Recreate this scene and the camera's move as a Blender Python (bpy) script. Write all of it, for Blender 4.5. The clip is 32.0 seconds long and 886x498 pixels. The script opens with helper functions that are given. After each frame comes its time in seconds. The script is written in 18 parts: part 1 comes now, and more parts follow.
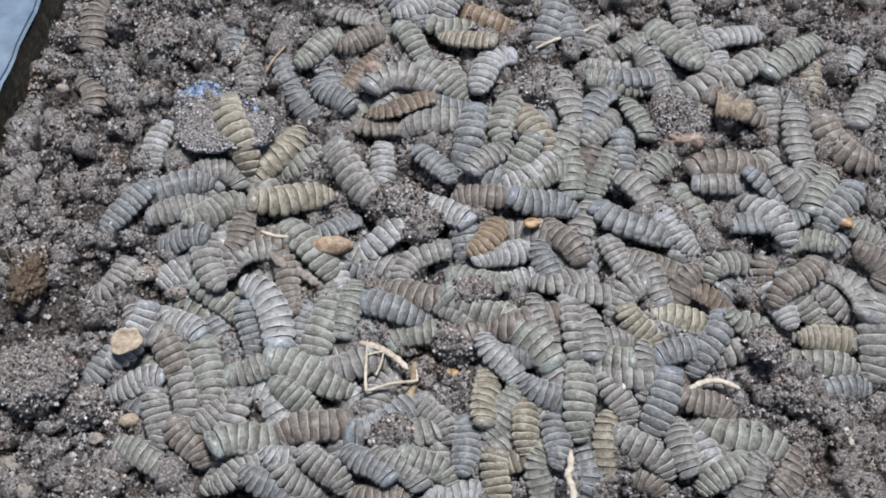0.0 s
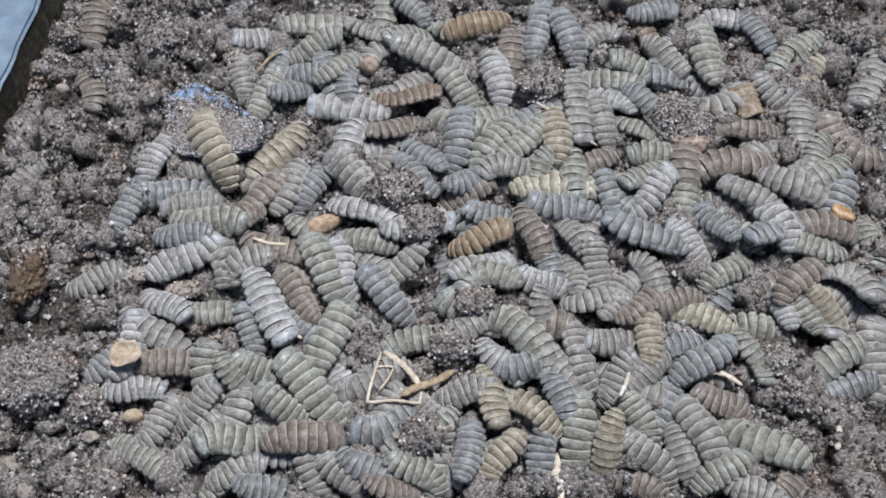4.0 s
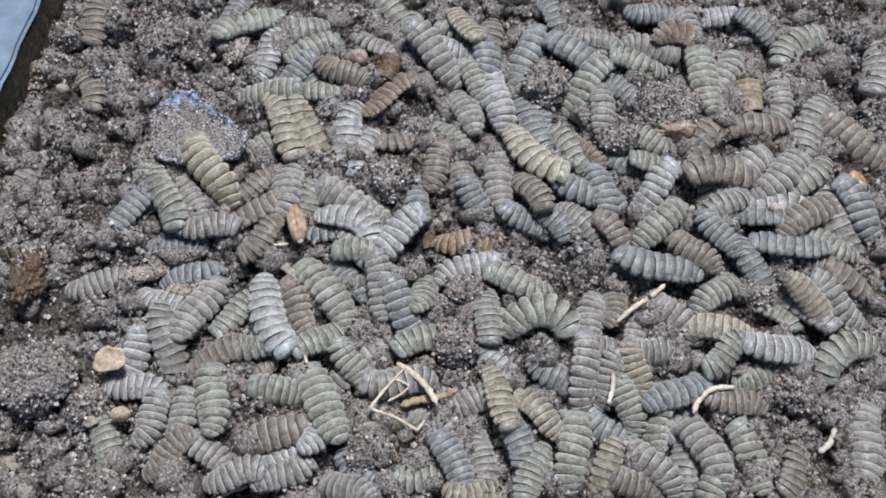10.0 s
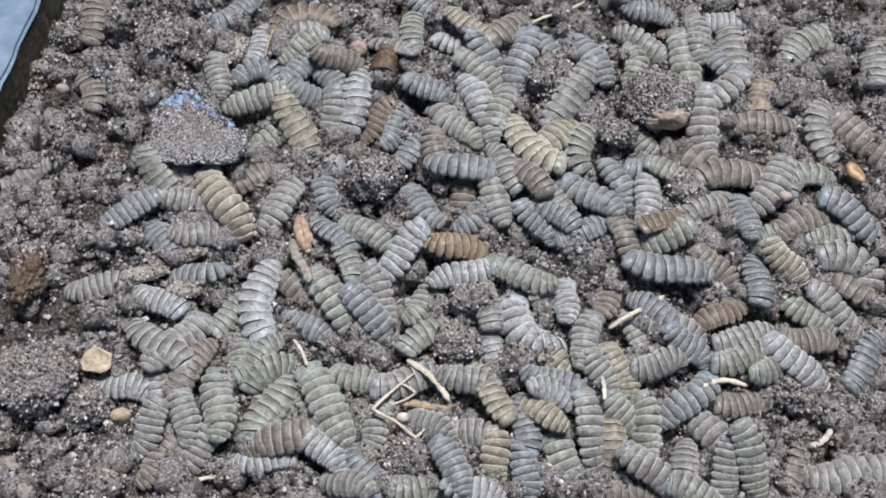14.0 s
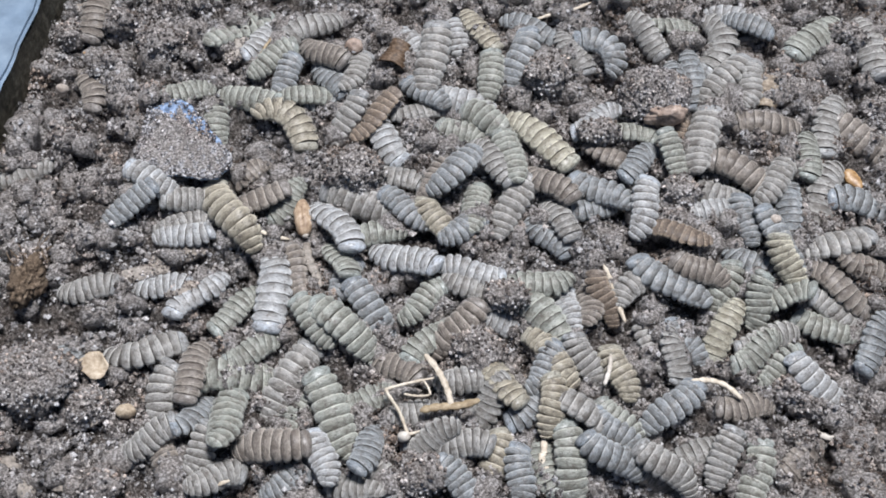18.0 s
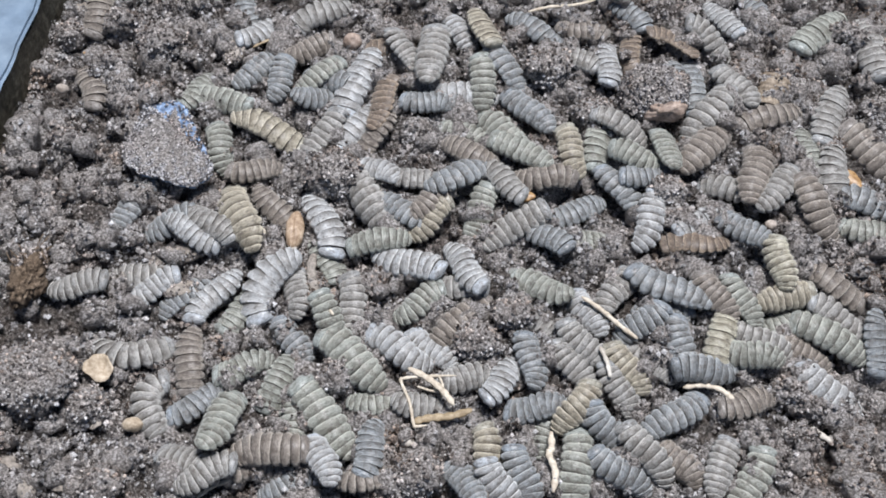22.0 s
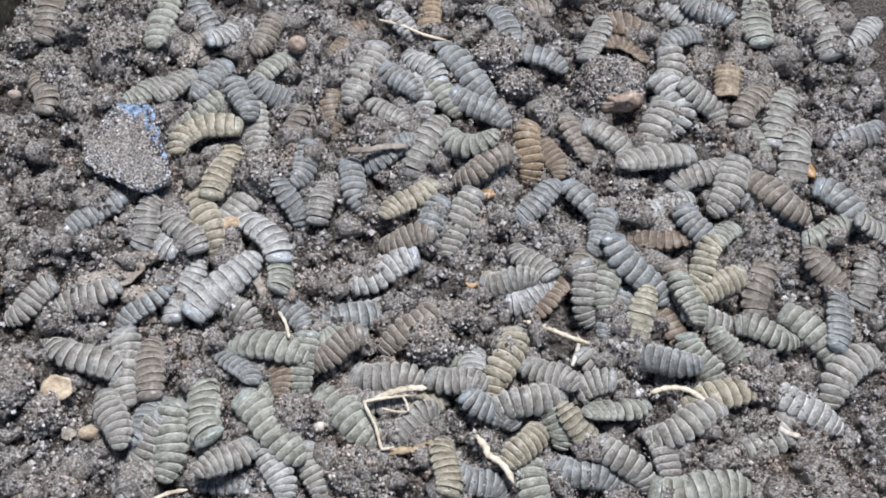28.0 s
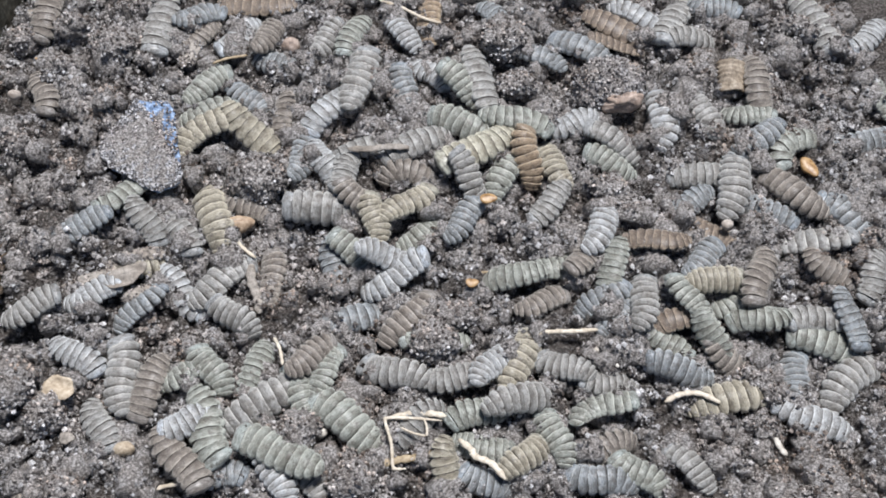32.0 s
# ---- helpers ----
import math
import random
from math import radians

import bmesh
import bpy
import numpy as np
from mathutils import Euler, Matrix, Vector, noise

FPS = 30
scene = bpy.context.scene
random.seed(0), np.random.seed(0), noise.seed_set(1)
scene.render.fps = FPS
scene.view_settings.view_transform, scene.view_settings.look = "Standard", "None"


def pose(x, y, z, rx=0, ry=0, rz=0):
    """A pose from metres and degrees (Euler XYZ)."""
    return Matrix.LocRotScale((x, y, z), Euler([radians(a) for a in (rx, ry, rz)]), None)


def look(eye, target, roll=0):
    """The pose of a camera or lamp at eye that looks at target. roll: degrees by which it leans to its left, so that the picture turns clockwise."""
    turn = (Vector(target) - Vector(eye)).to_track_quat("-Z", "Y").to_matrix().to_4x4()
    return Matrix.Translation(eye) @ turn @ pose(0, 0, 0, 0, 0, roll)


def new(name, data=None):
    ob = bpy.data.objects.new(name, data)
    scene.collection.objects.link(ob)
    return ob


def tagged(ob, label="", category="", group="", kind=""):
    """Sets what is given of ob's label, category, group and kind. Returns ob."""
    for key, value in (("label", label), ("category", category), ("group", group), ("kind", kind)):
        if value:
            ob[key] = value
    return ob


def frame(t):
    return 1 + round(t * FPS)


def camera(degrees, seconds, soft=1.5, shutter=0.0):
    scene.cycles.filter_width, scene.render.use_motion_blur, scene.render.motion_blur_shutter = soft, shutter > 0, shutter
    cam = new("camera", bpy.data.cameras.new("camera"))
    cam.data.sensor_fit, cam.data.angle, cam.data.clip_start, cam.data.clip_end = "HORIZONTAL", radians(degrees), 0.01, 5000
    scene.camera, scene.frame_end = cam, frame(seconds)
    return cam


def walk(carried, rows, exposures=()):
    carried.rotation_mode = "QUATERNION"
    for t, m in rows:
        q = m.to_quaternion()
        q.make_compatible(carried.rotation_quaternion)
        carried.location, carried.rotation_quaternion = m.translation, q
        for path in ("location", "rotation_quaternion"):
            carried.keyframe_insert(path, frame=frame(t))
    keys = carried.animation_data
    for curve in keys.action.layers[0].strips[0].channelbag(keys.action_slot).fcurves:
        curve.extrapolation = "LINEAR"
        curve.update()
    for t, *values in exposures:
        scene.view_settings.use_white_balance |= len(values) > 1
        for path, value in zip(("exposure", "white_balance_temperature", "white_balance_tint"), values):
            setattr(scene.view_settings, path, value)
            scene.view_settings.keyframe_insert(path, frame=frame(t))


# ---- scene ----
import functools

MM = 0.001
cam = camera(42, 32.0, soft=1.75)
EYE, AIM = (0.0, -0.13709, 0.25782), (0.0, 0.0, 0.0)
EYE_2, AIM_2 = (0.0019, -0.1394, 0.2565), (0.01035, -0.0007, 0.0)
walk(cam, [
    (0.0, look(EYE, AIM)),
    (23.3, look(EYE, AIM)),
    (23.5, look((0.0000, -0.13715, 0.2577), (0.0003, 0.0, 0.0), 0.05)),
    (24.0, look((0.0012, -0.13880, 0.2569), (0.0083, -0.0005, 0.0), 1.49)),
    (24.5, look((0.0011, -0.13870, 0.2571), (0.0085, -0.0004, 0.0), 1.68)),
    (25.0, look((0.0016, -0.13910, 0.2569), (0.0098, -0.0005, 0.0), 1.80)),
    (25.5, look(EYE_2, AIM_2, 1.8)),
    (32.0, look(EYE_2, AIM_2, 1.8)),
], [(0.0, -0.16, 6215, 12.5), (10.0, -0.11, 6215, 12.5), (14.0, -0.03, 6215, 12.5), (17.5, 0.09, 6215, 12.5), (23.3, 0.09, 6215, 12.5), (25.5, 0.11, 6215, 11.5), (32.0, 0.15, 6215, 11.5)])

# ---- light: bright overcast sky, softly directed from the far side ----
world = bpy.data.worlds.new("sky")
scene.world = world
world.use_nodes = True
sky = world.node_tree.nodes.new("ShaderNodeTexSky")
sky.sky_type, sky.sun_disc = "NISHITA", False
sky.sun_elevation, sky.sun_rotation = radians(71), radians(24)
world.node_tree.links.new(sky.outputs[0], world.node_tree.nodes["Background"].inputs[0])
world.node_tree.nodes["Background"].inputs[1].default_value = 0.043
sun_data = bpy.data.lights.new("sun", "SUN")
sun_data.energy, sun_data.angle, sun_data.color = 5.0, radians(16), (1.0, 0.975, 0.95)
sun = new("sun", sun_data)
sun.matrix_world = look((0.22, 0.5, 1.6), (0, 0, 0))


# ---- materials ----
def material(name, rough=0.8, metal=0.0, spec=0.5):
    m = bpy.data.materials.new(name)
    m.use_nodes = True
    n = m.node_tree.nodes["Principled BSDF"]
    n.inputs["Roughness"].default_value, n.inputs["Metallic"].default_value = rough, metal
    n.inputs["Specular IOR Level"].default_value = spec
    return m, m.node_tree, n


def node(tree, kind, **values):
    n = tree.nodes.new(kind)
    for key, value in values.items():
        n.inputs[key.replace("_", " ")].default_value = value
    return n


def coords(tree, per_object=False):
    """Coordinates in millimetres: of the mesh, shifted from object to object where asked."""
    tc = tree.nodes.new("ShaderNodeTexCoord")
    s = tree.nodes.new("ShaderNodeVectorMath")
    s.operation = "SCALE"
    s.inputs[3].default_value = 1000
    tree.links.new(tc.outputs["Object"], s.inputs[0])
    if not per_object:
        return s.outputs[0]
    info = tree.nodes.new("ShaderNodeObjectInfo")
    add = tree.nodes.new("ShaderNodeVectorMath")
    add.operation = "ADD"
    sc = tree.nodes.new("ShaderNodeMath")
    sc.operation = "MULTIPLY"
    sc.inputs[1].default_value = 97.0
    tree.links.new(info.outputs["Random"], sc.inputs[0])
    tree.links.new(s.outputs[0], add.inputs[0])
    tree.links.new(sc.outputs[0], add.inputs[1])
    return add.outputs[0]


def ramp(tree, source, stops):
    r = tree.nodes.new("ShaderNodeValToRGB")
    while len(r.color_ramp.elements) < len(stops):
        r.color_ramp.elements.new(0.5)
    for e, (p, c) in zip(r.color_ramp.elements, stops):
        e.position, e.color = p, (*c, 1)
    tree.links.new(source, r.inputs[0])
    return r.outputs[0]


def noise_of(tree, where, scale, detail=4.0, rough=0.6):
    n = node(tree, "ShaderNodeTexNoise", Scale=scale, Detail=detail, Roughness=rough)
    tree.links.new(where, n.inputs["Vector"])
    return n.outputs["Fac"]


def mixed(tree, fac, a, b, blend="MIX"):
    m = tree.nodes.new("ShaderNodeMix")
    m.data_type, m.blend_type = "RGBA", blend
    for sock, v in ((m.inputs["Factor"], fac), (m.inputs["A"], a), (m.inputs["B"], b)):
        if isinstance(v, bpy.types.NodeSocket):
            tree.links.new(v, sock)
        elif isinstance(v, tuple):
            sock.default_value = (*v, 1)
        else:
            sock.default_value = v
    return m.outputs["Result"]


def bump(tree, shader, height, strength, distance):
    b = tree.nodes.new("ShaderNodeBump")
    b.inputs["Strength"].default_value, b.inputs["Distance"].default_value = strength, distance
    tree.links.new(height, b.inputs["Height"])
    tree.links.new(b.outputs[0], shader.inputs["Normal"])


def grained(name, dark, mid, light, fine, coarse, rough=0.85, relief=0.5, depth=0.0003, spec=0.4, per_object=True, spread=0.2):
    """A surface of three tones, mottled at two scales (per millimetre), with a fine relief."""
    m, tree, n = material(name, rough, 0, spec)
    w = coords(tree, per_object)
    a, b = noise_of(tree, w, fine, 6, 0.7), noise_of(tree, w, coarse, 3)
    base = ramp(tree, a, [(0.5 - spread, dark), (0.5, mid), (0.5 + spread, light)])
    shade = ramp(tree, b, [(0.3, (0.76, 0.7, 0.64)), (0.7, (1.15, 1.14, 1.13))])
    tree.links.new(mixed(tree, 1.0, base, shade, "MULTIPLY"), n.inputs["Base Color"])
    bump(tree, n, a, relief, depth)
    return m


SOIL = grained("soil", (0.02, 0.015, 0.012), (0.075, 0.064, 0.056), (0.32, 0.307, 0.295), 1.5, 0.1, 0.34, 1.0, 0.0013, 0.7, True, 0.13)
CLOD = grained("clod_soil", (0.045, 0.038, 0.033), (0.205, 0.195, 0.188), (0.56, 0.55, 0.543), 1.7, 0.35, 0.32, 1.0, 0.0006, 0.8, True, 0.13)


def crumb_soil(name, low, high):
    """Soil in crumbs: each of its own tone, from damp dark humus to pale mineral grain."""
    m, tree, n = material(name, 0.26, 0, 0.8)
    w = coords(tree)
    geo = tree.nodes.new("ShaderNodeNewGeometry")
    tone = ramp(tree, geo.outputs["Random Per Island"], [(0.0, (0.045, 0.037, 0.032)), (0.35, low), (0.7, high), (1.0, (0.9, 0.89, 0.885))])
    a = noise_of(tree, w, 1.8, 5, 0.7)
    speck = ramp(tree, a, [(0.3, (0.45, 0.44, 0.43)), (0.55, (1.0, 1.0, 1.0)), (0.75, (1.6, 1.6, 1.6))])
    patch = ramp(tree, noise_of(tree, w, 0.045, 4), [(0.36, (0.86, 0.7, 0.58)), (0.54, (1.03, 1.03, 1.04))])
    tone = mixed(tree, 1.0, tone, patch, "MULTIPLY")
    tree.links.new(mixed(tree, 1.0, tone, speck, "MULTIPLY"), n.inputs["Base Color"])
    bump(tree, n, a, 0.9, 0.0005)
    return m


CRUMB = crumb_soil("crumb_soil", (0.16, 0.151, 0.145), (0.37, 0.362, 0.356))
PALE_CRUMB = crumb_soil("dry_crumb_soil", (0.17, 0.168, 0.172), (0.4, 0.405, 0.42))
GRIT = grained("grit", (0.3, 0.295, 0.29), (0.54, 0.535, 0.53), (0.82, 0.82, 0.815), 0.8, 0.05, 0.18, 0.1, 0.0001, 0.8)
STRAW = grained("straw", (0.18, 0.135, 0.075), (0.33, 0.265, 0.17), (0.48, 0.41, 0.29), 0.9, 0.2, 0.6, 0.4, 0.0002)
PALE_STRAW = grained("pale_straw", (0.38, 0.335, 0.255), (0.6, 0.55, 0.455), (0.76, 0.72, 0.63), 0.9, 0.2, 0.55, 0.4, 0.0002)
SEED_SKIN = grained("seed_skin", (0.19, 0.13, 0.085), (0.42, 0.32, 0.225), (0.63, 0.53, 0.41), 0.7, 0.25, 0.5, 0.3, 0.0002)
AMBER = grained("amber_chip", (0.17, 0.095, 0.035), (0.36, 0.225, 0.1), (0.5, 0.36, 0.2), 0.8, 0.2, 0.4, 0.3, 0.0002)
LEAF_DRY = grained("dry_leaf", (0.22, 0.175, 0.12), (0.43, 0.365, 0.275), (0.6, 0.54, 0.44), 0.8, 0.15, 0.7, 0.4, 0.0002)
BARK = grained("bark", (0.04, 0.028, 0.018), (0.125, 0.094, 0.066), (0.33, 0.265, 0.195), 1.2, 0.3, 0.85, 0.9, 0.0005)
PEBBLE = grained("pebble_stone", (0.24, 0.21, 0.19), (0.4, 0.36, 0.32), (0.55, 0.5, 0.45), 1.2, 0.3, 0.6, 0.3, 0.0002)
PINK_STONE = grained("pinkish_stone", (0.16, 0.125, 0.105), (0.37, 0.295, 0.248), (0.58, 0.495, 0.43), 0.7, 0.25, 0.7, 0.6, 0.0004)
GREY_STICK = grained("grey_wood", (0.13, 0.12, 0.106), (0.275, 0.253, 0.225), (0.43, 0.4, 0.36), 0.9, 0.15, 0.7, 0.5, 0.0003)
DRY_SKIN = grained("dry_skin", (0.12, 0.095, 0.065), (0.28, 0.235, 0.18), (0.47, 0.42, 0.34), 0.9, 0.3, 0.6, 0.6, 0.0004)
BROWN_SKIN = grained("brown_skin", (0.035, 0.022, 0.013), (0.115, 0.078, 0.05), (0.27, 0.2, 0.14), 0.9, 0.3, 0.5, 0.6, 0.0004)
WHITE_BIT = grained("white_husk", (0.4, 0.38, 0.34), (0.55, 0.53, 0.48), (0.7, 0.68, 0.63), 0.8, 0.2, 0.5, 0.3, 0.0002)
BLUE_RIM = grained("blue_plastic", (0.13, 0.19, 0.26), (0.18, 0.26, 0.36), (0.25, 0.34, 0.44), 0.12, 0.03, 0.35, 0.15, 0.0002, 0.5, False)
WALL_WOOD = grained("mossy_wall", (0.02, 0.018, 0.012), (0.09, 0.085, 0.062), (0.24, 0.225, 0.175), 0.5, 0.08, 0.6, 0.7, 0.0006, 0.5, False)


def dusty_plastic():
    m, tree, n = material("dusty_blue_film", 0.22)
    w = coords(tree)
    film = ramp(tree, noise_of(tree, w, 0.5, 3), [(0.35, (0.09, 0.13, 0.2)), (0.5, (0.22, 0.32, 0.5)), (0.66, (0.55, 0.68, 0.86))])
    soil = ramp(tree, noise_of(tree, w, 2.4, 6, 0.7), [(0.32, (0.03, 0.027, 0.025)), (0.52, (0.11, 0.105, 0.1)), (0.72, (0.27, 0.26, 0.26))])
    mask = ramp(tree, noise_of(tree, w, 0.3, 6, 0.75), [(0.56, (0, 0, 0)), (0.62, (1, 1, 1))])
    tree.links.new(mixed(tree, mask, film, soil), n.inputs["Base Color"])
    bump(tree, n, noise_of(tree, w, 2.4, 6, 0.7), 0.8, 0.0005)
    return m


FILM = dusty_plastic()

SKINS = {
    "grey": ((0.081, 0.077, 0.071), (0.230, 0.225, 0.208), (0.414, 0.408, 0.383)),
    "slate": ((0.062, 0.068, 0.070), (0.188, 0.202, 0.206), (0.350, 0.372, 0.378)),
    "taupe": ((0.062, 0.050, 0.041), (0.174, 0.150, 0.126), (0.335, 0.300, 0.257)),
    "ash": ((0.125, 0.128, 0.127), (0.318, 0.326, 0.322), (0.525, 0.536, 0.532)),
    "moss": ((0.077, 0.080, 0.066), (0.222, 0.231, 0.198), (0.409, 0.422, 0.372)),
    "olive": ((0.101, 0.090, 0.063), (0.269, 0.244, 0.184), (0.482, 0.442, 0.347)),
    "brown": ((0.058, 0.041, 0.029), (0.151, 0.114, 0.084), (0.302, 0.241, 0.179)),
    "straw": ((0.125, 0.113, 0.078), (0.325, 0.305, 0.232), (0.550, 0.525, 0.420)),
    "amber": ((0.092, 0.060, 0.032), (0.240, 0.172, 0.108), (0.425, 0.335, 0.228)),
}


def larva_skin(name, dark, mid, light, tail=False):
    """Leathery ringed skin: mottled plate, thin worn pale hind edge and side folds, dark joint with soft shade painted
    behind it, clinging soil; the tail plate is smoother and paler.
    """
    m, tree, n = material(name + ("_tail_skin" if tail else "_larva_skin"), 0.5, 0, 0.5)
    n.inputs["Coat Weight"].default_value, n.inputs["Coat Roughness"].default_value = (0.45, 0.32) if tail else (0.26, 0.36)
    n.inputs["Sheen Weight"].default_value, n.inputs["Sheen Roughness"].default_value = 0.18, 0.42
    n.inputs["Sheen Tint"].default_value = (0.93, 0.98, 0.97, 1)
    w = coords(tree, True)
    uv = tree.nodes.new("ShaderNodeUVMap")
    uv.uv_map = "plate"
    sep = tree.nodes.new("ShaderNodeSeparateXYZ")
    tree.links.new(uv.outputs[0], sep.inputs[0])
    along = sep.outputs[0]
    stretch = tree.nodes.new("ShaderNodeMapping")
    stretch.inputs["Scale"].default_value = (1.9, 0.75, 0.75)
    tree.links.new(w, stretch.inputs["Vector"])
    fine, broad = noise_of(tree, stretch.outputs[0], 1.3, 7, 0.75), noise_of(tree, w, 0.35, 3)
    plate = ramp(tree, fine, [(0.3, dark), (0.46, mid), (0.7, light)])
    tone = ramp(tree, broad, [(0.32, (0.72, 0.68, 0.64)), (0.66, (1.22, 1.24, 1.27))])
    plate = mixed(tree, 1.0, plate, tone, "MULTIPLY")
    if not tail:
        edge = ramp(tree, along, [(0.42, (0.0, 0.0, 0.0)), (0.68, (0.3, 0.3, 0.3)), (0.76, (0.8, 0.8, 0.8)), (0.85, (0.8, 0.8, 0.8)), (0.89, (0.0, 0.0, 0.0))])
        worn = ramp(tree, noise_of(tree, w, 0.3, 4), [(0.3, (0.15, 0.15, 0.15)), (0.5, (1.0, 1.0, 1.0))])
        edge = mixed(tree, 1.0, edge, worn, "MULTIPLY")
        plate = mixed(tree, edge, plate, tuple(min(1, c * 1.6) for c in light))
        keel = ramp(tree, sep.outputs[1], [(0.82, (0.0, 0.0, 0.0)), (0.96, (0.85, 0.85, 0.85))])
        keel = mixed(tree, 1.0, keel, worn, "MULTIPLY")
        plate = mixed(tree, keel, plate, tuple(min(1, c * 1.45) for c in light))
        # dark joint, plus soft shade painted into the plate's front half
        joint_shade = ramp(tree, along, [(0.0, (0.95, 0.95, 0.95)), (0.1, (0.8, 0.8, 0.8)), (0.22, (0.4, 0.4, 0.4)), (0.46, (0.0, 0.0, 0.0)), (0.86, (0.0, 0.0, 0.0)), (0.91, (0.85, 0.85, 0.85))])
        plate = mixed(tree, joint_shade, plate, tuple(c * f for c, f in zip(dark, (0.6, 0.5, 0.42))))
    dust = ramp(tree, noise_of(tree, w, 0.8, 8, 0.75), [(0.52, (0.0, 0.0, 0.0)), (0.62, (0.7, 0.7, 0.7))])
    plate = mixed(tree, dust, plate, (0.085, 0.068, 0.055))
    specks = ramp(tree, noise_of(tree, w, 2.6, 2, 0.5), [(0.7, (0.0, 0.0, 0.0)), (0.74, (0.8, 0.8, 0.8))])
    plate = mixed(tree, specks, plate, (0.5, 0.49, 0.47))
    tree.links.new(plate, n.inputs["Base Color"])
    rough = ramp(tree, fine, [(0.3, (0.7, 0.7, 0.7)), (0.7, (0.48, 0.48, 0.48))])
    tree.links.new(rough, n.inputs["Roughness"])
    bump(tree, n, fine, 0.9, 0.0006)
    return m


BRISTLE = grained("bristle", (0.42, 0.4, 0.36), (0.58, 0.56, 0.51), (0.72, 0.7, 0.65), 0.9, 0.2, 0.5, 0.1, 0.0001)
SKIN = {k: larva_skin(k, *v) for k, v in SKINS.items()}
TAIL = {k: larva_skin(k, *[tuple(c * f for c, f in zip(v, (1.22, 1.28, 1.36))) for v in tones], True) for k, tones in SKINS.items()}


# ---- building helpers ----
def mesh_of(name, verts, faces, mat, smooth=True, along=None):
    me = bpy.data.meshes.new(name)
    me.from_pydata([tuple(v) for v in verts], [], faces)
    me.materials.append(mat)
    if smooth:
        me.polygons.foreach_set("use_smooth", [True] * len(me.polygons))
    if along:
        layer = me.uv_layers.new(name="plate")
        for loop in me.loops:
            layer.data[loop.index].uv = along[loop.vertex_index]
    me.update()
    return me


def part(name, me, parent, m=None, label=""):
    ob = new(name, me)
    ob.parent = parent
    if m is not None:
        ob.matrix_basis = m
    return tagged(ob, label)


@functools.lru_cache(maxsize=None)
def lattice(seed):
    return np.random.RandomState(seed).rand(257, 257)


def value_noise(x, y, scale, seed):
    """Smooth lattice noise in 0..1 over arrays of millimetres."""
    g = lattice(seed)
    u, v = x / scale + 100.0, y / scale + 100.0
    i, j = np.floor(u).astype(int), np.floor(v).astype(int)
    a, b = u - i, v - j
    a, b = a * a * (3 - 2 * a), b * b * (3 - 2 * b)
    i0, j0, i1, j1 = i % 257, j % 257, (i + 1) % 257, (j + 1) % 257
    return (g[i0, j0] * (1 - a) + g[i1, j0] * a) * (1 - b) + (g[i0, j1] * (1 - a) + g[i1, j1] * a) * b


def soil_height(x, y):
    """Height of the loose soil, in millimetres: a bank by the wall, hollows and lumps elsewhere."""
    z = 3.0 * (value_noise(x, y, 34, 3) - 0.5) + 2.4 * (value_noise(x, y, 13, 4) - 0.5)
    bank = np.clip((-62 - x + 0.25 * y) / 30, 0, 1)
    return z + 3.5 * bank * bank * (3 - 2 * bank) - 0.6


def soil_surface(x, y):
    """The same with its clumps and crumbs."""
    z = soil_height(x, y) + 1.2 * (value_noise(x, y, 15, 8) - 0.5) + 7.5 * (np.abs(value_noise(x, y, 8.5, 10) - 0.5) - 0.2)
    z += 5.4 * np.abs(value_noise(x, y, 4.2, 5) - 0.5) + 3.2 * np.abs(value_noise(x, y, 2.1, 9) - 0.5) + 2.2 * (value_noise(x, y, 1.6, 6) - 0.5) + 1.4 * (value_noise(x, y, 0.9, 7) - 0.5)
    return z - 1.9


NEAR = np.array([(a, b) for a in (-4, -2, 0, 2, 4) for b in (-4, -2, 0, 2, 4)]).T


def bed_height(x, y):
    """Height of the soil under a thing some 8 mm across."""
    return float(np.mean(soil_surface(x + NEAR[0], y + NEAR[1])))


# ---- the place: soil in a tub, wall and rim on one side ----
def soil_sheet():
    """One sheet of soil: fine in the middle, coarser out to the tub's walls."""
    def axis(lo, hi, step, out):
        mid = np.arange(lo, hi + step, step)
        return np.concatenate([np.linspace(lo - out, lo, 14)[:-1], mid, np.linspace(hi, hi + out, 14)[1:]])
    xs, ys = axis(-126, 132, 0.52, 150), axis(-82, 106, 0.52, 150)
    X, Y = np.meshgrid(xs, ys, indexing="ij")
    Z = soil_surface(X, Y)
    nx, ny = X.shape
    verts = np.stack([X, Y, Z], -1).reshape(-1, 3) * MM
    idx = np.arange(nx * ny).reshape(nx, ny)
    faces = np.stack([idx[:-1, :-1], idx[1:, :-1], idx[1:, 1:], idx[:-1, 1:]], -1).reshape(-1, 4)
    me = mesh_of("soil", verts, faces.tolist(), SOIL)
    return tagged(new("ground", me), "dark loose crumbly soil filling the tub", "soil", kind="structure")


soil_sheet()


HEAPS = []


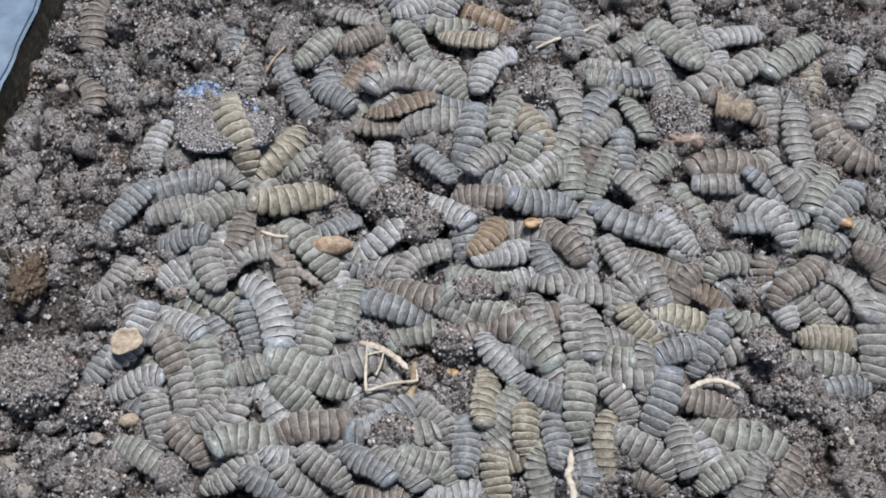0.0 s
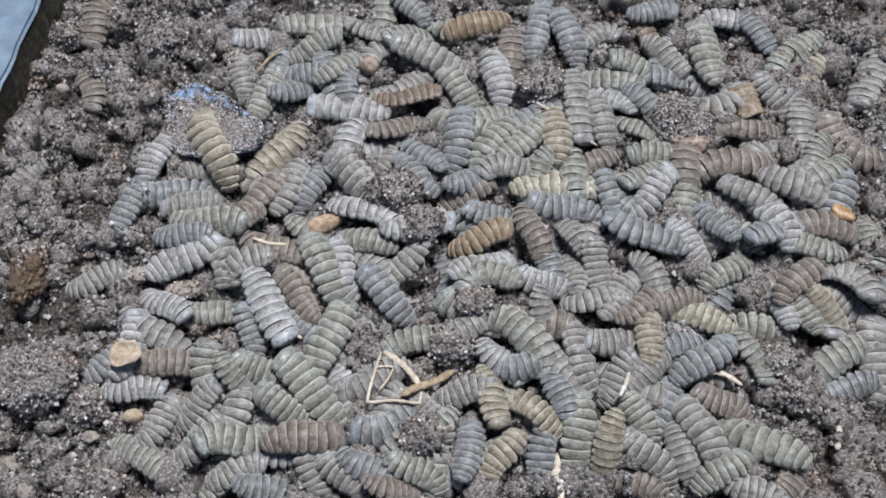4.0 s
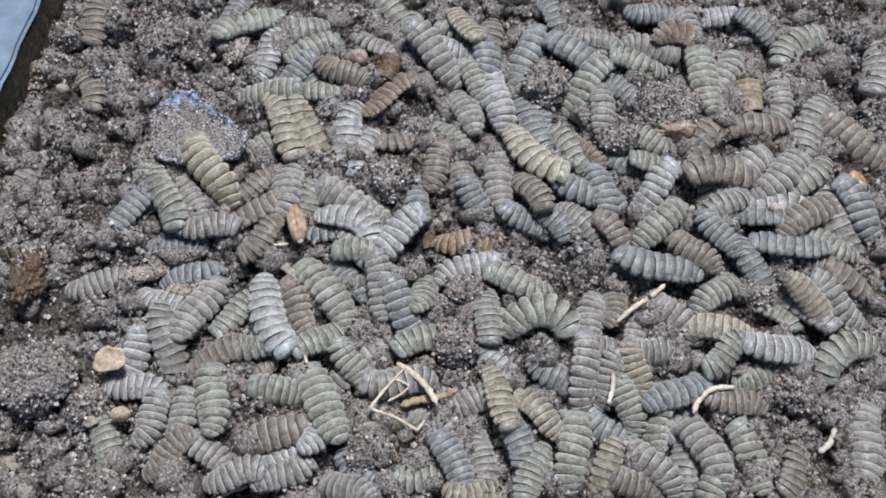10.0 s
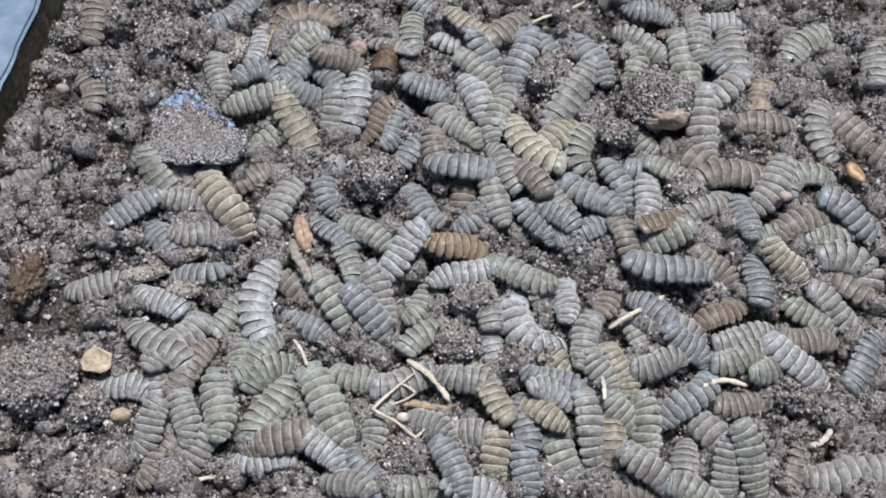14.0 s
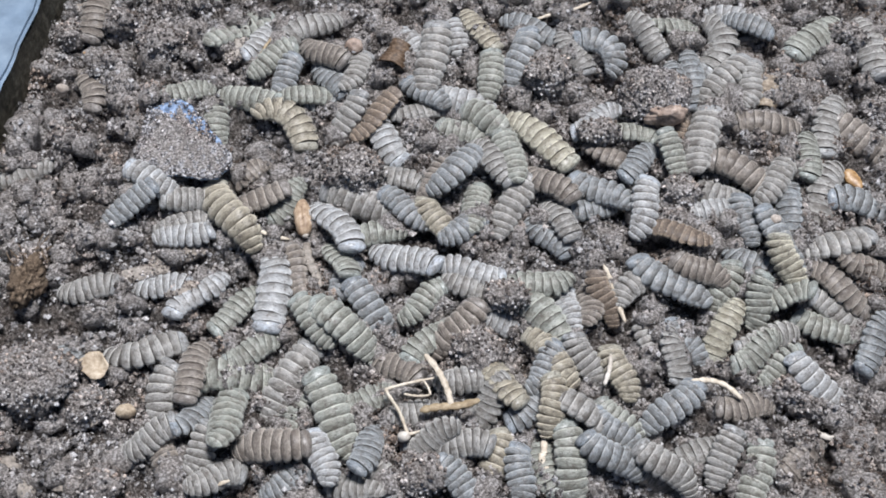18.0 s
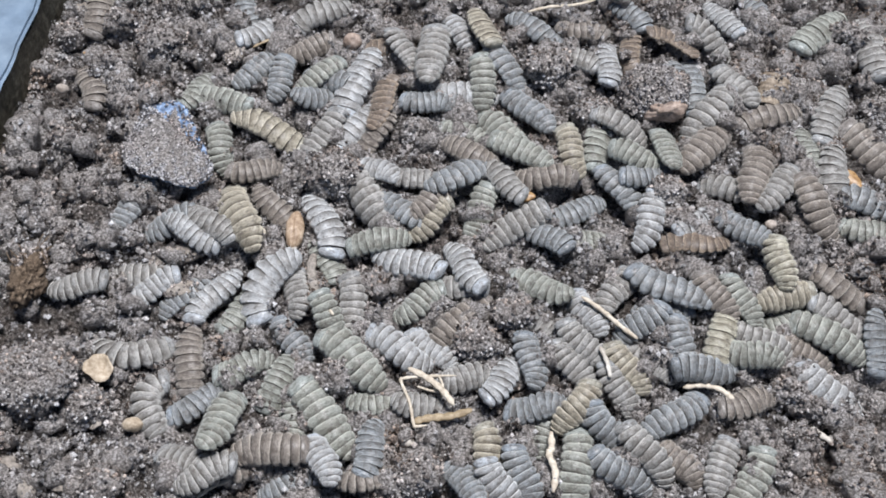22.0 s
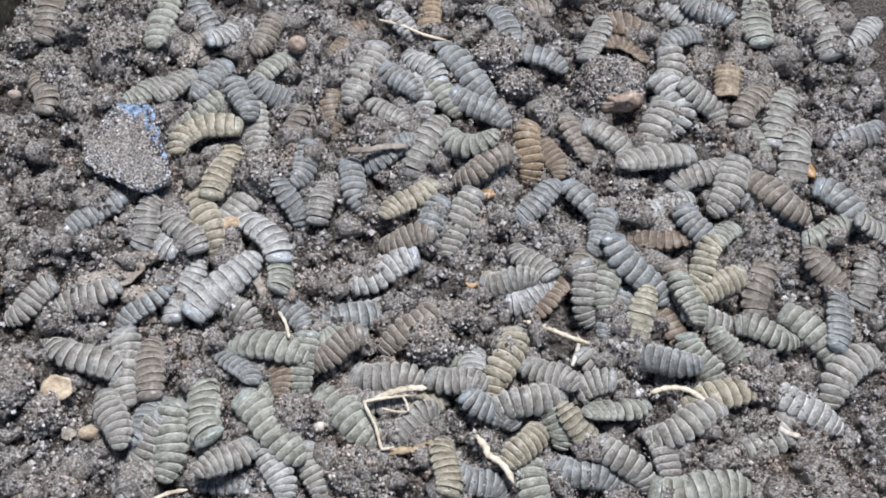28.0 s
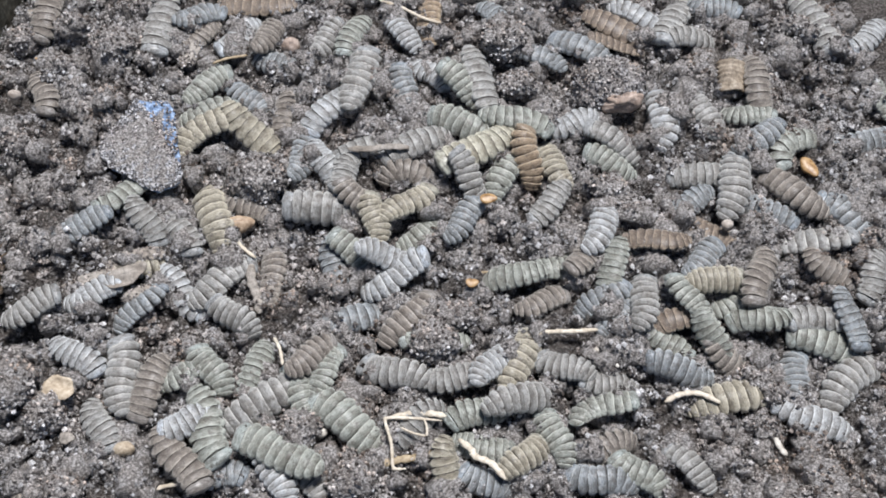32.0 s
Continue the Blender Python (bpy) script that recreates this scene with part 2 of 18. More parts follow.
def lumps(count, seed, lo, hi, power, mat, name, label, category, sink=0.3, rough=0.35, fine=1, lift=0.0):
    """Many small angular crumbs strewn on the soil, as one mesh."""
    rng = np.random.RandomState(seed)
    bm = bmesh.new()
    if fine:
        bmesh.ops.create_icosphere(bm, subdivisions=fine, radius=1)
    else:
        bmesh.ops.create_cone(bm, cap_ends=False, segments=4, radius1=1, radius2=0, depth=1)
        bmesh.ops.create_cone(bm, cap_ends=False, segments=4, radius1=1, radius2=0, depth=-1, matrix=Matrix.Translation((0, 0, -1)))
        bmesh.ops.remove_doubles(bm, verts=bm.verts[:], dist=0.01)
        bmesh.ops.triangulate(bm, faces=bm.faces[:])
        bm.verts.index_update()
    v0 = np.array([v.co for v in bm.verts])
    f0 = np.array([[v.index for v in f.verts] for f in bm.faces])
    bm.free()
    x, y = rng.uniform(-124, 130, count), rng.uniform(-80, 104, count)
    # few lie in the crevices
    keep = value_noise(x, y, 9, 21) + 0.5 * value_noise(x, y, 3.5, 22) > rng.uniform(0.2, 0.85, count)
    keep &= soil_surface(x, y) - soil_height(x, y) > rng.uniform(-4.5, 0.0, count)
    x, y = x[keep], y[keep]
    z = soil_surface(x, y)
    if HEAPS:
        # crumbs that cling to the larger lumps
        hx, hy, hz, hr = np.repeat(HEAPS, 16, axis=1)
        a, q = rng.uniform(0, 6.283, len(hx)), np.sqrt(rng.rand(len(hx)))
        x, y = np.concatenate([x, hx + hr * q * np.cos(a)]), np.concatenate([y, hy + hr * q * np.sin(a)])
        z = np.concatenate([z, hz + 0.85 * hr * np.sqrt(1 - q * q)])
    count = len(x)
    r = lo + (hi - lo) * rng.rand(count) ** power
    shape = 1 + rough * (rng.rand(count, len(v0), 1) - 0.5) * 2
    axes = rng.uniform(0.65, 1.15, (count, 1, 3))
    v = v0[None] * shape * axes * r[:, None, None]
    v += np.stack([x, y, z + lift + r * (1 - 2 * sink)], -1)[:, None, :]
    if fine == 2:
        HEAPS.extend([x, y, z + r * (1 - 2 * sink), r])
    f = f0[None] + (np.arange(count) * len(v0))[:, None, None]
    me = mesh_of(name, v.reshape(-1, 3) * MM, f.reshape(-1, 3).tolist(), mat, fine > 1)
    return tagged(new(name, me), label, category, kind="stuff")


lumps(9500, 13, 0.7, 4.4, 3.0, CLOD, "soil_lumps", "rough dark lumps of loose soil", "soil lumps", 0.42, 0.34, 2, -0.42)
lumps(140000, 11, 0.24, 0.9, 2.0, CRUMB, "soil_crumbs", "small dark crumbs of loose soil", "soil crumbs", 0.25, 0.35, 0)
lumps(80000, 12, 0.11, 0.28, 2.0, GRIT, "sand_grains", "tiny pale sand grains in the soil", "sand grains", 0.1, 0.2, 0, 0.3)


def box_mesh(name, x0, x1, y0, y1, z0, z1, mat, cuts=1, wobble=0.0, seed=0, edge=0.0006):
    bm = bmesh.new()
    bmesh.ops.create_cube(bm, size=1)
    for v in bm.verts:
        v.co = Vector(((x0 + x1) / 2 + v.co.x * (x1 - x0), (y0 + y1) / 2 + v.co.y * (y1 - y0), (z0 + z1) / 2 + v.co.z * (z1 - z0)))
    bmesh.ops.bevel(bm, geom=bm.edges[:], offset=edge, segments=2, affect="EDGES")
    if cuts > 1:
        bmesh.ops.subdivide_edges(bm, edges=[e for e in bm.edges if abs(e.verts[0].co.y - e.verts[1].co.y) > 0.02], cuts=cuts, use_grid_fill=True)
    for v in bm.verts:
        if wobble:
            v.co += Vector((noise.noise(v.co * 160 + Vector((seed, 0, 0))), 0, noise.noise(v.co * 70 + Vector((0, seed, 5))))) * wobble
    me = bpy.data.meshes.new(name)
    bm.to_mesh(me)
    bm.free()
    me.materials.append(mat)
    return me


# the tub's near wall: its inner face runs along the line that the soil meets
WALL = pose(-0.1105, 0.058, 0, 0, 0, -10.5)
wall_west = new("wall_west", box_mesh("wall_west", -0.012, 0.0, -0.3, 0.3, -0.06, 0.0142, WALL_WOOD, 150, 0.0014, 3))
wall_west.matrix_basis = WALL
tagged(wall_west, "dark mossy inner wall of the tub beside the soil", "tub wall", kind="structure")
rim = new("trim", box_mesh("trim", -0.075, 0.0006, -0.3, 0.3, 0.0144, 0.0162, BLUE_RIM, 150, 0.0006, 8, 0.0009))
rim.matrix_basis = WALL
tagged(rim, "pale blue plastic rim along the top of the tub wall", "tub rim", kind="structure")
for nm, box in (("wall_east", (0.27, 0.282, -0.22, 0.245)), ("wall_north", (-0.24, 0.268, 0.247, 0.259)), ("wall_south", (-0.26, 0.268, -0.234, -0.222))):
    tagged(new(nm, box_mesh(nm, *box, -0.06, 0.02, WALL_WOOD)), "dark mossy wall of the tub", "tub wall", kind="structure")


# ---- larvae ----
RINGS = 18
# ring radii along the body, head first, as a share of the widest
WIDTHS = (0.46, 0.72, 0.87, 0.96, 1.0, 1.02, 1.02, 1.0, 0.96, 0.88)
SPANS = (0.6, 0.8, 0.98, 1.08, 1.14, 1.18, 1.18, 1.14, 1.08, 1.3)
LAST = len(SPANS) - 1
STARTS = [sum(SPANS[:i]) / sum(SPANS) - 0.5 for i in range(LAST + 2)]


def segment_mesh(i, skin, kind):
    """One body ring, some 2 mm long on a 20 mm larva: a flattened plate with lobed sides and a fringe of bristles, lapping over the next; x points to the tail."""
    span = 20.0 * (STARTS[i + 1] - STARTS[i])
    w = WIDTHS[i]
    front, rear = (WIDTHS[max(i - 1, 0)] + w) / 2, (WIDTHS[min(i + 1, LAST)] + w) / 2
    if i == 0:
        prof = [(-0.62, 0.12, 0.3), (-0.52, 0.28, 0.4), (-0.3, 0.4, 0.5), (0.0, 0.49, 0.5), (0.3, 0.56, 0.7), (0.46, 0.58, 0.78), (0.52, 0.53, 0.9), (0.62, 0.45, 0.95)]
    elif i == LAST:
        prof = [(-0.62, 0.74, 0.1), (-0.5, 0.84, 0.3), (-0.25, 0.89, 0.5), (0.1, 0.86, 0.5), (0.34, 0.74, 0.5), (0.46, 0.59, 0.5), (0.52, 0.4, 0.5), (0.54, 0.14, 0.5)]
    else:
        prof = [(-0.66, front * 0.86, 0.0), (-0.52, front * 0.945, 0.1), (-0.4, front * 0.98, 0.22), (-0.1, w * 0.995, 0.42), (0.2, w * 1.0, 0.58), (0.4, rear * 1.005, 0.7), (0.5, rear * 1.0, 0.8), (0.54, rear * 0.965, 0.9), (0.64, rear * 0.86, 0.97)]
    verts, faces, plate = [], [], []
    rng = random.Random(i * 31 + kind * 7)
    for px, r, u in prof:
        for k in range(RINGS):
            a = 2 * math.pi * k / RINGS
            c, q = math.cos(a), math.sin(a)
            # the side lobes stand out in the middle of each plate
            lobe = 0.19 * max(0, (abs(c) - 0.7) / 0.3) * max(0, 1 - ((px - 0.08) / 0.5) ** 2)
            wide = 2.9 * r * abs(c) ** 0.88 * (1 + lobe)
            tall = (1.86 * abs(q) ** 0.9 if q > 0 else 1.4 * abs(q)) * r
            if i == LAST and q > 0:
                tall *= 0.82
            # a shallow furrow beside the back
            if q > 0 and 0 < i < LAST:
                tall -= 0.13 * r * math.exp(-((abs(c) - 0.55) / 0.14) ** 2)
            wave = 0.12 * math.sin(3 * a + i * 2.1 + kind * 1.7) * max(0, px) if i < LAST else 0
            v = Vector((px * span + wave, math.copysign(wide, c), math.copysign(tall, q)))
            n = noise.noise_vector(v * 0.7 + Vector((i * 7.3, kind * 31.0, 0)))
            verts.append((v + Vector((n.x * 0.08, n.y * 0.13, n.z * 0.15))) * MM)
            plate.append((u, abs(c)))
    n = len(prof)
    for j in range(n - 1):
        for k in range(RINGS):
            a, b = j * RINGS + k, j * RINGS + (k + 1) % RINGS
            faces.append((a, b, b + RINGS, a + RINGS))
    faces.append(tuple(range(RINGS - 1, -1, -1)))
    faces.append(tuple(range((n - 1) * RINGS, n * RINGS)))
    skin_faces = len(faces)
    # fringe: short pale bristles out of the side lobes and a few on the hind edge
    roots = []
    if i:
        for side in (1, -1):
            for f in (-0.22, 0.1, 0.36):
                f += rng.uniform(-0.1, 0.1)
                roots.append((Vector((f * span, side * 2.9 * w * 1.08, -0.1)), Vector((rng.uniform(-0.25, 0.4), side * 0.8, rng.uniform(-0.3, 0.25)))))
        if i < LAST:
            for f in (-0.55, 0.0, 0.55):
                f += rng.uniform(-0.2, 0.2)
                roots.append((Vector((0.36 * span, 2.9 * w * f, 1.9 * w * (1 - f * f) ** 0.45)), Vector((rng.uniform(0.25, 0.5), rng.uniform(-0.15, 0.15), rng.uniform(0.25, 0.45)))))
    for p, d in roots:
        d *= rng.uniform(0.55, 1.1)
        side, k = d.cross(Vector((0.3, 0.2, 1))).normalized() * 0.085, len(verts)
        up = side.cross(d).normalized() * 0.085
        verts += [(p - d * 0.3 + o) * MM for o in (side, up - side * 0.5, -up - side * 0.5)] + [(p + d) * MM]
        plate += [(0.5, 0.5)] * 4
        faces += [(k, k + 3, k + 1), (k + 1, k + 3, k + 2), (k + 2, k + 3, k)]
    name = "head" if i == 0 else "tail" if i == LAST else "segment"
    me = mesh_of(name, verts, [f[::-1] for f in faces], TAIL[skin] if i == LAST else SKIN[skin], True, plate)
    me.materials.append(BRISTLE)
    me.polygons.foreach_set("material_index", [0] * skin_faces + [1] * (len(faces) - skin_faces))
    return me


RING_MESH = {k: [[segment_mesh(i, k, kind) for i in range(LAST + 1)] for kind in range(3)] for k in SKIN}
LABELS = {
    "ash": "pale ash-grey ringed fly larva crawling on soil",
    "moss": "greenish-grey ringed fly larva crawling on soil",
    "grey": "grey ringed fly larva crawling among others on soil",
    "slate": "slate-grey glossy ringed fly larva crawling on soil",
    "taupe": "brownish-grey ringed fly larva crawling on soil",
    "olive": "yellowish olive ringed fly larva among grey ones",
    "straw": "pale straw-yellow ribbed fly larva among grey ones",
    "amber": "amber-brown ribbed fly larva standing out among grey ones",
    "brown": "dark brown dry ringed fly larva lying on soil",
}


def bent(i, length, bend):
    """Place of ring i in a body of that length (mm) bent sideways by so many degrees from end to end and slightly arched; no ring sits quite true."""
    u = (STARTS[i] + STARTS[i + 1]) / 2
    a = radians(bend) * u
    if abs(bend) < 0.5:
        x, y = u * length, 0.0
    else:
        r = length / radians(bend)
        x, y = r * math.sin(a), r * (1 - math.cos(a))
    odd = math.sin(i * 12.9898 + length * 78.233) * 7.3
    odd -= math.floor(odd)
    arch = radians(24 + 30 * math.sin(length * 41.7))
    sway = 0.9 * math.sin(length * 23.1)
    y += sway * math.sin(6.28 * u)
    return pose(x * MM, y * MM, ((odd - 0.5) * 0.1 - arch * length * (u * u / 2 - 0.02)) * MM, 4 * (odd - 0.5), math.degrees(arch * u) + 2 * (odd - 0.5), math.degrees(a + 6.28 * sway / length * math.cos(6.28 * u)) + 1.6 * math.sin(i * 2.2 + length * 5))


def larva(skin, length, width, roll=0.0):
    """A larva of head, eight rings and tail; its lengths in millimetres, laid along x."""
    ob = tagged(new("larva"), LABELS[skin], "larva", "larvae on the soil")
    ob.empty_display_size = 0.002
    for i, me in enumerate(RING_MESH[skin][int(length * 10) % 3]):
        p = part(me.name, me, ob, bent(i, length, 0))
        tall = width / 5.9 * (0.62 if skin == "brown" else 1 + 0.06 * math.sin(i * 2.4 + length))
        p.scale = (length / 20.0, width / 5.9 * (1 + 0.03 * math.sin(i * 1.7 + length * 3)), tall)
    ob["length"], ob["roll"] = length, roll
    return ob


CRAWLERS, LOOSE = [], []
CLOCK = np.arange(0.0, 32.01, 0.5)


def lifted(x, y, z, top):
    """The place above (x, y, z) on the line of sight at height top, all in mm."""
    f = (top - z) / (EYE[2] / MM - z)
    return x - x * f, y + (EYE[1] / MM - y) * f, top


def crawl(skin, length, width, roll, bend, rows):
    """A larva and its way: rows of seconds, x, y, z in mm, heading, pitch and, where it changes on the way, side bend in degrees."""
    CRAWLERS.append((larva(skin, length, width, 28 * math.tanh(roll / 40)), bend, whole(rows)))


def spine(length, rows):
    """Seven points along a body at every tick of the clock, and whether it is out of the soil."""
    t = [r[0] for r in rows]
    x, y, z, h = (np.interp(CLOCK, t, [r[k] for r in rows]) for k in (1, 2, 3, 4))
    u = np.linspace(-0.42, 0.42, 7)[:, None] * length
    return np.stack([x + u * np.cos(np.radians(h)), y + u * np.sin(np.radians(h))], -1), z > -4


def over(points, others, wide, thick):
    """How far a body must rise, tick by tick, to lie on those below it."""
    rise = np.zeros(len(CLOCK))
    for spot, out, up in others:
        near = np.sqrt(((points[:, None] - spot[None]) ** 2).sum(-1).min((0, 1)))
        rise = np.maximum(rise, np.where(out & (near < wide), up * 0.85 + thick * (1 - (near / wide) ** 2), 0))
    soft = np.exp(-np.linspace(-2, 2, 7) ** 2)
    return np.convolve(np.pad(rise, 3, "edge"), soft / soft.sum(), "valid")


def whole(rows):
    """Rows that hold their first and last places out to the ends of the clip."""
    return [(0.0, *rows[0][1:])] * (rows[0][0] > 0) + rows + [(32.0, *rows[-1][1:])] * (rows[-1][0] < 32)


def settle():
    """Heaps the larvae on one another, those that lie low first, and what they carry on top of them."""
    laid = []
    for ob, bend, rows in sorted(CRAWLERS, key=lambda c: sum(max(r[3], -4) for r in c[2]) / len(c[2])):
        length, roll = ob["length"], ob["roll"]
        points, out = spine(length, rows)
        low, high = points.min((0, 1)) - 6, points.max((0, 1)) + 6
        below = [o for o in laid if (o[3] < high).all() and (o[4] > low).all()]
        rise = np.minimum(over(points, [o[:3] for o in below], 4.6, 2.5), 5.0)
        laid.append((points, out, rise, low, high))
        keys = []
        for t, x, y, z, h, p, *curl in rows:
            if z > -4:
                x, y, z = lifted(x, y, z, max(z, bed_height(x, y) + 0.9 + float(np.interp(t, CLOCK, rise))))
            keys.append((t, pose(x * MM, y * MM, z * MM, 0, 0, h) @ pose(0, 0, 0, roll, p, 0)))
        walk(ob, keys)
        for i, piece in enumerate(ob.children):
            if bend is None:
                walk(piece, [(r[0], bent(i, length, r[6])) for r in rows])
            else:
                piece.matrix_basis = bent(i, length, bend) @ Matrix.Diagonal((*piece.scale, 1))
    for ob, rows, lift in LOOSE:
        points, out = spine(6.0, rows)
        rise = over(points, [o[:3] for o in laid], 3.6, 2.2)
        keys = []
        for t, x, y, z, h, p in rows:
            if z > -4:
                x, y, z = lifted(x, y, z, max(z, bed_height(x, y) + max(lift, 0.9 + float(np.interp(t, CLOCK, rise)))))
            keys.append((t, pose(x * MM, y * MM, z * MM, 0, 0, h) @ pose(0, 0, 0, 0, 0.5 * p, 0)))
        walk(ob, keys)


# ---- soil clods, seeds, husks and straws ----
def warped(bm, seed, amount, scale):
    for v in bm.verts:
        d = v.co.normalized() if v.co.length > 0 else Vector((0, 0, 1))
        v.co += d * noise.noise(v.co * scale + Vector((seed * 3.1, seed, 0))) * amount
        v.co += d * noise.noise(v.co * scale * 3 + Vector((seed, 7, seed))) * amount * 0.45


def finished(name, bm, mat, smooth=True):
    me = bpy.data.meshes.new(name)
    bm.to_mesh(me)
    bm.free()
    me.materials.append(mat)
    if smooth:
        me.polygons.foreach_set("use_smooth", [True] * len(me.polygons))
    return me


def crumb_coat(count, seed_no, place, mat, lo, hi):
    """Soil crumbs stuck to a thing: place(u, v) gives a point and a normal in mm."""
    rng = random.Random(seed_no)
    bm = bmesh.new()
    bmesh.ops.create_icosphere(bm, subdivisions=1, radius=1)
    base = [v.co.copy() for v in bm.verts]
    tri = [[v.index for v in f.verts] for f in bm.faces]
    bm.free()
    verts, faces = [], []
    for i in range(count):
        p, d = place(rng.random(), rng.random())
        r = rng.uniform(lo, hi)
        k = len(verts)
        verts += [(p + d * r * 0.3 + c * r * rng.uniform(0.7, 1.25)) * MM for c in base]
        faces += [[a + k for a in f] for f in tri]
    return mesh_of("soil_coat", verts, faces, mat, False)


def pebble(radius, mat, seed, label, name="pebble", flat=0.85):
    """A rounded lump, radius in mm; one of soil has a core and a coat of crumbs."""
    soil = mat is CLOD
    bm = bmesh.new()
    bmesh.ops.create_icosphere(bm, subdivisions=4 if soil else 3, radius=1)
    warped(bm, seed, 0.34 if soil else 0.14, 1.3)
    r = random.Random(seed)
    sx, sy = r.uniform(0.85, 1.2), r.uniform(0.75, 1.0)
    for v in bm.verts:
        if soil:
            v.co += v.co.normalized() * (abs(noise.noise(v.co * 4 + Vector((seed, 0, 3)))) * 0.3 + noise.noise(v.co * 9) * 0.14)
        v.co = Vector((v.co.x * sx, v.co.y * sy, v.co.z * flat)) * radius * MM
    if not soil:
        return tagged(new(name, finished(name, bm, mat)), label, name.replace("_", " "))
    bm.verts.ensure_lookup_table()
    spots = [v.co.copy() / MM for v in bm.verts if v.co.z > -0.3 * radius * MM]

    def place(u, v):
        p = spots[int(u * len(spots)) % len(spots)]
        return p + Vector((0.3 * (v - 0.5), 0.2 * (v - 0.5), 0)), p.normalized()

    ob = tagged(new(name), label, name.replace("_", " "))
    part("core", finished("core", bm, mat), ob)
    part("soil_coat", crumb_coat(int(11 * radius * radius), seed, place, CRUMB, 0.2, 0.55), ob)
    return ob


def seed():
    """A plump split seed with a dark seam."""
    ob = tagged(new("seed"), "orange-tan plump split seed lying among larvae", "seed")
    bm = bmesh.new()
    bmesh.ops.create_icosphere(bm, subdivisions=4, radius=1)
    for v in bm.verts:
        groove = math.exp(-((v.co.y - 0.15) / 0.13) ** 2) * (0.16 if v.co.z > 0 else 0)
        taper = 1 - 0.22 * v.co.x
        v.co = Vector((v.co.x * 5.6, v.co.y * 2.35 * taper, v.co.z * 2.2 * taper * (1 - groove))) * MM
        v.co += v.co.normalized() * (noise.noise(v.co * 500) * 0.0003 + noise.noise(v.co * 230) * 0.0007)
    part("kernel", finished("kernel", bm, SEED_SKIN), ob)
    bm = bmesh.new()
    bmesh.ops.create_icosphere(bm, subdivisions=2, radius=1)
    for v in bm.verts:
        v.co = Vector((-5.4 + v.co.x * 0.8, v.co.y * 0.9, v.co.z * 0.8)) * MM
    part("tip", finished("tip", bm, WHITE_BIT), ob, label="pale seed tip")
    return ob


def seed_chip(length, width, mat, seed_no, label):
    """A cupped husk chip."""
    bm = bmesh.new()
    bmesh.ops.create_icosphere(bm, subdivisions=3, radius=1)
    for v in bm.verts:
        cup = 0.35 if v.co.z > 0 else 0.8
        v.co = Vector((v.co.x * length, v.co.y * width * (1 - 0.2 * v.co.x), (v.co.z * cup + 0.25 * v.co.x ** 2) * width)) * MM
    warped(bm, seed_no, 0.0003, 500)
    return tagged(new("husk_chip", finished("husk_chip", bm, mat)), label, "husk chip")


def leaf_scrap(length, width, seed_no, label, name="leaf_scrap"):
    """A torn, curled scrap with an uneven outline and real thickness."""
    n, rings = 22, 5
    r = random.Random(seed_no)
    raw = [r.uniform(-0.34, 0.22) for _ in range(n)]
    edge = [1 + (raw[j - 1] + 2 * raw[j] + raw[(j + 1) % n]) / 4 for j in range(n)]
    verts, faces = [], []
    for side in (1, -1):
        for k in range(rings + 1):
            for j in range(n):
                a, f = 2 * math.pi * j / n, k / rings
                e = 1 + (edge[j] - 1) * f
                x, y = math.cos(a) * length / 2 * f * e, math.sin(a) * width / 2 * f * e
                z = 0.035 * x * x * (1 if x > 0 else 0.4) + 0.05 * y * y + 0.35 * math.sin(x * 0.9 + y * 1.3 + seed_no) + side * 0.16
                verts.append((x * MM, y * MM, z * MM))
    m = (rings + 1) * n
    for s in (0, 1):
        for k in range(rings):
            for j in range(n):
                a, b = s * m + k * n + j, s * m + k * n + (j + 1) % n
                f = (a, b, b + n, a + n)
                faces.append(f[::-1] if s == 0 else f)
    for j in range(n):
        a, b = rings * n + j, rings * n + (j + 1) % n
        faces.append((a, a + m, b + m, b))
    mat = GREY_STICK if name == "wood_chip" or "greyish" in label else WHITE_BIT if name == "husk" else BARK if name == "seed_husk" else LEAF_DRY
    return tagged(new(name, mesh_of(name, verts, faces, mat)), label, name.replace("_", " "))


def ribbed_husk(length, width, ribs, mat, label, taper=0.2, deep=0.42):
    """An empty larval skin: half a ribbed tube with a serrated rim and real thickness, open below and at both ends."""
    n, m = ribs * 6, 16
    verts, faces = [], []
    for shell in (0.0, 0.32):
        for i in range(n + 1):
            u = i / n - 0.5
            rib = math.cos(2 * math.pi * ribs * u)
            for j in range(m + 1):
                v = j / m * 2 - 1
                a = radians(86) * v
                r = (1 - taper * u) * (1 + 0.035 * rib + 0.07 * abs(v) ** 6 * rib)
                x, y = u * length, (width / 2 - shell) * math.sin(a) * r
                z = (width * deep - shell) * math.cos(a) * r + 0.9 * noise.noise(Vector((x, y, ribs)) * 0.28)
                verts.append((x * MM, y * MM, (z + 0.2 * u * u * length) * MM))
    w, k = m + 1, (n + 1) * (m + 1)
    for i in range(n):
        for j in range(m):
            a = i * w + j
            faces += [(a, a + w, a + w + 1, a + 1), (k + a, k + a + 1, k + a + w + 1, k + a + w)]
        for a, flip in ((i * w, 1), (i * w + m, 0)):
            f = (a, k + a, k + a + w, a + w)
            faces.append(f if flip else f[::-1])
    for j in range(m):
        for a, flip in ((j, 0), (n * w + j, 1)):
            f = (a, k + a, k + a + 1, a + 1)
            faces.append(f if flip else f[::-1])
    return tagged(new("larval_skin", mesh_of("larval_skin", verts, faces, mat)), label, "larval skin")


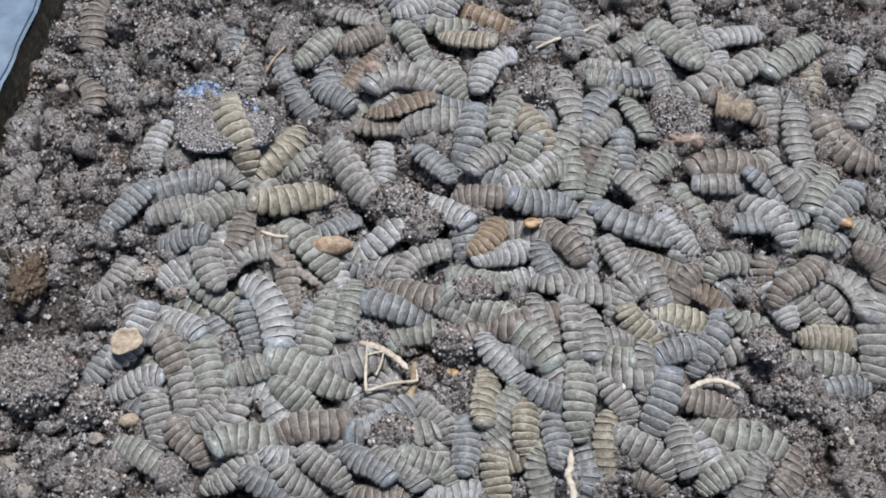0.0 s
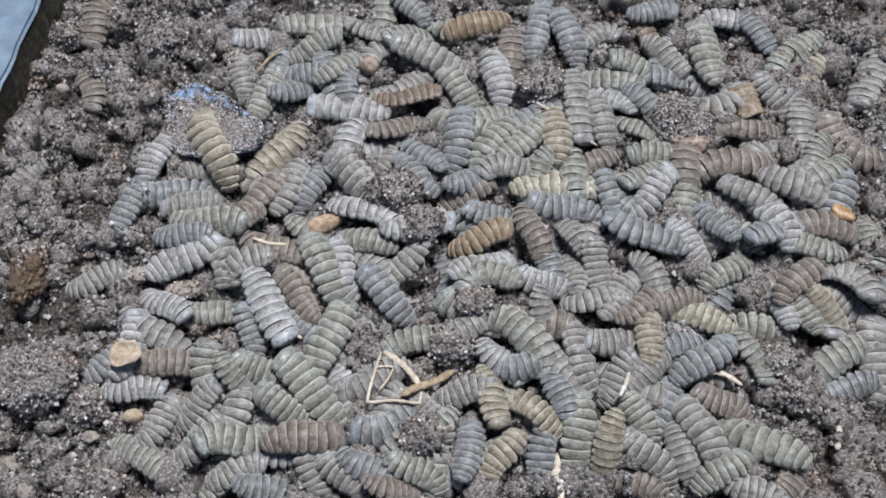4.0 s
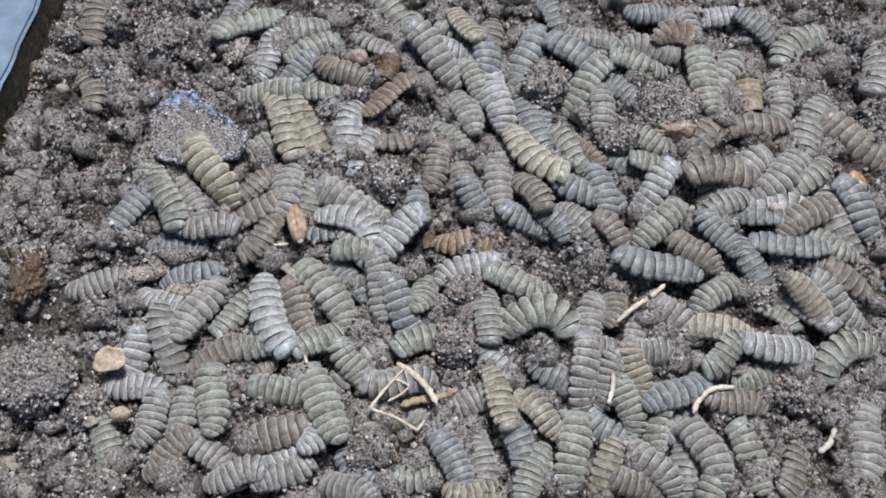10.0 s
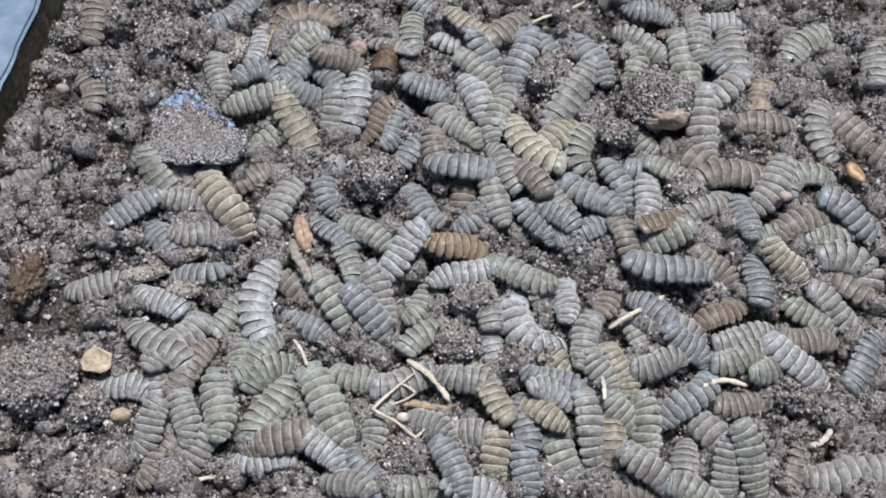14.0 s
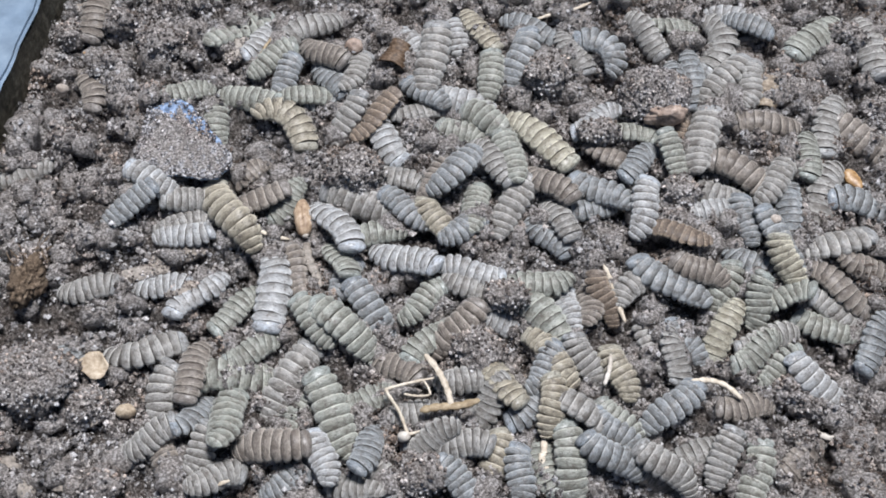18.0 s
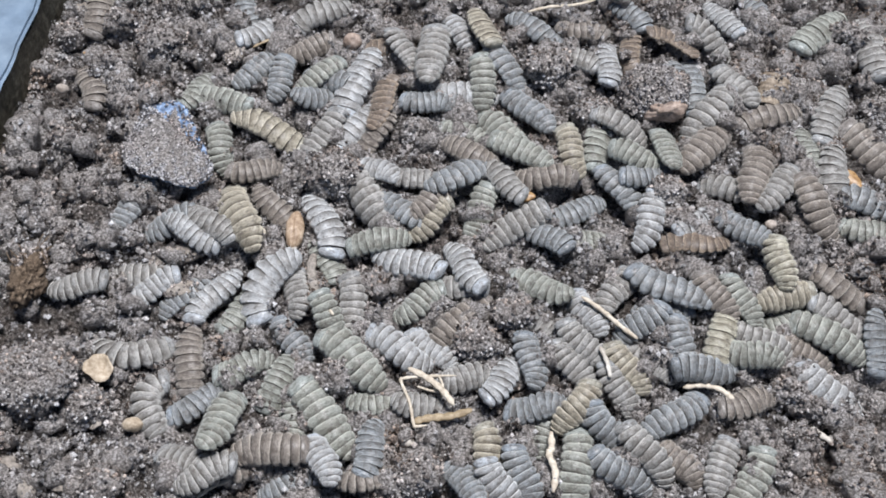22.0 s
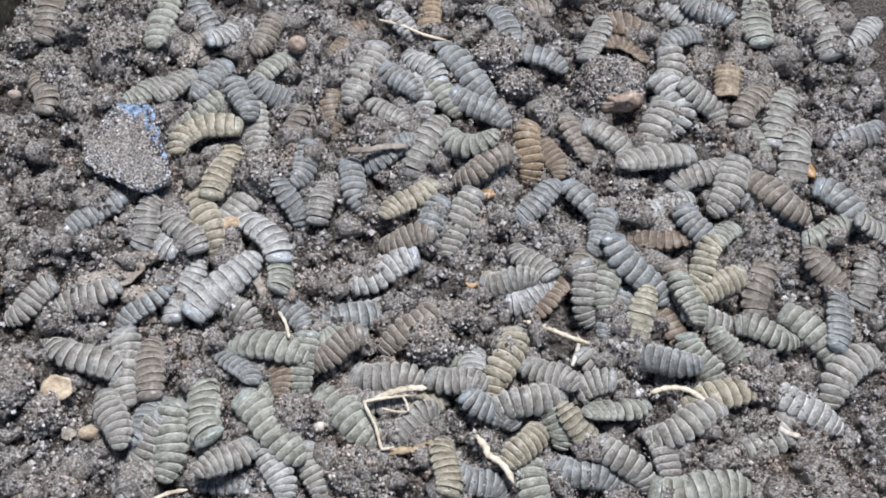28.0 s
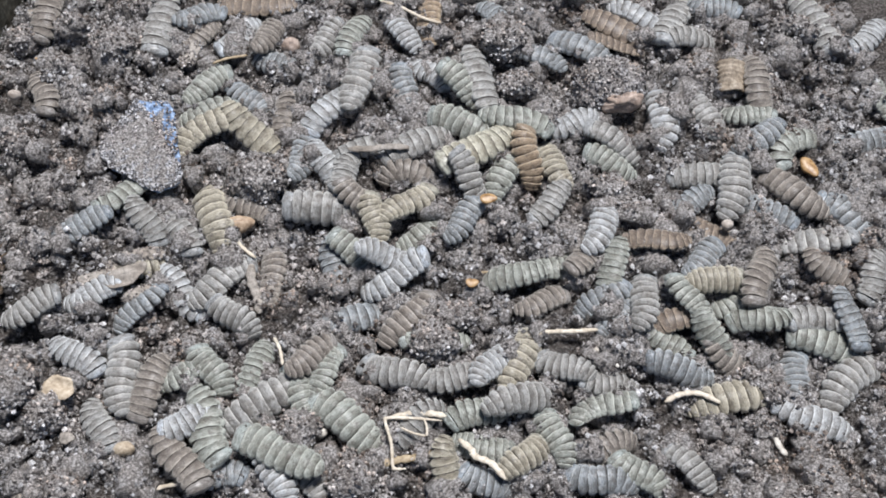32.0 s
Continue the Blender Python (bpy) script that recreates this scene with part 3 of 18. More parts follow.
def stalk(line, radius, mat, label, name="straw", flat=0.8):
    """A straw, sliver or stick swept along a bent line of points in mm, thinning at its ends, with joints."""
    pts = [Vector((x, y, 0.0)) for x, y in line]
    path = []
    for i in range(len(pts) - 1):
        p0, p1, p2, p3 = pts[max(i - 1, 0)], pts[i], pts[i + 1], pts[min(i + 2, len(pts) - 1)]
        for k in range(6):
            t = k / 6
            path.append(0.5 * (2 * p1 + (p2 - p0) * t + (2 * p0 - 5 * p1 + 4 * p2 - p3) * t * t + (3 * p1 - p0 - 3 * p2 + p3) * t ** 3))
    path.append(pts[-1])
    n, sides = len(path), 8
    verts, faces = [], []
    for i, p in enumerate(path):
        d = (path[min(i + 1, n - 1)] - path[max(i - 1, 0)]).normalized()
        across = Vector((-d.y, d.x, 0))
        f = i / (n - 1)
        r = radius * (0.35 + 0.65 * min(1, 9 * f * (1 - f))) * (1 + 0.18 * math.sin(i * 2.1 + radius * 40))
        lift = 0.25 * math.sin(f * 5 + radius * 30)
        for k in range(sides):
            a = 2 * math.pi * k / sides
            q = p + across * math.cos(a) * r + Vector((0, 0, math.sin(a) * r * flat + lift))
            verts.append(q * MM)
    for i in range(n - 1):
        for k in range(sides):
            a, b = i * sides + k, i * sides + (k + 1) % sides
            faces.append((a, b, b + sides, a + sides))
    faces.append(tuple(range(sides - 1, -1, -1)))
    faces.append(tuple(range((n - 1) * sides, n * sides)))
    ob = new(name, mesh_of(name, verts, faces, mat))
    return tagged(ob, label, name.replace("_", " ")) if label else ob


def bark_chunk():
    """An upright ragged piece of bark, matted with fibres and crumbs."""
    ob = tagged(new("bark_chunk"), "ragged brown fibrous bark chunk on soil", "bark chunk")
    bm = bmesh.new()
    bmesh.ops.create_icosphere(bm, subdivisions=5, radius=1)
    for v in bm.verts:
        c = v.co.copy()
        rough = noise.noise(c * 1.2 + Vector((2, 5, 1))) * 0.35 + abs(noise.noise(c * 3)) * 0.3 + noise.noise(c * 8) * 0.2 + noise.noise(c * 17) * 0.12
        v.co = Vector((c.x * 3.7 + 0.8 * c.y, c.y * 7.4, c.z * 4.0)) * (1 + rough) * MM
    spots = [v.co.copy() / MM for v in bm.verts if v.co.z > 0 and v.co.y > 0.002 + 0.002 * math.sin(v.co.x * 900)]
    part("bark", finished("bark", bm, BARK), ob)

    def place(u, v):
        p = spots[int(u * len(spots)) % len(spots)]
        return p, p.normalized()

    part("soil_coat", crumb_coat(420, 3, place, CRUMB, 0.2, 0.55), ob, label="soil crumbs on the bark")
    rng = random.Random(4)
    for k in range(16):
        p = spots[rng.randrange(len(spots))]
        fibre = stalk([(-3, 0), (0, rng.uniform(-0.9, 0.9)), (3, rng.uniform(-0.6, 0.6))], 0.16, BARK, "", "fibre")
        fibre.parent = ob
        fibre.matrix_basis = pose(p.x * MM, p.y * MM, p.z * MM + 0.0003, 0, rng.uniform(-30, 30), rng.uniform(40, 140))
    return ob


def bark_chip(length, width, seed_no):
    """A flat splinter of bark with ragged ends, under soil crumbs."""
    ob = tagged(new("bark_chip"), "flat dark bark splinter dusted with soil crumbs", "bark chip")
    bm = bmesh.new()
    bmesh.ops.create_icosphere(bm, subdivisions=4, radius=1)
    for v in bm.verts:
        c = v.co.copy()
        f = 1 + 0.25 * noise.noise(c * 2 + Vector((seed_no, 0, 0))) + 0.15 * noise.noise(c * 7)
        v.co = Vector((math.copysign(abs(c.x) ** 0.7, c.x) * length / 2, math.copysign(abs(c.y) ** 0.7, c.y) * width / 2, c.z * 1.1)) * f * MM
    spots = [v.co.copy() / MM for v in bm.verts if v.co.z > 0]
    part("splinter", finished("splinter", bm, GREY_STICK), ob)

    def place(u, v):
        p = spots[int(u * len(spots)) % len(spots)]
        return p, Vector((0, 0, 1))

    part("soil_coat", crumb_coat(int(length * width * 3), seed_no, place, CRUMB, 0.15, 0.42), ob, label="soil crumbs on the splinter")
    return ob


def film_flake():
    """A stiff flake of blue film with torn, nearly straight edges, lifted at its near edge, most of it under a crust of soil; the far edge is bare."""
    ob = tagged(new("plastic_flake"), "stiff blue plastic flake under a grey crust of soil crumbs", "plastic flake")
    n, rings = 48, 10
    # way and distance of each torn edge
    edges = ((0, 15.5), (44, 6.6), (88, 13.0), (128, 14.5), (180, 12.2), (226, 14.0), (268, 11.6), (316, 15.5))

    def outline(a):
        r = sum((max(0.0, math.cos(a - radians(e))) / d) ** 9 for e, d in edges) ** (-1 / 9)
        return r * (1 + 0.022 * math.sin(7 * a + 1.9) + 0.02 * math.sin(13 * a) + 0.012 * math.sin(23 * a + 1))

    def surface(x, y):
        return 0.7 * math.sin(x * 0.16 + 0.4) - 0.02 * y + 0.45 * math.sin(y * 0.3 + x * 0.1) + 0.25 * math.sin(x * 0.9 + y * 0.6)

    verts, faces = [], []
    for side in (1, -1):
        for k in range(rings + 1):
            for j in range(n):
                a, f = 2 * math.pi * j / n, k / rings
                x, y = math.cos(a) * outline(a) * f, math.sin(a) * outline(a) * f
                verts.append((x * MM, y * MM, (surface(x, y) + side * 0.6 * (1 - 0.5 * f ** 4)) * MM))
    m = (rings + 1) * n
    for u in (0, 1):
        for k in range(rings):
            for j in range(n):
                a, b = u * m + k * n + j, u * m + k * n + (j + 1) % n
                f = (a, b, b + n, a + n)
                faces.append(f[::-1] if u == 0 else f)
    for j in range(n):
        a, b = rings * n + j, rings * n + (j + 1) % n
        faces.append((a, a + m, b + m, b))
    part("film", mesh_of("film", verts, faces, FILM), ob, label="shiny blue film")

    # the crust leaves the far edges bare
    verts, faces = [], []
    for k in range(rings + 1):
        for j in range(n):
            a = 2 * math.pi * j / n
            f = k / rings * (1.0 - 0.68 * max(0.0, math.cos(a - radians(70))) ** 0.6 * (0.75 + 0.3 * math.sin(9 * a) + 0.2 * math.sin(17 * a + 2)))
            x, y = math.cos(a) * outline(a) * f, math.sin(a) * outline(a) * f
            verts.append((x * MM, y * MM, (surface(x, y) + 0.5 + 0.7 * (1 - (k / rings) ** 6) + 0.4 * noise.noise(Vector((x, y, 3.0)) * 0.6)) * MM))
    for k in range(rings):
        for j in range(n):
            a, b = k * n + j, k * n + (j + 1) % n
            faces.append((a + n, b + n, b, a)[::-1])
    part("soil_crust", mesh_of("soil_crust", verts, faces, CLOD), ob, label="grey crust of soil")

    def place(u, v):
        a, f = 2 * math.pi * u, math.sqrt(v)
        # along the far edges the crust is thin and broken
        bare = max(0.0, math.cos(a - radians(66))) ** 0.5
        patchy = 0.3 + 0.7 * math.sin(u * 90) * math.sin(u * 37 + f * 20)
        if bare * f > 0.45 and u * 977 % 1 < 0.96 - 0.2 * patchy:
            f *= 0.42
        r = outline(a) * f * 1.02
        x, y = math.cos(a) * r, math.sin(a) * r
        return Vector((x, y, surface(x, y) + 0.75 + 0.3 * math.sin(x * 1.7) * math.sin(y * 1.4))), Vector((0, 0, 1))

    part("soil_coat", crumb_coat(6200, 5, place, PALE_CRUMB, 0.12, 0.38), ob, label="grey soil crumbs stuck on the film")
    return ob


def bent_straw():
    """A thin straw folded to an open triangle, with a side stem."""
    ob = stalk([(2.6, 12.6), (1.0, 6.6), (-0.2, 0.6), (0.6, -0.2), (6, 0.25), (11.2, -0.3), (11.9, 0.4), (12.2, 2.6)], 0.4, PALE_STRAW, "thin pale straw bent into sharp angles on larvae", "straw", 0.85)
    for line, name in (([(5.6, 8.4), (4.3, 5.6), (2.6, 3.0)], "side_stem"), ([(1.6, 8.6), (3.4, 8.9), (5.7, 8.5)], "side_stem")):
        twig = stalk(line, 0.3, PALE_STRAW, "", name, 0.85)
        twig.parent = ob
    return ob


def pink_clod():
    """A clod of soil with a pinkish tan stone showing on its near side."""
    ob = tagged(new("soil_clod"), "soil-covered clod with a bare pinkish tan stone side", "soil clod")
    bm = bmesh.new()
    bmesh.ops.create_icosphere(bm, subdivisions=5, radius=1)
    for v in bm.verts:
        c = v.co.copy()
        rough = noise.noise(c * 1.4 + Vector((4, 0, 0))) * 0.25 + abs(noise.noise(c * 5)) * 0.2 + noise.noise(c * 12) * 0.08
        v.co = Vector((c.x * 8.9, c.y * 8.0 + 0.8, c.z * 6.2 + 0.8)) * (1 + rough) * MM
    spots = [v.co.copy() / MM for v in bm.verts if v.co.z > 0]
    part("soil_crust", finished("soil_crust", bm, CLOD), ob)

    def place(u, v):
        p = spots[int(u * len(spots)) % len(spots)]
        return p, p.normalized()

    part("soil_coat", crumb_coat(1300, 12, place, PALE_CRUMB, 0.15, 0.42), ob)
    bm = bmesh.new()
    bmesh.ops.create_icosphere(bm, subdivisions=4, radius=1)
    for v in bm.verts:
        c = v.co.copy()
        f = 1 + 0.35 * noise.noise(c * 1.5 + Vector((8, 1, 0))) + 0.2 * noise.noise(c * 4) + 0.07 * noise.noise(c * 11)
        v.co = (Vector((c.x * 5.6, c.y * 2.4, c.z * 2.9)) * f + Vector((1.8, -6.4, 2.8))) * MM
    part("stone", finished("stone", bm, PINK_STONE), ob, label="pinkish tan stone")
    return ob


def drift(ob, rows, lift=1.9):
    """A thing that the larvae shove about: rows of seconds, x, y, z in mm, turn and pitch in degrees."""
    LOOSE.append((ob, whole(rows), lift))


def rest(ob, x, y, z, h):
    """Lays a still thing at a place in mm."""
    ob.matrix_basis = pose(x * MM, y * MM, max(z, bed_height(x, y) + 1.0) * MM, 0, 0, h)
    return ob


# what lies still on the soil
rest(bark_chunk(), -101, -10, 5, 0)
rest(leaf_scrap(7.5, 6.0, 3, "pale greyish dry leaf scrap lying on soil by the tub wall"), -102.2, 74.1, 3, 0)
rest(pebble(1.9, PEBBLE, 4, "small round tan pebble on dark soil"), -101.7, 45.3, 5.8, 0)
rest(stalk([(-6, 1), (-2, 0.4), (3, -0.6), (6, 0.2)], 2.1, GREY_STICK, "thick grey weathered stick half buried in soil", "stick", 0.8), -96.2, -60.6, 3.6, -43)
rest(pebble(4.2, CLOD, 5, "rounded pale soil clod on the soil", "soil_clod"), -77.3, -61.8, 3, 0)
rest(leaf_scrap(6.0, 3.0, 9, "pale flat chip of wood on soil", "wood_chip"), -85.8, -62.1, 2.3, 0)
rest(stalk([(-4, 0), (0, 0.3), (4, 0)], 0.45, STRAW, "short dry straw piece on soil", "straw", 0.8), -79.9, -63, 1, -42)
rest(stalk([(-4.5, -0.8), (-1, 0.5), (2, 0.2), (5, -0.9)], 0.33, STRAW, "thin bent straw stem on soil", "straw", 0.7), -98.3, -42.4, 2.6, -46)
rest(stalk([(-3, 0.4), (0, 0), (3, 0.5)], 0.3, STRAW, "thin straw bit on soil", "straw", 0.7), -90.1, -45.5, 1.6, 35)
rest(stalk([(-2, 0), (0, 0.2), (2, 0)], 0.4, AMBER, "short orange-brown straw stub on soil", "straw", 0.7), -97.6, 58.2, 3.2, -46)
rest(pebble(4.0, CLOD, 14, "round crumbly soil clod beside the tub wall", "soil_clod"), -102.9, 64.5, 3.8, 0)
rest(pebble(4.6, CLOD, 15, "round crumbly soil clod on soil", "soil_clod"), -88.6, 68.2, 4.8, 0)
rest(pebble(3.2, CLOD, 16, "round pale soil clod on soil", "soil_clod"), -90.2, 55.4, 4.8, 0)
rest(pebble(8.5, CLOD, 17, "large flattened lump of packed soil", "soil_clod", 0.55), -95.1, -37.2, 6.3, 0)
rest(pebble(5.0, CLOD, 18, "lump of packed soil on soil", "soil_clod", 0.6), -83.6, -43.1, 2.8, 0)
rest(pebble(5.5, CLOD, 19, "lump of packed soil on soil", "soil_clod", 0.7), -77.5, 61.9, 4.6, 0)
rest(pebble(3.4, CLOD, 20, "small crumbly dark soil clod on soil", "soil_clod"), -97.4, 28.4, 6.3, 0)
rest(pebble(3.0, CLOD, 21, "small crumbly dark soil clod on soil", "soil_clod"), -110.1, 32.4, 5.6, 0)
rest(pebble(3.6, CLOD, 22, "small crumbly dark soil clod on soil", "soil_clod"), 110.9, 66.4, 2.6, 0)
rest(pebble(3.2, CLOD, 23, "small crumbly dark soil clod on soil", "soil_clod"), 87.3, -42.2, 0.3, 0)
rest(pebble(3.8, CLOD, 24, "small crumbly dark soil clod on soil", "soil_clod"), 82.7, -37.9, 0, 0)
rest(stalk([(-4, -0.6), (0, 0.6), (4, -0.4)], 0.4, STRAW, "curved yellow straw on soil", "straw", 0.7), 20.6, -8.6, 0, 6)
rest(stalk([(-3, 0), (3, 0.3)], 0.35, PALE_STRAW, "pale straw bit by the wall", "straw", 0.7), -111.7, 11.6, 3, -53)
rest(stalk([(-5, -1), (0, 0.8), (5, -0.6)], 0.4, STRAW, "curved dry stem on soil", "straw", 0.7), 120.4, 73.2, 0.7, 25)


rest(bark_chip(14, 4.6, 71), -66.5, -2.6, 2, 12)
rest(bark_chip(15, 4.2, 72), -75.6, -8.4, 2, 14)
rest(bark_chip(9, 4.5, 73), -64, -12.6, 2, 8)
rest(bark_chip(10, 5, 74), -57, 61.5, 2, 75)


# ---- what moves ----
def motions():
    drift(film_flake(), lift=5.6, rows=[(0,-58.5,38.4,3.4,8,0),(3,-60.6,37.4,3.5,7,0),(6,-62.3,36.4,3.6,5,0),(9,-64.5,35,3.8,4,0),(12,-65.2,34.4,3.9,2,0),(14.3,-64.7,34,3.8,0,0),(17,-65.9,30.9,3.8,-6,0),(20,-69.8,29.9,4.6,-12,0),(23,-70.2,28.6,4.7,-22,0),(25.5,-68.9,28.8,4.4,-24,0),(28,-68.4,29.5,4.3,-28,0),(30,-65.2,29.9,3.6,-32,0),(32,-64.5,30.5,3.5,-34,0)])
    drift(seed(), [(0,-28,0.8,0.3,5,0),(3,-28.7,7,0.9,20,0),(6,-35.5,6,0.4,40,0),(9,-36.9,5,6.5,95,0),(12,-35.9,4.9,0.3,105,0),(14.3,-35.5,4.6,0.2,105,0),(17,-35.3,8.9,0.6,100,0),(20,-37.1,6.8,2.8,95,0),(23,-38.1,4.8,0.3,85,0),(25.5,-42.1,6.1,0.6,60,0),(28,-44.1,6.6,0.8,20,0),(30,-42.5,7.8,0.7,25,0),(32,-42.4,7,0.6,15,0)])
    drift(leaf_scrap(8.6, 6.6, 21, "curled tan dry leaf flake lying on a larva"), lift=5.0, rows=[(0,-74.5,-29.5,8.9,30,0),(3,-74.2,-31.6,8.9,28,0),(6,-75.3,-33.7,8.5,25,0),(9,-76.8,-33.7,8.3,18,0),(12,-82.1,-31.5,2.1,10,0),(14.3,-83,-31.5,2.1,-4,0),(17,-82.9,-32.8,3.6,-20,0),(20,-83.3,-32.9,2,-40,0),(23,-81.9,-33.5,1.8,-25,0),(25.5,-82.1,-38.1,1.4,-20,0),(28,-81.9,-36.7,1.4,10,0),(30,-81.3,-36,1.3,10,0),(32,-81.6,-36.7,1.3,10,0)])
    drift(bent_straw(), [(0,-17.6,-40.2,5.8,13,0),(3,-17.1,-43.9,5.8,5,0),(6,-17.6,-40.6,5.8,-12,0),(9,-16.7,-43.9,5.8,-22,0),(12,-16.1,-45,5.8,-29,0),(14.3,-15.7,-44.9,5.8,-36,0),(17,-14,-40.6,5.8,-63,0),(20,-11,-40,5.8,-62,0),(23,-9.5,-37.1,5.8,-77,0),(25.5,-11.7,-42.1,5.8,-62,0),(28,-9.1,-43.7,5.8,-70,0),(31,-4.4,-47.8,5.8,-81,0),(32,-4.4,-47.8,5.8,-81,0)])
    drift(stalk([(-7, -0.4), (-2, 0.3), (3, 0.1), (7, 0.5)], 0.95, STRAW, "flat tan straw blade lying on larvae", "straw", 0.5), [(0,-7.6,-39.4,3.3,-100,14),(3,-2.8,-36.6,4.1,-142,-17),(6,-6.1,-40.9,3.4,-168,9),(9,-4.2,-40.2,2.5,-161,6),(12,-2.2,-42.7,3.2,-183,-13),(14.3,-3.2,-43.1,3.3,-185,-17),(17,0.5,-44.9,7.5,-180,15),(20,2.1,-42.6,5,-168,8),(23,-1.8,-47.3,1.1,-174,2),(25.5,-3.5,-51,4,-178,3),(28,0.2,-54.2,3.6,-172,0),(31,1,-56.2,3.7,-170,0),(32,1,-56.2,3.7,-170,0)])
    drift(stalk([(-7, 0.5), (-2, 0.9), (3, 0.2), (7, -1.2)], 0.78, PALE_STRAW, "broad pale dry grass blade on larvae", "grass_blade", 0.4), [(0,-14,-30.1,3.3,-27,-15),(3,-9.1,-33.8,3.4,-42,0),(6,-9.7,-34.5,3.4,-38,-8),(9,-6.9,-36.2,3.8,-42,-9),(12,-4.6,-39,3.9,-38,13),(14.3,-3.2,-36.3,3.4,-39,4),(17,-1.5,-37.4,7.7,-53,17),(20,-0.1,-40.2,7.4,-58,17),(23,-3.5,-38.5,6.4,-17,-5),(25.5,1.9,-37.5,6.6,6,-3),(28,-1.8,-41.9,6.3,17,-17),(30,1.8,-41.7,2.9,20,-1),(32,2.4,-46.5,3.6,7,-10)])
    drift(stalk([(-7, 0.9), (-3, 0.4), (-1.6, -0.4), (2.4, 0.5), (7, -0.6)], 0.8, PALE_STRAW, "pale crooked straw lying on larvae", "straw", 0.55), [(0,28,-63,9.2,-86,17),(3,25.9,-61.1,0.6,-85,-7),(6,26,-60.7,4.1,-87,11),(9,24.7,-61.5,1.2,-77,8),(12,25.5,-61.3,1.2,-75,10),(14.3,24.6,-58.7,0.8,-79,0),(17,23.1,-57,1.9,-84,9),(20,23.7,-56.4,0.5,-82,-4),(23,24.9,-56.6,4.8,-85,12),(25.5,21.5,-56.9,5.9,-62,16),(28,20,-57.2,4,-50,-6),(30,19.2,-57.1,5.9,-40,12),(32,17.1,-57.8,5.6,-38,0)])
    drift(stalk([(-8.5, 0), (-3, 0.25), (3, -0.1), (8.5, 0.2)], 0.62, PALE_STRAW, "straight dry straw stick lying on larvae", "straw", 0.8), [(0,53.5,-16.5,-9,-10,-10),(3,56.8,-15.7,-9,-12,-9),(6,55,-16.9,5.6,-12,-12),(9,50.5,-16.5,5.2,33,6),(12,45.8,-18.7,2.3,42,-1),(14.3,47,-19.6,4.6,32,6),(17,43.6,-11.7,3.3,75,8),(20,40.5,-20.3,2.8,138,6),(23,40.2,-21.1,4.6,138,-4),(25.5,39.9,-24.1,4,138,-4),(28,36.8,-25.6,2.9,155,7),(30,37.3,-25.7,1,171,-2),(32,38.5,-25.6,2.9,183,-4)])
    drift(stalk([(-4, -0.3), (0, 0.5), (4, -0.3)], 0.75, WHITE_BIT, "white curved husk sliver on soil", "husk_sliver", 0.5), lift=3.0, rows=[(0,94.1,-47.8,-0.7,-70,-2),(3,92.6,-48.5,-0.6,-93,-3),(6,91.7,-49.4,-0.5,-109,-4),(9,90.8,-50.7,-0.3,-120,-4),(12,87.1,-50.9,2.4,-143,-17),(14.3,87.3,-50.9,2.5,-143,-17),(17,90.1,-49.6,1,-182,-12),(20,89.1,-49.3,-0.6,-196,1),(23,89.8,-49.2,-0.6,-210,1),(25.5,89.2,-50.6,-0.5,-204,1),(28,88.2,-51.1,1.4,-210,-4),(30,87.7,-52.5,-0.2,-239,5),(32,86.9,-53.2,-0.1,-256,6)])
    drift(stalk([(-4, 0), (0, 0.4), (4, 0)], 0.55, WHITE_BIT, "slender white husk sliver among larvae", "husk_sliver", 0.5), [(0,42.3,-34.8,1.8,-86,-9),(3,41.5,-38.4,6.8,-105,-16),(6,44.2,-38.8,6.4,-120,17),(9,40.6,-40.3,7.1,-102,11),(12,37.3,-38.5,4,-105,-17),(14.3,37,-39.1,6.3,-87,-17),(17,38.7,-34.2,4,-99,0),(20,38.6,-36.1,7.6,-111,17),(23,38,-32,5,-64,4),(25.5,38.3,-33.3,5.1,-93,-17),(28,41,-30.9,3,-108,9),(30,45.3,-31.7,3.3,-117,-17),(32,48.5,-31.5,0.4,-43,4)])
    drift(seed_chip(3.2, 1.9, AMBER, 6, "yellow-amber oval husk chip on soil"), [(0,99.8,5.1,6.4,-40,0),(3,101.4,7.4,3.2,-38,0),(6,104.7,15.5,0.7,-35,0),(9,108.4,19.8,0.7,-60,0),(12,107.7,19.5,0.7,-60,0),(14.3,106.8,20.4,3.7,-60,0),(17,107.1,20.5,0.7,-61,0),(20,107,19.8,0.7,-61,0),(23,106.8,20.1,0.7,-61,0),(25.5,107.5,21.1,0.7,-61,0),(28,107,20.5,0.7,-62,0),(30,107.1,21.1,0.7,-62,0),(32,107.8,20.9,0.7,-62,0)])
    drift(pink_clod(), [(0,62.1,36.7,0.5,0,0),(3,62.7,35.4,0.6,1,0),(6,61.3,36.1,0.6,2,0),(9,60.1,39,0.6,3,0),(12,58,41.9,0.9,4,0),(14.3,57.7,43.7,1,5,0),(17,57.1,44.5,1.1,6,0),(20,57.5,44.9,1.1,8,0),(23,56.3,45.9,1.3,9,0),(25.5,54.7,46.9,1.5,10,0),(28,57.3,47.1,1.2,10,0),(30,57.5,46.7,1.1,11,0),(32,57.2,46.7,1.2,12,0)])
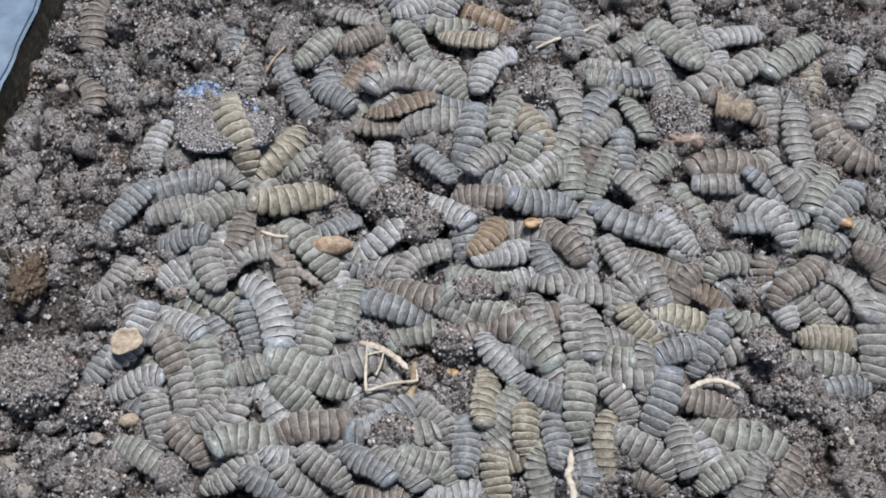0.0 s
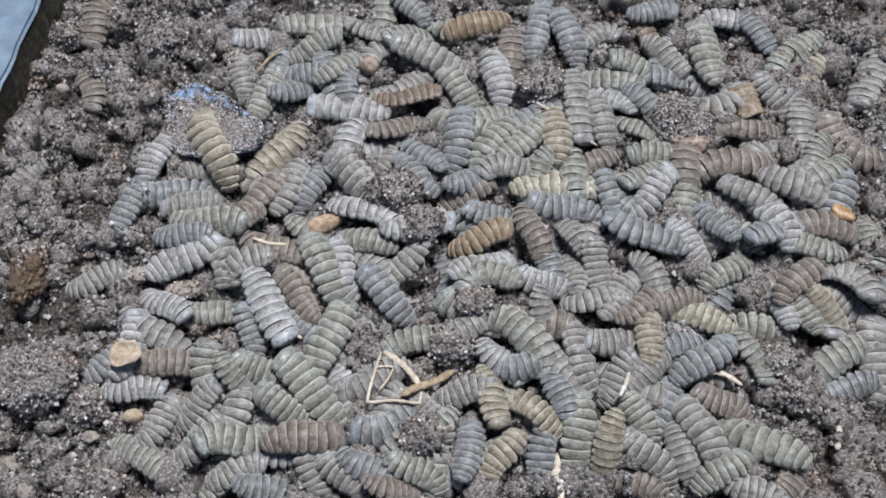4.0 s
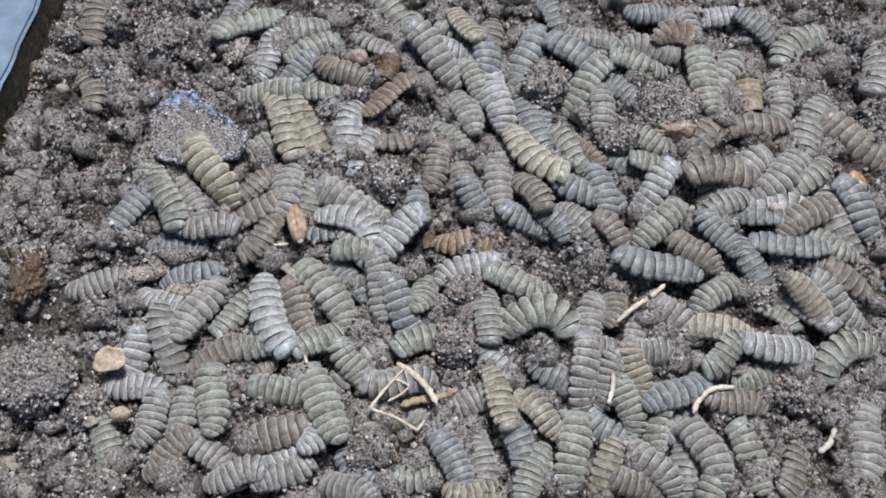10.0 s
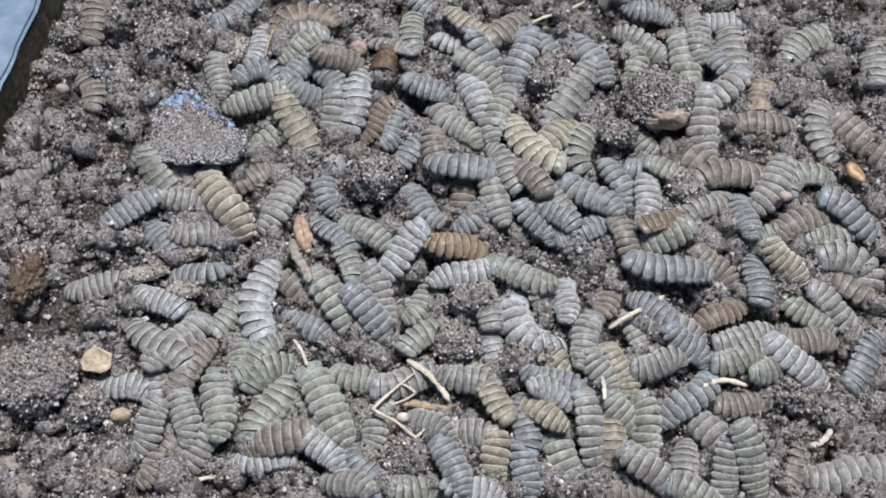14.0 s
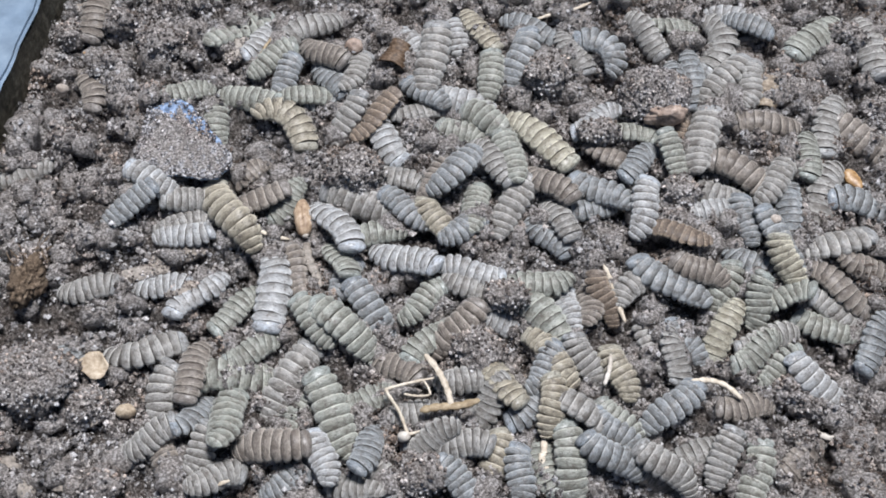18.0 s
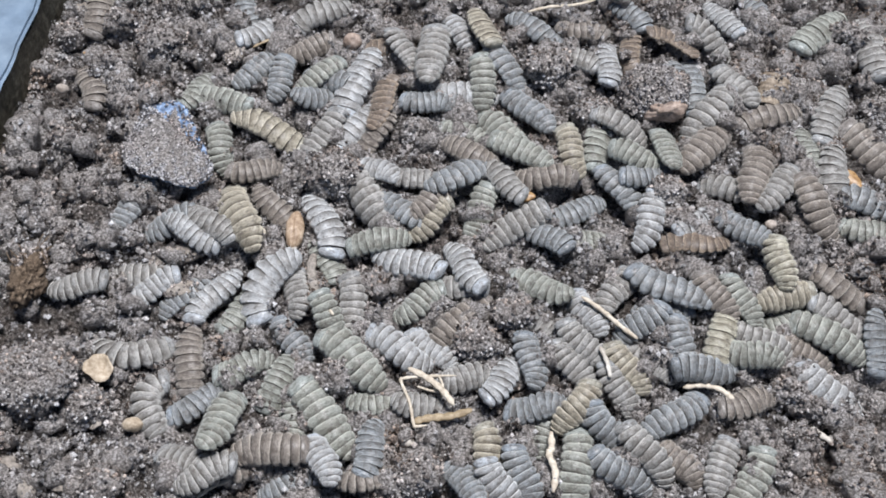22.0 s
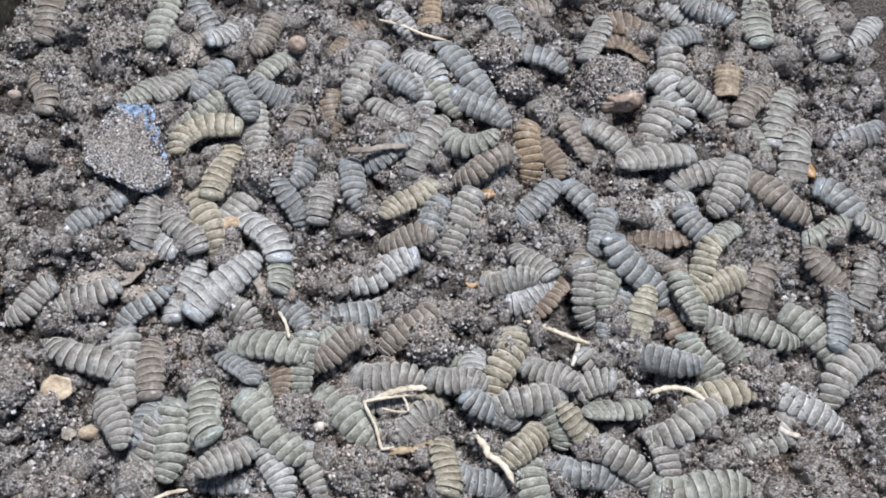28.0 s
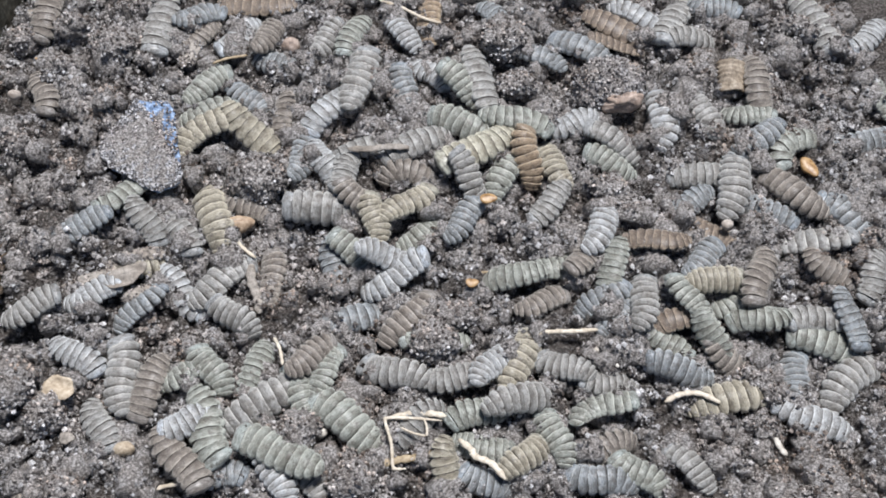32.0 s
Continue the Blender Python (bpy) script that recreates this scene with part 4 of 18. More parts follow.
    drift(pebble(3.0, PINK_STONE, 31, "pinkish brown rounded seed-like pebble"), [(0,-18.8,54.1,2.3,0,0),(3,-20,55,2.2,0,0),(6,-20.6,56.6,2.2,0,0),(9,-22.8,57.6,2.1,0,0),(12,-23.2,60.6,2.1,0,0),(14.3,-23.4,61.4,2.1,0,0),(17,-24.4,61.7,2,0,0),(20,-24.9,63.9,2,0,0),(23,-25.4,64.1,2,0,0),(25.5,-26.7,63.7,2,0,0),(28,-27.8,63.4,2,0,0),(30,-29,62.9,2,0,0),(32,-29.6,63.1,1.9,0,0)])
    drift(pebble(6.2, CLOD, 33, "round crumbly clod of dark soil", "soil_clod", 0.75), [(0,-11.4,11.1,3.3,0,0),(3,-12.2,14,3.2,0,0),(6,-13.4,16.3,3.1,0,0),(9,-14.5,18.9,3,0,0),(12,-16.9,17.6,2.9,0,0),(14.3,-18.2,20.2,2.8,0,0),(17,-21.1,21.7,2.7,0,0),(20,-27,20.1,2.5,0,0),(23,-28.8,20.9,2.3,0,0),(25.5,-32,21.1,2,0,0),(28,-35.7,21.7,1.7,0,0),(30,-36.4,21,1.7,0,0),(32,-37.1,19.7,1.7,0,0)])
    drift(pebble(5.4, CLOD, 34, "crumbly clod of dark soil among larvae", "soil_clod", 0.7), [(0,3.5,-26.4,2,0,0),(3,2.2,-27.1,2,0,0),(6,2.9,-27.4,2,0,0),(9,3.3,-27.4,2,0,0),(12,3.3,-27.1,2,0,0),(14.3,3.8,-27.4,2.1,0,0),(17,6.2,-27.2,2.3,0,0),(20,9,-26.5,2.5,0,0),(23,7.6,-26.9,2.4,0,0),(25.5,6.2,-26.4,2.3,0,0),(28,6.8,-27.9,2.3,0,0),(30,6.9,-27.2,2.3,0,0),(32,7.5,-27.2,2.4,0,0)])
    drift(pebble(4.8, CLOD, 35, "crumbly clod of dark soil among larvae", "soil_clod", 0.7), [(0,-5.6,5.3,2.6,0,0),(3,-5.6,5,2.5,0,0),(6,-3.4,5.4,2.4,0,0),(9,9.5,5.5,-9,0,0),(12,16.3,-31,-9,0,0),(14.3,19,-30.3,2.8,0,0),(17,19.7,-30.3,2.8,0,0),(20,-22.1,-32.3,1.3,0,0),(23,-24.7,-36.2,1.3,0,0),(25.5,-24.7,-41.1,1.4,0,0),(28,-26.5,-44.5,1.3,0,0),(30,-25.8,-48,1.3,0,0),(32,-25.1,-48.7,1.4,0,0)])
    drift(pebble(6.0, CLOD, 36, "dark crumbly soil clod between larvae", "soil_clod", 0.7), [(0,26.8,46.9,3.1,0,0),(3,26.1,48.7,3.2,0,0),(6,27.6,46.9,3.1,0,0),(9,27.6,47.8,3.1,0,0),(12,27.7,49.6,3.2,0,0),(14.3,29.3,50.6,3.1,0,0),(17,28.5,51.5,3.2,0,0),(20,27.9,54.3,3.2,0,0),(23,29.5,55.3,3.1,0,0),(25.5,30.6,62.9,3.6,0,0),(28,27.1,57.2,3.4,0,0),(30,31.1,58.2,3.2,0,0),(32,29,62.8,3.7,0,0)])
    drift(pebble(4.5, CLOD, 37, "dark crumbly soil clod between larvae", "soil_clod", 0.7), [(0,35.2,30.9,-9,0,0),(3,35.5,7.6,-9,0,0),(6,47.1,31.7,2.6,0,0),(9,47.8,30.8,2.6,0,0),(12,42.7,32.8,2.4,0,0),(14.3,47.3,33.5,2.6,0,0),(17,44.4,34.5,2.5,0,0),(20,38.2,31.9,2.3,0,0),(23,42.1,45.8,2,0,0),(25.5,39.1,48.7,1.7,0,0),(28,32.9,48.5,2.1,0,0),(30,33,50.4,2,0,0),(32,32.1,48.4,2.2,0,0)])
    drift(pebble(4.4, CLOD, 38, "small soil clod among larvae", "soil_clod", 0.7), [(0,7.8,-13.7,2.5,0,0),(3,9.1,-15.3,2.6,0,0),(6,6.3,-18.2,2.1,0,0),(9,6.4,-12.9,2.3,0,0),(12,5,-13.6,2.1,0,0),(14.3,7.8,-15.3,2.5,0,0),(17,13.3,-13.9,2.8,0,0),(20,18.8,-16.8,2.4,0,0),(23,15.9,-19.8,2.5,0,0),(25.5,13.3,-17.7,2.7,0,0),(28,13.2,-20.7,2.5,0,0),(30,14.6,-20.7,2.4,0,0),(32,13.2,-20.7,2.5,0,0)])
    drift(pebble(5.0, CLOD, 39, "small soil clod among larvae", "soil_clod", 0.7), [(0,-12.3,-49.9,2.5,0,0),(3,-5.7,-51.3,2.6,0,0),(6,-5.1,-45.8,2.6,0,0),(9,-18.7,-51.8,2.1,0,0),(12,-10.8,-55.4,2.7,0,0),(14.3,-8.3,-55.4,2.7,0,0),(17,-4.4,-59.3,2.4,0,0),(20,-5.7,-58.6,2.5,0,0),(23,-5.6,-59.3,2.5,0,0),(25.5,-10,-58.3,2.7,0,0),(28,-12.6,-58.2,2.7,0,0),(30,-11.3,-59.6,2.7,0,0),(32,-12.6,-60.8,2.7,0,0)])
    drift(pebble(4.2, CLOD, 40, "small soil clod among larvae", "soil_clod", 0.7), [(0,77.5,-26.3,0.1,0,0),(3,80,-27.7,0,0,0),(6,80.4,-35,0,0,0),(9,84.4,-24.9,0.4,0,0),(12,62,15.4,-9,0,0),(14.3,62.8,16.3,2.3,0,0),(17,63.5,15.5,2.2,0,0),(20,54.8,16.8,2.8,0,0),(23,59,15.3,2.5,0,0),(25.5,57,15.1,2.7,0,0),(28,58.5,15.2,2.6,0,0),(30,55.5,15.1,2.8,0,0),(32,54,14.2,2.8,0,0)])
    drift(pebble(1.5, WHITE_BIT, 41, "small white seed on soil"), [(0,-37.9,31.9,-9,0,0),(3,-12.3,-43,-9,0,0),(6,-5.7,-45.7,-9,0,0),(9,-5.1,-47.2,-9,0,0),(12,-9.4,-45.8,1.5,0,0),(14.3,-9.3,-46.5,3.8,0,0),(17,-9.3,-50.7,4.1,0,0),(20,-8.1,-50.7,1.5,0,0),(23,-8.4,-51.4,1.6,0,0),(25.5,-16.2,-50.4,3.6,0,0),(28,-19.8,-47.3,0.8,0,0),(30,-19.5,-47.9,1.8,0,0),(32,-19.5,-48.8,0.9,0,0)])
    drift(leaf_scrap(4.0, 3.2, 45, "small curled pale greyish husk on soil", "husk"), [(0,-80.1,-50.5,2.2,0,0),(3,-81.5,-50.1,2.1,0,0),(6,-80.8,-49.8,2.1,0,0),(9,-81,-48,4.9,0,0),(12,-82.4,-45.8,1.8,0,0),(14.3,-82.8,-45.9,1.8,0,0),(17,-82.4,-46.5,1.9,0,0),(20,-81.8,-46,1.7,0,0),(23,-80.3,-47.6,1.8,0,0),(25.5,-77,-49.7,2,0,0),(28,-77.3,-47.7,1.7,0,0),(30,-77.2,-48,1.7,0,0),(32,-77.6,-48.7,1.9,0,0)])
    drift(pebble(2.1, LEAF_DRY, 46, "small brown seed husk on soil", "seed_husk", 0.8), [(0,-73,-46.1,1.4,0,0),(3,-71.9,-44.9,1.2,0,0),(6,-73.6,-45.8,3.3,0,0),(9,-74.2,-45.8,4.3,0,0),(12,-75.6,-44.3,1.3,0,0),(14.3,-75.3,-44.7,1.3,0,0),(17,-74.5,-43.5,1.1,0,0),(20,-73.5,-45.5,2.8,0,0),(23,-71.7,-47.5,1.5,0,0),(25.5,-71.5,-46.7,1.4,0,0),(28,-72.8,-47.6,1.6,0,0),(30,-73,-48.4,1.8,0,0),(32,-64.4,-51.6,1.3,0,0)])
    drift(stalk([(-5, 0), (0, 0.3), (5, 0)], 0.42, STRAW, "thin yellow straw lying on larvae", "straw", 0.7), [(0,-46,57.7,2.6,58,-17),(3,-47.2,57.1,3.3,49,-15),(6,-47.2,56.4,4.3,50,-17),(9,-48,60.2,-0.1,60,0),(12,-49.1,59.5,0.5,90,-5),(14.3,-47.5,61.6,5.1,78,-5),(17,-48,62.2,3,73,1),(20,-48.3,64.1,3.1,37,-3),(23,-47.9,63,2.7,21,-11),(25.5,-48,60.9,2.8,27,-7),(28,-49.1,60.8,1.9,26,2),(30,-47.1,58,2.7,21,-11),(32,-46,58.3,2.8,24,17)])
    drift(stalk([(-4.5, -0.3), (0, 0.5), (4.5, -0.4)], 0.5, PALE_STRAW, "curved pale straw on soil", "straw", 0.6), [(0,-53.7,-62.6,-9,9,-17),(3,-53.7,-62.6,-9,9,-17),(6,-46.4,-63.8,5.7,28,-17),(9,-47.2,-63.1,-0.6,33,1),(12,-53,-61.8,0,11,3),(14.3,-53,-59.6,0.3,6,2),(17,-52.3,-63.3,5.7,24,-17),(20,-51.3,-63.3,0.2,32,-6),(23,-53.4,-61.6,1.7,25,-12),(25.5,-55.2,-61,0.3,17,1),(28,-53.9,-62.4,0.1,19,3),(30,-54.5,-61.6,0.2,16,2),(32,-55.3,-61.4,1.6,16,-17)])
    drift(stalk([(-4.5, 0), (0, -0.4), (4.5, 0)], 0.5, PALE_STRAW, "pale straw bit on soil", "straw", 0.7), [(0,-41.5,2.8,2.6,-9,4),(3,-43.5,0.7,2.7,-7,17),(6,-43.3,2.1,0,-10,17),(9,-43.4,-0.1,3.4,0,17),(12,-43.3,1.9,-0.5,-2,8),(14.3,-42.8,1.9,-0.5,2,7),(17,-43.1,2.6,2.5,-11,17),(20,-42.7,3.2,1.9,-26,9),(23,-44.4,4.2,-0.5,-45,5),(25.5,-40.4,-0.2,2.2,-37,-17),(28,-41.1,1.7,-1,-41,5),(30,-40.4,1,1.7,-45,-17),(32,-39.9,1.8,-1.1,-48,4)])
    drift(stalk([(-7, 0.3), (-2, -0.4), (3, 0.4), (7, 0)], 1.25, GREY_STICK, "short flat greyish brown twig", "twig", 0.5), lift=2.6, rows=[(0,-36.8,-8.1,4.5,-31,17),(3,-35.7,-7.4,2.3,-36,8),(6,-36.6,-9.8,2.3,-49,-17),(9,-38.8,-5.6,-0.4,-52,-5),(12,-37.8,-6.5,2.1,-63,-17),(14.3,-35,-5.9,5.5,-67,-17),(17,-33.7,-4.3,-0.6,-67,-6),(20,-32.2,-5.2,-0.5,-91,-6),(23,-32.5,-10.4,2.2,-83,6),(25.5,-33.8,-8,-0.3,-79,-5),(28,-35,-10.7,1,-75,3),(30,-34.7,-10.5,1.8,-76,5),(32,-36.4,-11.5,1.7,-78,-4)])
    drift(stalk([(-4, 0), (0, 0.4), (4, -0.2)], 0.42, PALE_STRAW, "thin pale straw sliver among larvae", "straw", 0.7), [(0,-34.7,-28.6,1.4,15,-10),(3,-38.4,-27.6,0.6,-19,13),(6,-35.3,-12.3,2.7,-23,-17),(9,-33.8,-25.7,3.1,-65,-11),(12,-33.9,-30.9,5.2,-65,8),(14.3,-33.6,-30.4,5.7,-60,-17),(17,-31.8,-25.8,2.4,-52,8),(20,-31.4,-22.8,1.6,-50,3),(23,-28.6,-15,2.7,-43,-17),(25.5,-27.9,-16.4,5.3,-67,-17),(28,-28.2,-23.7,6.8,-68,-17),(30,-28.4,-25.9,6,-74,-17),(32,-29.6,-29.5,4.6,-71,-17)])
    drift(stalk([(-10, -0.5), (-3, 0.6), (4, 0.2), (10, 0.8)], 0.5, PALE_STRAW, "long pale straw lying across larvae", "straw", 0.7), [(0,34.6,65,2.9,20,-4),(3,34.1,26.8,3.4,-22,7),(6,29.6,59.8,3.5,-70,17),(9,31.3,58.4,1.6,-59,12),(12,33,69.2,5.6,18,-10),(14.3,31.3,73.9,1.4,24,2),(17,31.9,74.5,0.9,21,-1),(20,34,75.3,1.6,13,2),(23,32.1,75.2,3.9,10,10),(25.5,4.8,67.7,1.1,-40,6),(28,4,66.9,3,-24,6),(30,6.5,70.5,5.2,-50,-15),(32,3.4,73.5,2.9,-34,-9)])
    drift(stalk([(-6.5, -1.6), (-2.5, 0.6), (2, 0.9), (6.5, -1.4)], 0.7, PALE_STRAW, "curved pale dry stem among larvae", "straw", 0.7), [(0,64.3,-36.4,-0.4,4,11),(3,64,-35.5,2.4,-2,17),(6,65.2,-35,2.2,-12,4),(9,62.4,-40.7,2.6,36,11),(12,63.6,-38.9,4.2,16,17),(14.3,64.7,-38.2,4.1,10,6),(17,63.8,-38.2,2.7,-6,17),(20,66.1,-36.5,1.8,-33,-12),(23,62.4,-40.3,2.6,-15,-7),(25.5,64,-41.4,4.8,-13,-17),(28,64.4,-41.7,2.7,-14,-11),(30,69.7,-40.6,2.8,-6,-9),(32,67.3,-43.2,3.1,-4,-2)])
    drift(seed_chip(1.6, 1.2, AMBER, 8, "small orange husk crumb"), [(0,2.2,-33.7,0.3,0,0),(3,1.8,-34,0.3,0,0),(6,28.4,45.3,1.3,0,0),(9,29.8,30.1,3.7,0,0),(12,31.4,41.4,-9,0,0),(14.3,32.6,38.8,-9,0,0),(17,17,45.3,-9,0,0),(20,28.8,6.3,-9,0,0),(23,16.6,-9.7,0.5,0,0),(25.5,15,-11,0.8,0,0),(28,17.1,-11.8,2.3,0,0),(30,17.2,-11.8,2.2,0,0),(32,17.2,-11.5,2.1,0,0)])
    drift(seed_chip(2.2, 1.5, AMBER, 9, "orange-brown husk crumb on soil"), [(0,23,7.6,-0.1,0,0),(3,25.2,7.9,-9,0,0),(6,56.3,20.9,-9,0,0),(9,17.2,23.3,-9,0,0),(12,17.5,19.7,-9,0,0),(14.3,17.5,19.2,-9,0,0),(17,17.7,21,3.1,0,0),(20,18.1,16.4,0.6,0,0),(23,22.5,12.5,4.4,0,0),(25.5,20.9,11.5,4.4,0,0),(28,22.3,14.8,0.4,0,0),(30,23,13.9,0.3,0,0),(32,22.4,11.7,3.5,0,0)])
    drift(pebble(1.6, PEBBLE, 51, "small pale tan seed between larvae", "seed"), [(0,83.3,6,-9,0,0),(3,83.3,15.7,-9,0,0),(6,86,19.3,-9,0,0),(9,83.7,8.5,6.2,0,0),(12,84.6,9.2,4.4,0,0),(14.3,85.7,10.1,9.2,0,0),(17,83.1,4,8.3,0,0),(20,82.7,5.5,4.5,0,0),(23,83.2,5.4,2.3,0,0),(25.5,83.6,5.4,2.3,0,0),(28,55.4,62.6,-9,0,0),(30,83.5,4.6,2.2,0,0),(32,82.2,2.1,4.3,0,0)])
    drift(ribbed_husk(9.6, 7.4, 7, DRY_SKIN, "dry beige ribbed empty larval skin lying on soil", 0.24, 0.3), [(0,78.3,43,0,-12,6),(1.5,79.6,43.2,0,-30,6),(3,81.6,43.7,0,-58,6),(6,82.7,46,0,-90,6),(12,84.3,45.9,0,-90,6),(14,86.1,46.1,0,-103,6),(17,87.3,47,0,-108,6),(21,89.3,48.2,0,-114,6),(23.2,89.2,48,0,-115,6),(25.5,90,49,0,-112,6),(28,90.2,48.6,0,-100,6),(32,91.6,50.5,0,-97,6)], 1.5)
    drift(ribbed_husk(8.0, 6.6, 6, BROWN_SKIN, "curled dark brown empty larval skin among larvae", 0.35, 0.34), [(0,-13,50,-9,60,0),(3,-13.5,52,-9,62,0),(5,-15,53,1,64,0),(6,-15.6,53.6,1,66,0),(9,-14.4,55,1,70,0),(12,-17.5,54.5,1,76,0),(14.3,-15.5,58.8,1,80,0),(17,-13.6,60.4,1,72,0),(20,-11.6,59,1,64,0),(22,-10.5,59,-9,60,0),(32,-10.5,59,-9,60,0)], 0.8)
    drift(leaf_scrap(5.2, 4.2, 62, "small brown curled husk between larvae", "seed_husk"), [(3,-4.8,1.5,-9,60,0),(6,-4.6,3.4,1.6,66,0),(9,-2.7,2.6,1.4,73,0),(12,-4.6,0.6,1.6,79,0),(14.3,-3.4,0.2,7,84,0),(17,-2.7,0.7,-9,90,0)])
    drift(stalk([(-8, 0.2), (-2, -0.3), (3, 0.2), (8, 0)], 1.0, GREY_STICK, "flat grey weathered twig lying on soil", "twig", 0.5), [(23,-5,25.8,-9,-5,-17),(25.5,-6.1,26.5,5.8,-1,-17),(28,-6,26.4,5.6,-1,-11),(30,-5.6,27.5,3.9,-1,10),(32,-5.6,26.7,5.2,-1,-3)])
    drift(leaf_scrap(12.0, 5.5, 64, "flat greyish leaf scrap dusted with soil"), [(23,-66.9,-10.5,-9,20,0),(25.5,-68.5,-7.8,1.8,21,0),(28,-68.3,-7.5,1.8,22,0),(30,-67.2,-8.8,1.7,23,0),(32,-67.1,-8.9,4.6,24,0)])
    crawl('taupe', 17.5, 6.6, -8, 23, [(0,-96.1,67.2,6,-100,3),(6,-95.7,69.2,6,-102,3),(12,-95.8,69.7,6,-103,3),(17,-96.3,70.2,6,-105,4),(23,-95.4,72.2,6,-106,4),(32,-96.5,72.5,6,-110,5)])
    crawl('slate', 16.1, 5.9, -1.1, None, [(0,-58.4,64.9,2,-102,6,44),(1.5,-58,64.3,3.9,-106,10,57),(3,-58.6,67.7,2,-107,8,49),(6,-58.7,70.2,2.3,-106,8,-20),(12,-59,74.8,1,-138,0,-20),(15.1,-57.1,75.4,2.7,-147,-3,-20),(15.9,-57.1,75.4,-7.5,-147,0,-20),(19.1,-55.8,70.9,-7.5,-119,0,-20),(19.8,-55.8,70.9,0.8,-119,7,-20),(21.5,-54.8,72.4,0.7,-86,14,-20),(24.3,-54.7,74.1,-0.2,-86,0,-20),(25.5,-54.5,74.8,1.6,-85,2,-20),(28,-54.2,73.5,0.7,-78,15,-20),(29,-54.8,74.1,0.9,-35,16,-20),(30,-55.4,74.7,1.1,7,18,-20),(32,-55.8,75.1,1.2,21,17,-20)])
    crawl('grey', 15, 5.9, 0, -17, [(0,-54.1,55.2,0.1,97,-2),(3,-54.5,52,1.9,94,-7),(6,-56.6,53.5,-0.3,98,0),(8.1,-57.6,54.3,0.7,100,-3),(8.8,-57.6,54.3,-7.5,100,0),(13.1,-61.3,52,-7.5,95,0),(13.9,-61.3,52,2.8,95,-3),(15.1,-61.3,52,2.8,95,-3),(15.9,-61.3,52,-7.5,95,0),(23.2,-60.1,45.1,-7.5,56,0),(23.9,-60.1,45.1,3,56,-5),(25.5,-59.6,44.2,4.7,52,-17),(28,-60,49.6,3.2,45,15),(31.1,-59.2,48.4,1.8,47,4),(31.8,-59.2,48.4,-7.5,47,0),(32,-59.2,48.4,-7.5,47,0)])
    crawl('slate', 16.7, 5.9, 17, None, [(0,-43,54.2,0.2,111,-4,-19),(1.5,-43.8,52.2,1.7,82,2,-19),(6.2,-45.6,53.8,2.6,93,8,-19),(6.9,-45.6,53.8,-7.5,93,0,-19),(10,-48.2,54.2,-7.5,48.5,0,-93.5),(13.1,-50.8,54.6,-7.5,4,0,-168),(13.9,-50.8,54.6,2.8,4,4,-168),(15.1,-50.8,54.6,2.8,4,4,-168),(15.9,-50.8,54.6,-7.5,4,0,-168),(20.2,-51.6,55.3,-7.5,36,0,-19),(20.9,-51.6,55.3,0.9,36,4,-19),(24.3,-50,53.8,1.2,60,2,-19),(25.5,-51.9,52.5,1.4,61,6,-19),(31.1,-49.9,52.3,2.3,47,13,-19),(31.8,-49.9,52.3,-7.5,47,0,-19),(32,-49.9,52.3,-7.5,47,0,-19)])
    crawl('slate', 15, 5.9, 6.4, 2, [(0,-37.6,42.7,1.1,-63,25),(1.5,-35.8,46.5,1.6,2,24),(3,-38.7,47.2,3.4,23,24),(6.2,-41.3,44.5,2.6,4,25),(6.9,-41.3,44.5,-7.5,4,0),(13.1,-36.1,45.9,-7.5,-24,0),(13.9,-36.1,45.9,1.8,-24,32),(17,-35.9,45.3,0.5,-22,1),(18.5,-35.1,45.3,-1,-11,0),(21.5,-34.3,44.8,2.1,7,32),(23.2,-33.6,45.7,0.7,-13,21),(23.9,-33.6,45.7,-7.5,-13,0),(26.1,-33.8,47,-7.5,-32,0),(26.9,-33.8,47,1.2,-32,29),(29.1,-33.8,47,1.2,-32,29),(29.8,-33.8,47,-7.5,-32,0),(32,-33.8,47,-7.5,-32,0)])
    crawl('ash', 16.3, 5.9, 0, -15, [(0,-75,28.5,4.4,85,-1),(1.5,-74.8,24.1,5.1,74,5),(3,-74.6,24.7,4.9,74,4),(9.2,-76.2,24,3.7,70,-1),(9.9,-76.2,24,-7.5,70,0),(13.6,-75.5,20.9,-7.5,113,0),(17.2,-74.7,17.8,-7.5,156,0),(17.9,-74.7,17.8,4.1,156,-13),(19.1,-74.7,17.8,4.1,156,-13),(19.8,-74.7,17.8,-7.5,156,0),(32,-74.7,17.8,-7.5,156,0)])
    crawl('moss', 15.4, 5.9, 10.9, None, [(0,-68.4,26.9,2,81,-4,-10),(0.2,-68.4,26.9,2,81,-4,-10),(0.9,-68.4,26.9,-7.5,81,0,-10),(6.2,-52.8,38.2,-7.5,133,0,3),(6.9,-52.8,38.2,1,133,-8,3),(8.1,-52.8,38.2,1,133,-8,3),(8.8,-52.8,38.2,-7.5,133,0,3),(15.1,-59,34.5,-7.5,107,0,3),(15.9,-59,34.5,2.6,107,-5,3),(18.5,-60.4,36.6,2.1,104,-8,3),(20,-58.9,32.2,1.9,105,-8,3),(23.2,-58.7,29.6,1.8,110,-8,3),(23.9,-58.7,29.6,-7.5,110,0,3),(29.1,-69.1,15.5,-7.5,36,0,-10),(29.8,-69.1,15.5,2.9,36,5,-10),(31.1,-69.1,15.5,2.9,36,5,-10),(31.8,-69.1,15.5,-7.5,36,0,-10),(32,-69.1,15.5,-7.5,36,0,-10)])
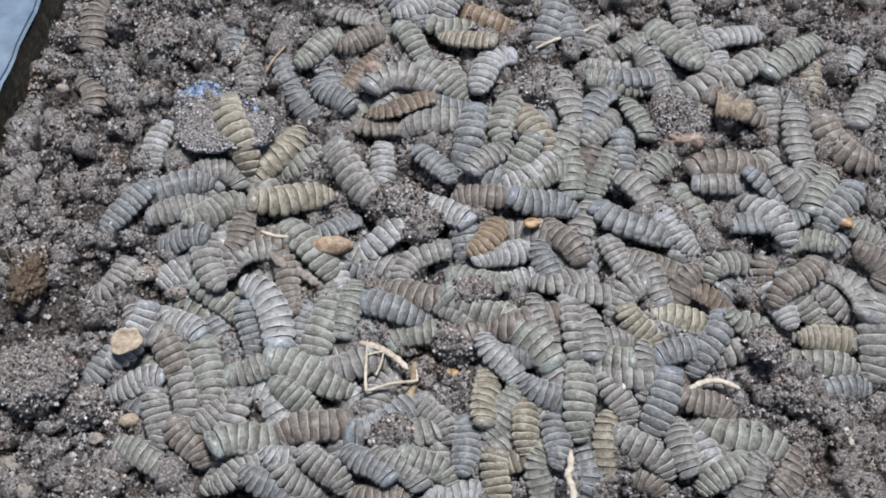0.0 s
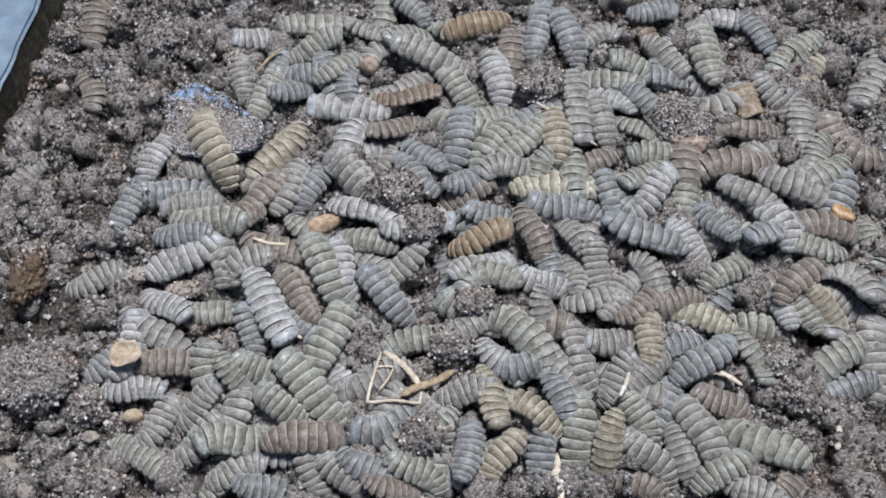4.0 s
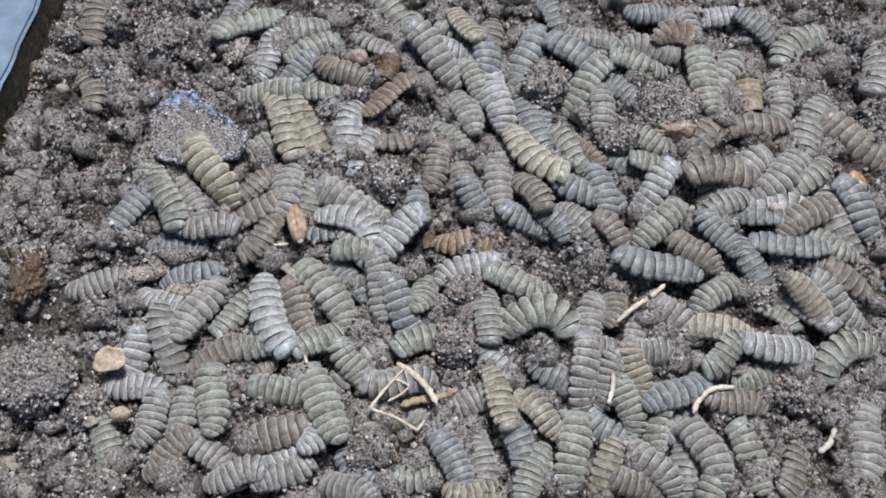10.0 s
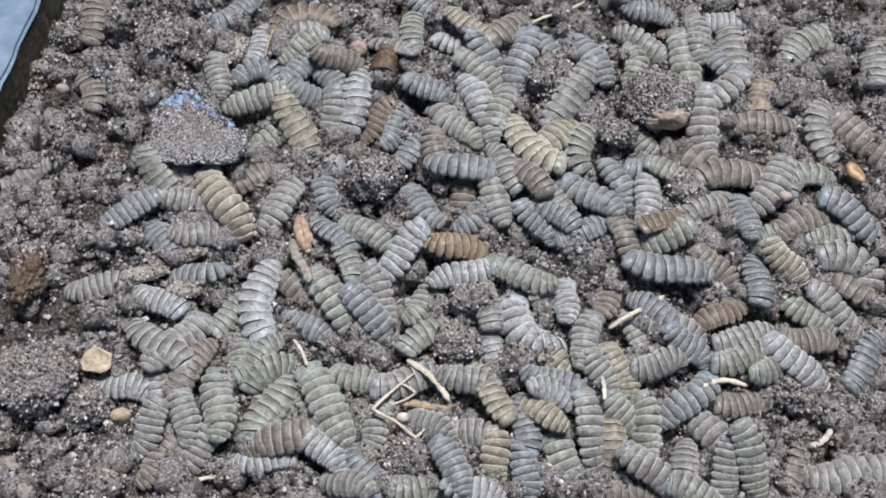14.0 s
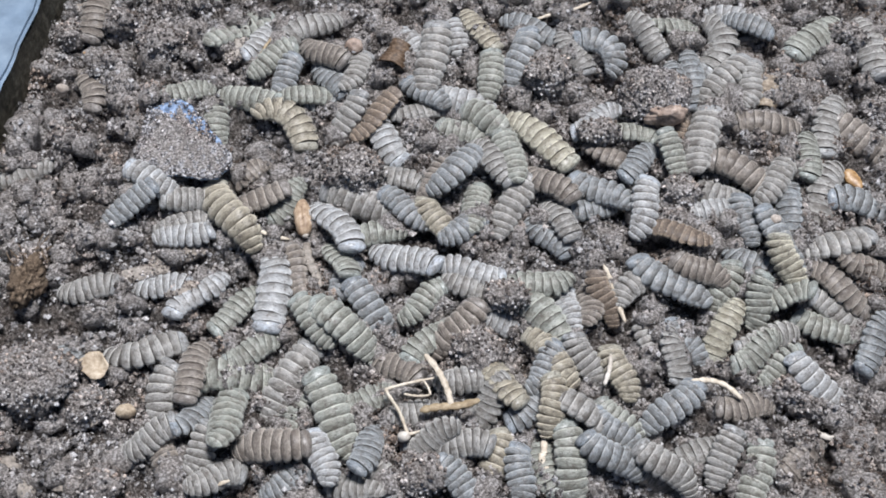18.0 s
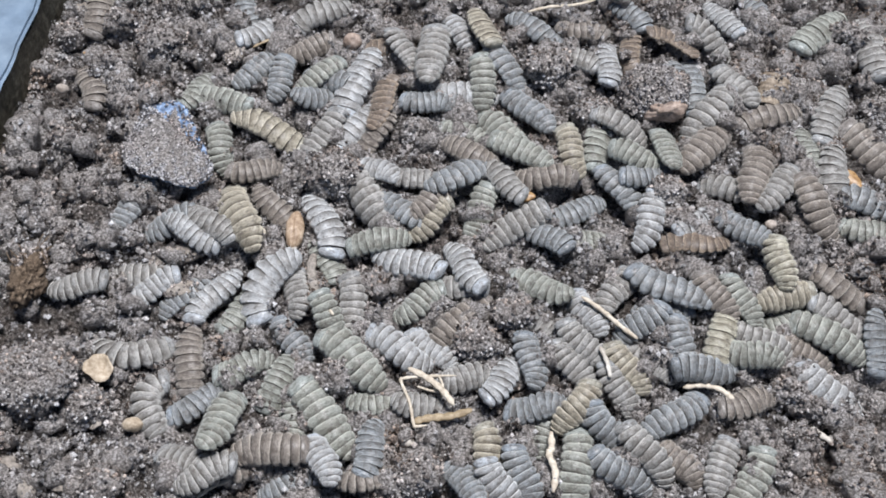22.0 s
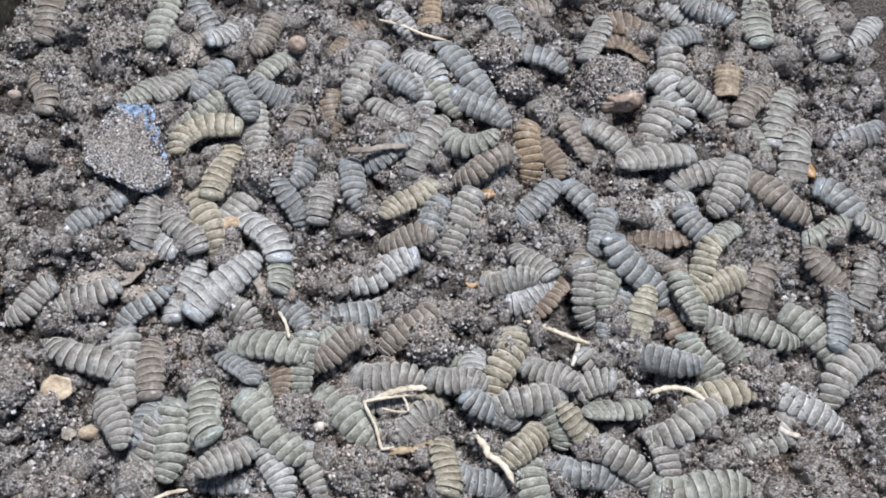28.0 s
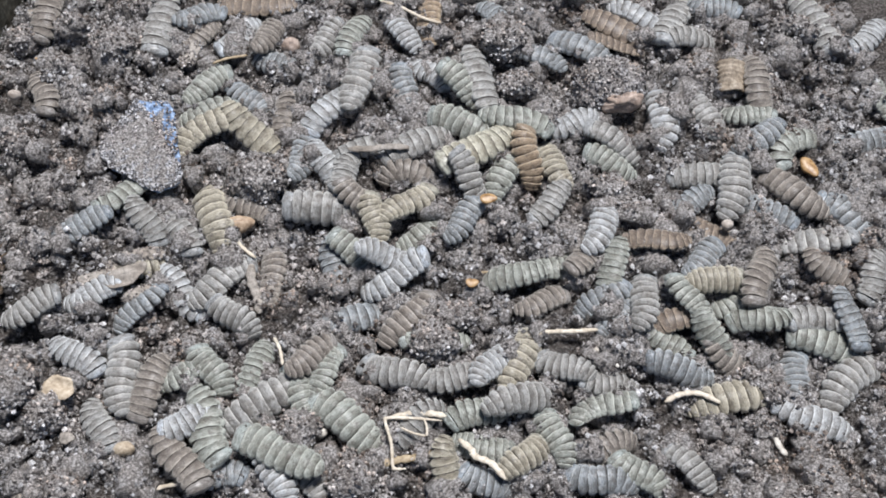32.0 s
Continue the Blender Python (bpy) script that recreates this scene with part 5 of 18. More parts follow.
    crawl('olive', 24, 7.6, -20, -8, [(0,-53.8,30.3,7.8,106,-9),(6,-60.4,23.4,7.2,114,-10),(9,-60,20.6,7,118,-9),(10.5,-59.5,18.9,6.5,120,-9),(12,-57,16.1,5.5,120,-6),(14.3,-56,10.5,4.7,120,-2),(17,-54.8,8.2,3.3,123,-1),(23,-51.7,8.8,2.2,107,15),(28,-50.4,9.9,1.1,106,9),(30,-49.1,8.8,2.4,101,20),(32,-48,10.4,0.9,99,9)])
    crawl('olive', 21.7, 7.3, -16.3, None, [(0,-43.4,27.9,0.4,236,-1,-26),(1.5,-41.8,26.8,3.1,240,-6,-26),(3,-43.6,27.7,0.5,235,-1,-26),(6,-41.3,33.4,-0.6,256,3,-26),(7.5,-41.2,33.6,2.7,261,-1,-26),(9,-44.6,38.5,0,249,-1,-26),(10.5,-41.6,38.2,-0.4,313,6,-26),(11.1,-41.6,38.2,-0.4,313,6,-26),(11.8,-41.6,38.2,-7.5,313,0,-26),(17.2,-40.3,38.4,-7.5,328,0,-140),(17.9,-40.3,38.4,2.3,328,11,-140),(18.5,-40.3,38.4,2.3,328,11,-140),(20,-42.6,35.7,3.9,327,10,-88),(21.5,-44.9,35.2,2.1,336,15,-26),(23,-47.2,35.5,1.7,348,9,-26),(24.3,-46.3,38.3,2.1,345,8,-73),(25.5,-51.5,36.6,3.1,378,-4,-43),(28,-52.4,36.2,2.2,390,5,-106),(30,-53.3,37,3.6,411,-3,-168),(32,-51.6,35.8,2.9,400,-5,-56)])
    crawl('grey', 15.6, 5.9, 0.9, None, [(0,-57.6,22.1,2.2,-14,17,-94),(1.5,-59.6,21.3,1.6,-20,13,-104),(3,-61.3,22.5,1.8,-19,14,-142),(4.1,-61.3,22.5,1.8,-19,14,-142),(4.9,-61.3,22.5,-7.5,-19,0,-142),(6.2,-55.9,4.8,-7.5,17,0,-5),(6.9,-55.9,4.8,3,17,2,-5),(9,-57.7,5.3,1.1,9,6,-5),(10.5,-60,5.4,2.9,-2,2,-5),(12,-56.2,4.8,1,9,6,-5),(14.3,-62.5,2.9,2.5,-1,16,-5),(17,-65.4,6.8,4.8,4,-4,-85),(18.5,-65.9,5.7,1.8,13,8,-5),(20,-64.1,6.2,4.1,-32,11,-5),(21.5,-60.3,6.7,1.5,-36,7,-5),(24.3,-56.2,5.6,2.2,-53,2,-5),(30,-54.9,4.8,2.2,-55,0,-5),(32,-56,5.9,0.2,-63,2,-5)])
    crawl('grey', 15, 5.9, -13.1, None, [(0,-108.9,16.7,4.4,223,10,-7),(3,-107.8,17.1,4.5,223,10,-7),(9,-107.4,19.2,3.7,233,10,-7),(14.3,-108,18.8,3.7,204,9,-7),(19.1,-107.9,20.1,3.8,190,8,-7),(19.8,-107.9,20.1,-7.5,190,0,-7),(24.5,-64.6,12.3,-7.5,204,0,5),(24.9,-64.6,12.3,2.6,204,7,5),(28,-64.4,7.8,1.7,255,10,5),(30,-64.4,7.8,0.7,278,0,5),(32,-64.4,7.7,2.7,300,22,5)])
    crawl('moss', 17.2, 5.9, 14.2, -18, [(0,-35.9,25.5,0.8,20,5),(2.1,-35.5,25.8,1,27,-19),(2.8,-35.5,25.8,-7.5,27,0),(6.2,-47.6,29.3,-7.5,26,0),(6.9,-47.6,29.3,0.2,26,5),(9,-47.6,29.6,1.2,0,1),(10.5,-47.8,30.6,0.5,24,2),(12,-45,32.2,-0.1,19,4),(14.3,-47.1,33.6,-1.1,22,0),(17.2,-49.6,35.3,0.6,25,3),(17.9,-49.6,35.3,-7.5,25,0),(22.1,-51.2,42.9,-7.5,9,0),(22.8,-51.2,42.9,1.5,9,4),(24.3,-52.2,42.2,-0.1,8,0),(28,-51.6,42.9,1.5,31,4),(32,-51.6,41.4,1.6,16,3)])
    crawl('taupe', 17.2, 5.9, 0, -18, [(0,-94.5,46.8,4,-79,-10),(6,-94.6,47.8,3.9,-79,-10),(12,-94.6,47.8,3.9,-79,-10),(17,-94.6,47.3,4,-79,-10),(23,-94.7,48.2,3.9,-78,-10),(28,-94.9,48.6,3.9,-79,-11),(32,-94.8,48.1,4,-78,-10)])
    crawl('grey', 15, 5.9, 42.4, -5, [(0,-25,73.5,0.6,155,3),(1.5,-24.3,70.1,2.4,196,-7),(3,-22.2,69.3,0,171,0),(6,-18.1,67.8,1,120,2),(7.5,-18.4,65.2,1,140,1),(10.5,-17.1,62.7,1.1,145,1),(12,-14,64.7,1,172,0),(14.3,-13.2,61.4,2.9,145,16),(17.2,-10,61.8,1.1,129,2),(17.9,-10,61.8,-7.5,129,0),(20.2,-10,60.9,-7.5,118,0),(20.9,-10,60.9,3.5,118,-12),(23,-12.4,60.6,2.2,109,0),(24.3,-14.6,60.3,3.2,102,0),(26.1,-16.3,60,3.6,127,3),(26.9,-16.3,60,-7.5,127,0),(31.1,-19.6,66,-7.5,52,0),(31.8,-19.6,66,1.1,52,2),(32,-19.6,66,1.1,52,2)])
    crawl('ash', 17.2, 5.9, 10.9, 7, [(0,-6.9,74.8,4.1,32,23),(0.2,-6.9,74.8,4.1,32,23),(0.9,-6.9,74.8,-7.5,32,0),(4.1,-7.4,70.2,-7.5,93,0),(4.9,-7.4,70.2,1.2,93,8),(9.2,-7.4,70.2,1.2,93,7),(9.9,-7.4,70.2,-7.5,93,0),(17.2,-7.7,63.8,-7.5,112,0),(17.9,-7.7,63.8,1,112,9),(19.1,-7.7,63.8,1,112,9),(19.8,-7.7,63.8,-7.5,112,0),(22.1,-9.3,62.8,-7.5,120,0),(22.8,-9.3,62.8,1,120,10),(23.2,-9.3,62.8,1,120,10),(23.9,-9.3,62.8,-7.5,120,0),(29.1,-11.6,65.3,-7.5,61,0),(29.8,-11.6,65.3,3.1,61,19),(31.1,-11.6,65.3,3.1,61,19),(31.8,-11.6,65.3,-7.5,61,0),(32,-11.6,65.3,-7.5,61,0)])
    crawl('ash', 15.1, 5.9, 12.4, -18, [(0,1,74.2,3.7,62,-24),(0.2,1,74.2,3.7,62,-24),(0.9,1,74.2,-7.5,62,0),(4.1,-1,68.7,-7.5,94,0),(4.9,-1,68.7,1.1,94,-6),(7.5,-1.8,66.4,1.4,95,-11),(9.2,-1.8,67.6,1.1,94,-8),(9.9,-1.8,67.6,-7.5,94,0),(17.2,4.1,65.8,-7.5,99,0),(17.9,4.1,65.8,1,99,-4),(20,4.1,63.3,1.8,102,-13),(22.1,4.9,67.6,1.1,121,-2),(22.8,4.9,67.6,-7.5,121,0),(26.1,0.2,72.3,-7.5,129,0),(26.9,0.2,72.3,1.4,129,-6),(32,1.6,66.7,2.2,122,2)])
    crawl('amber', 19.3, 6.2, -27.2, None, [(0,11.7,72.7,0.7,160,0,-1),(3,9.2,69.2,2.4,191,5,-1),(6.2,11.4,74,0.6,199,-5,-1),(6.9,11.4,74,-7.5,199,0,-1),(15.1,11.2,72,-7.5,136,0,123),(15.9,11.2,72,2.2,136,-6,123),(17.2,11.2,72,2.2,136,-6,123),(17.9,11.2,72,-7.5,136,0,123),(22.1,12.1,74.2,-7.5,89,0,-1),(22.8,12.1,74.2,0.5,89,5,-1),(25.5,10.8,72.7,0.7,107,5,-1),(28,8.9,72.7,0.7,88,4,-1),(32,8.9,72.7,0.7,88,4,-1)])
    crawl('olive', 17, 6.1, -22.4, 17, [(0,6.7,63.5,3.7,-15,-12),(0.2,6.7,63.5,3.7,-15,-12),(0.9,6.7,63.5,-7.5,-15,0),(4.1,5.6,61.5,-7.5,-32,0),(4.9,5.6,61.5,2,-32,11),(6,5.6,61.5,2,-32,11),(7.5,7.9,63.5,3.6,-49,-25),(9,5.7,71.1,1.2,-70,-6),(10.5,6.4,68.9,2,-52,-19),(12,8,65,2,-17,1),(14.3,7.3,69.8,2.2,-40,5),(18.5,10.4,67.9,2,-55,-1),(20,8,69.5,1.3,-48,-8),(22.1,11.2,69.8,1,-71,-13),(22.8,11.2,69.8,-7.5,-71,0),(29.1,8.9,71.9,-7.5,-92,0),(29.8,8.9,71.9,1.7,-92,-26),(31.1,8.9,71.9,1.7,-92,-26),(31.8,8.9,71.9,-7.5,-92,0),(32,8.9,71.9,-7.5,-92,0)])
    crawl('slate', 21.7, 7, -9.7, 15, [(0,29.8,69.6,2.4,80,-11),(3,27.5,69.9,1.5,85,1),(7.5,24.7,59.2,3.3,65,5),(9,24,60,1.6,69,-8),(12,21.1,56.3,2,78,-8),(14.3,21.5,57.3,3.1,76,-6),(19.1,20.8,57.8,1.2,73,-11),(19.8,20.8,57.8,-7.5,73,0),(24.5,17.9,52.4,-7.5,137,0),(24.9,17.9,52.4,1.2,137,0),(28,19.1,54.3,0.2,131,0),(31.1,20.1,55.8,1.7,126,-4),(31.8,20.1,55.8,-7.5,126,0),(32,20.1,55.8,-7.5,126,0)])
    crawl('grey', 15, 5.9, -1, None, [(0,43.2,67.8,1.7,43,-3,-107),(1.5,45.9,65.4,2.2,46,-6,11),(3,41.8,67.1,2.9,35,4,-118),(6,44.3,64.9,0.2,-23,0,11),(7.5,43.4,64.7,1.1,-31,0,11),(10.5,41,65.1,2.1,-14,8,11),(12,40.9,62.7,1.2,-42,0,11),(13.1,40.9,62.7,1.2,-42,0,11),(13.9,40.9,62.7,-7.5,-42,0,11),(17.2,36,60.2,-7.5,-61,0,11),(17.9,36,60.2,1.8,-61,11,11),(20,36.4,60,0.1,-45,0,11),(24.5,36.9,59.2,1,-24,2,11),(24.9,36.9,59.2,-7.5,-24,0,11),(29.1,38.4,60.7,-7.5,-31,0,11),(29.8,38.4,60.7,1.6,-31,5,11),(31.1,38.4,60.7,1.6,-31,5,11),(31.8,38.4,60.7,-7.5,-31,0,11),(32,38.4,60.7,-7.5,-31,0,11)])
    crawl('moss', 16.7, 5.9, 22.3, -25, [(0,-34.7,62.5,1.4,42,3),(1.5,-37.4,63.8,2.3,66,16),(3,-35.6,63.4,2.4,36,-19),(6,-35.9,61.5,0.8,20,-1),(10.5,-36.6,62.1,2.1,25,4),(12,-38.3,62.9,0.8,18,0),(14.3,-39.5,63.9,0.8,37,-1),(17,-46,60.2,0.6,40,0),(20.2,-48.1,58,1.5,33,-8),(20.9,-48.1,58,-7.5,33,0),(31.1,-52.1,50.8,-7.5,44,0),(31.8,-52.1,50.8,1.6,44,7),(32,-52.1,50.8,1.6,44,7)])
    crawl('taupe', 15, 5.9, 30.9, 15, [(0,-23,64.6,2.2,22,8),(2.1,-25.8,64.1,1.1,6,3),(2.8,-25.8,64.1,-7.5,6,0),(9.2,-28.1,54,-7.5,-26,0),(9.9,-28.1,54,1.8,-26,8),(12,-26,55.2,3,4,25),(14.3,-30.1,58.1,2.6,-19,22),(17,-32.9,59.2,2.5,-37,-11),(18.5,-33.5,60.7,1.2,-32,0),(20,-36.4,62.1,-0.1,7,1),(21.5,-37,63.2,-1.1,19,0),(24.3,-38.3,65.5,0.9,27,2),(28,-36.4,67.6,1.3,62,4),(32,-36,66.7,1.8,61,18)])
    crawl('moss', 16.3, 5.9, -1.8, 19, [(0,-8.2,65.5,0.1,126,-8),(1.5,-10.1,64.8,1,163,-7),(3,-9.2,65.6,2.9,207,-29),(4.1,-9.2,65.6,2.9,207,-29),(4.9,-9.2,65.6,-7.5,207,0),(9.2,-8.6,68.7,-7.5,281,0),(9.9,-8.6,68.7,1.1,281,-5),(12,-8.1,68.1,3.2,277,-18),(15.1,-8.9,67.7,1.7,274,-1),(15.9,-8.9,67.7,-7.5,274,0),(19.1,-7.7,64.8,-7.5,290,0),(19.8,-7.7,64.8,1,290,-6),(20.2,-7.7,64.8,1,290,-6),(20.9,-7.7,64.8,-7.5,290,0),(23.2,-10.4,64.9,-7.5,266,0),(23.9,-10.4,64.9,1.1,266,-7),(26.1,-11.7,62.8,1.1,287,-8),(26.9,-11.7,62.8,-7.5,287,0),(31.1,-12.5,67.2,-7.5,248,0),(31.8,-12.5,67.2,2.1,248,-5),(32,-12.5,67.2,2.1,248,-5)])
    crawl('slate', 15, 5.9, 22.2, 18, [(0,-30.2,47.5,0.1,-44,-1),(1.5,-28.3,49.7,2,-47,3),(3,-25.8,48.4,3.2,-102,20),(6,-27.8,44,-0.1,-103,6),(8.1,-27.1,46.1,0.2,-97,8),(8.8,-27.1,46.1,-7.5,-97,0),(11.1,-33.8,53.5,-7.5,-104,0),(11.8,-33.8,53.5,2,-104,20),(14.3,-31.7,54.1,-0.3,-60,-4),(17,-30.9,52.2,-0.3,-72,-1),(18.5,-30.9,53.1,-0.2,-40,-6),(20,-32.5,52.7,-0.5,6,-11),(22.1,-31.7,52.7,-0.4,-28,-8),(22.8,-31.7,52.7,-7.5,-28,0),(29.1,-34.2,56,-7.5,-101,0),(29.8,-34.2,56,0.4,-101,2),(32,-34.4,58.9,-0.2,-33,-4)])
    crawl('brown', 15, 5.3, -5.5, None, [(0,-23,53.3,1.7,224,2,4),(1.5,-17.7,56.2,1.3,188,6,4),(2.1,-17.7,56.2,1.3,188,6,4),(2.8,-17.7,56.2,-7.5,188,0,4),(11.1,-13.7,56.6,-7.5,200,0,63),(11.8,-13.7,56.6,2.3,200,-5,63),(13.1,-13.7,56.6,2.3,200,-5,63),(13.9,-13.7,56.6,-7.5,200,0,63),(20.2,-17.1,62.7,-7.5,166,0,4),(20.9,-17.1,62.7,1.1,166,5,4),(22.1,-17.1,62.7,1.1,166,5,4),(22.8,-17.1,62.7,-7.5,166,0,4),(26.1,-14.1,65.9,-7.5,225,0,4),(26.9,-14.1,65.9,1,225,6,4),(29.1,-14.1,65.9,1,225,6,4),(29.8,-14.1,65.9,-7.5,225,0,4),(32,-14.1,65.9,-7.5,225,0,4)])
    crawl('grey', 23, 7.6, 0, None, [(0,-11,52.7,2,184,-5,112),(1.5,-9.8,55,4.3,189,-21,6),(3,-3.4,59,2.3,160,-14,6),(4.1,-3.4,59,2.3,160,-14,6),(4.9,-3.4,59,-7.5,160,0,6),(9.2,-1.9,59.8,-7.5,132,0,6),(9.9,-1.9,59.8,2.3,132,-21,6),(11.1,-1.9,59.8,2.3,132,-21,6),(11.8,-1.9,59.8,-7.5,132,0,6),(15.1,-2.9,59.8,-7.5,84,0,6),(15.9,-2.9,59.8,2.5,84,9,6),(18.5,-2.9,57.2,3.3,82,-11,6),(23,-2.9,59.4,3,85,14,6),(24.3,-6.8,54.4,3.5,72,3,6),(28,-9.3,53.6,1.8,70,3,6),(32,-10.8,51.3,2.3,77,5,6)])
    crawl('moss', 17.4, 6.3, 0, 20, [(0,0.1,49.8,4.2,141,-12),(1.5,2.6,48.9,0.7,134,0),(3,5,47.9,1.7,128,-16),(6,4.3,48.7,0.7,120,-7),(7.5,10.9,50.1,2.6,98,-25),(9,10.9,51.7,4.3,97,-6),(10.5,8.2,51.3,-0.6,128,0),(12,5.5,50.9,0.4,159,-11),(14.3,10.9,52.6,4.2,130,-9),(17,12.5,52.5,3.5,76,-1),(18.5,13.2,51.2,2.7,89,-4),(20,10.8,47.9,4.7,84,3),(21.5,11.7,50.1,2.5,90,-24),(23,8.5,47.1,3.3,102,4),(24.3,8.5,47.2,-0.5,120,0),(25.5,8.5,47.4,0.5,137,-5),(28,11.8,48.4,-0.7,125,0),(30,14.5,49.3,0.3,114,-1),(32,17.5,49.2,1.7,133,-19)])
    crawl('brown', 18.8, 5.7, -20.7, None, [(0,-10.9,43.5,0.7,14,-4,8),(1.5,-7.2,45.3,0.8,19,-1,8),(3,-7.2,47,1,6,0,8),(6,-16.6,44.7,1.6,15,-2,8),(7.5,-15.1,45.9,1.3,9,-3,8),(9,-14.4,47.2,2.7,15,0,-113),(10.5,-15.9,46.6,0.9,48,-10,8),(13.1,-18.2,47,2.9,44,-26,8),(13.9,-18.2,47,-7.5,44,0,8),(17.2,-18.2,41.2,-7.5,48,0,8),(17.9,-18.2,41.2,-0.7,48,-10,8),(20,-14.2,41.5,3,75,16,8),(21.5,-15.9,44.4,1.3,69,-2,8),(23.2,-16.4,41.6,4.2,86,11,8),(23.9,-16.4,41.6,-7.5,86,0,8),(32,-16.4,41.6,-7.5,86,0,8)])
    crawl('grey', 20.4, 6.8, 0, 19, [(0,-1.7,38.8,0.1,181,7),(0.2,-1.7,38.8,0.1,181,7),(0.9,-1.7,38.8,-7.5,181,0),(4.1,6.9,44.8,-7.5,133,0),(4.9,6.9,44.8,4,133,6),(7.5,4.9,41.8,1.5,120,9),(9,8.3,40.9,2.7,120,22),(10.5,5.4,40.9,2.8,104,21),(12,5.4,37.6,0.7,120,13),(14.3,2.4,37.3,-0.3,121,0),(17.2,-1.1,36.9,1.5,123,-3),(17.9,-1.1,36.9,-7.5,123,0),(21.2,3,35.2,-7.5,166,0),(24.5,7.1,33.5,-7.5,209,0),(24.9,7.1,33.5,2.5,209,-11),(28,6.6,30.3,1.5,239,6),(30,5.4,30.2,0.5,222,0),(32,4.1,30,2,205,-1)])
    crawl('taupe', 16.4, 6, 34.2, None, [(0,-16.1,35.8,1.4,170,3,-8),(1.5,-13.7,32.8,2.8,180,21,-8),(3,-12.6,35.4,2.9,194,0,-8),(6.2,-11.8,32.7,3.1,177,-10,-8),(6.9,-11.8,32.7,-7.5,177,0,-8),(9.2,-9.6,31.9,-7.5,179,0,-8),(9.9,-9.6,31.9,0.9,179,3,-8),(13.1,-8.8,31.9,1.1,179,2,-8),(13.9,-8.8,31.9,-7.5,179,0,-8),(17.2,44.7,26.4,-7.5,139,0,9),(17.9,44.7,26.4,1.3,139,7,9),(19.1,44.7,26.4,1.3,139,7,9),(19.8,44.7,26.4,-7.5,139,0,9),(22.1,45.4,29,-7.5,138,0,9),(22.8,45.4,29,2.8,138,-14,9),(24.3,48.3,28.6,1.8,144,4,9),(25.5,47.9,27.5,2.8,103,-3,9),(29.1,46.8,31.1,1.5,104,5,9),(29.8,46.8,31.1,-7.5,104,0,9),(32,46.8,31.1,-7.5,104,0,9)])
    crawl('ash', 20.2, 7.1, -12.9, None, [(0,12.1,55.4,2.3,51,7,-84),(1.5,10.2,53.4,2,80,4,-7),(3,12.9,54.1,1.8,87,3,-7),(7.5,17.6,40.5,1.8,101,-1,-7),(9,18,41.5,1.8,97,0,-7),(10.5,13.1,44.5,2.7,96,1,-7),(12,13.1,45.7,2.5,107,-10,-7),(14.3,7.9,48.6,-0.5,98,5,-7),(17,6,46.2,-1.5,137,0,-7),(18.5,5,44.9,0.7,159,3,-7),(20,5.1,47.8,0.5,171,1,-7),(23,5.1,46.6,0.5,163,2,-7),(24.3,4.9,48.7,3,128,-13,-7),(25.5,5,48.9,-0.6,115,0,-7),(29.1,5.2,49.4,0.4,89,3,-7),(29.8,5.2,49.4,-7.5,89,0,-7),(32,5.2,49.4,-7.5,89,0,-7)])
    crawl('slate', 20.7, 7.1, -18, 20, [(0,6.9,32.6,2.6,73,-7),(1.5,1.6,35.4,4.1,94,10),(3,3.2,33.4,2.3,83,0),(6,6.5,29.6,3.3,61,-7),(7.5,9,26,4.9,20,-11),(9.2,4.7,28,1.6,34,0),(9.9,4.7,28,-7.5,34,0),(13.1,5.3,24.1,-7.5,-14,0),(13.9,5.3,24.1,0.7,-14,1),(17,4.4,22.6,-0.3,25,0),(18.5,3.8,21.7,4.9,47,5),(20,4.1,18.6,4.1,-1,12),(22.1,4.8,19,5.1,27,11),(22.8,4.8,19,-7.5,27,0),(29.1,5,22.7,-7.5,33,0),(29.8,5,22.7,3.8,33,8),(31.1,5,22.7,3.8,33,8),(31.8,5,22.7,-7.5,33,0),(32,5,22.7,-7.5,33,0)])
    crawl('moss', 19.8, 6.9, -27.1, -6, [(0,16.5,40.6,0.3,84,11),(1.5,14.5,36.2,1.3,89,8),(3,12.6,33.1,1.3,56,8),(6.2,15,30.2,2.3,81,-6),(6.9,15,30.2,-7.5,81,0),(13.1,14.6,40.6,-7.5,79,0),(13.9,14.6,40.6,1.4,79,8),(17,9.9,41,2.2,142,5),(18.5,14.3,34.6,3.9,147,8),(20,15.9,36.4,2.6,143,-1),(21.5,16.7,35.2,1.4,135,9),(23.2,13.7,31.8,1.3,150,12),(23.9,13.7,31.8,-7.5,150,0),(31.1,16.5,36.4,-7.5,159,0),(31.8,16.5,36.4,1.3,159,8),(32,16.5,36.4,1.3,159,8)])
    crawl('olive', 20.7, 7.4, -0.5, 5, [(0,23.7,35.1,2.7,110,10),(3,29.1,35.3,1.4,95,13),(6,30.5,33.8,0.4,79,0),(8.1,31.2,33.1,2,70,10),(8.8,31.2,33.1,-7.5,70,0),(11.1,31.7,32.2,-7.5,109,0),(11.8,31.7,32.2,0.6,109,11),(13.2,30.6,32.6,0.7,71,12),(14.3,29.5,33,0.7,33,13),(15.1,29.5,33,0.7,33,13),(15.9,29.5,33,-7.5,33,0),(22.1,29.9,30,-7.5,92,0),(22.8,29.9,30,2.7,92,23),(23.2,29.9,30,2.7,92,23),(23.9,29.9,30,-7.5,92,0),(32,29.9,30,-7.5,92,0)])
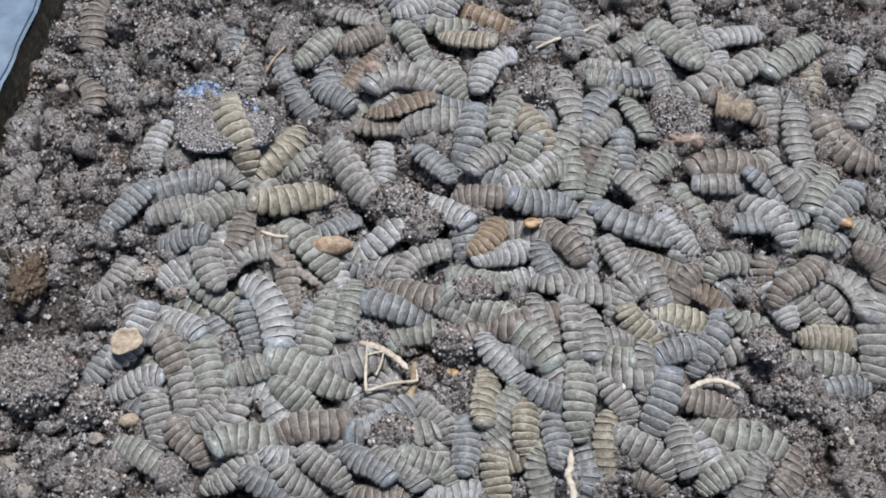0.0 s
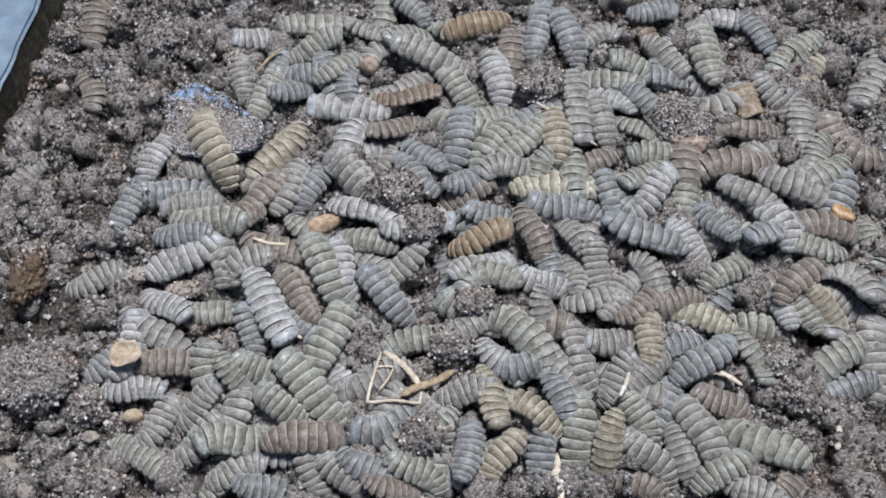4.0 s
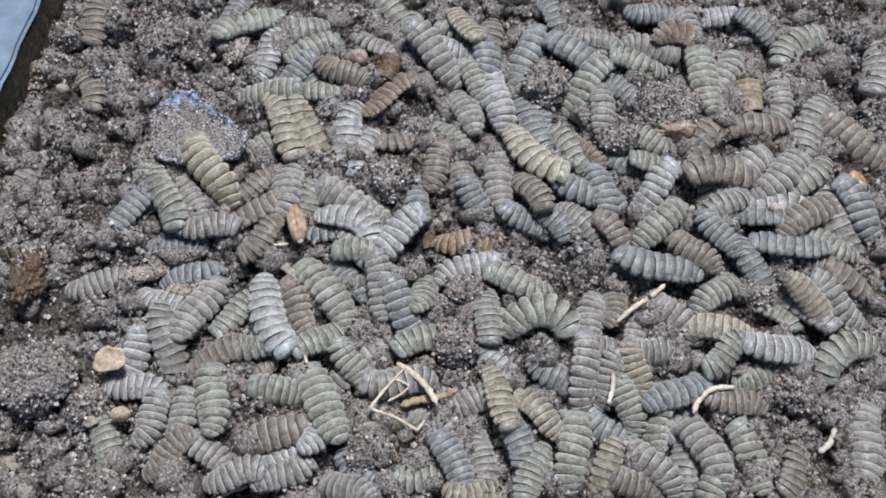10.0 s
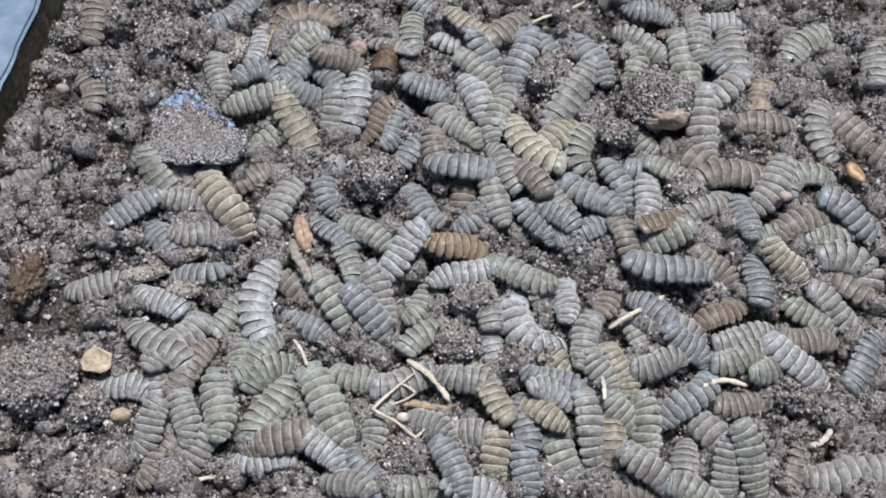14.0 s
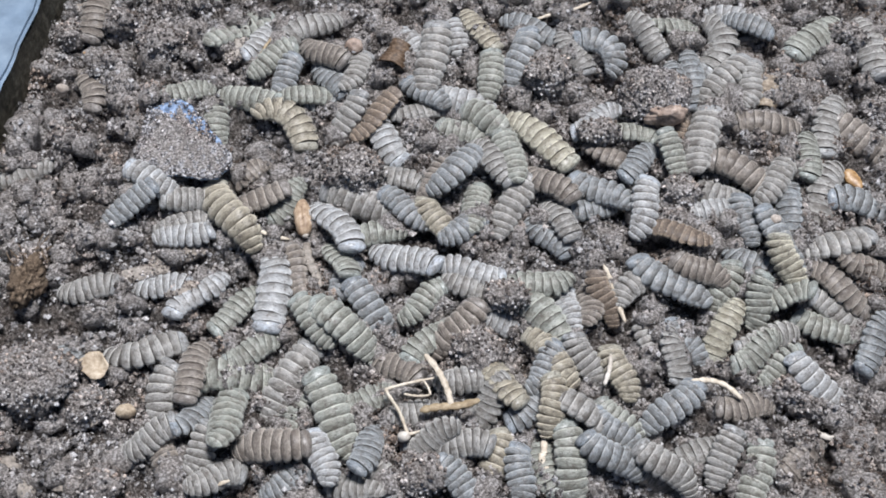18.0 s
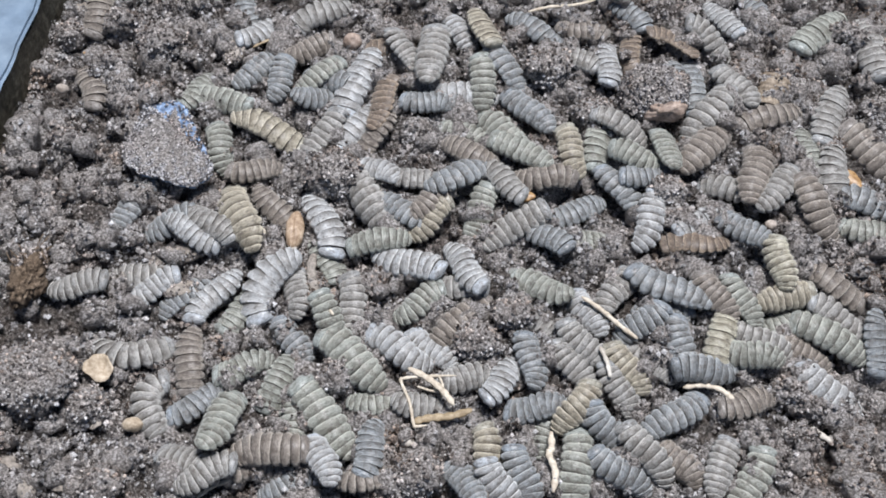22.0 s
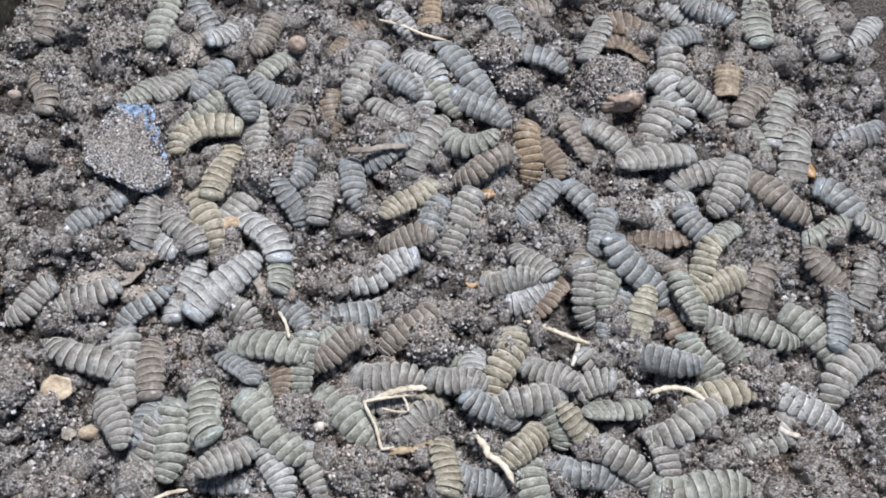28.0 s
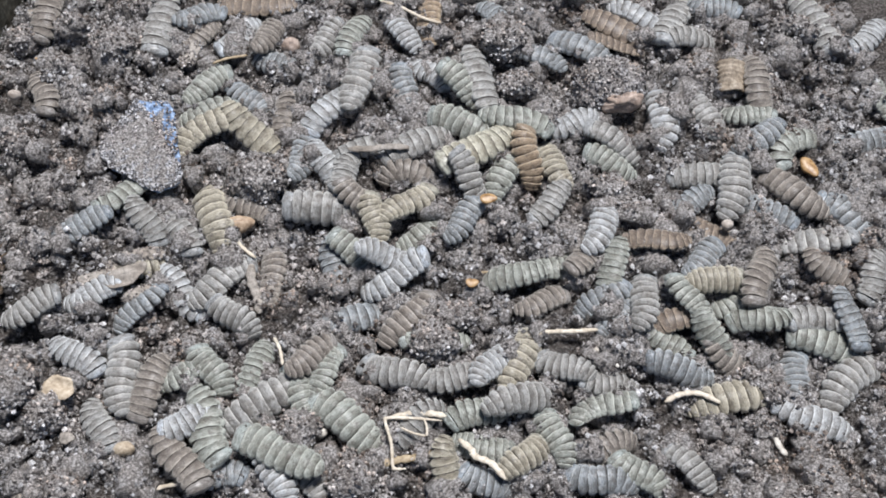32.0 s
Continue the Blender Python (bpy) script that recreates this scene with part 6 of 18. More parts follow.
    crawl('grey', 23, 7.6, -49.2, 0, [(0,33.3,43.5,3.7,-74,-2),(1.5,37.3,44.3,3.4,-80,5),(3,37,40,3.4,-81,7),(6,35.2,45.7,2.6,-94,-1),(8.1,35.5,46.3,-0.1,-108,6),(8.8,35.5,46.3,-7.5,-108,0),(13.1,34.6,45.7,-7.5,-124,0),(13.9,34.6,45.7,1.6,-124,17),(17.2,33.9,46.2,0.1,-78,9),(17.9,33.9,46.2,-7.5,-78,0),(31.1,22,49,-7.5,-74,0),(31.8,22,49,3.3,-74,7),(32,22,49,3.3,-74,7)])
    crawl('olive', 16.5, 5.9, -1.7, -17.4, [(0,31,40.6,0.2,92,-9),(0.2,31,40.6,0.2,92,-9),(0.9,31,40.6,-7.5,92,0),(4.1,32.1,39.7,-7.5,99,0),(4.9,32.1,39.7,0.2,99,-8),(6.2,32.1,39.7,0.2,99,-8),(6.9,32.1,39.7,-7.5,99,0),(15.1,33.1,33.1,-7.5,65,0),(15.9,33.1,33.1,1.9,65,-9),(17.2,33.1,33.1,1.9,65,-9),(17.9,33.1,33.1,-7.5,65,0),(20.2,32.1,28,-7.5,103,0),(20.9,32.1,28,1.7,103,8),(23.2,34.6,25,4.9,113,-13),(23.9,34.6,25,-7.5,113,0),(29.1,38.8,23.6,-7.5,110,0),(29.8,38.8,23.6,0.9,110,7),(32,40.2,22.7,0.9,116,9)])
    crawl('moss', 20.5, 6.9, -16.7, None, [(0,33,31.5,1.6,237,2,-12),(0.2,33,31.5,1.6,237,2,-12),(0.9,33,31.5,-7.5,237,0,-12),(1.5,38.7,42.6,-7.5,290.5,0,-6),(2.1,44.4,53.8,-7.5,344,0,0),(2.8,44.4,53.8,0,344,-14,0),(6,45.6,50.2,1.4,355,-11,0),(7.5,41.8,53.8,3.5,405,-10,0),(9,39.1,48.3,3.8,409,-6,0),(10.5,37.6,47.8,3.1,406,-29,0),(13.1,37.5,47.4,3.6,405,-31,0),(13.9,37.5,47.4,-7.5,405,0,0),(18.6,30.7,41.3,-7.5,340.5,0,-8.5),(23.2,23.9,35.2,-7.5,276,0,-17),(23.9,23.9,35.2,2.3,276,-11,-17),(26.1,27.5,35.8,2.1,266,-10,-17),(26.9,27.5,35.8,-7.5,266,0,-17),(31.1,31.1,35.7,-7.5,345,0,-17),(31.8,31.1,35.7,4.4,345,7,-17),(32,31.1,35.7,4.4,345,7,-17)])
    crawl('grey', 16.5, 5.9, 0, None, [(0,12.4,26.2,2.6,-130,-11,-11),(1.5,14.9,23.4,5.8,-146,-18,-11),(3,16.4,23.2,2.5,-161,0,32),(6,19.5,22.7,3.5,-190,-11,119),(7.5,22.2,20.7,2.8,-119,-3,-11),(8.1,22.2,20.7,2.8,-119,-3,-11),(8.8,22.2,20.7,-7.5,-119,0,-11),(13.1,16.3,23.4,-7.5,-58,0,-11),(13.9,16.3,23.4,2.2,-58,-2,-11),(17,17.1,26.2,3,-17,-3,-11),(18.5,11.9,23.8,1.9,-60,-3,-11),(20,13.4,21.7,0.5,0,-8,-11),(21.5,16.4,20.8,0.4,-51,-9,-11),(23,13.4,19.9,0.5,-25,-8,-11),(25.5,16.3,18.6,1.4,-32,-7,-11),(28,20.1,20.7,0.8,30,-11,-11),(30,19.2,20.8,3.5,52,-30,-11),(32,17.7,18.7,2.7,124,-29,-11)])
    crawl('moss', 18.5, 6.2, 0, None, [(0,20,23.5,3,56,-19,16),(1.5,20.2,27,1,49,0,16),(3,20.3,30.4,2,42,-1,16),(6,24.4,31.6,2.2,48,2,16),(8.1,23.4,32.9,2.4,52,13,16),(8.8,23.4,32.9,-7.5,52,0,16),(17.2,18,27.7,-7.5,104,0,16),(17.9,18,27.7,0.6,104,5,16),(20,14.8,25.3,3.4,138,13,16),(21.5,20.6,24.8,5.6,154,-1,16),(23,18.3,27.6,6.2,137,14,16),(24.3,15.5,27.3,6.2,140,-11,16),(25.5,15.3,28.2,4.4,119,10,16),(28,17.6,26.5,5.7,164,21,-137),(29.1,17.6,26.5,5.7,164,21,-137),(29.8,17.6,26.5,-7.5,164,0,-137),(32,17.6,26.5,-7.5,164,0,-137)])
    crawl('slate', 15, 5.9, 17.2, -4, [(0,-2.1,24,2.2,125,4),(1.5,-1.8,31.9,2.2,127,-3),(3,-3.6,26.8,2.3,113,19),(4.5,-5,25.9,3.1,151,2),(6,-6.4,25.1,4,189,-14),(9.2,-8.1,29.5,1.2,191,7),(9.9,-8.1,29.5,-7.5,191,0),(13.1,-8.8,28.2,-7.5,224,0),(13.9,-8.8,28.2,1.2,224,6),(17.2,-7.3,27.2,1.4,230,5),(17.9,-7.3,27.2,-7.5,230,0),(22.1,-3.3,29.9,-7.5,179,0),(22.8,-3.3,29.9,1.4,179,7),(23.2,-3.3,29.9,1.4,179,7),(23.9,-3.3,29.9,-7.5,179,0),(26.1,-2.7,26.8,-7.5,203,0),(26.9,-2.7,26.8,3,203,18),(29.1,-2.7,26.8,3,203,18),(29.8,-2.7,26.8,-7.5,203,0),(32,-2.7,26.8,-7.5,203,0)])
    crawl('ash', 15, 5.9, 1, 8.9, [(0,-15.7,23.5,1.7,84,-1),(2.1,-19.1,22.3,0.8,107,5),(2.8,-19.1,22.3,-7.5,107,0),(4.5,-36,12.5,-7.5,65.5,0),(6.2,-53,2.6,-7.5,24,0),(6.9,-53,2.6,0.1,24,2),(8.1,-53,2.6,0.1,24,2),(8.8,-53,2.6,-7.5,24,0),(9.6,-43,11.2,-7.5,81.3,0),(10.3,-33,19.7,-7.5,138.7,0),(11.1,-23,28.3,-7.5,196,0),(11.8,-23,28.3,-0.4,196,5),(14.3,-25.9,24.8,-0.4,148,7),(15.1,-25.9,24.8,-0.4,148,7),(15.9,-25.9,24.8,-7.5,148,0),(19.1,-6.1,-10.6,-7.5,199,0),(19.8,-6.1,-10.6,2.5,199,20),(20.2,-6.1,-10.6,2.5,199,20),(20.9,-6.1,-10.6,-7.5,199,0),(23.2,-2.2,-15.3,-7.5,207,0),(23.9,-2.2,-15.3,0.5,207,-1),(24.5,-2.2,-15.3,0.5,207,-1),(24.9,-2.2,-15.3,-7.5,207,0),(32,-2.2,-15.3,-7.5,207,0)])
    crawl('grey', 23, 7.6, -46.5, None, [(0,-23.7,20.5,2.7,124,1,-11),(1.5,-25.1,21.9,2.7,106,2,-70),(3,-21.8,18.1,3.6,135,-1,-11),(4.1,-21.8,18.1,3.6,135,-1,-11),(4.9,-21.8,18.1,-7.5,135,0,-11),(9.2,-23,11.1,-7.5,149,0,-11),(9.9,-23,11.1,2.6,149,-1,-11),(13.1,-22.8,11.8,1.4,150,2,-11),(13.9,-22.8,11.8,-7.5,150,0,-11),(17.2,-21,13.4,-7.5,158,0,-11),(17.9,-21,13.4,0.1,158,0,-11),(20,-19.5,12.8,1,158,0,-11),(21.5,-18.8,12.5,1.6,126,0,-11),(24.5,-17,7,2.6,127,-17,-11),(24.9,-17,7,-7.5,127,0,-11),(31.1,-18.9,11.7,-7.5,178,0,-11),(31.8,-18.9,11.7,0.2,178,0,-11),(32,-18.9,11.7,0.2,178,0,-11)])
    crawl('moss', 15, 5.9, -31.6, -4, [(0,51.8,37.5,3.7,-71,-1),(1.5,54,32,5.2,-82,22),(3,52.8,33.6,2.6,-53,-15),(6,49.1,37.3,2.3,-29,12),(7.5,47.3,38.9,2.6,-49,17),(9.2,48.7,39.4,0.5,-42,-1),(9.9,48.7,39.4,-7.5,-42,0),(15.1,52,34.2,-7.5,-16,0),(15.9,52,34.2,1.5,-16,2),(18.5,49.9,34.8,0.6,-14,0),(20.2,49.7,33,0.6,47,0),(20.9,49.7,33,-7.5,47,0),(29.1,44.7,32.1,-7.5,97,0),(29.8,44.7,32.1,1.3,97,1),(31.1,44.7,32.1,1.3,97,1),(31.8,44.7,32.1,-7.5,97,0),(32,44.7,32.1,-7.5,97,0)])
    crawl('grey', 17.3, 6.1, 64.8, -25, [(0,57.2,55.1,0.9,-67,2),(1.5,57.9,58.7,3.3,-84,-8),(3,61.7,57.4,3.1,-71,-7),(6,59.6,61.9,2.2,-20,5),(7.5,62.2,63.4,1.7,-16,20),(9,59.4,62.9,0.4,-9,0),(10.5,56.6,62.5,1.4,-3,10),(12,55.1,63,0.7,-36,4),(14.3,55.3,65,0.6,-29,4),(17,56,66.5,1.8,-57,6),(19.1,57.5,66.2,2,-52,3),(19.8,57.5,66.2,-7.5,-52,0),(22.1,56.9,65,-7.5,-119,0),(22.8,56.9,65,0.6,-119,3),(24.3,57.4,66.1,0.6,-140,3),(25.5,56,63.4,2.4,-133,-15),(29.1,55.5,64.7,0.7,-107,2),(29.8,55.5,64.7,-7.5,-107,0),(32,55.5,64.7,-7.5,-107,0)])
    crawl('grey', 22.8, 7.4, -27.2, None, [(0,68.9,48.4,1.9,48,-6,82),(1.5,73.6,48.6,2.6,35,-4,14),(2.1,73.6,48.6,2.6,35,-4,14),(2.8,73.6,48.6,-7.5,35,0,14),(6.2,74,45.1,-7.5,37,0,6),(6.9,74,45.1,2.9,37,-30,6),(8.1,74,45.1,2.9,37,-30,6),(8.8,74,45.1,-7.5,37,0,6),(13.1,74.5,46.6,-7.5,48,0,6),(13.9,74.5,46.6,0.9,48,-6,6),(17.2,74.3,46.1,1.6,58,-2,6),(17.9,74.3,46.1,-7.5,58,0,6),(20.2,71.2,38.7,-7.5,49,0,6),(20.9,71.2,38.7,1.7,49,-11,6),(23,69.4,39.2,3.7,66,-1,6),(24.3,68,36.9,2.5,73,3,6),(25.5,68.2,36.4,4.1,82,-3,6),(29.1,68.3,33.4,1.1,68,-4,6),(29.8,68.3,33.4,-7.5,68,0,6),(32,68.3,33.4,-7.5,68,0,6)])
    crawl('moss', 23, 7.5, 0, None, [(0,64.3,63.1,1.8,122,14,-4),(1.5,68.9,59.9,1.2,121,2,-4),(3,71.7,63.6,0.2,105,2,-4),(6,73.2,54.8,2.1,96,7,-4),(7.5,73,55.7,1.5,103,0,-4),(9,72.2,54.5,-1.6,99,0,-4),(10.5,71.3,53.3,-0.6,95,5,-4),(12,66.5,58.4,0.4,100,0,-4),(14.3,67.2,58.7,-0.6,94,0,-4),(17.2,68.1,59,1,86,-5,-4),(17.9,68.1,59,-7.5,86,0,-4),(22.1,71.3,61.9,-7.5,125,0,168),(22.8,71.3,61.9,1.7,125,9,168),(24.3,73.8,62.1,2.1,119,8,144),(26.1,75.6,57.7,2.9,113,3,156),(26.9,75.6,57.7,-7.5,113,0,156),(32,75.6,57.7,-7.5,113,0,156)])
    crawl('ash', 15.5, 5.9, 0, 4, [(0,75.4,65.1,-1.3,-77,-5),(0.2,75.4,65.1,-1.3,-77,-5),(0.9,75.4,65.1,-7.5,-77,0),(6.2,78,70.7,-7.5,-16,0),(6.9,78,70.7,1,-16,12),(9,78.7,75.2,-0.2,-11,-9),(10.5,75.4,73.7,-0.2,12,-2),(12,76.5,73.2,-1.2,6,0),(15.1,78.3,72.4,0.1,-3,-8),(15.9,78.3,72.4,-7.5,-3,0),(20.2,79.1,72.4,-7.5,-57,0),(20.9,79.1,72.4,0.2,-57,-7),(23,79.4,74.7,-0.2,-57,-6),(24.3,80.2,75.2,-1.2,-36,0),(25.5,80.9,75.7,0.2,-17,-13),(28,81.5,73.5,-1.1,-41,0),(31.1,82.1,71.8,-0.1,-60,-9),(31.8,82.1,71.8,-7.5,-60,0),(32,82.1,71.8,-7.5,-60,0)])
    crawl('ash', 18.7, 6, -5.3, None, [(0,81.4,66.5,1.3,28,11,-1),(1.5,79,71,0,0,-1,-1),(3,80.5,72.8,1.5,11,4,-1),(6.2,80.1,69.4,1.4,-13,11,-1),(6.9,80.1,69.4,-7.5,-13,0,-1),(11.1,83.5,73.5,-7.5,-36,0,-41),(11.8,83.5,73.5,0.3,-36,-3,-41),(13.1,83.5,73.5,0.3,-36,-3,-41),(13.9,83.5,73.5,-7.5,-36,0,-41),(17.2,82.4,74.2,-7.5,-9,0,-1),(17.9,82.4,74.2,0.4,-9,-7,-1),(19.1,82.4,74.2,0.4,-9,-7,-1),(19.8,82.4,74.2,-7.5,-9,0,-1),(23.2,76.1,75.2,-7.5,-12,0,-1),(23.9,76.1,75.2,0.3,-12,5,-1),(24.5,76.1,75.2,0.3,-12,5,-1),(24.9,76.1,75.2,-7.5,-12,0,-1),(31.1,68.4,72.7,-7.5,-19,0,-1),(31.8,68.4,72.7,0.4,-19,11,-1),(32,68.4,72.7,0.4,-19,11,-1)])
    crawl('taupe', 19, 6.2, 3.8, 0, [(0,78.6,42.2,2.5,151,-1),(1.5,77.7,37.5,2.7,171,4),(3,79,36.6,1.1,177,0),(6,81.6,34.8,2.1,188,1),(12,83.6,36.3,2.9,188,4),(17,85.4,36.3,2.4,176,0),(20,86.8,37.7,2.6,195,-1),(25.5,91,40.6,2.1,212,1),(28,95,40.9,3.2,240,-9),(30,95.4,43.2,3.3,237,-14),(32,97.6,46.9,2.4,278,6)])
    crawl('grey', 21, 7.4, -4, None, [(0,81.6,55.6,-0.4,25,-7,13),(0.2,81.6,55.6,-0.4,25,-7,13),(0.9,81.6,55.6,-7.5,25,0,13),(2.5,92.2,29.1,-7.5,-27,0,14),(4.1,102.7,2.5,-7.5,-79,0,15),(4.9,102.7,2.5,0.3,-79,11,15),(6,102.7,2.5,0.3,-79,11,15),(7.5,100.2,6.8,1.4,-71,11,15),(9,100.8,5.2,3.1,-82,-4,15),(11.1,98.7,5.2,2.9,-74,24,15),(11.8,98.7,5.2,-7.5,-74,0,15),(15.1,98,16,-7.5,-120,0,15),(15.9,98,16,1.6,-120,9,15),(18.5,97.9,15.1,1.6,-122,9,15),(23,101.1,19.5,2.9,-101,14,15),(24.3,98.9,20.9,3.2,-115,11,123),(25.5,101.6,22.1,3.3,-125,3,105),(28,103.5,22.4,2,-115,10,15),(29.1,103.5,22.4,2,-115,10,15),(29.8,103.5,22.4,-7.5,-115,0,15),(32,103.5,22.4,-7.5,-115,0,15)])
    crawl('moss', 21.2, 7.4, 0, None, [(0,96,59.1,2,-142,-2,11),(3,97.4,59.3,2.4,-137,1,11),(6,96.4,61.8,2.1,-137,-4,63),(9,97.9,62.5,2.4,-145,-1,63),(10.5,98.3,63.8,2.5,-142,-2,88),(12,99.6,63.3,2.6,-146,-2,80),(17,102,64.4,2.7,-137,-3,11),(21.5,104.6,66.3,2.8,-137,-6,11),(25.5,100.3,68.1,2.7,-106,-6,11),(31.1,102.7,71.3,1.3,-90,-11,11),(31.8,102.7,71.3,-7.5,-90,0,11),(32,102.7,71.3,-7.5,-90,0,11)])
    crawl('olive', 15, 5.9, 0, -2, [(0,100.6,53.3,0.2,78,-3),(3,100.8,55,0.3,64,-5),(6,100.7,53.8,0,1,2),(8.1,101.1,53.8,0,1,2),(8.8,101.1,53.8,-7.5,1,0),(23.2,91.2,52.4,-7.5,52,0),(23.9,91.2,52.4,1.1,52,0),(25.5,90.9,51.8,1.1,45,0),(28,92.5,51.7,1.2,67,0),(32,92.6,52.7,1.2,64,0)])
    crawl('grey', 16.4, 5.9, 0, None, [(0,86.6,37.4,4.5,80,-14,18),(1.5,89.6,41.3,1.9,90,-5,18),(3,89.4,44,2.5,112,-17,18),(6,89.6,45,2.5,122,-18,18),(7.5,89.9,45.4,1.4,96,-1,18),(13.1,93.3,45.5,0.4,73,0,18),(13.9,93.3,45.5,-7.5,73,0,18),(17.2,84.1,50.3,-7.5,71,0,18),(17.9,84.1,50.3,1.1,71,1,18),(20,82.6,50.8,0.9,99,3,35),(24.3,78.8,47.9,1,125,5,18),(25.5,80.1,47.3,1.1,119,5,18),(28,81.6,40.2,4.3,134,-24,18),(32,82.2,36.9,2.6,102,0,18)])
    crawl('grey', 20, 7.2, -13, None, [(0,93.2,32.3,3.3,-86,9,17),(1.5,93.5,34.7,3.7,-74,18,17),(6,96.7,32.3,1.9,-110,2,17),(7.5,98,35.9,1.8,-117,3,17),(9,94.7,35.6,2.3,-91,9,17),(10.5,99.2,36.8,1.8,-122,3,17),(12,97.2,37.6,1.8,-113,3,100),(14.3,100.1,34.5,1.8,-87,5,85),(20,102.8,37.7,1.8,-113,3,17),(24.3,103.6,40,2.3,-111,1,17),(28,102.2,36,1.8,-109,3,17),(31.1,101.5,36.9,1.9,-109,4,17),(31.8,101.5,36.9,-7.5,-109,0,17),(32,101.5,36.9,-7.5,-109,0,17)])
    crawl('taupe', 23, 7.6, -25.5, None, [(0,104.2,29.5,1.6,130,0,-82),(1.5,104.9,25.5,5.4,154,-21,-98),(3,104.8,28.9,1.5,137,0,-111),(6,106.7,29.4,2.4,134,-5,-79),(7.5,105.8,26.3,3.8,146,-11,-138),(9,106.4,29.6,2,138,0,-92),(10.5,109.4,30.5,2.5,138,-4,-8),(12,106,28,2,138,0,-132),(14.3,111.2,31.2,2,136,-2,-8),(20,111.9,29.9,1.4,145,-2,-8),(23.2,115.5,27,0.3,122,0,-8),(23.9,115.5,27,-7.5,122,0,-8),(32,115.5,27,-7.5,122,0,-8)])
    crawl('ash', 15, 5.9, 0, None, [(0,113.6,60.7,1.4,-135,-3,76),(1.5,117.6,62.5,1.3,-141,-5,-24),(6,121.7,71.1,0.5,-161,-5,-24),(7.5,122.5,71.1,0.5,-201,-8,-24),(9.2,123.3,71.1,0.4,-213,-8,-24),(9.9,123.3,71.1,-7.5,-213,0,-24),(23.2,129.6,61.4,-7.5,-167,0,-24),(23.9,129.6,61.4,0,-167,-3,-24),(25.5,129.6,61.6,0,-181,-3,-24),(28,132,65.6,0,-145,-2,-24),(32,133.4,64.6,0,-143,-1,-24)])
    crawl('grey', 23, 7.4, 30.6, None, [(0,114.5,44.6,2.1,-117,-7,-16),(6,118.1,53,1.9,-104,-8,-49),(7.5,119.6,52.6,2.3,-99,-9,-84),(9,120,55,2.2,-101,-9,-79),(12,117.3,56.7,2.2,-90,-9,-27),(14.3,119.2,59.5,2.1,-92,-9,-49),(17,118.1,62,2.2,-84,-7,-16),(21.5,118,61.1,2.1,-83,-8,-16),(24.3,119.1,65,2.1,-82,-5,-16),(28,118.6,66.4,2,-77,-4,-16),(32,117.3,68.4,2,-68,-2,-16)])
    crawl('grey', 18.1, 6.1, 15.2, 23, [(0,42.4,34.6,3.7,58,19),(1.5,42.8,36.7,1.4,113,-4),(3,42.5,38.5,1.2,115,-2),(6.2,43.1,40.1,0.3,71,-3),(6.9,43.1,40.1,-7.5,71,0),(9.2,43.1,42.3,-7.5,93,0),(9.9,43.1,42.3,1.1,93,-1),(13.1,42.1,42.5,0.1,108,0),(13.9,42.1,42.5,-7.5,108,0),(19.1,41.6,38.7,-7.5,168,0),(19.8,41.6,38.7,2.3,168,1),(21.5,47.3,35.7,2.9,145,-5),(23,47.2,35.2,4.4,166,-25),(24.3,51.3,33.7,2.3,144,-1),(28,56.3,29.3,2.6,140,-7),(30,55.8,30.8,1.6,147,-4),(32,56.9,29,3,144,-10)])
    crawl('slate', 17.5, 6.2, 14.8, None, [(0,46.9,25.7,1.3,75,-10,19),(0.2,46.9,25.7,1.3,75,-10,19),(0.9,46.9,25.7,-7.5,75,0,19),(2.1,43.6,16.7,-7.5,80,0,10),(2.8,43.6,16.7,1.9,80,-5,10),(6,42.7,10.6,0.7,118,6,10),(7.5,42.7,13,4.1,87,-1,10),(9,40.6,17,-0.3,87,2,10),(10.5,42.1,15.4,3.9,103,3,10),(12,44.3,17.9,2.5,116,-12,10),(15.1,46.3,17.9,1.2,105,6,10),(15.9,46.3,17.9,-7.5,105,0,10),(19.1,44.6,15.9,-7.5,135,0,10),(19.8,44.6,15.9,1.6,135,8,10),(21.5,46.1,16.6,2.2,115,-6,10),(23,45.1,15.5,1.4,131,8,10),(24.3,47.2,15.8,1.3,112,7,10),(25.5,46.6,12.3,2.1,131,-3,10),(31.1,50.1,10.1,1.5,101,4,10),(31.8,50.1,10.1,-7.5,101,0,10),(32,50.1,10.1,-7.5,101,0,10)])
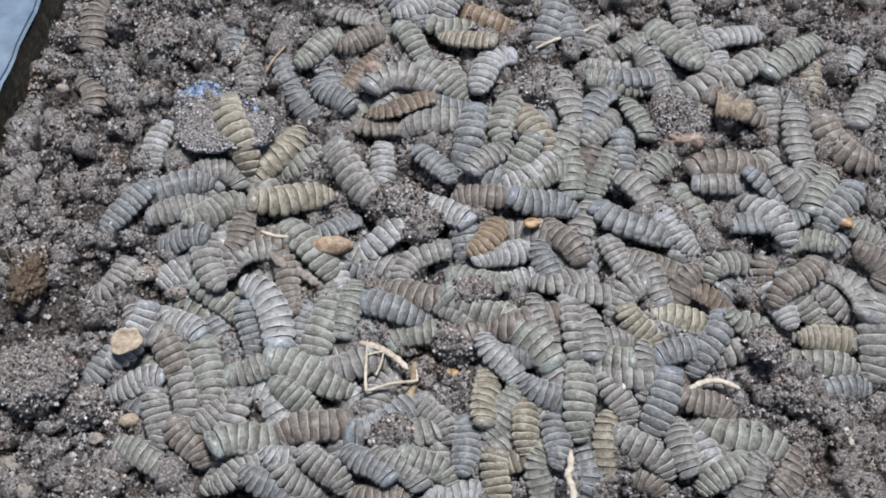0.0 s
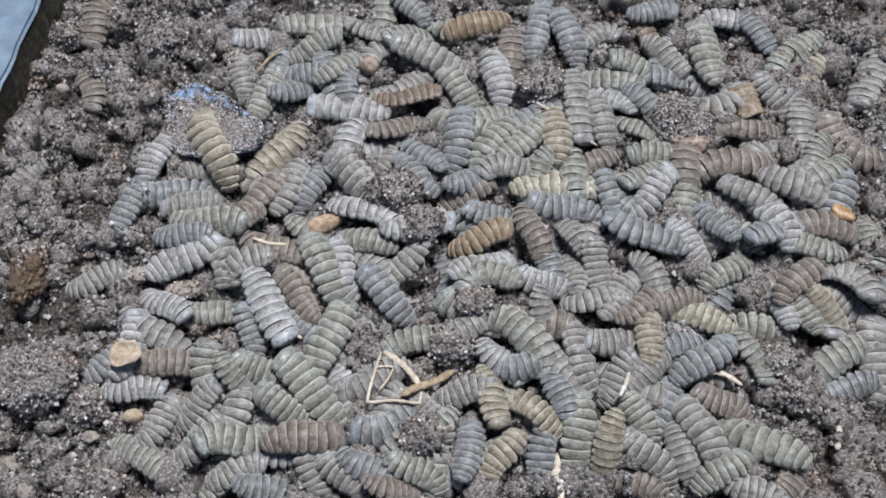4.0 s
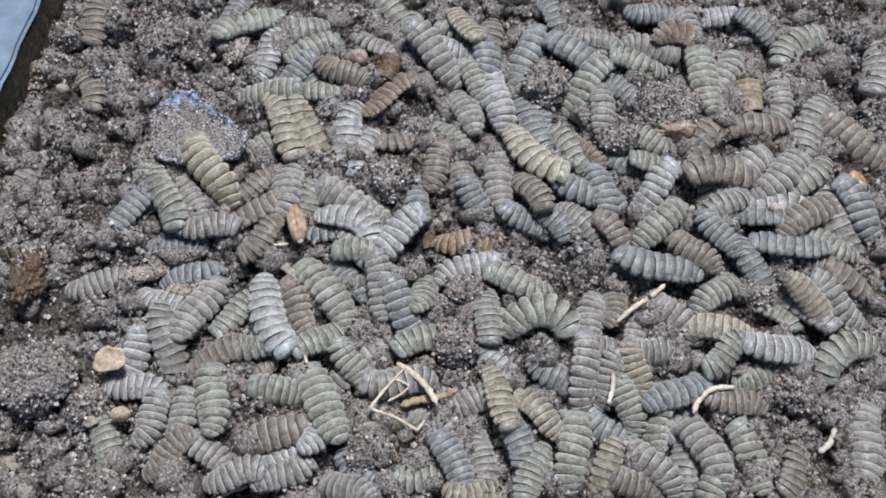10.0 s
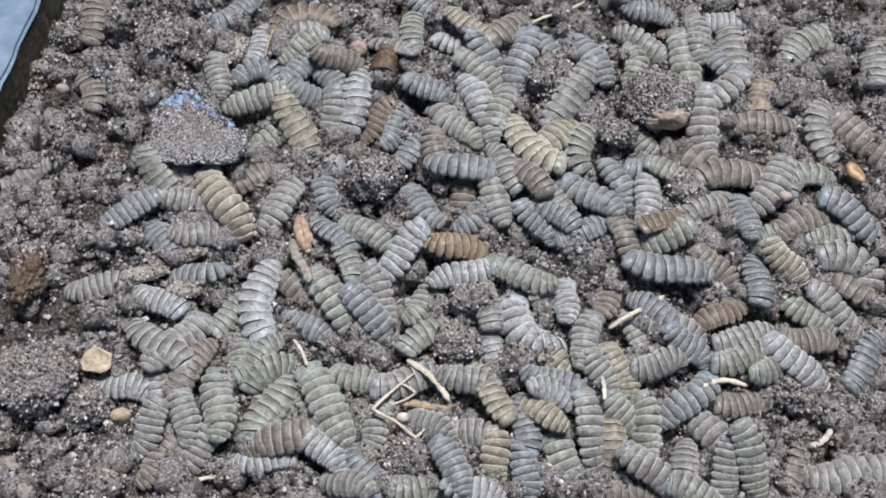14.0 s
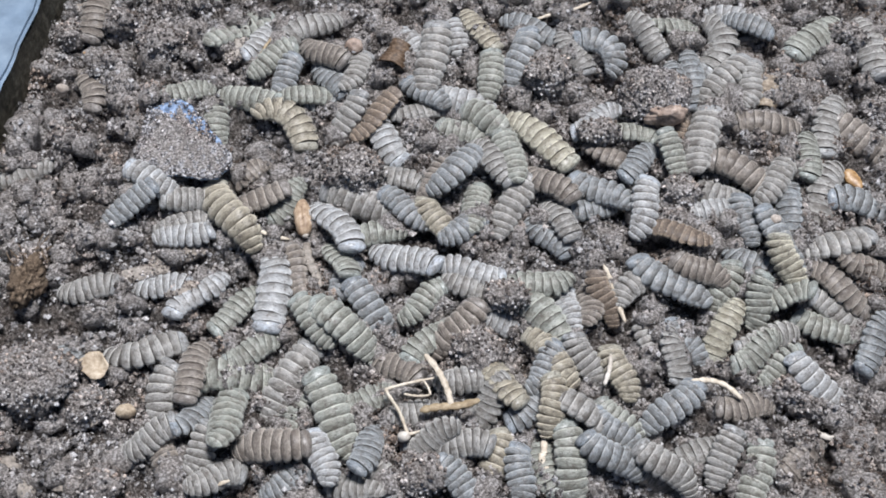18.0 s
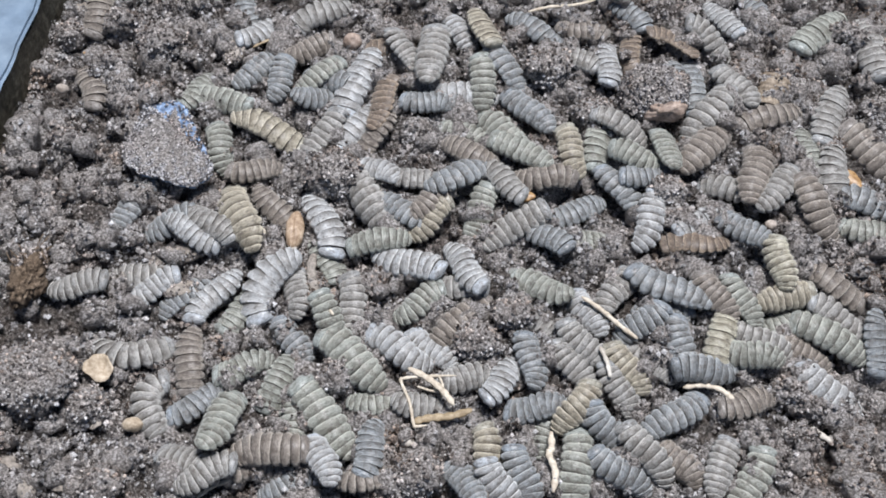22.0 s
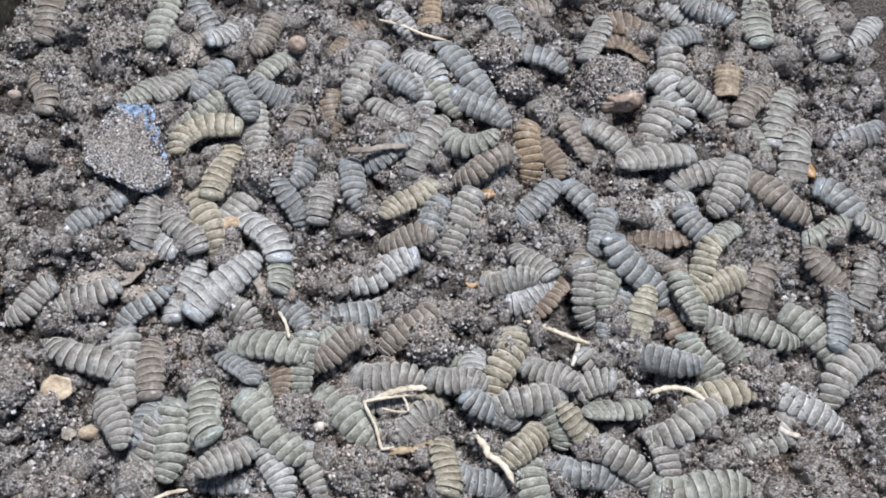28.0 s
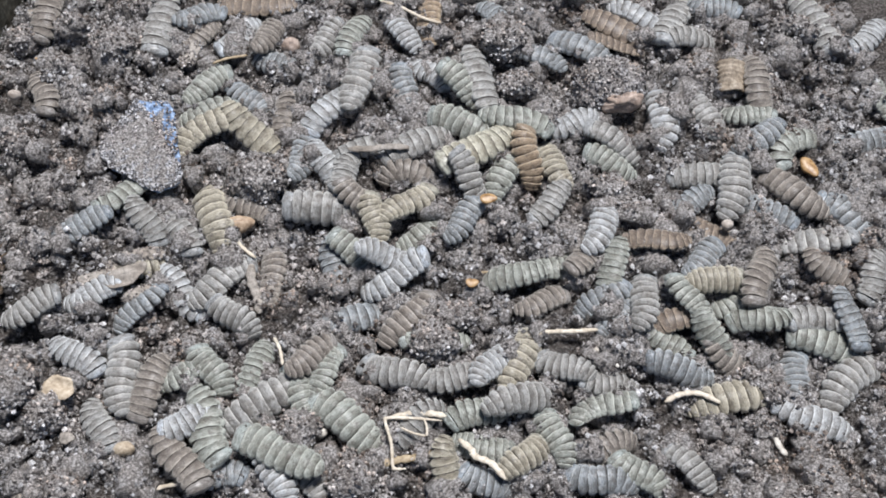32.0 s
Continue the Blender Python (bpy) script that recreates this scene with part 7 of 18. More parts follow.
    crawl('taupe', 15.4, 5.9, 13.8, None, [(0,36.9,23.3,2.8,-105,28,9),(1.5,37.5,26.8,2.1,-154,13,72),(3,38.6,24.8,1.6,-144,9,9),(6.2,39,23.7,2.7,-160,6,57),(6.9,39,23.7,-7.5,-160,0,57),(7.5,40.6,14.4,-7.5,-206,0,37.5),(8.1,42.3,5.2,-7.5,-252,0,18),(8.8,42.3,5.2,2.8,-252,4,18),(10.5,44.9,1.9,2.8,-220,-24,18),(12,46.9,2.1,4,-240,16,18),(14.3,46.3,2.4,1.3,-247,-4,18),(15.7,46.6,1.5,2.4,-209,9,18),(17.2,46.8,0.5,3.5,-170,22,18),(17.9,46.8,0.5,-7.5,-170,0,18),(19.3,32.2,6.9,-7.5,-111.7,0,12.7),(20.7,17.7,13.2,-7.5,-53.3,0,7.3),(22.1,3.1,19.6,-7.5,5,0,2),(22.8,3.1,19.6,4.4,5,0,2),(23.2,3.1,19.6,4.4,5,0,2),(23.9,3.1,19.6,-7.5,5,0,2),(31.1,1.5,21.5,-7.5,5,0,-102),(31.8,1.5,21.5,2.2,5,4,-102),(32,1.5,21.5,2.2,5,4,-102)])
    crawl('moss', 15.5, 6, 28.9, 8, [(0,40.6,19.9,4.1,-113,18),(1.5,46.4,21.9,2,-126,0),(3,51,19.5,2.9,-136,-9),(6,55.1,25.9,0.7,-180,4),(7.5,55.7,25.3,2.8,-172,19),(9,55.8,24,1.8,-183,0),(10.5,56,22.8,3,-195,-16),(12,59.9,21.5,0.7,-180,3),(14.3,60.3,23.1,-0.3,-218,0),(17,60.7,24.9,2.5,-263,-10),(18.5,59.8,26.4,4.1,-250,-17),(20,58.5,28.4,3.9,-261,17),(21.5,58.8,28.5,2.2,-261,18),(24.3,61,30.7,-0.6,-228,0),(26.1,61.2,30.8,1.3,-204,5),(26.9,61.2,30.8,-7.5,-204,0),(29,56.9,11.6,-7.5,-156,0),(31.1,52.5,-7.6,-7.5,-108,0),(31.8,52.5,-7.6,2.2,-108,12),(32,52.5,-7.6,2.2,-108,12)])
    crawl('taupe', 21.7, 7.3, 0, 26, [(0,74.8,24,2.2,187,-3),(1.5,74.6,24,2.2,178,-3),(3,76.1,25,1.4,192,-3),(6,75.7,22.1,4.9,183,1),(7.5,75.1,22.9,2.7,174,-3),(12,73.4,20.6,2.8,191,-8),(17,78.7,21.4,2.4,191,-5),(18.5,78.6,20.5,2.4,127,-6),(20,79.5,20.5,1.4,108,0),(21.5,80.4,20.4,4,90,18),(23.2,82.3,20.6,2.3,61,-5),(23.9,82.3,20.6,-7.5,61,0),(32,82.3,20.6,-7.5,61,0)])
    crawl('moss', 15.4, 5.9, -15.6, -7, [(0,58.2,26,0.7,-124,-8),(1.5,57.5,27.3,-0.4,-147,0),(6,55.9,27.8,3.9,-186,-4),(9,56,30.1,2.1,-199,-4),(14.3,51.7,31.5,1.6,-220,-6),(17.2,48.5,28,1.5,-181,-4),(17.9,48.5,28,-7.5,-181,0),(20.2,50.1,24.9,-7.5,-213,0),(20.9,50.1,24.9,3.8,-213,3),(21.5,50.1,24.9,3.8,-213,3),(23.2,51.7,25.3,3.7,-158,-26),(23.9,51.7,25.3,-7.5,-158,0),(31.1,54.9,22.5,-7.5,-208,0),(31.8,54.9,22.5,2.1,-208,-6),(32,54.9,22.5,2.1,-208,-6)])
    crawl('slate', 15.4, 5.9, 1.8, None, [(0,64.2,52.8,-0.5,94,9,8),(1.5,68.3,51.4,-0.5,137,10,8),(3,67.8,51.5,-1.5,149,0,8),(6,66.9,51.8,-0.5,171,8,8),(7.5,68.1,52.3,-0.5,119,10,8),(9.2,68,51.5,1.3,129,24,8),(9.9,68,51.5,-7.5,129,0,8),(13.1,75,56.2,-7.5,133,0,8),(13.9,75,56.2,3.3,133,11,8),(17.2,80.6,55.9,2.9,117,3,8),(17.9,80.6,55.9,-7.5,117,0,8),(20,63.1,54.7,-7.5,192,0,-0.5),(22.1,45.7,53.5,-7.5,267,0,-9),(22.8,45.7,53.5,1.8,267,14,-9),(24.5,45.7,52.7,1.8,273,11,-9),(24.9,45.7,52.7,-7.5,273,0,-9),(32,45.7,52.7,-7.5,273,0,-9)])
    crawl('moss', 15.3, 5.9, 34.3, -24, [(0,50,61.4,2.7,193,21),(0.2,50,61.4,2.7,193,21),(0.9,50,61.4,-7.5,193,0),(4.1,48.1,69.7,-7.5,158,0),(4.9,48.1,69.7,1,158,-6),(6,48.1,69.7,1,158,-6),(9.2,55.6,68.9,0.7,171,-3),(9.9,55.6,68.9,-7.5,171,0),(15.1,63.6,69.5,-7.5,166,0),(15.9,63.6,69.5,0.6,166,-4),(19.1,64.5,70.5,0.6,176,-4),(19.8,64.5,70.5,-7.5,176,0),(22.1,66.1,71.6,-7.5,200,0),(22.8,66.1,71.6,1.8,200,-21),(23.2,66.1,71.6,1.8,200,-21),(23.9,66.1,71.6,-7.5,200,0),(29.1,68,67.9,-7.5,128,0),(29.8,68,67.9,3.9,128,13),(31.1,68,67.9,3.9,128,13),(31.8,68,67.9,-7.5,128,0),(32,68,67.9,-7.5,128,0)])
    crawl('grey', 16.8, 6.1, -1.1, None, [(0,68,76.1,0,113,-9,16),(0.2,68,76.1,0,113,-9,16),(0.9,68,76.1,-7.5,113,0,16),(4.1,70.2,70.5,-7.5,73,0,16),(4.9,70.2,70.5,0.2,73,-4,16),(7.5,70.3,71.4,0.1,94,-7,16),(9,68.3,68,4.4,115,-9,16),(10.5,69.7,69.3,-1,107,0,16),(12,71,70.5,0,100,-8,16),(14.3,71.9,67.4,-1,98,0,16),(17.2,72.9,63.7,2.9,96,-13,16),(17.9,72.9,63.7,-7.5,96,0,16),(20.2,72.9,65.6,-7.5,138,0,16),(20.9,72.9,65.6,-0.1,138,-9,16),(23.2,75.2,63.2,3.2,154,-28,16),(23.9,75.2,63.2,-7.5,154,0,16),(26.1,77.4,18.3,-7.5,210,0,2),(26.9,77.4,18.3,2.3,210,7,2),(31.1,77.5,19.2,2.3,203,7,2),(31.8,77.5,19.2,-7.5,203,0,2),(32,77.5,19.2,-7.5,203,0,2)])
    crawl('moss', 16.5, 5.9, 0, None, [(0,47.3,51.2,0.3,169,-2,-13),(1.5,49.8,54.8,1.2,186,-7,-13),(3,53.6,55.3,2.1,174,-22,-13),(6,53.1,54.9,1.8,168,-3,-13),(7.5,58.7,54.3,3.5,186,-18,-13),(9,58.2,57.8,3.1,156,-4,-13),(10.5,52.3,56.8,1.1,169,-10,-13),(12,54.2,57.2,3.8,100,-21,168),(14.3,53.2,56.1,0.3,93,0,85),(17.2,52.1,54.8,1.3,85,-5,-13),(17.9,52.1,54.8,-7.5,85,0,-13),(24.5,47.1,52.3,-7.5,74,0,-13),(24.9,47.1,52.3,1.8,74,-13,-13),(26.1,47.1,52.3,1.8,74,-13,-13),(26.9,47.1,52.3,-7.5,74,0,-13),(32,47.1,52.3,-7.5,74,0,-13)])
    crawl('slate', 17, 5.9, 0, -5, [(0,-80.8,10.2,3.3,51,-4),(6,-80.4,9.9,3.3,70,-6),(12,-79.4,9,4,43,-2),(17,-79.7,9.2,4.5,34,-7),(18.5,-79.4,10.6,5,48,-12),(20,-79.7,8.6,4,64,-5),(23,-78.2,11.9,4.2,64,-2),(25.5,-77.6,9.3,4.7,31,-3),(28,-77,9.9,4.3,38,2),(32,-80,5.8,4.7,31,-7)])
    crawl('grey', 15.9, 5.9, -9.7, None, [(0,-68,10.3,2.4,-166,1,5),(3,-63.9,11.1,1.9,-172,1,5),(7.5,-68.2,15.2,3.3,-220,-5,5),(9,-66.1,15.4,2.3,-249,4,5),(10.5,-65.2,13.8,2.2,-232,2,5),(12,-65.3,13.1,4.8,-215,-14,5),(14.3,-65.3,11.7,4.3,-187,-14,5),(18.5,-64.1,12.5,3.2,-178,-14,5),(20.2,-65,11.4,2.1,-215,0,5),(20.9,-65,11.4,-7.5,-215,0,5),(22,-65.2,12.4,-7.5,-278,0,14),(23.2,-65.4,13.3,-7.5,-341,0,23),(23.9,-65.4,13.3,2,-341,6,23),(24.5,-65.4,13.3,2,-341,6,23),(24.9,-65.4,13.3,-7.5,-341,0,23),(29.1,-66.1,9.9,-7.5,-326,0,23),(29.8,-66.1,9.9,2.1,-326,13,23),(31.1,-66.1,9.9,2.1,-326,13,23),(31.8,-66.1,9.9,-7.5,-326,0,23),(32,-66.1,9.9,-7.5,-326,0,23)])
    crawl('moss', 19.1, 6.4, 33.3, 1, [(0,-58.3,9.7,2.4,33,28),(1.5,-57.4,8,2.6,31,27),(3,-59,7.3,1.6,10,0),(6,-62.1,5.9,3.6,-33,9),(7.5,-66.2,6.9,5.6,-46,2),(9,-69.2,11.5,5,-61,7),(10.5,-71,12.2,5.3,-74,5),(12,-72.3,17.9,5.3,-64,28),(17.2,-73.1,16.3,3.7,-61,13),(17.9,-73.1,16.3,-7.5,-61,0),(24.5,-71.5,16.3,-7.5,-105,0),(31.1,-69.9,16.3,-7.5,-149,0),(31.8,-69.9,16.3,3,-149,-4),(32,-69.9,16.3,3,-149,-4)])
    crawl('slate', 15, 5.9, 10.1, -1, [(0,-65.5,1.3,3,356,-23),(1.5,-63.5,1.3,4.4,351,-16),(3,-64.6,3.8,1.6,367,-3),(6,-68.2,2.1,0.9,336,-1),(7.5,-66.3,1,-0.1,344,0),(9,-64.5,-0.2,2.7,353,-7),(10.5,-67.9,-0.4,1.7,353,-2),(12,-67.4,1.2,3.1,366,-24),(14.3,-71.8,2.2,2.3,299,0),(17.2,-69,-0.5,4.3,346,16),(17.9,-69,-0.5,-7.5,346,0),(20.2,-68.4,6,-7.5,370,0),(20.9,-68.4,6,3.6,370,-23),(23.2,-70.7,5.4,2.3,384,-3),(23.9,-70.7,5.4,-7.5,384,0),(32,-70.7,5.4,-7.5,384,0)])
    crawl('olive', 22.4, 7.4, -4.4, None, [(0,-39,13.6,1.8,191,-16,-13),(0.2,-39,13.6,1.8,191,-16,-13),(0.9,-39,13.6,-7.5,191,0,-13),(2.5,-35.5,23.7,-7.5,245.5,0,-44.5),(4.1,-32,33.8,-7.5,300,0,-76),(4.9,-32,33.8,0.9,300,17,-76),(6,-32,33.8,0.9,300,17,-76),(7.5,-32.6,32.6,1.4,297,4,-23),(9,-35.6,34.1,2.7,295,16,4),(10.5,-35.8,33.1,1.8,288,20,0),(12,-35.3,35.1,1.4,292,8,-40),(14.3,-38.9,35.2,2.2,294,24,0),(17.2,-35.8,36.5,1.6,298,14,-140),(17.9,-35.8,36.5,-7.5,298,0,-140),(31.1,-38.5,33.8,-7.5,315,0,0),(31.8,-38.5,33.8,2.2,315,27,0),(32,-38.5,33.8,2.2,315,27,0)])
    crawl('taupe', 15, 5.9, 4.5, None, [(0,-51.2,4.7,0.7,-111,0,-24),(1.5,-51.6,6.3,-0.3,-136,0,-24),(3,-52.1,7.8,3.3,-161,-2,-24),(6,-50,3.5,0.7,-129,-2,-24),(7.5,-46.8,3,3.5,-96,18,-24),(9,-45.5,2.5,1.7,-141,14,-24),(11.1,-46.7,3.8,-0.6,-126,-1,-24),(11.8,-46.7,3.8,-7.5,-126,0,-24),(13.4,-29.4,-14.2,-7.5,-73.5,0,-16.5),(15.1,-12,-32.2,-7.5,-21,0,-9),(15.9,-12,-32.2,2.1,-21,-28,-9),(18.5,-10.7,-32.4,0.8,-36,-9,-9),(20.2,-9.4,-32,-0.2,0,-7,-9),(20.9,-9.4,-32,-7.5,0,0,-9),(24.5,1.3,3.7,-7.5,15,0,-10),(24.9,1.3,3.7,0.1,15,1,-10),(29.1,1.3,0.7,2.8,-2,-20,-10),(29.8,1.3,0.7,-7.5,-2,0,-10),(32,1.3,0.7,-7.5,-2,0,-10)])
    crawl('grey', 15, 5.9, 2, None, [(0,-80.6,-10.8,2.8,44,-2,87),(1.5,-85.2,-9.4,3.1,31,-2,13),(6,-85.7,-11.3,3.1,18,-2,13),(12,-85.3,-11.7,3,7,-2,13),(17,-86.5,-12.9,3.1,5,-2,13),(23,-90,-11.9,3.6,5,-8,13),(28,-89.8,-14.8,3.8,38,-9,13),(32,-89.9,-15.9,2.9,25,-5,13)])
    crawl('grey', 20.6, 7, 16, None, [(0,-59.3,-2.4,0.2,118,3,8),(0.2,-59.3,-2.4,0.2,118,3,8),(0.9,-59.3,-2.4,-7.5,118,0,8),(4.1,-56,-5.9,-7.5,51,0,-107),(4.9,-56,-5.9,2.4,51,-9,-107),(6,-56,-5.9,2.4,51,-9,-107),(7.5,-56.8,-11.8,3.6,77,-7,8),(9,-57.4,-14.8,1.8,69,2,8),(10.5,-60.2,-19.7,3.2,70,11,8),(12,-59.9,-22.8,2.7,68,9,8),(15.1,-65.2,-28.3,3.5,52,14,8),(15.9,-65.2,-28.3,-7.5,52,0,8),(22.1,-61.7,-31,-7.5,92,0,8),(22.8,-61.7,-31,3.3,92,9,8),(24.3,-62.6,-31.2,2.4,78,-14,8),(25.5,-63.7,-31.1,-0.4,86,0,8),(28,-65.9,-31.1,0.6,103,1,8),(32,-66.7,-33.2,0.5,100,1,8)])
    crawl('grey', 17.1, 6.3, -7.9, None, [(0,-49.6,-2.3,2.4,39,6,-117),(1.5,-49.3,-2.3,0.4,24,-1,-168),(3,-51.8,-2.6,0.6,46,-3,-141),(6,-48.8,-5.9,-0.8,17,-2,-19),(8.1,-51,-5.2,-0.5,14,0,-19),(8.8,-51,-5.2,-7.5,14,0,-19),(13.1,-67.5,20.9,-7.5,-32,0,23),(13.9,-67.5,20.9,1.7,-32,18,23),(15.1,-67.5,20.9,1.7,-32,18,23),(15.9,-67.5,20.9,-7.5,-32,0,23),(19.1,-75.7,-8.2,-7.5,15,0,10),(19.8,-75.7,-8.2,1.4,15,-1,10),(24.3,-75.2,-9.2,1.4,17,-1,10),(25.5,-77.8,-11.4,1.6,18,-3,10),(31.1,-77,-12.5,1.5,29,-3,10),(31.8,-77,-12.5,-7.5,29,0,10),(32,-77,-12.5,-7.5,29,0,10)])
    crawl('taupe', 17.9, 5.9, -26.5, 12, [(0,-38.2,-11,2.5,108,3),(1.5,-36.2,-12.2,1.2,135,-5),(3,-35.6,-11.9,0.5,130,2),(6,-36.9,-16.1,-0.5,132,0),(7.5,-37.6,-18.2,4,132,-5),(9,-36,-17.3,0.4,117,-3),(14.3,-34.8,-12.8,0.6,145,0),(17,-36.5,-8,-1.1,121,0),(19.1,-37.5,-5.3,-0.1,107,8),(19.8,-37.5,-5.3,-7.5,107,0),(31.1,-32.6,-8.2,-7.5,93,0),(31.8,-32.6,-8.2,0.1,93,7),(32,-32.6,-8.2,0.1,93,7)])
    crawl('ash', 23, 7.6, -5, None, [(0,-41.6,-17.6,2.5,-60,-2,-76),(1.5,-43,-15.7,0.3,-71,8,6),(3,-44,-16.1,1.2,-61,0,6),(6,-39.5,-19.1,2.6,-60,0,6),(7.5,-39,-22.2,1.4,-67,7,6),(9,-41.6,-19.9,1.3,-68,13,6),(10.5,-42.8,-19.7,3.1,-70,-3,80),(12,-43.7,-18.8,2.4,-73,2,99),(14.3,-45.7,-14.8,2.6,-95,3,76),(17,-44.2,-12.9,2.5,-100,-1,59),(18.5,-40.9,-12.9,1.7,-85,5,-57),(20,-43.8,-15.8,2.1,-103,20,6),(21.5,-44.4,-10.9,2.3,-116,9,119),(23,-43.9,-9.7,2.3,-119,15,101),(24.3,-47,-7,0.3,-133,9,111),(25.5,-47.8,-8.2,0.7,-128,7,114),(28,-43.9,-10.8,2.8,-136,5,6),(29.1,-43.9,-10.8,2.8,-136,5,6),(29.8,-43.9,-10.8,-7.5,-136,0,6),(32,-43.9,-10.8,-7.5,-136,0,6)])
    crawl('moss', 16.7, 5.9, 8.2, 17, [(0,-54.9,-15.3,2.7,139,-11),(1.5,-56.6,-16.7,2.4,147,12),(3,-56.8,-17.4,0.4,160,-2),(6,-53.8,-19.2,0.4,208,-5),(7.5,-51,-20.9,4,217,24),(9,-50.7,-18.7,0.2,231,-5),(12,-51.3,-17.1,-0.1,227,-4),(17,-51.2,-17.3,0.4,227,-5),(23.2,-49.4,-16.7,-1,232,-2),(23.9,-49.4,-16.7,-7.5,232,0),(32,-49.4,-16.7,-7.5,232,0)])
    crawl('slate', 15, 5.9, 53.9, 15, [(0,-46.3,-23.6,2.5,97,-13),(1.5,-46.6,-21.9,1.4,99,-1),(3,-46.4,-22.5,2.5,97,-14),(6,-46.3,-25.2,1.2,113,2),(8.1,-43.5,-23.7,2.7,100,-13),(8.8,-43.5,-23.7,-7.5,100,0),(13.1,-42.1,-28.5,-7.5,87,0),(13.9,-42.1,-28.5,0.4,87,10),(17.2,-42.9,-28.9,-0.5,50,11),(17.9,-42.9,-28.9,-7.5,50,0),(26.1,-39,-32.1,-7.5,126,0),(26.9,-39,-32.1,1.7,126,26),(29.1,-39,-32.1,1.7,126,26),(29.8,-39,-32.1,-7.5,126,0),(32,-39,-32.1,-7.5,126,0)])
    crawl('ash', 15, 5.9, 0, 9, [(0,-63.7,-22.1,3.5,-38,-11),(1.5,-65.4,-19.4,1.6,-37,-7),(7.5,-70.5,-14.5,2.5,-34,-18),(9,-69.3,-15.5,1.4,-35,-4),(12,-68.1,-16.9,2.8,-13,-3),(14.3,-70,-14.8,1.4,-33,-3),(17,-67.9,-11.1,3.5,-23,-9),(18.5,-70.6,-11.3,0.7,3,-2),(23.2,-71.6,-12,2.3,28,-7),(23.9,-71.6,-12,-7.5,28,0),(31.1,-75.8,-11.7,-7.5,21,0),(31.8,-75.8,-11.7,1.3,21,-3),(32,-75.8,-11.7,1.3,21,-3)])
    crawl('grey', 20.2, 6.6, -10.5, None, [(0,-69.4,-23.8,1.3,-42,12,10),(3,-70,-23.8,1.4,-37,12,10),(9,-65.3,-26.2,1.7,-58,19,10),(10.5,-67.3,-26.2,1.9,-86,19,10),(14.3,-69.2,-25.9,-0.8,-35,0,10),(17,-70.8,-27.2,3,7,3,10),(18.5,-71.1,-30.6,1.8,11,10,93),(20,-70.8,-32,4,14,20,136),(21.5,-73.9,-30,2.1,2,12,101),(25.5,-74.3,-30,2.1,-4,12,108),(28,-75.3,-29.8,3,-26,7,25),(31.1,-76.2,-29.9,3,-26,9,45),(31.8,-76.2,-29.9,-7.5,-26,0,45),(32,-76.2,-29.9,-7.5,-26,0,45)])
    crawl('moss', 21.9, 7.6, 22.5, -2, [(0,-33.7,0.9,-1.3,133,-3),(1.5,-31.1,-3.4,0.7,140,-11),(3,-29.8,-6.4,1.3,106,-12),(6,-28.6,-6.4,0.5,146,0),(9,-31.6,-9.4,0.2,125,1),(10.5,-27.8,-13,1.5,130,3),(14.3,-26.2,-16.6,2.2,127,-12),(17,-24.5,-23.1,3.2,137,-7),(19.1,-23,-23.4,3.9,141,-18),(19.8,-23,-23.4,-7.5,141,0),(22.1,-31.1,-26.4,-7.5,135,0),(22.8,-31.1,-26.4,2.2,135,-6),(24.3,-32.3,-25.4,0.9,157,-22),(25.5,-32.9,-29.2,2.7,143,20),(29.1,-32.2,-27.3,3.4,171,14),(29.8,-32.2,-27.3,-7.5,171,0),(32,-32.2,-27.3,-7.5,171,0)])
    crawl('slate', 15, 5.9, -56.9, 16, [(0,-27.4,5.6,0.9,25,10),(0.2,-27.4,5.6,0.9,25,10),(0.9,-27.4,5.6,-7.5,25,0),(6.2,-30.3,8,-7.5,10,0),(6.9,-30.3,8,-0.8,10,1),(9,-29.5,6.4,-0.9,13,1),(10.5,-28.7,5.6,-1.9,-10,0),(12,-27.9,4.7,0.6,-33,15),(14.3,-27.7,3.1,2.3,-48,-10),(17.2,-26.6,7.1,0.8,-35,6),(17.9,-26.6,7.1,-7.5,-35,0),(22.1,-23.2,12.6,-7.5,-48,0),(22.8,-23.2,12.6,0,-48,5),(29.1,-28.9,13.5,1.8,-68,25),(29.8,-28.9,13.5,-7.5,-68,0),(32,-28.9,13.5,-7.5,-68,0)])
    crawl('ash', 21, 7, -28.4, None, [(0,-14.9,2.3,1.3,27,-13,-14),(1.5,-17.9,6.5,1.1,-22,-12,-14),(3,-19.4,9.8,1.1,-23,-9,-14),(7.5,-21.3,11.3,1.5,-43,-9,-14),(9,-22.1,9.9,4,-27,12,-14),(10.5,-23,5.8,3.7,-36,-15,-110),(11.1,-23,5.8,3.7,-36,-15,-110),(11.8,-23,5.8,-7.5,-36,0,-110),(17.2,-27.2,6.5,-7.5,-57,0,-14),(17.9,-27.2,6.5,2,-57,-17,-14),(20,-30.2,9.2,1.8,-69,-16,-14),(21.5,-30.2,8.1,0.6,-73,-4,-14),(24.3,-31.3,5.1,2.3,-70,-26,-14),(29.1,-36.1,5.3,-0.5,-56,-4,-14),(29.8,-36.1,5.3,-7.5,-56,0,-14),(32,-36.1,5.3,-7.5,-56,0,-14)])
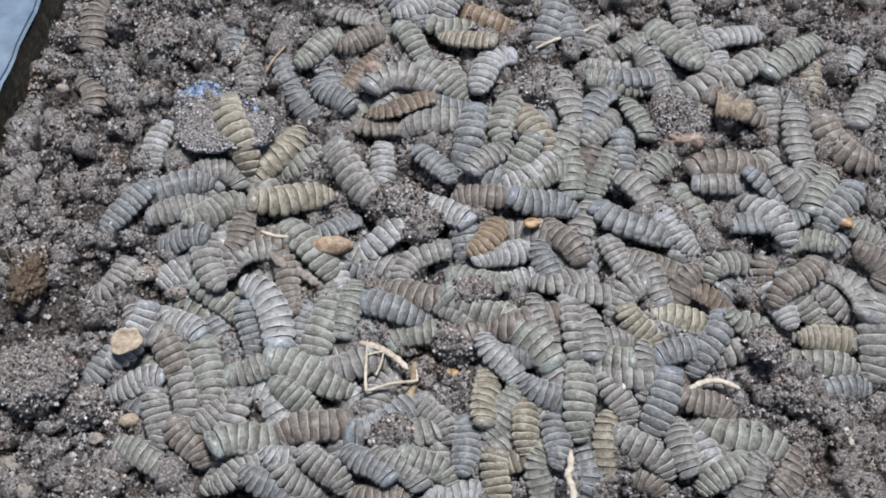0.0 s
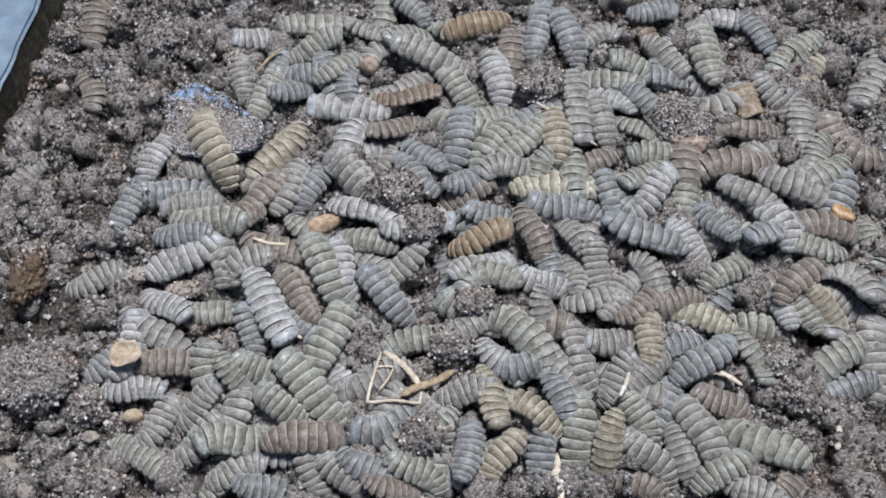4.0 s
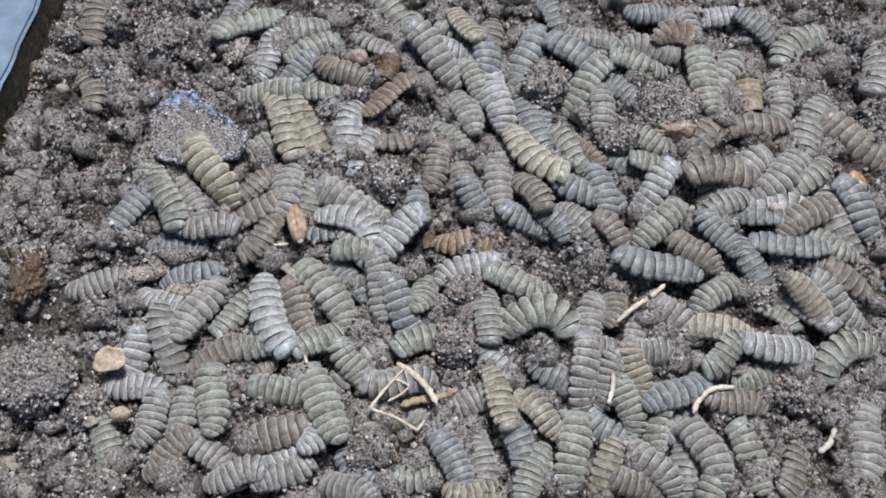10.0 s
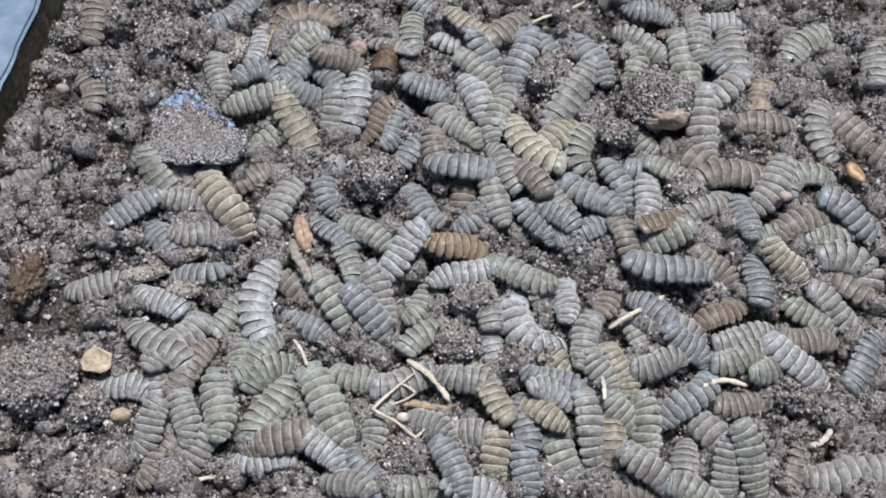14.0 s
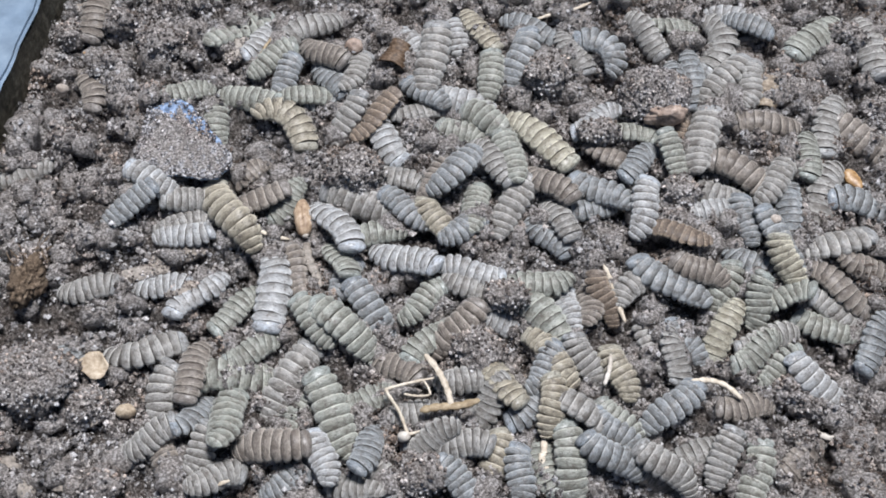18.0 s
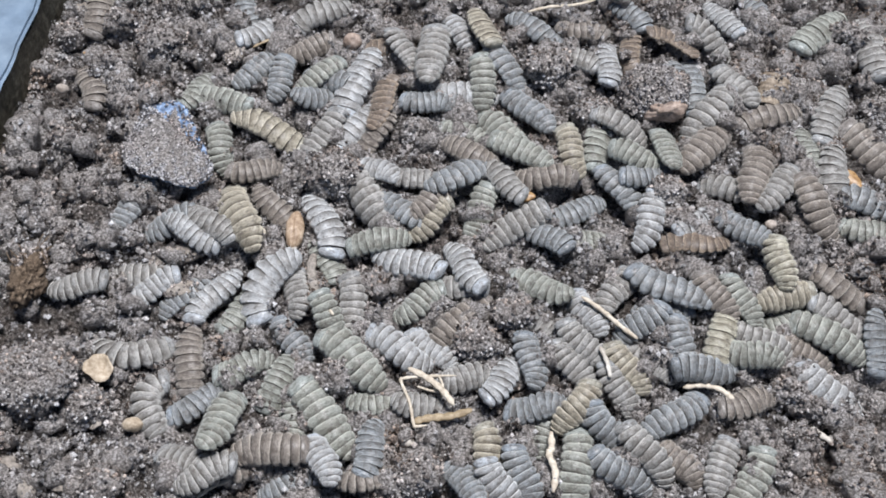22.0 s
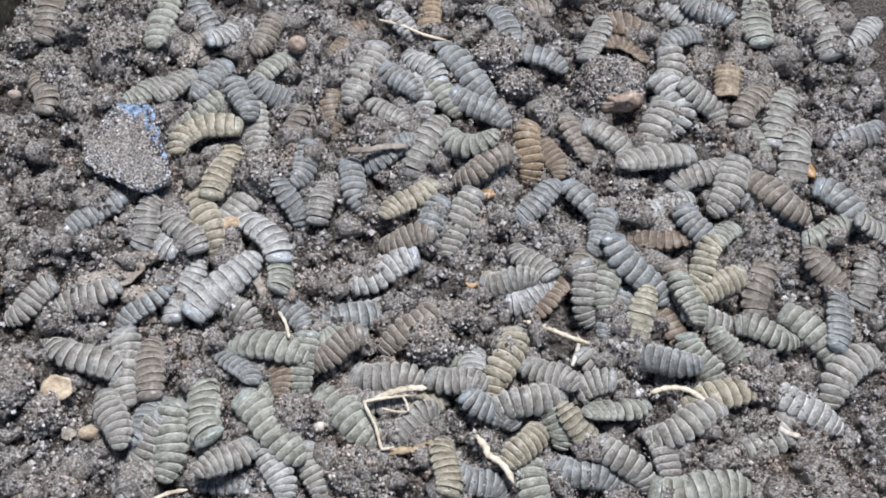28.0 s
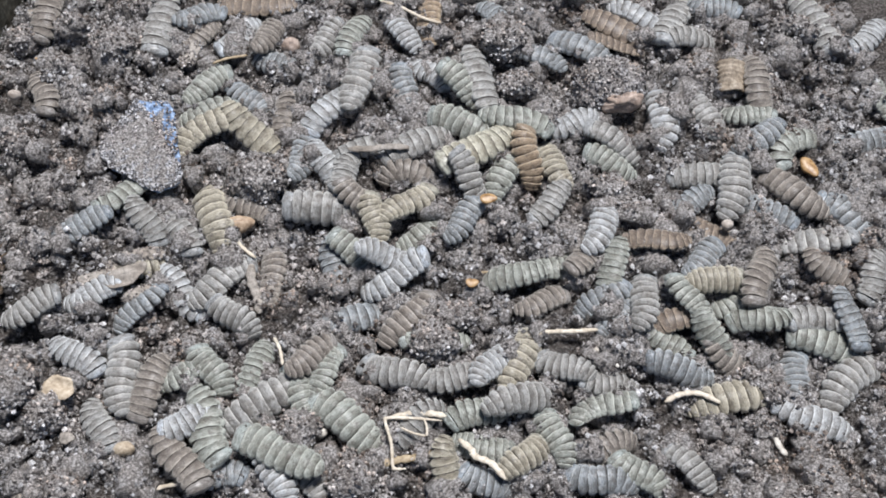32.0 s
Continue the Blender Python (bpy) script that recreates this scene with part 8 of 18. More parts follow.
    crawl('slate', 15, 5.9, -0.9, None, [(0,-18.2,-6.6,0.8,150,2,-1),(2.1,-19.6,-6.7,1,152,-7,-1),(2.8,-19.6,-6.7,-7.5,152,0,-1),(6.2,-22.4,-8.7,-7.5,124,0,-1),(6.9,-22.4,-8.7,0.2,124,6,-1),(13.1,-23.1,-9.5,0.3,122,7,-1),(13.9,-23.1,-9.5,-7.5,122,0,-1),(17.2,-24.5,-8.8,-7.5,62,0,-1),(17.9,-24.5,-8.8,0.4,62,8,-1),(19.1,-24.5,-8.8,0.4,62,8,-1),(19.8,-24.5,-8.8,-7.5,62,0,-1),(23.2,-24.5,-12.5,-7.5,108,0,-1),(23.9,-24.5,-12.5,0.5,108,6,-1),(29.1,-26.7,-18.5,0.2,122,2,-1),(29.8,-26.7,-18.5,-7.5,122,0,-1),(30.5,-21.9,-11.3,-7.5,196,0,11.5),(31.1,-17.2,-4.2,-7.5,270,0,24),(31.8,-17.2,-4.2,0.7,270,8,24),(32,-17.2,-4.2,0.7,270,8,24)])
    crawl('ash', 19.4, 6.7, 0, 5, [(0,-1,11.1,1.1,-34,-7),(1.5,-4.8,5.9,2.3,15,9),(4.1,-6.3,5.5,2.3,10,10),(4.9,-6.3,5.5,-7.5,10,0),(9.2,-12.1,3.9,-7.5,41,0),(9.9,-12.1,3.9,0.7,41,-9),(12,-11.4,1.4,-0.3,42,0),(14.3,-10.5,-2.5,1.9,45,-18),(17,-10.5,-3.7,1.3,-28,-5),(18.5,-8.8,-4.7,3.6,-24,-17),(20,-8.1,-4.5,1.5,-24,-2),(21.5,-8.8,-5.1,2.7,-26,-11),(25.5,-8.7,-7.5,1.2,-5,-9),(30,-1.6,-7.4,1.6,33,-6),(32,-1.7,-9.4,2.7,24,-18)])
    crawl('taupe', 16.3, 6.1, 5.3, None, [(0,10.3,14.5,1.5,3,-1,2),(3,6.3,13.4,3.3,20,-15,2),(7.5,4.5,16.9,1.3,62,-3,2),(9,5.2,15.5,2.2,45,-12,2),(9.8,5.2,16,2.1,83,-9,2),(10.5,5.2,16.4,2.1,122,-7,2),(12,7.5,16.5,0.6,101,0,2),(14.3,5.3,16.1,1.1,90,-11,2),(17.2,5.3,17.7,1.4,90,-2,2),(17.9,5.3,17.7,-7.5,90,0,2),(19,6.8,22,-7.5,31.5,0,9),(20.2,8.2,26.4,-7.5,-27,0,16),(20.9,8.2,26.4,2.6,-27,-6,16),(23,5.6,25.7,3.8,-22,12,16),(24.3,4.9,27.8,1.5,-45,4,16),(25.5,0.3,26,3.4,-91,-16,16),(26.1,0.3,26,3.4,-91,-16,16),(26.9,0.3,26,-7.5,-91,0,16),(32,0.3,26,-7.5,-91,0,16)])
    crawl('slate', 19.1, 6.7, 0, 5, [(0,25.7,12.2,2.1,170,-16),(3,31,9.6,4.5,167,-11),(6,30.8,13.3,1.8,162,0),(7.5,30.7,15.1,2.8,159,-26),(9,34.8,15.7,-0.2,154,0),(10.5,38.9,16.4,0.8,149,-3),(12,37.5,12.5,4.7,131,1),(17,39.9,15.1,2.4,152,7),(19.1,41.7,16.7,1.8,140,2),(19.8,41.7,16.7,-7.5,140,0),(29.1,36.5,13.1,-7.5,210,0),(29.8,36.5,13.1,1.4,210,14),(31.1,36.5,13.1,1.4,210,14),(31.8,36.5,13.1,-7.5,210,0),(32,36.5,13.1,-7.5,210,0)])
    crawl('moss', 16.7, 6.1, -1.8, None, [(0,25.3,18.5,4.8,198,4,23),(1.5,25,18.7,2.7,196,16,23),(3,22.9,19.8,2.4,219,15,23),(6,28.9,19.6,4.3,270,12,23),(7.5,30.7,17.5,2,258,0,23),(9.2,32.5,15.5,3,247,12,23),(9.9,32.5,15.5,-7.5,247,0,23),(13.1,27.5,12.5,-7.5,299,0,23),(13.9,27.5,12.5,4.4,299,2,23),(15.1,27.5,12.5,4.4,299,2,23),(15.9,27.5,12.5,-7.5,299,0,23),(16.6,17.8,11.3,-7.5,367,0,9.5),(17.2,8.1,10.1,-7.5,435,0,-4),(17.9,8.1,10.1,3,435,11,-4),(20,10.3,10.4,2.1,423,-13,-4),(23.2,8.8,9.3,1.3,431,-6,-4),(23.9,8.8,9.3,-7.5,431,0,-4),(29.1,3.8,4,-7.5,384,0,-4),(29.8,3.8,4,1,384,-3,-4),(32,5.9,3.2,0.9,387,-2,-4)])
    crawl('grey', 18.2, 5.9, -7.2, None, [(0,-6.4,-3.4,2,38,1,-93),(1.5,-4.5,-4.1,2,29,-23,24),(3,-8.3,-5.1,1,43,-13,24),(6,-11.8,-7.5,1.1,60,-24,24),(7.5,-14.5,-11.7,2.4,91,-20,24),(9,-17.3,-10.7,3,92,-10,24),(10.5,-14.6,-11,0.1,104,-13,24),(12,-14.6,-11,0.1,91,-14,24),(15.1,-15.9,-14.2,0.4,123,-14,24),(15.9,-15.9,-14.2,-7.5,123,0,24),(19.1,-20.1,-14.1,-7.5,92,0,24),(19.8,-20.1,-14.1,0.2,92,-9,24),(21.5,-21.3,-16.8,1.2,93,1,24),(23.2,-23.5,-15.5,1.6,104,-15,24),(23.9,-23.5,-15.5,-7.5,104,0,24),(29.1,-23.9,-21.2,-7.5,154,0,24),(29.8,-23.9,-21.2,0.8,154,-2,24),(31.1,-23.9,-21.2,0.8,154,-2,24),(31.8,-23.9,-21.2,-7.5,154,0,24),(32,-23.9,-21.2,-7.5,154,0,24)])
    crawl('moss', 17.9, 6.1, 0, None, [(0,8.8,-10.2,2.4,166,20,-14),(1.5,9.3,-9.5,2.1,198,4,-14),(3,10.7,-7.6,1.2,190,8,93),(6,14,-8.8,3.3,173,-2,138),(7.5,16.2,-10.6,2.6,143,-2,-14),(9,18.1,-12.8,4,149,8,-14),(10.5,18.3,-9.9,2.5,165,-3,-14),(12,21.9,-9,0.7,158,6,-14),(14.3,19.8,-8.2,0.8,163,6,-14),(17,22.3,-10.5,-0.2,183,0,-14),(18.5,23.7,-11.7,3.9,194,2,-14),(20,23.7,-13.1,4.4,189,-9,-14),(21.5,23.8,-12,2,164,11,-14),(23.2,24.5,-11.2,2.2,151,19,-14),(23.9,24.5,-11.2,-7.5,151,0,-14),(26.1,7.1,-27.3,-7.5,144,0,13),(26.9,7.1,-27.3,0.8,144,1,13),(28,7.1,-27.3,0.8,144,1,13),(30,7.2,-25.8,0.8,177,1,13),(32,7.2,-25.8,0.8,177,1,13)])
    crawl('ash', 17.9, 6, 12.4, None, [(0,15.1,-2.4,1.9,29,17,1),(1.5,10.1,-3.4,0.7,24,8,1),(3,10,-5.4,3.9,25,17,1),(6,7.2,-8.3,1,31,5,1),(7.5,6.1,-6.4,0.9,36,5,-66),(9,4.4,-7.7,1.4,36,3,-127),(10.5,6.5,-5.6,2.1,20,-3,1),(12,3.7,-8.1,2.1,37,24,1),(14.3,5.6,-7.1,0,16,0,1),(17,7.9,-6,1,-9,4,1),(18.5,6.7,-7.6,1.1,-8,2,1),(20,7.2,-4.1,2.1,-35,11,1),(21.5,5.6,-7.3,4.2,-56,-18,1),(24.3,5.2,-5.5,1,-48,2,1),(26.1,4.7,-5.1,2.7,-51,27,1),(26.9,4.7,-5.1,-7.5,-51,0,1),(31.1,-3.7,-4.2,-7.5,-2,0,1),(31.8,-3.7,-4.2,2.9,-2,28,1),(32,-3.7,-4.2,2.9,-2,28,1)])
    crawl('amber', 17.2, 6.2, 2.7, None, [(0,12,2,3,46,22,3),(1.5,8.8,3,0.7,23,5,3),(3,9.4,2.5,2,20,-9,3),(7.5,8.6,0.5,2,-5,2,3),(9,7.7,2,1.2,8,6,3),(10.5,5.4,0.8,0.7,-9,6,3),(15.1,3,-0.2,2.2,-10,24,3),(15.9,3,-0.2,-7.5,-10,0,3),(19.6,17.2,12.3,-7.5,35.5,0,-8),(23.2,31.4,24.9,-7.5,81,0,-19),(23.9,31.4,24.9,4.1,81,-5,-19),(25.5,34.3,25.7,3.6,64,-2,-19),(28,33.6,26.2,2.6,82,-19,-19),(30,32.6,23.8,3.7,86,-9,-19),(32,33,23.9,3.5,91,-27,-19)])
    crawl('taupe', 17.2, 5.9, 14.3, 6, [(0,30,1.5,2.8,-61,-8),(1.5,28.7,3.2,1.9,-47,-18),(3,23.7,3.5,1.4,-67,8),(6,21.9,7.7,4.5,-90,-20),(7.5,21.8,11.1,3.4,-107,18),(9,22.7,12.7,5.8,-71,-27),(12,21.1,17.4,4.9,-72,-1),(14.3,21.7,18.1,6.6,-59,-15),(17,26.1,16.2,5.6,-55,-14),(20,28,19.4,1.4,-16,0),(23,25.2,21.1,0.8,-3,0),(29.1,21.5,22.7,4.3,24,-8),(29.8,21.5,22.7,-7.5,24,0),(32,21.5,22.7,-7.5,24,0)])
    crawl('slate', 15, 5.9, 4.1, 6.3, [(0,25.7,-6.3,2.8,-80,3),(1.5,24.5,-4.4,0.5,-81,1),(3,24.9,-6.4,4.2,-89,-7),(6,27.2,1.6,1.9,-75,18),(9,26.2,5,3.2,-98,24),(10.5,28.1,7.7,3,-42,3),(12,26.6,8.9,0.6,-44,5),(14.3,28.4,10.2,1.3,-44,-4),(18.5,26.6,2.8,0.4,-47,4),(20,25.9,3.7,1,-29,-5),(23,26.5,1.7,1.7,-49,-14),(24.3,30.2,0.8,0.3,-39,2),(26.1,31.3,-0.4,0.2,-24,-10),(26.9,31.3,-0.4,-7.5,-24,0),(29.1,15.8,6.1,-7.5,50,0),(29.8,15.8,6.1,1.8,50,-8),(32,15.7,6,2.9,49,-2)])
    crawl('ash', 15, 5.9, -29.1, -13, [(0,19.1,-9.5,0.1,182,-3),(1.5,21.1,-10.5,-0.9,177,0),(3,23.1,-11.6,2.9,172,-19),(6,26.8,-10.9,0.6,127,3),(8.1,26.7,-12.1,0.7,116,4),(8.8,26.7,-12.1,-7.5,116,0),(11.1,29.2,-14.5,-7.5,80,0),(11.8,29.2,-14.5,2.5,80,-15),(14.3,29.8,-16,2.6,85,20),(17,30.3,-17.3,1,93,0),(18.5,30.5,-18,2,97,18),(20,33.2,-20,1.3,115,7),(21.5,35.4,-18.4,1.1,113,7),(23.2,34,-18.4,1.1,113,7),(23.9,34,-18.4,-7.5,113,0),(25,33.2,-16.5,-7.5,156,0),(26.1,32.4,-14.6,-7.5,199,0),(26.9,32.4,-14.6,-0.1,199,1),(29.1,32.4,-14.6,-0.1,199,1),(29.8,32.4,-14.6,-7.5,199,0),(32,32.4,-14.6,-7.5,199,0)])
    crawl('slate', 19.3, 6.5, 4.4, -11, [(0,-11.7,-16.9,0.2,166,-5),(1.5,-11.7,-15.2,2.6,134,-12),(3,-15.7,-13.3,0.9,142,-7),(6,-8.9,-14.5,1.8,106,-30),(7.5,-9.7,-14.1,0.2,109,-6),(9,-10.2,-16.7,2.3,113,-23),(10.5,-9.5,-19.5,1.7,118,-25),(12,-12.2,-20.9,1.6,118,-24),(14.3,-17.7,-19.3,3,137,-20),(17,-17.9,-17.7,1.3,131,-10),(19.1,-17.2,-17.8,2.8,128,-19),(19.8,-17.2,-17.8,-7.5,128,0),(24.5,-9.3,-20,-7.5,200,0),(24.9,-9.3,-20,2.4,200,-25),(28,-12.2,-18.9,0.2,192,-6),(30,-12.1,-20,1.7,193,-28),(32,-12.3,-19.3,-0.7,198,-6)])
    crawl('grey', 15.9, 5.9, 0, 12, [(0,2.8,-17.5,0.8,140,6),(1.5,5.3,-19.7,2.2,202,-10),(6,9.8,-21.5,1.2,207,8),(7.5,11.2,-20.1,1.4,240,8),(9,10,-20.7,4.6,256,3),(10.5,11.1,-19.8,3.4,274,-10),(14.3,10.5,-16.2,3.2,279,-9),(17,12.7,-13.3,1.7,336,4),(18.5,5,-12,2.8,344,11),(20,4.6,-12.1,3.6,358,12),(22.1,3.6,-11.7,1.7,354,-11),(22.8,3.6,-11.7,-7.5,354,0),(29.1,-0.4,-12.1,-7.5,387,0),(29.8,-0.4,-12.1,-0.2,387,1),(31.1,-0.4,-12.1,-0.2,387,1),(31.8,-0.4,-12.1,-7.5,387,0),(32,-0.4,-12.1,-7.5,387,0)])
    crawl('moss', 22.6, 7.4, 15, None, [(0,19.8,-24.5,2.3,-51,-3,-6),(1.5,20.4,-24.8,3.9,-45,2,-6),(3,19.2,-25.7,2.3,-60,4,-6),(6,26.3,-24.8,3.4,-46,-6,-168),(7.5,27.1,-23.5,2.3,-38,-3,-164),(9,23.3,-19.3,1.8,-6,-2,-160),(11.1,23.3,-18.9,5.3,-2,-5,-168),(11.8,23.3,-18.9,-7.5,-2,0,-168),(17.2,23.6,-17.7,-7.5,-58,0,-6),(17.9,23.6,-17.7,1.2,-58,-3,-6),(20.2,22.9,-18.8,1.8,-60,2,-6),(20.9,22.9,-18.8,-7.5,-60,0,-6),(32,22.9,-18.8,-7.5,-60,0,-6)])
    crawl('grey', 20.1, 6.4, 33.9, -20, [(0,31.8,-23.5,2.6,99,-1),(1.5,32.5,-28.8,2.2,106,2),(6,32.9,-29.7,1.7,107,2),(9,34.1,-34.5,5.2,89,-19),(10.5,32.5,-37.1,5.3,87,-12),(12,32.3,-43.3,3.7,94,6),(14.3,34.1,-49.3,2.7,102,-18),(17,33.2,-45.8,0.6,117,-2),(18.5,33.1,-43.6,2.3,167,-14),(19.1,33.1,-43.6,2.3,167,-14),(19.8,33.1,-43.6,-7.5,167,0),(24.5,30.3,-43.1,-7.5,105,0),(24.9,30.3,-43.1,0.9,105,-2),(25.5,30.3,-43.1,0.9,105,-2),(26.8,29.3,-42.8,1.1,61,-1),(28,28.4,-42.5,1.2,17,0),(30,27.2,-40.3,1.2,6,4),(32,27,-42.4,3.1,22,21)])
    crawl('moss', 22, 7.6, 0, 11, [(0,-29.1,-21.6,0.1,78,3),(1.5,-28.4,-26,3,76,-11),(3,-26.2,-24.1,0.8,72,5),(6,-31.6,-28.3,2.2,71,-17),(7.5,-32.2,-25.8,-1,135,4),(8.1,-32.2,-25.8,-1,135,4),(8.8,-32.2,-25.8,-7.5,135,0),(11.1,-29.2,-28.3,-7.5,142,0),(11.8,-29.2,-28.3,-0.2,142,6),(13.1,-29.2,-28.3,-0.2,142,6),(13.9,-29.2,-28.3,-7.5,142,0),(19.1,-23.2,-25.9,-7.5,138,0),(19.8,-23.2,-25.9,1.3,138,12),(23,-19.9,-35,3.8,139,-3),(24.3,-17.1,-39.2,2,136,4),(30,-12.8,-46.3,1.8,140,11),(32,-13.3,-46.8,2.9,142,-2)])
    crawl('moss', 16.2, 5.9, 0, -15, [(0,-23,-17.5,1.7,-101,0),(2.1,-24.2,-17.3,0.3,-101,-5),(2.8,-24.2,-17.3,-7.5,-101,0),(6.2,-28.3,-25,-7.5,-100,0),(6.9,-28.3,-25,4.3,-100,-20),(9,-28.8,-25.9,1.2,-124,-9),(11.1,-29.9,-24.7,2,-162,-20),(11.8,-29.9,-24.7,-7.5,-162,0),(17.2,-31.5,-21.2,-7.5,-230,0),(17.9,-31.5,-21.2,2.4,-230,-8),(20,-29.4,-21,0.6,-230,0),(21.5,-27.4,-20.9,1.6,-230,-27),(23,-28.2,-20.2,0,-268,-14),(24.3,-24,-23.7,3.1,-254,-26),(28,-24.3,-31.5,0.7,-277,-16),(30,-25.7,-35.1,2.7,-266,-25),(32,-24.8,-38.7,1.1,-247,5)])
    crawl('slate', 15, 5.9, 0, -6, [(0,-35.4,-21.7,-0.7,69,-1),(1.5,-36.2,-22.6,1.9,119,-22),(3,-35.1,-22.1,-0.8,131,-3),(6.2,-29.6,-20.2,0.1,113,-3),(6.9,-29.6,-20.2,-7.5,113,0),(11.1,-34.3,-19.5,-7.5,116,0),(11.8,-34.3,-19.5,2.1,116,10),(14.3,-32.3,-21.7,0,143,-3),(17.2,-31.7,-19.5,0.1,135,-4),(17.9,-31.7,-19.5,-7.5,135,0),(20.2,-35.6,-24.7,-7.5,112,0),(20.9,-35.6,-24.7,0.1,112,-1),(23.2,-37.5,-26.2,0.2,124,0),(23.9,-37.5,-26.2,-7.5,124,0),(29.1,-34.5,-29.5,-7.5,169,0),(29.8,-34.5,-29.5,0,169,-2),(31.1,-34.5,-29.5,0,169,-2),(31.8,-34.5,-29.5,-7.5,169,0),(32,-34.5,-29.5,-7.5,169,0)])
    crawl('moss', 17.1, 6, 1.5, None, [(0,-5.7,-23.8,1.6,198,6,13),(1.5,-6.4,-24.9,0.5,205,-4,13),(6,-5,-25.6,2.1,196,5,13),(9,-2.5,-24.8,1.9,204,-6,13),(10.5,-4.6,-25.7,2.4,205,-8,13),(14.3,-3.2,-23.9,1.7,222,-11,13),(17,-2.5,-27.8,5.6,229,-9,13),(18.5,-3,-24.9,0.5,225,-4,13),(20.2,-2.3,-30.1,4,231,-26,13),(20.9,-2.3,-30.1,-7.5,231,0,13),(22.7,23.7,-20,-7.5,153.5,0,0),(24.5,49.7,-9.9,-7.5,76,0,-13),(24.9,49.7,-9.9,0.8,76,-7,-13),(28,50.5,-12.1,3.5,76,7,-13),(31.1,51.2,-12,3.1,73,4,-13),(31.8,51.2,-12,-7.5,73,0,-13),(32,51.2,-12,-7.5,73,0,-13)])
    crawl('grey', 15, 5.9, -46.6, 13, [(0,24.6,-20.4,0.5,-74,6),(1.5,24.6,-18.6,1.6,-87,10),(4.1,24.5,-20,2.9,-86,27),(4.9,24.5,-20,-7.5,-86,0),(11.1,18.7,-18.5,-7.5,-104,0),(11.8,18.7,-18.5,3.1,-104,3),(14.3,24.4,-15.2,2.5,-72,29),(17.2,23.6,-19.2,1.3,-84,6),(17.9,23.6,-19.2,-7.5,-84,0),(20.2,22.1,-21.6,-7.5,-50,0),(20.9,22.1,-21.6,1.5,-50,8),(23.2,21.5,-18.6,1.4,-40,10),(23.9,21.5,-18.6,-7.5,-40,0),(32,21.5,-18.6,-7.5,-40,0)])
    crawl('grey', 15, 5.9, -58.4, None, [(0,32.7,-6.7,-0.6,129,-3,-8),(1.5,32.3,-9.6,2,100,-17,-8),(3,32.1,-8,1.9,89,19,-8),(4.1,32.1,-8,1.9,89,19,-8),(4.9,32.1,-8,-7.5,89,0,-8),(8.1,28.2,-10.8,-7.5,76,0,-8),(8.8,28.2,-10.8,0.6,76,-1,-8),(9.2,28.2,-10.8,0.6,76,-1,-8),(9.9,28.2,-10.8,-7.5,76,0,-8),(12.5,27.2,-10,-7.5,116,0,56.5),(15.1,26.3,-9.2,-7.5,156,0,121),(15.9,26.3,-9.2,1.3,156,-5,121),(17.2,26.3,-9.2,1.3,156,-5,121),(17.9,26.3,-9.2,-7.5,156,0,121),(23.2,25.8,-10.5,-7.5,181,0,-8),(23.9,25.8,-10.5,2.4,181,7,-8),(25.5,26,-12.7,2.8,164,11,-8),(29.1,26,-11.8,3.2,178,16,-8),(29.8,26,-11.8,-7.5,178,0,-8),(32,26,-11.8,-7.5,178,0,-8)])
    crawl('slate', 22.1, 7.3, 16.8, -18, [(0,47.6,5.3,2.6,146,2),(3,49.2,1.9,2.3,155,2),(6,54.8,3.8,4.5,140,-14),(7.5,55.9,-3.9,1.7,140,6),(9,53.5,-5.3,2.9,162,-7),(10.5,53.7,-6.2,1.9,160,0),(12,53.8,-7,5.2,159,-18),(14.3,55.7,-8.1,4.6,167,-2),(17,56,-7.3,3.7,167,-5),(18.5,56.1,-11.4,0.9,135,2),(20,55.5,-9.9,1,150,4),(23,56.3,-13,2.7,147,2),(24.3,57.2,-11.7,3.4,128,-18),(25.5,58,-9.9,1.8,133,-7),(29.1,58,-8.7,2.4,122,-18),(29.8,58,-8.7,-7.5,122,0),(32,58,-8.7,-7.5,122,0)])
    crawl('ash', 15.2, 5.9, 6.2, None, [(0,59.1,3.2,3,128,-2,-2),(3,60.2,0.7,3.5,130,-3,-2),(6,63.5,-0.9,4.4,117,-25,-2),(9.2,63.4,1.9,3,108,-6,-2),(9.9,63.4,1.9,-7.5,108,0,-2),(11.5,45,-19.2,-7.5,51.5,0,-12.5),(13.1,26.5,-40.3,-7.5,-5,0,-23),(13.9,26.5,-40.3,4.4,-5,25,-23),(15.1,26.5,-40.3,4.4,-5,25,-23),(15.9,26.5,-40.3,-7.5,-5,0,-23),(19.1,23,-34.5,-7.5,19,0,-23),(19.8,23,-34.5,0.6,19,7,-23),(20.2,23,-34.5,0.6,19,7,-23),(20.9,23,-34.5,-7.5,19,0,-23),(24.5,20,-36.6,-7.5,62,0,-23),(24.9,20,-36.6,1.5,62,8,-23),(26.1,20,-36.6,1.5,62,8,-23),(26.9,20,-36.6,-7.5,62,0,-23),(31.1,20.7,-34.2,-7.5,51,0,-23),(31.8,20.7,-34.2,4.3,51,16,-23),(32,20.7,-34.2,4.3,51,16,-23)])
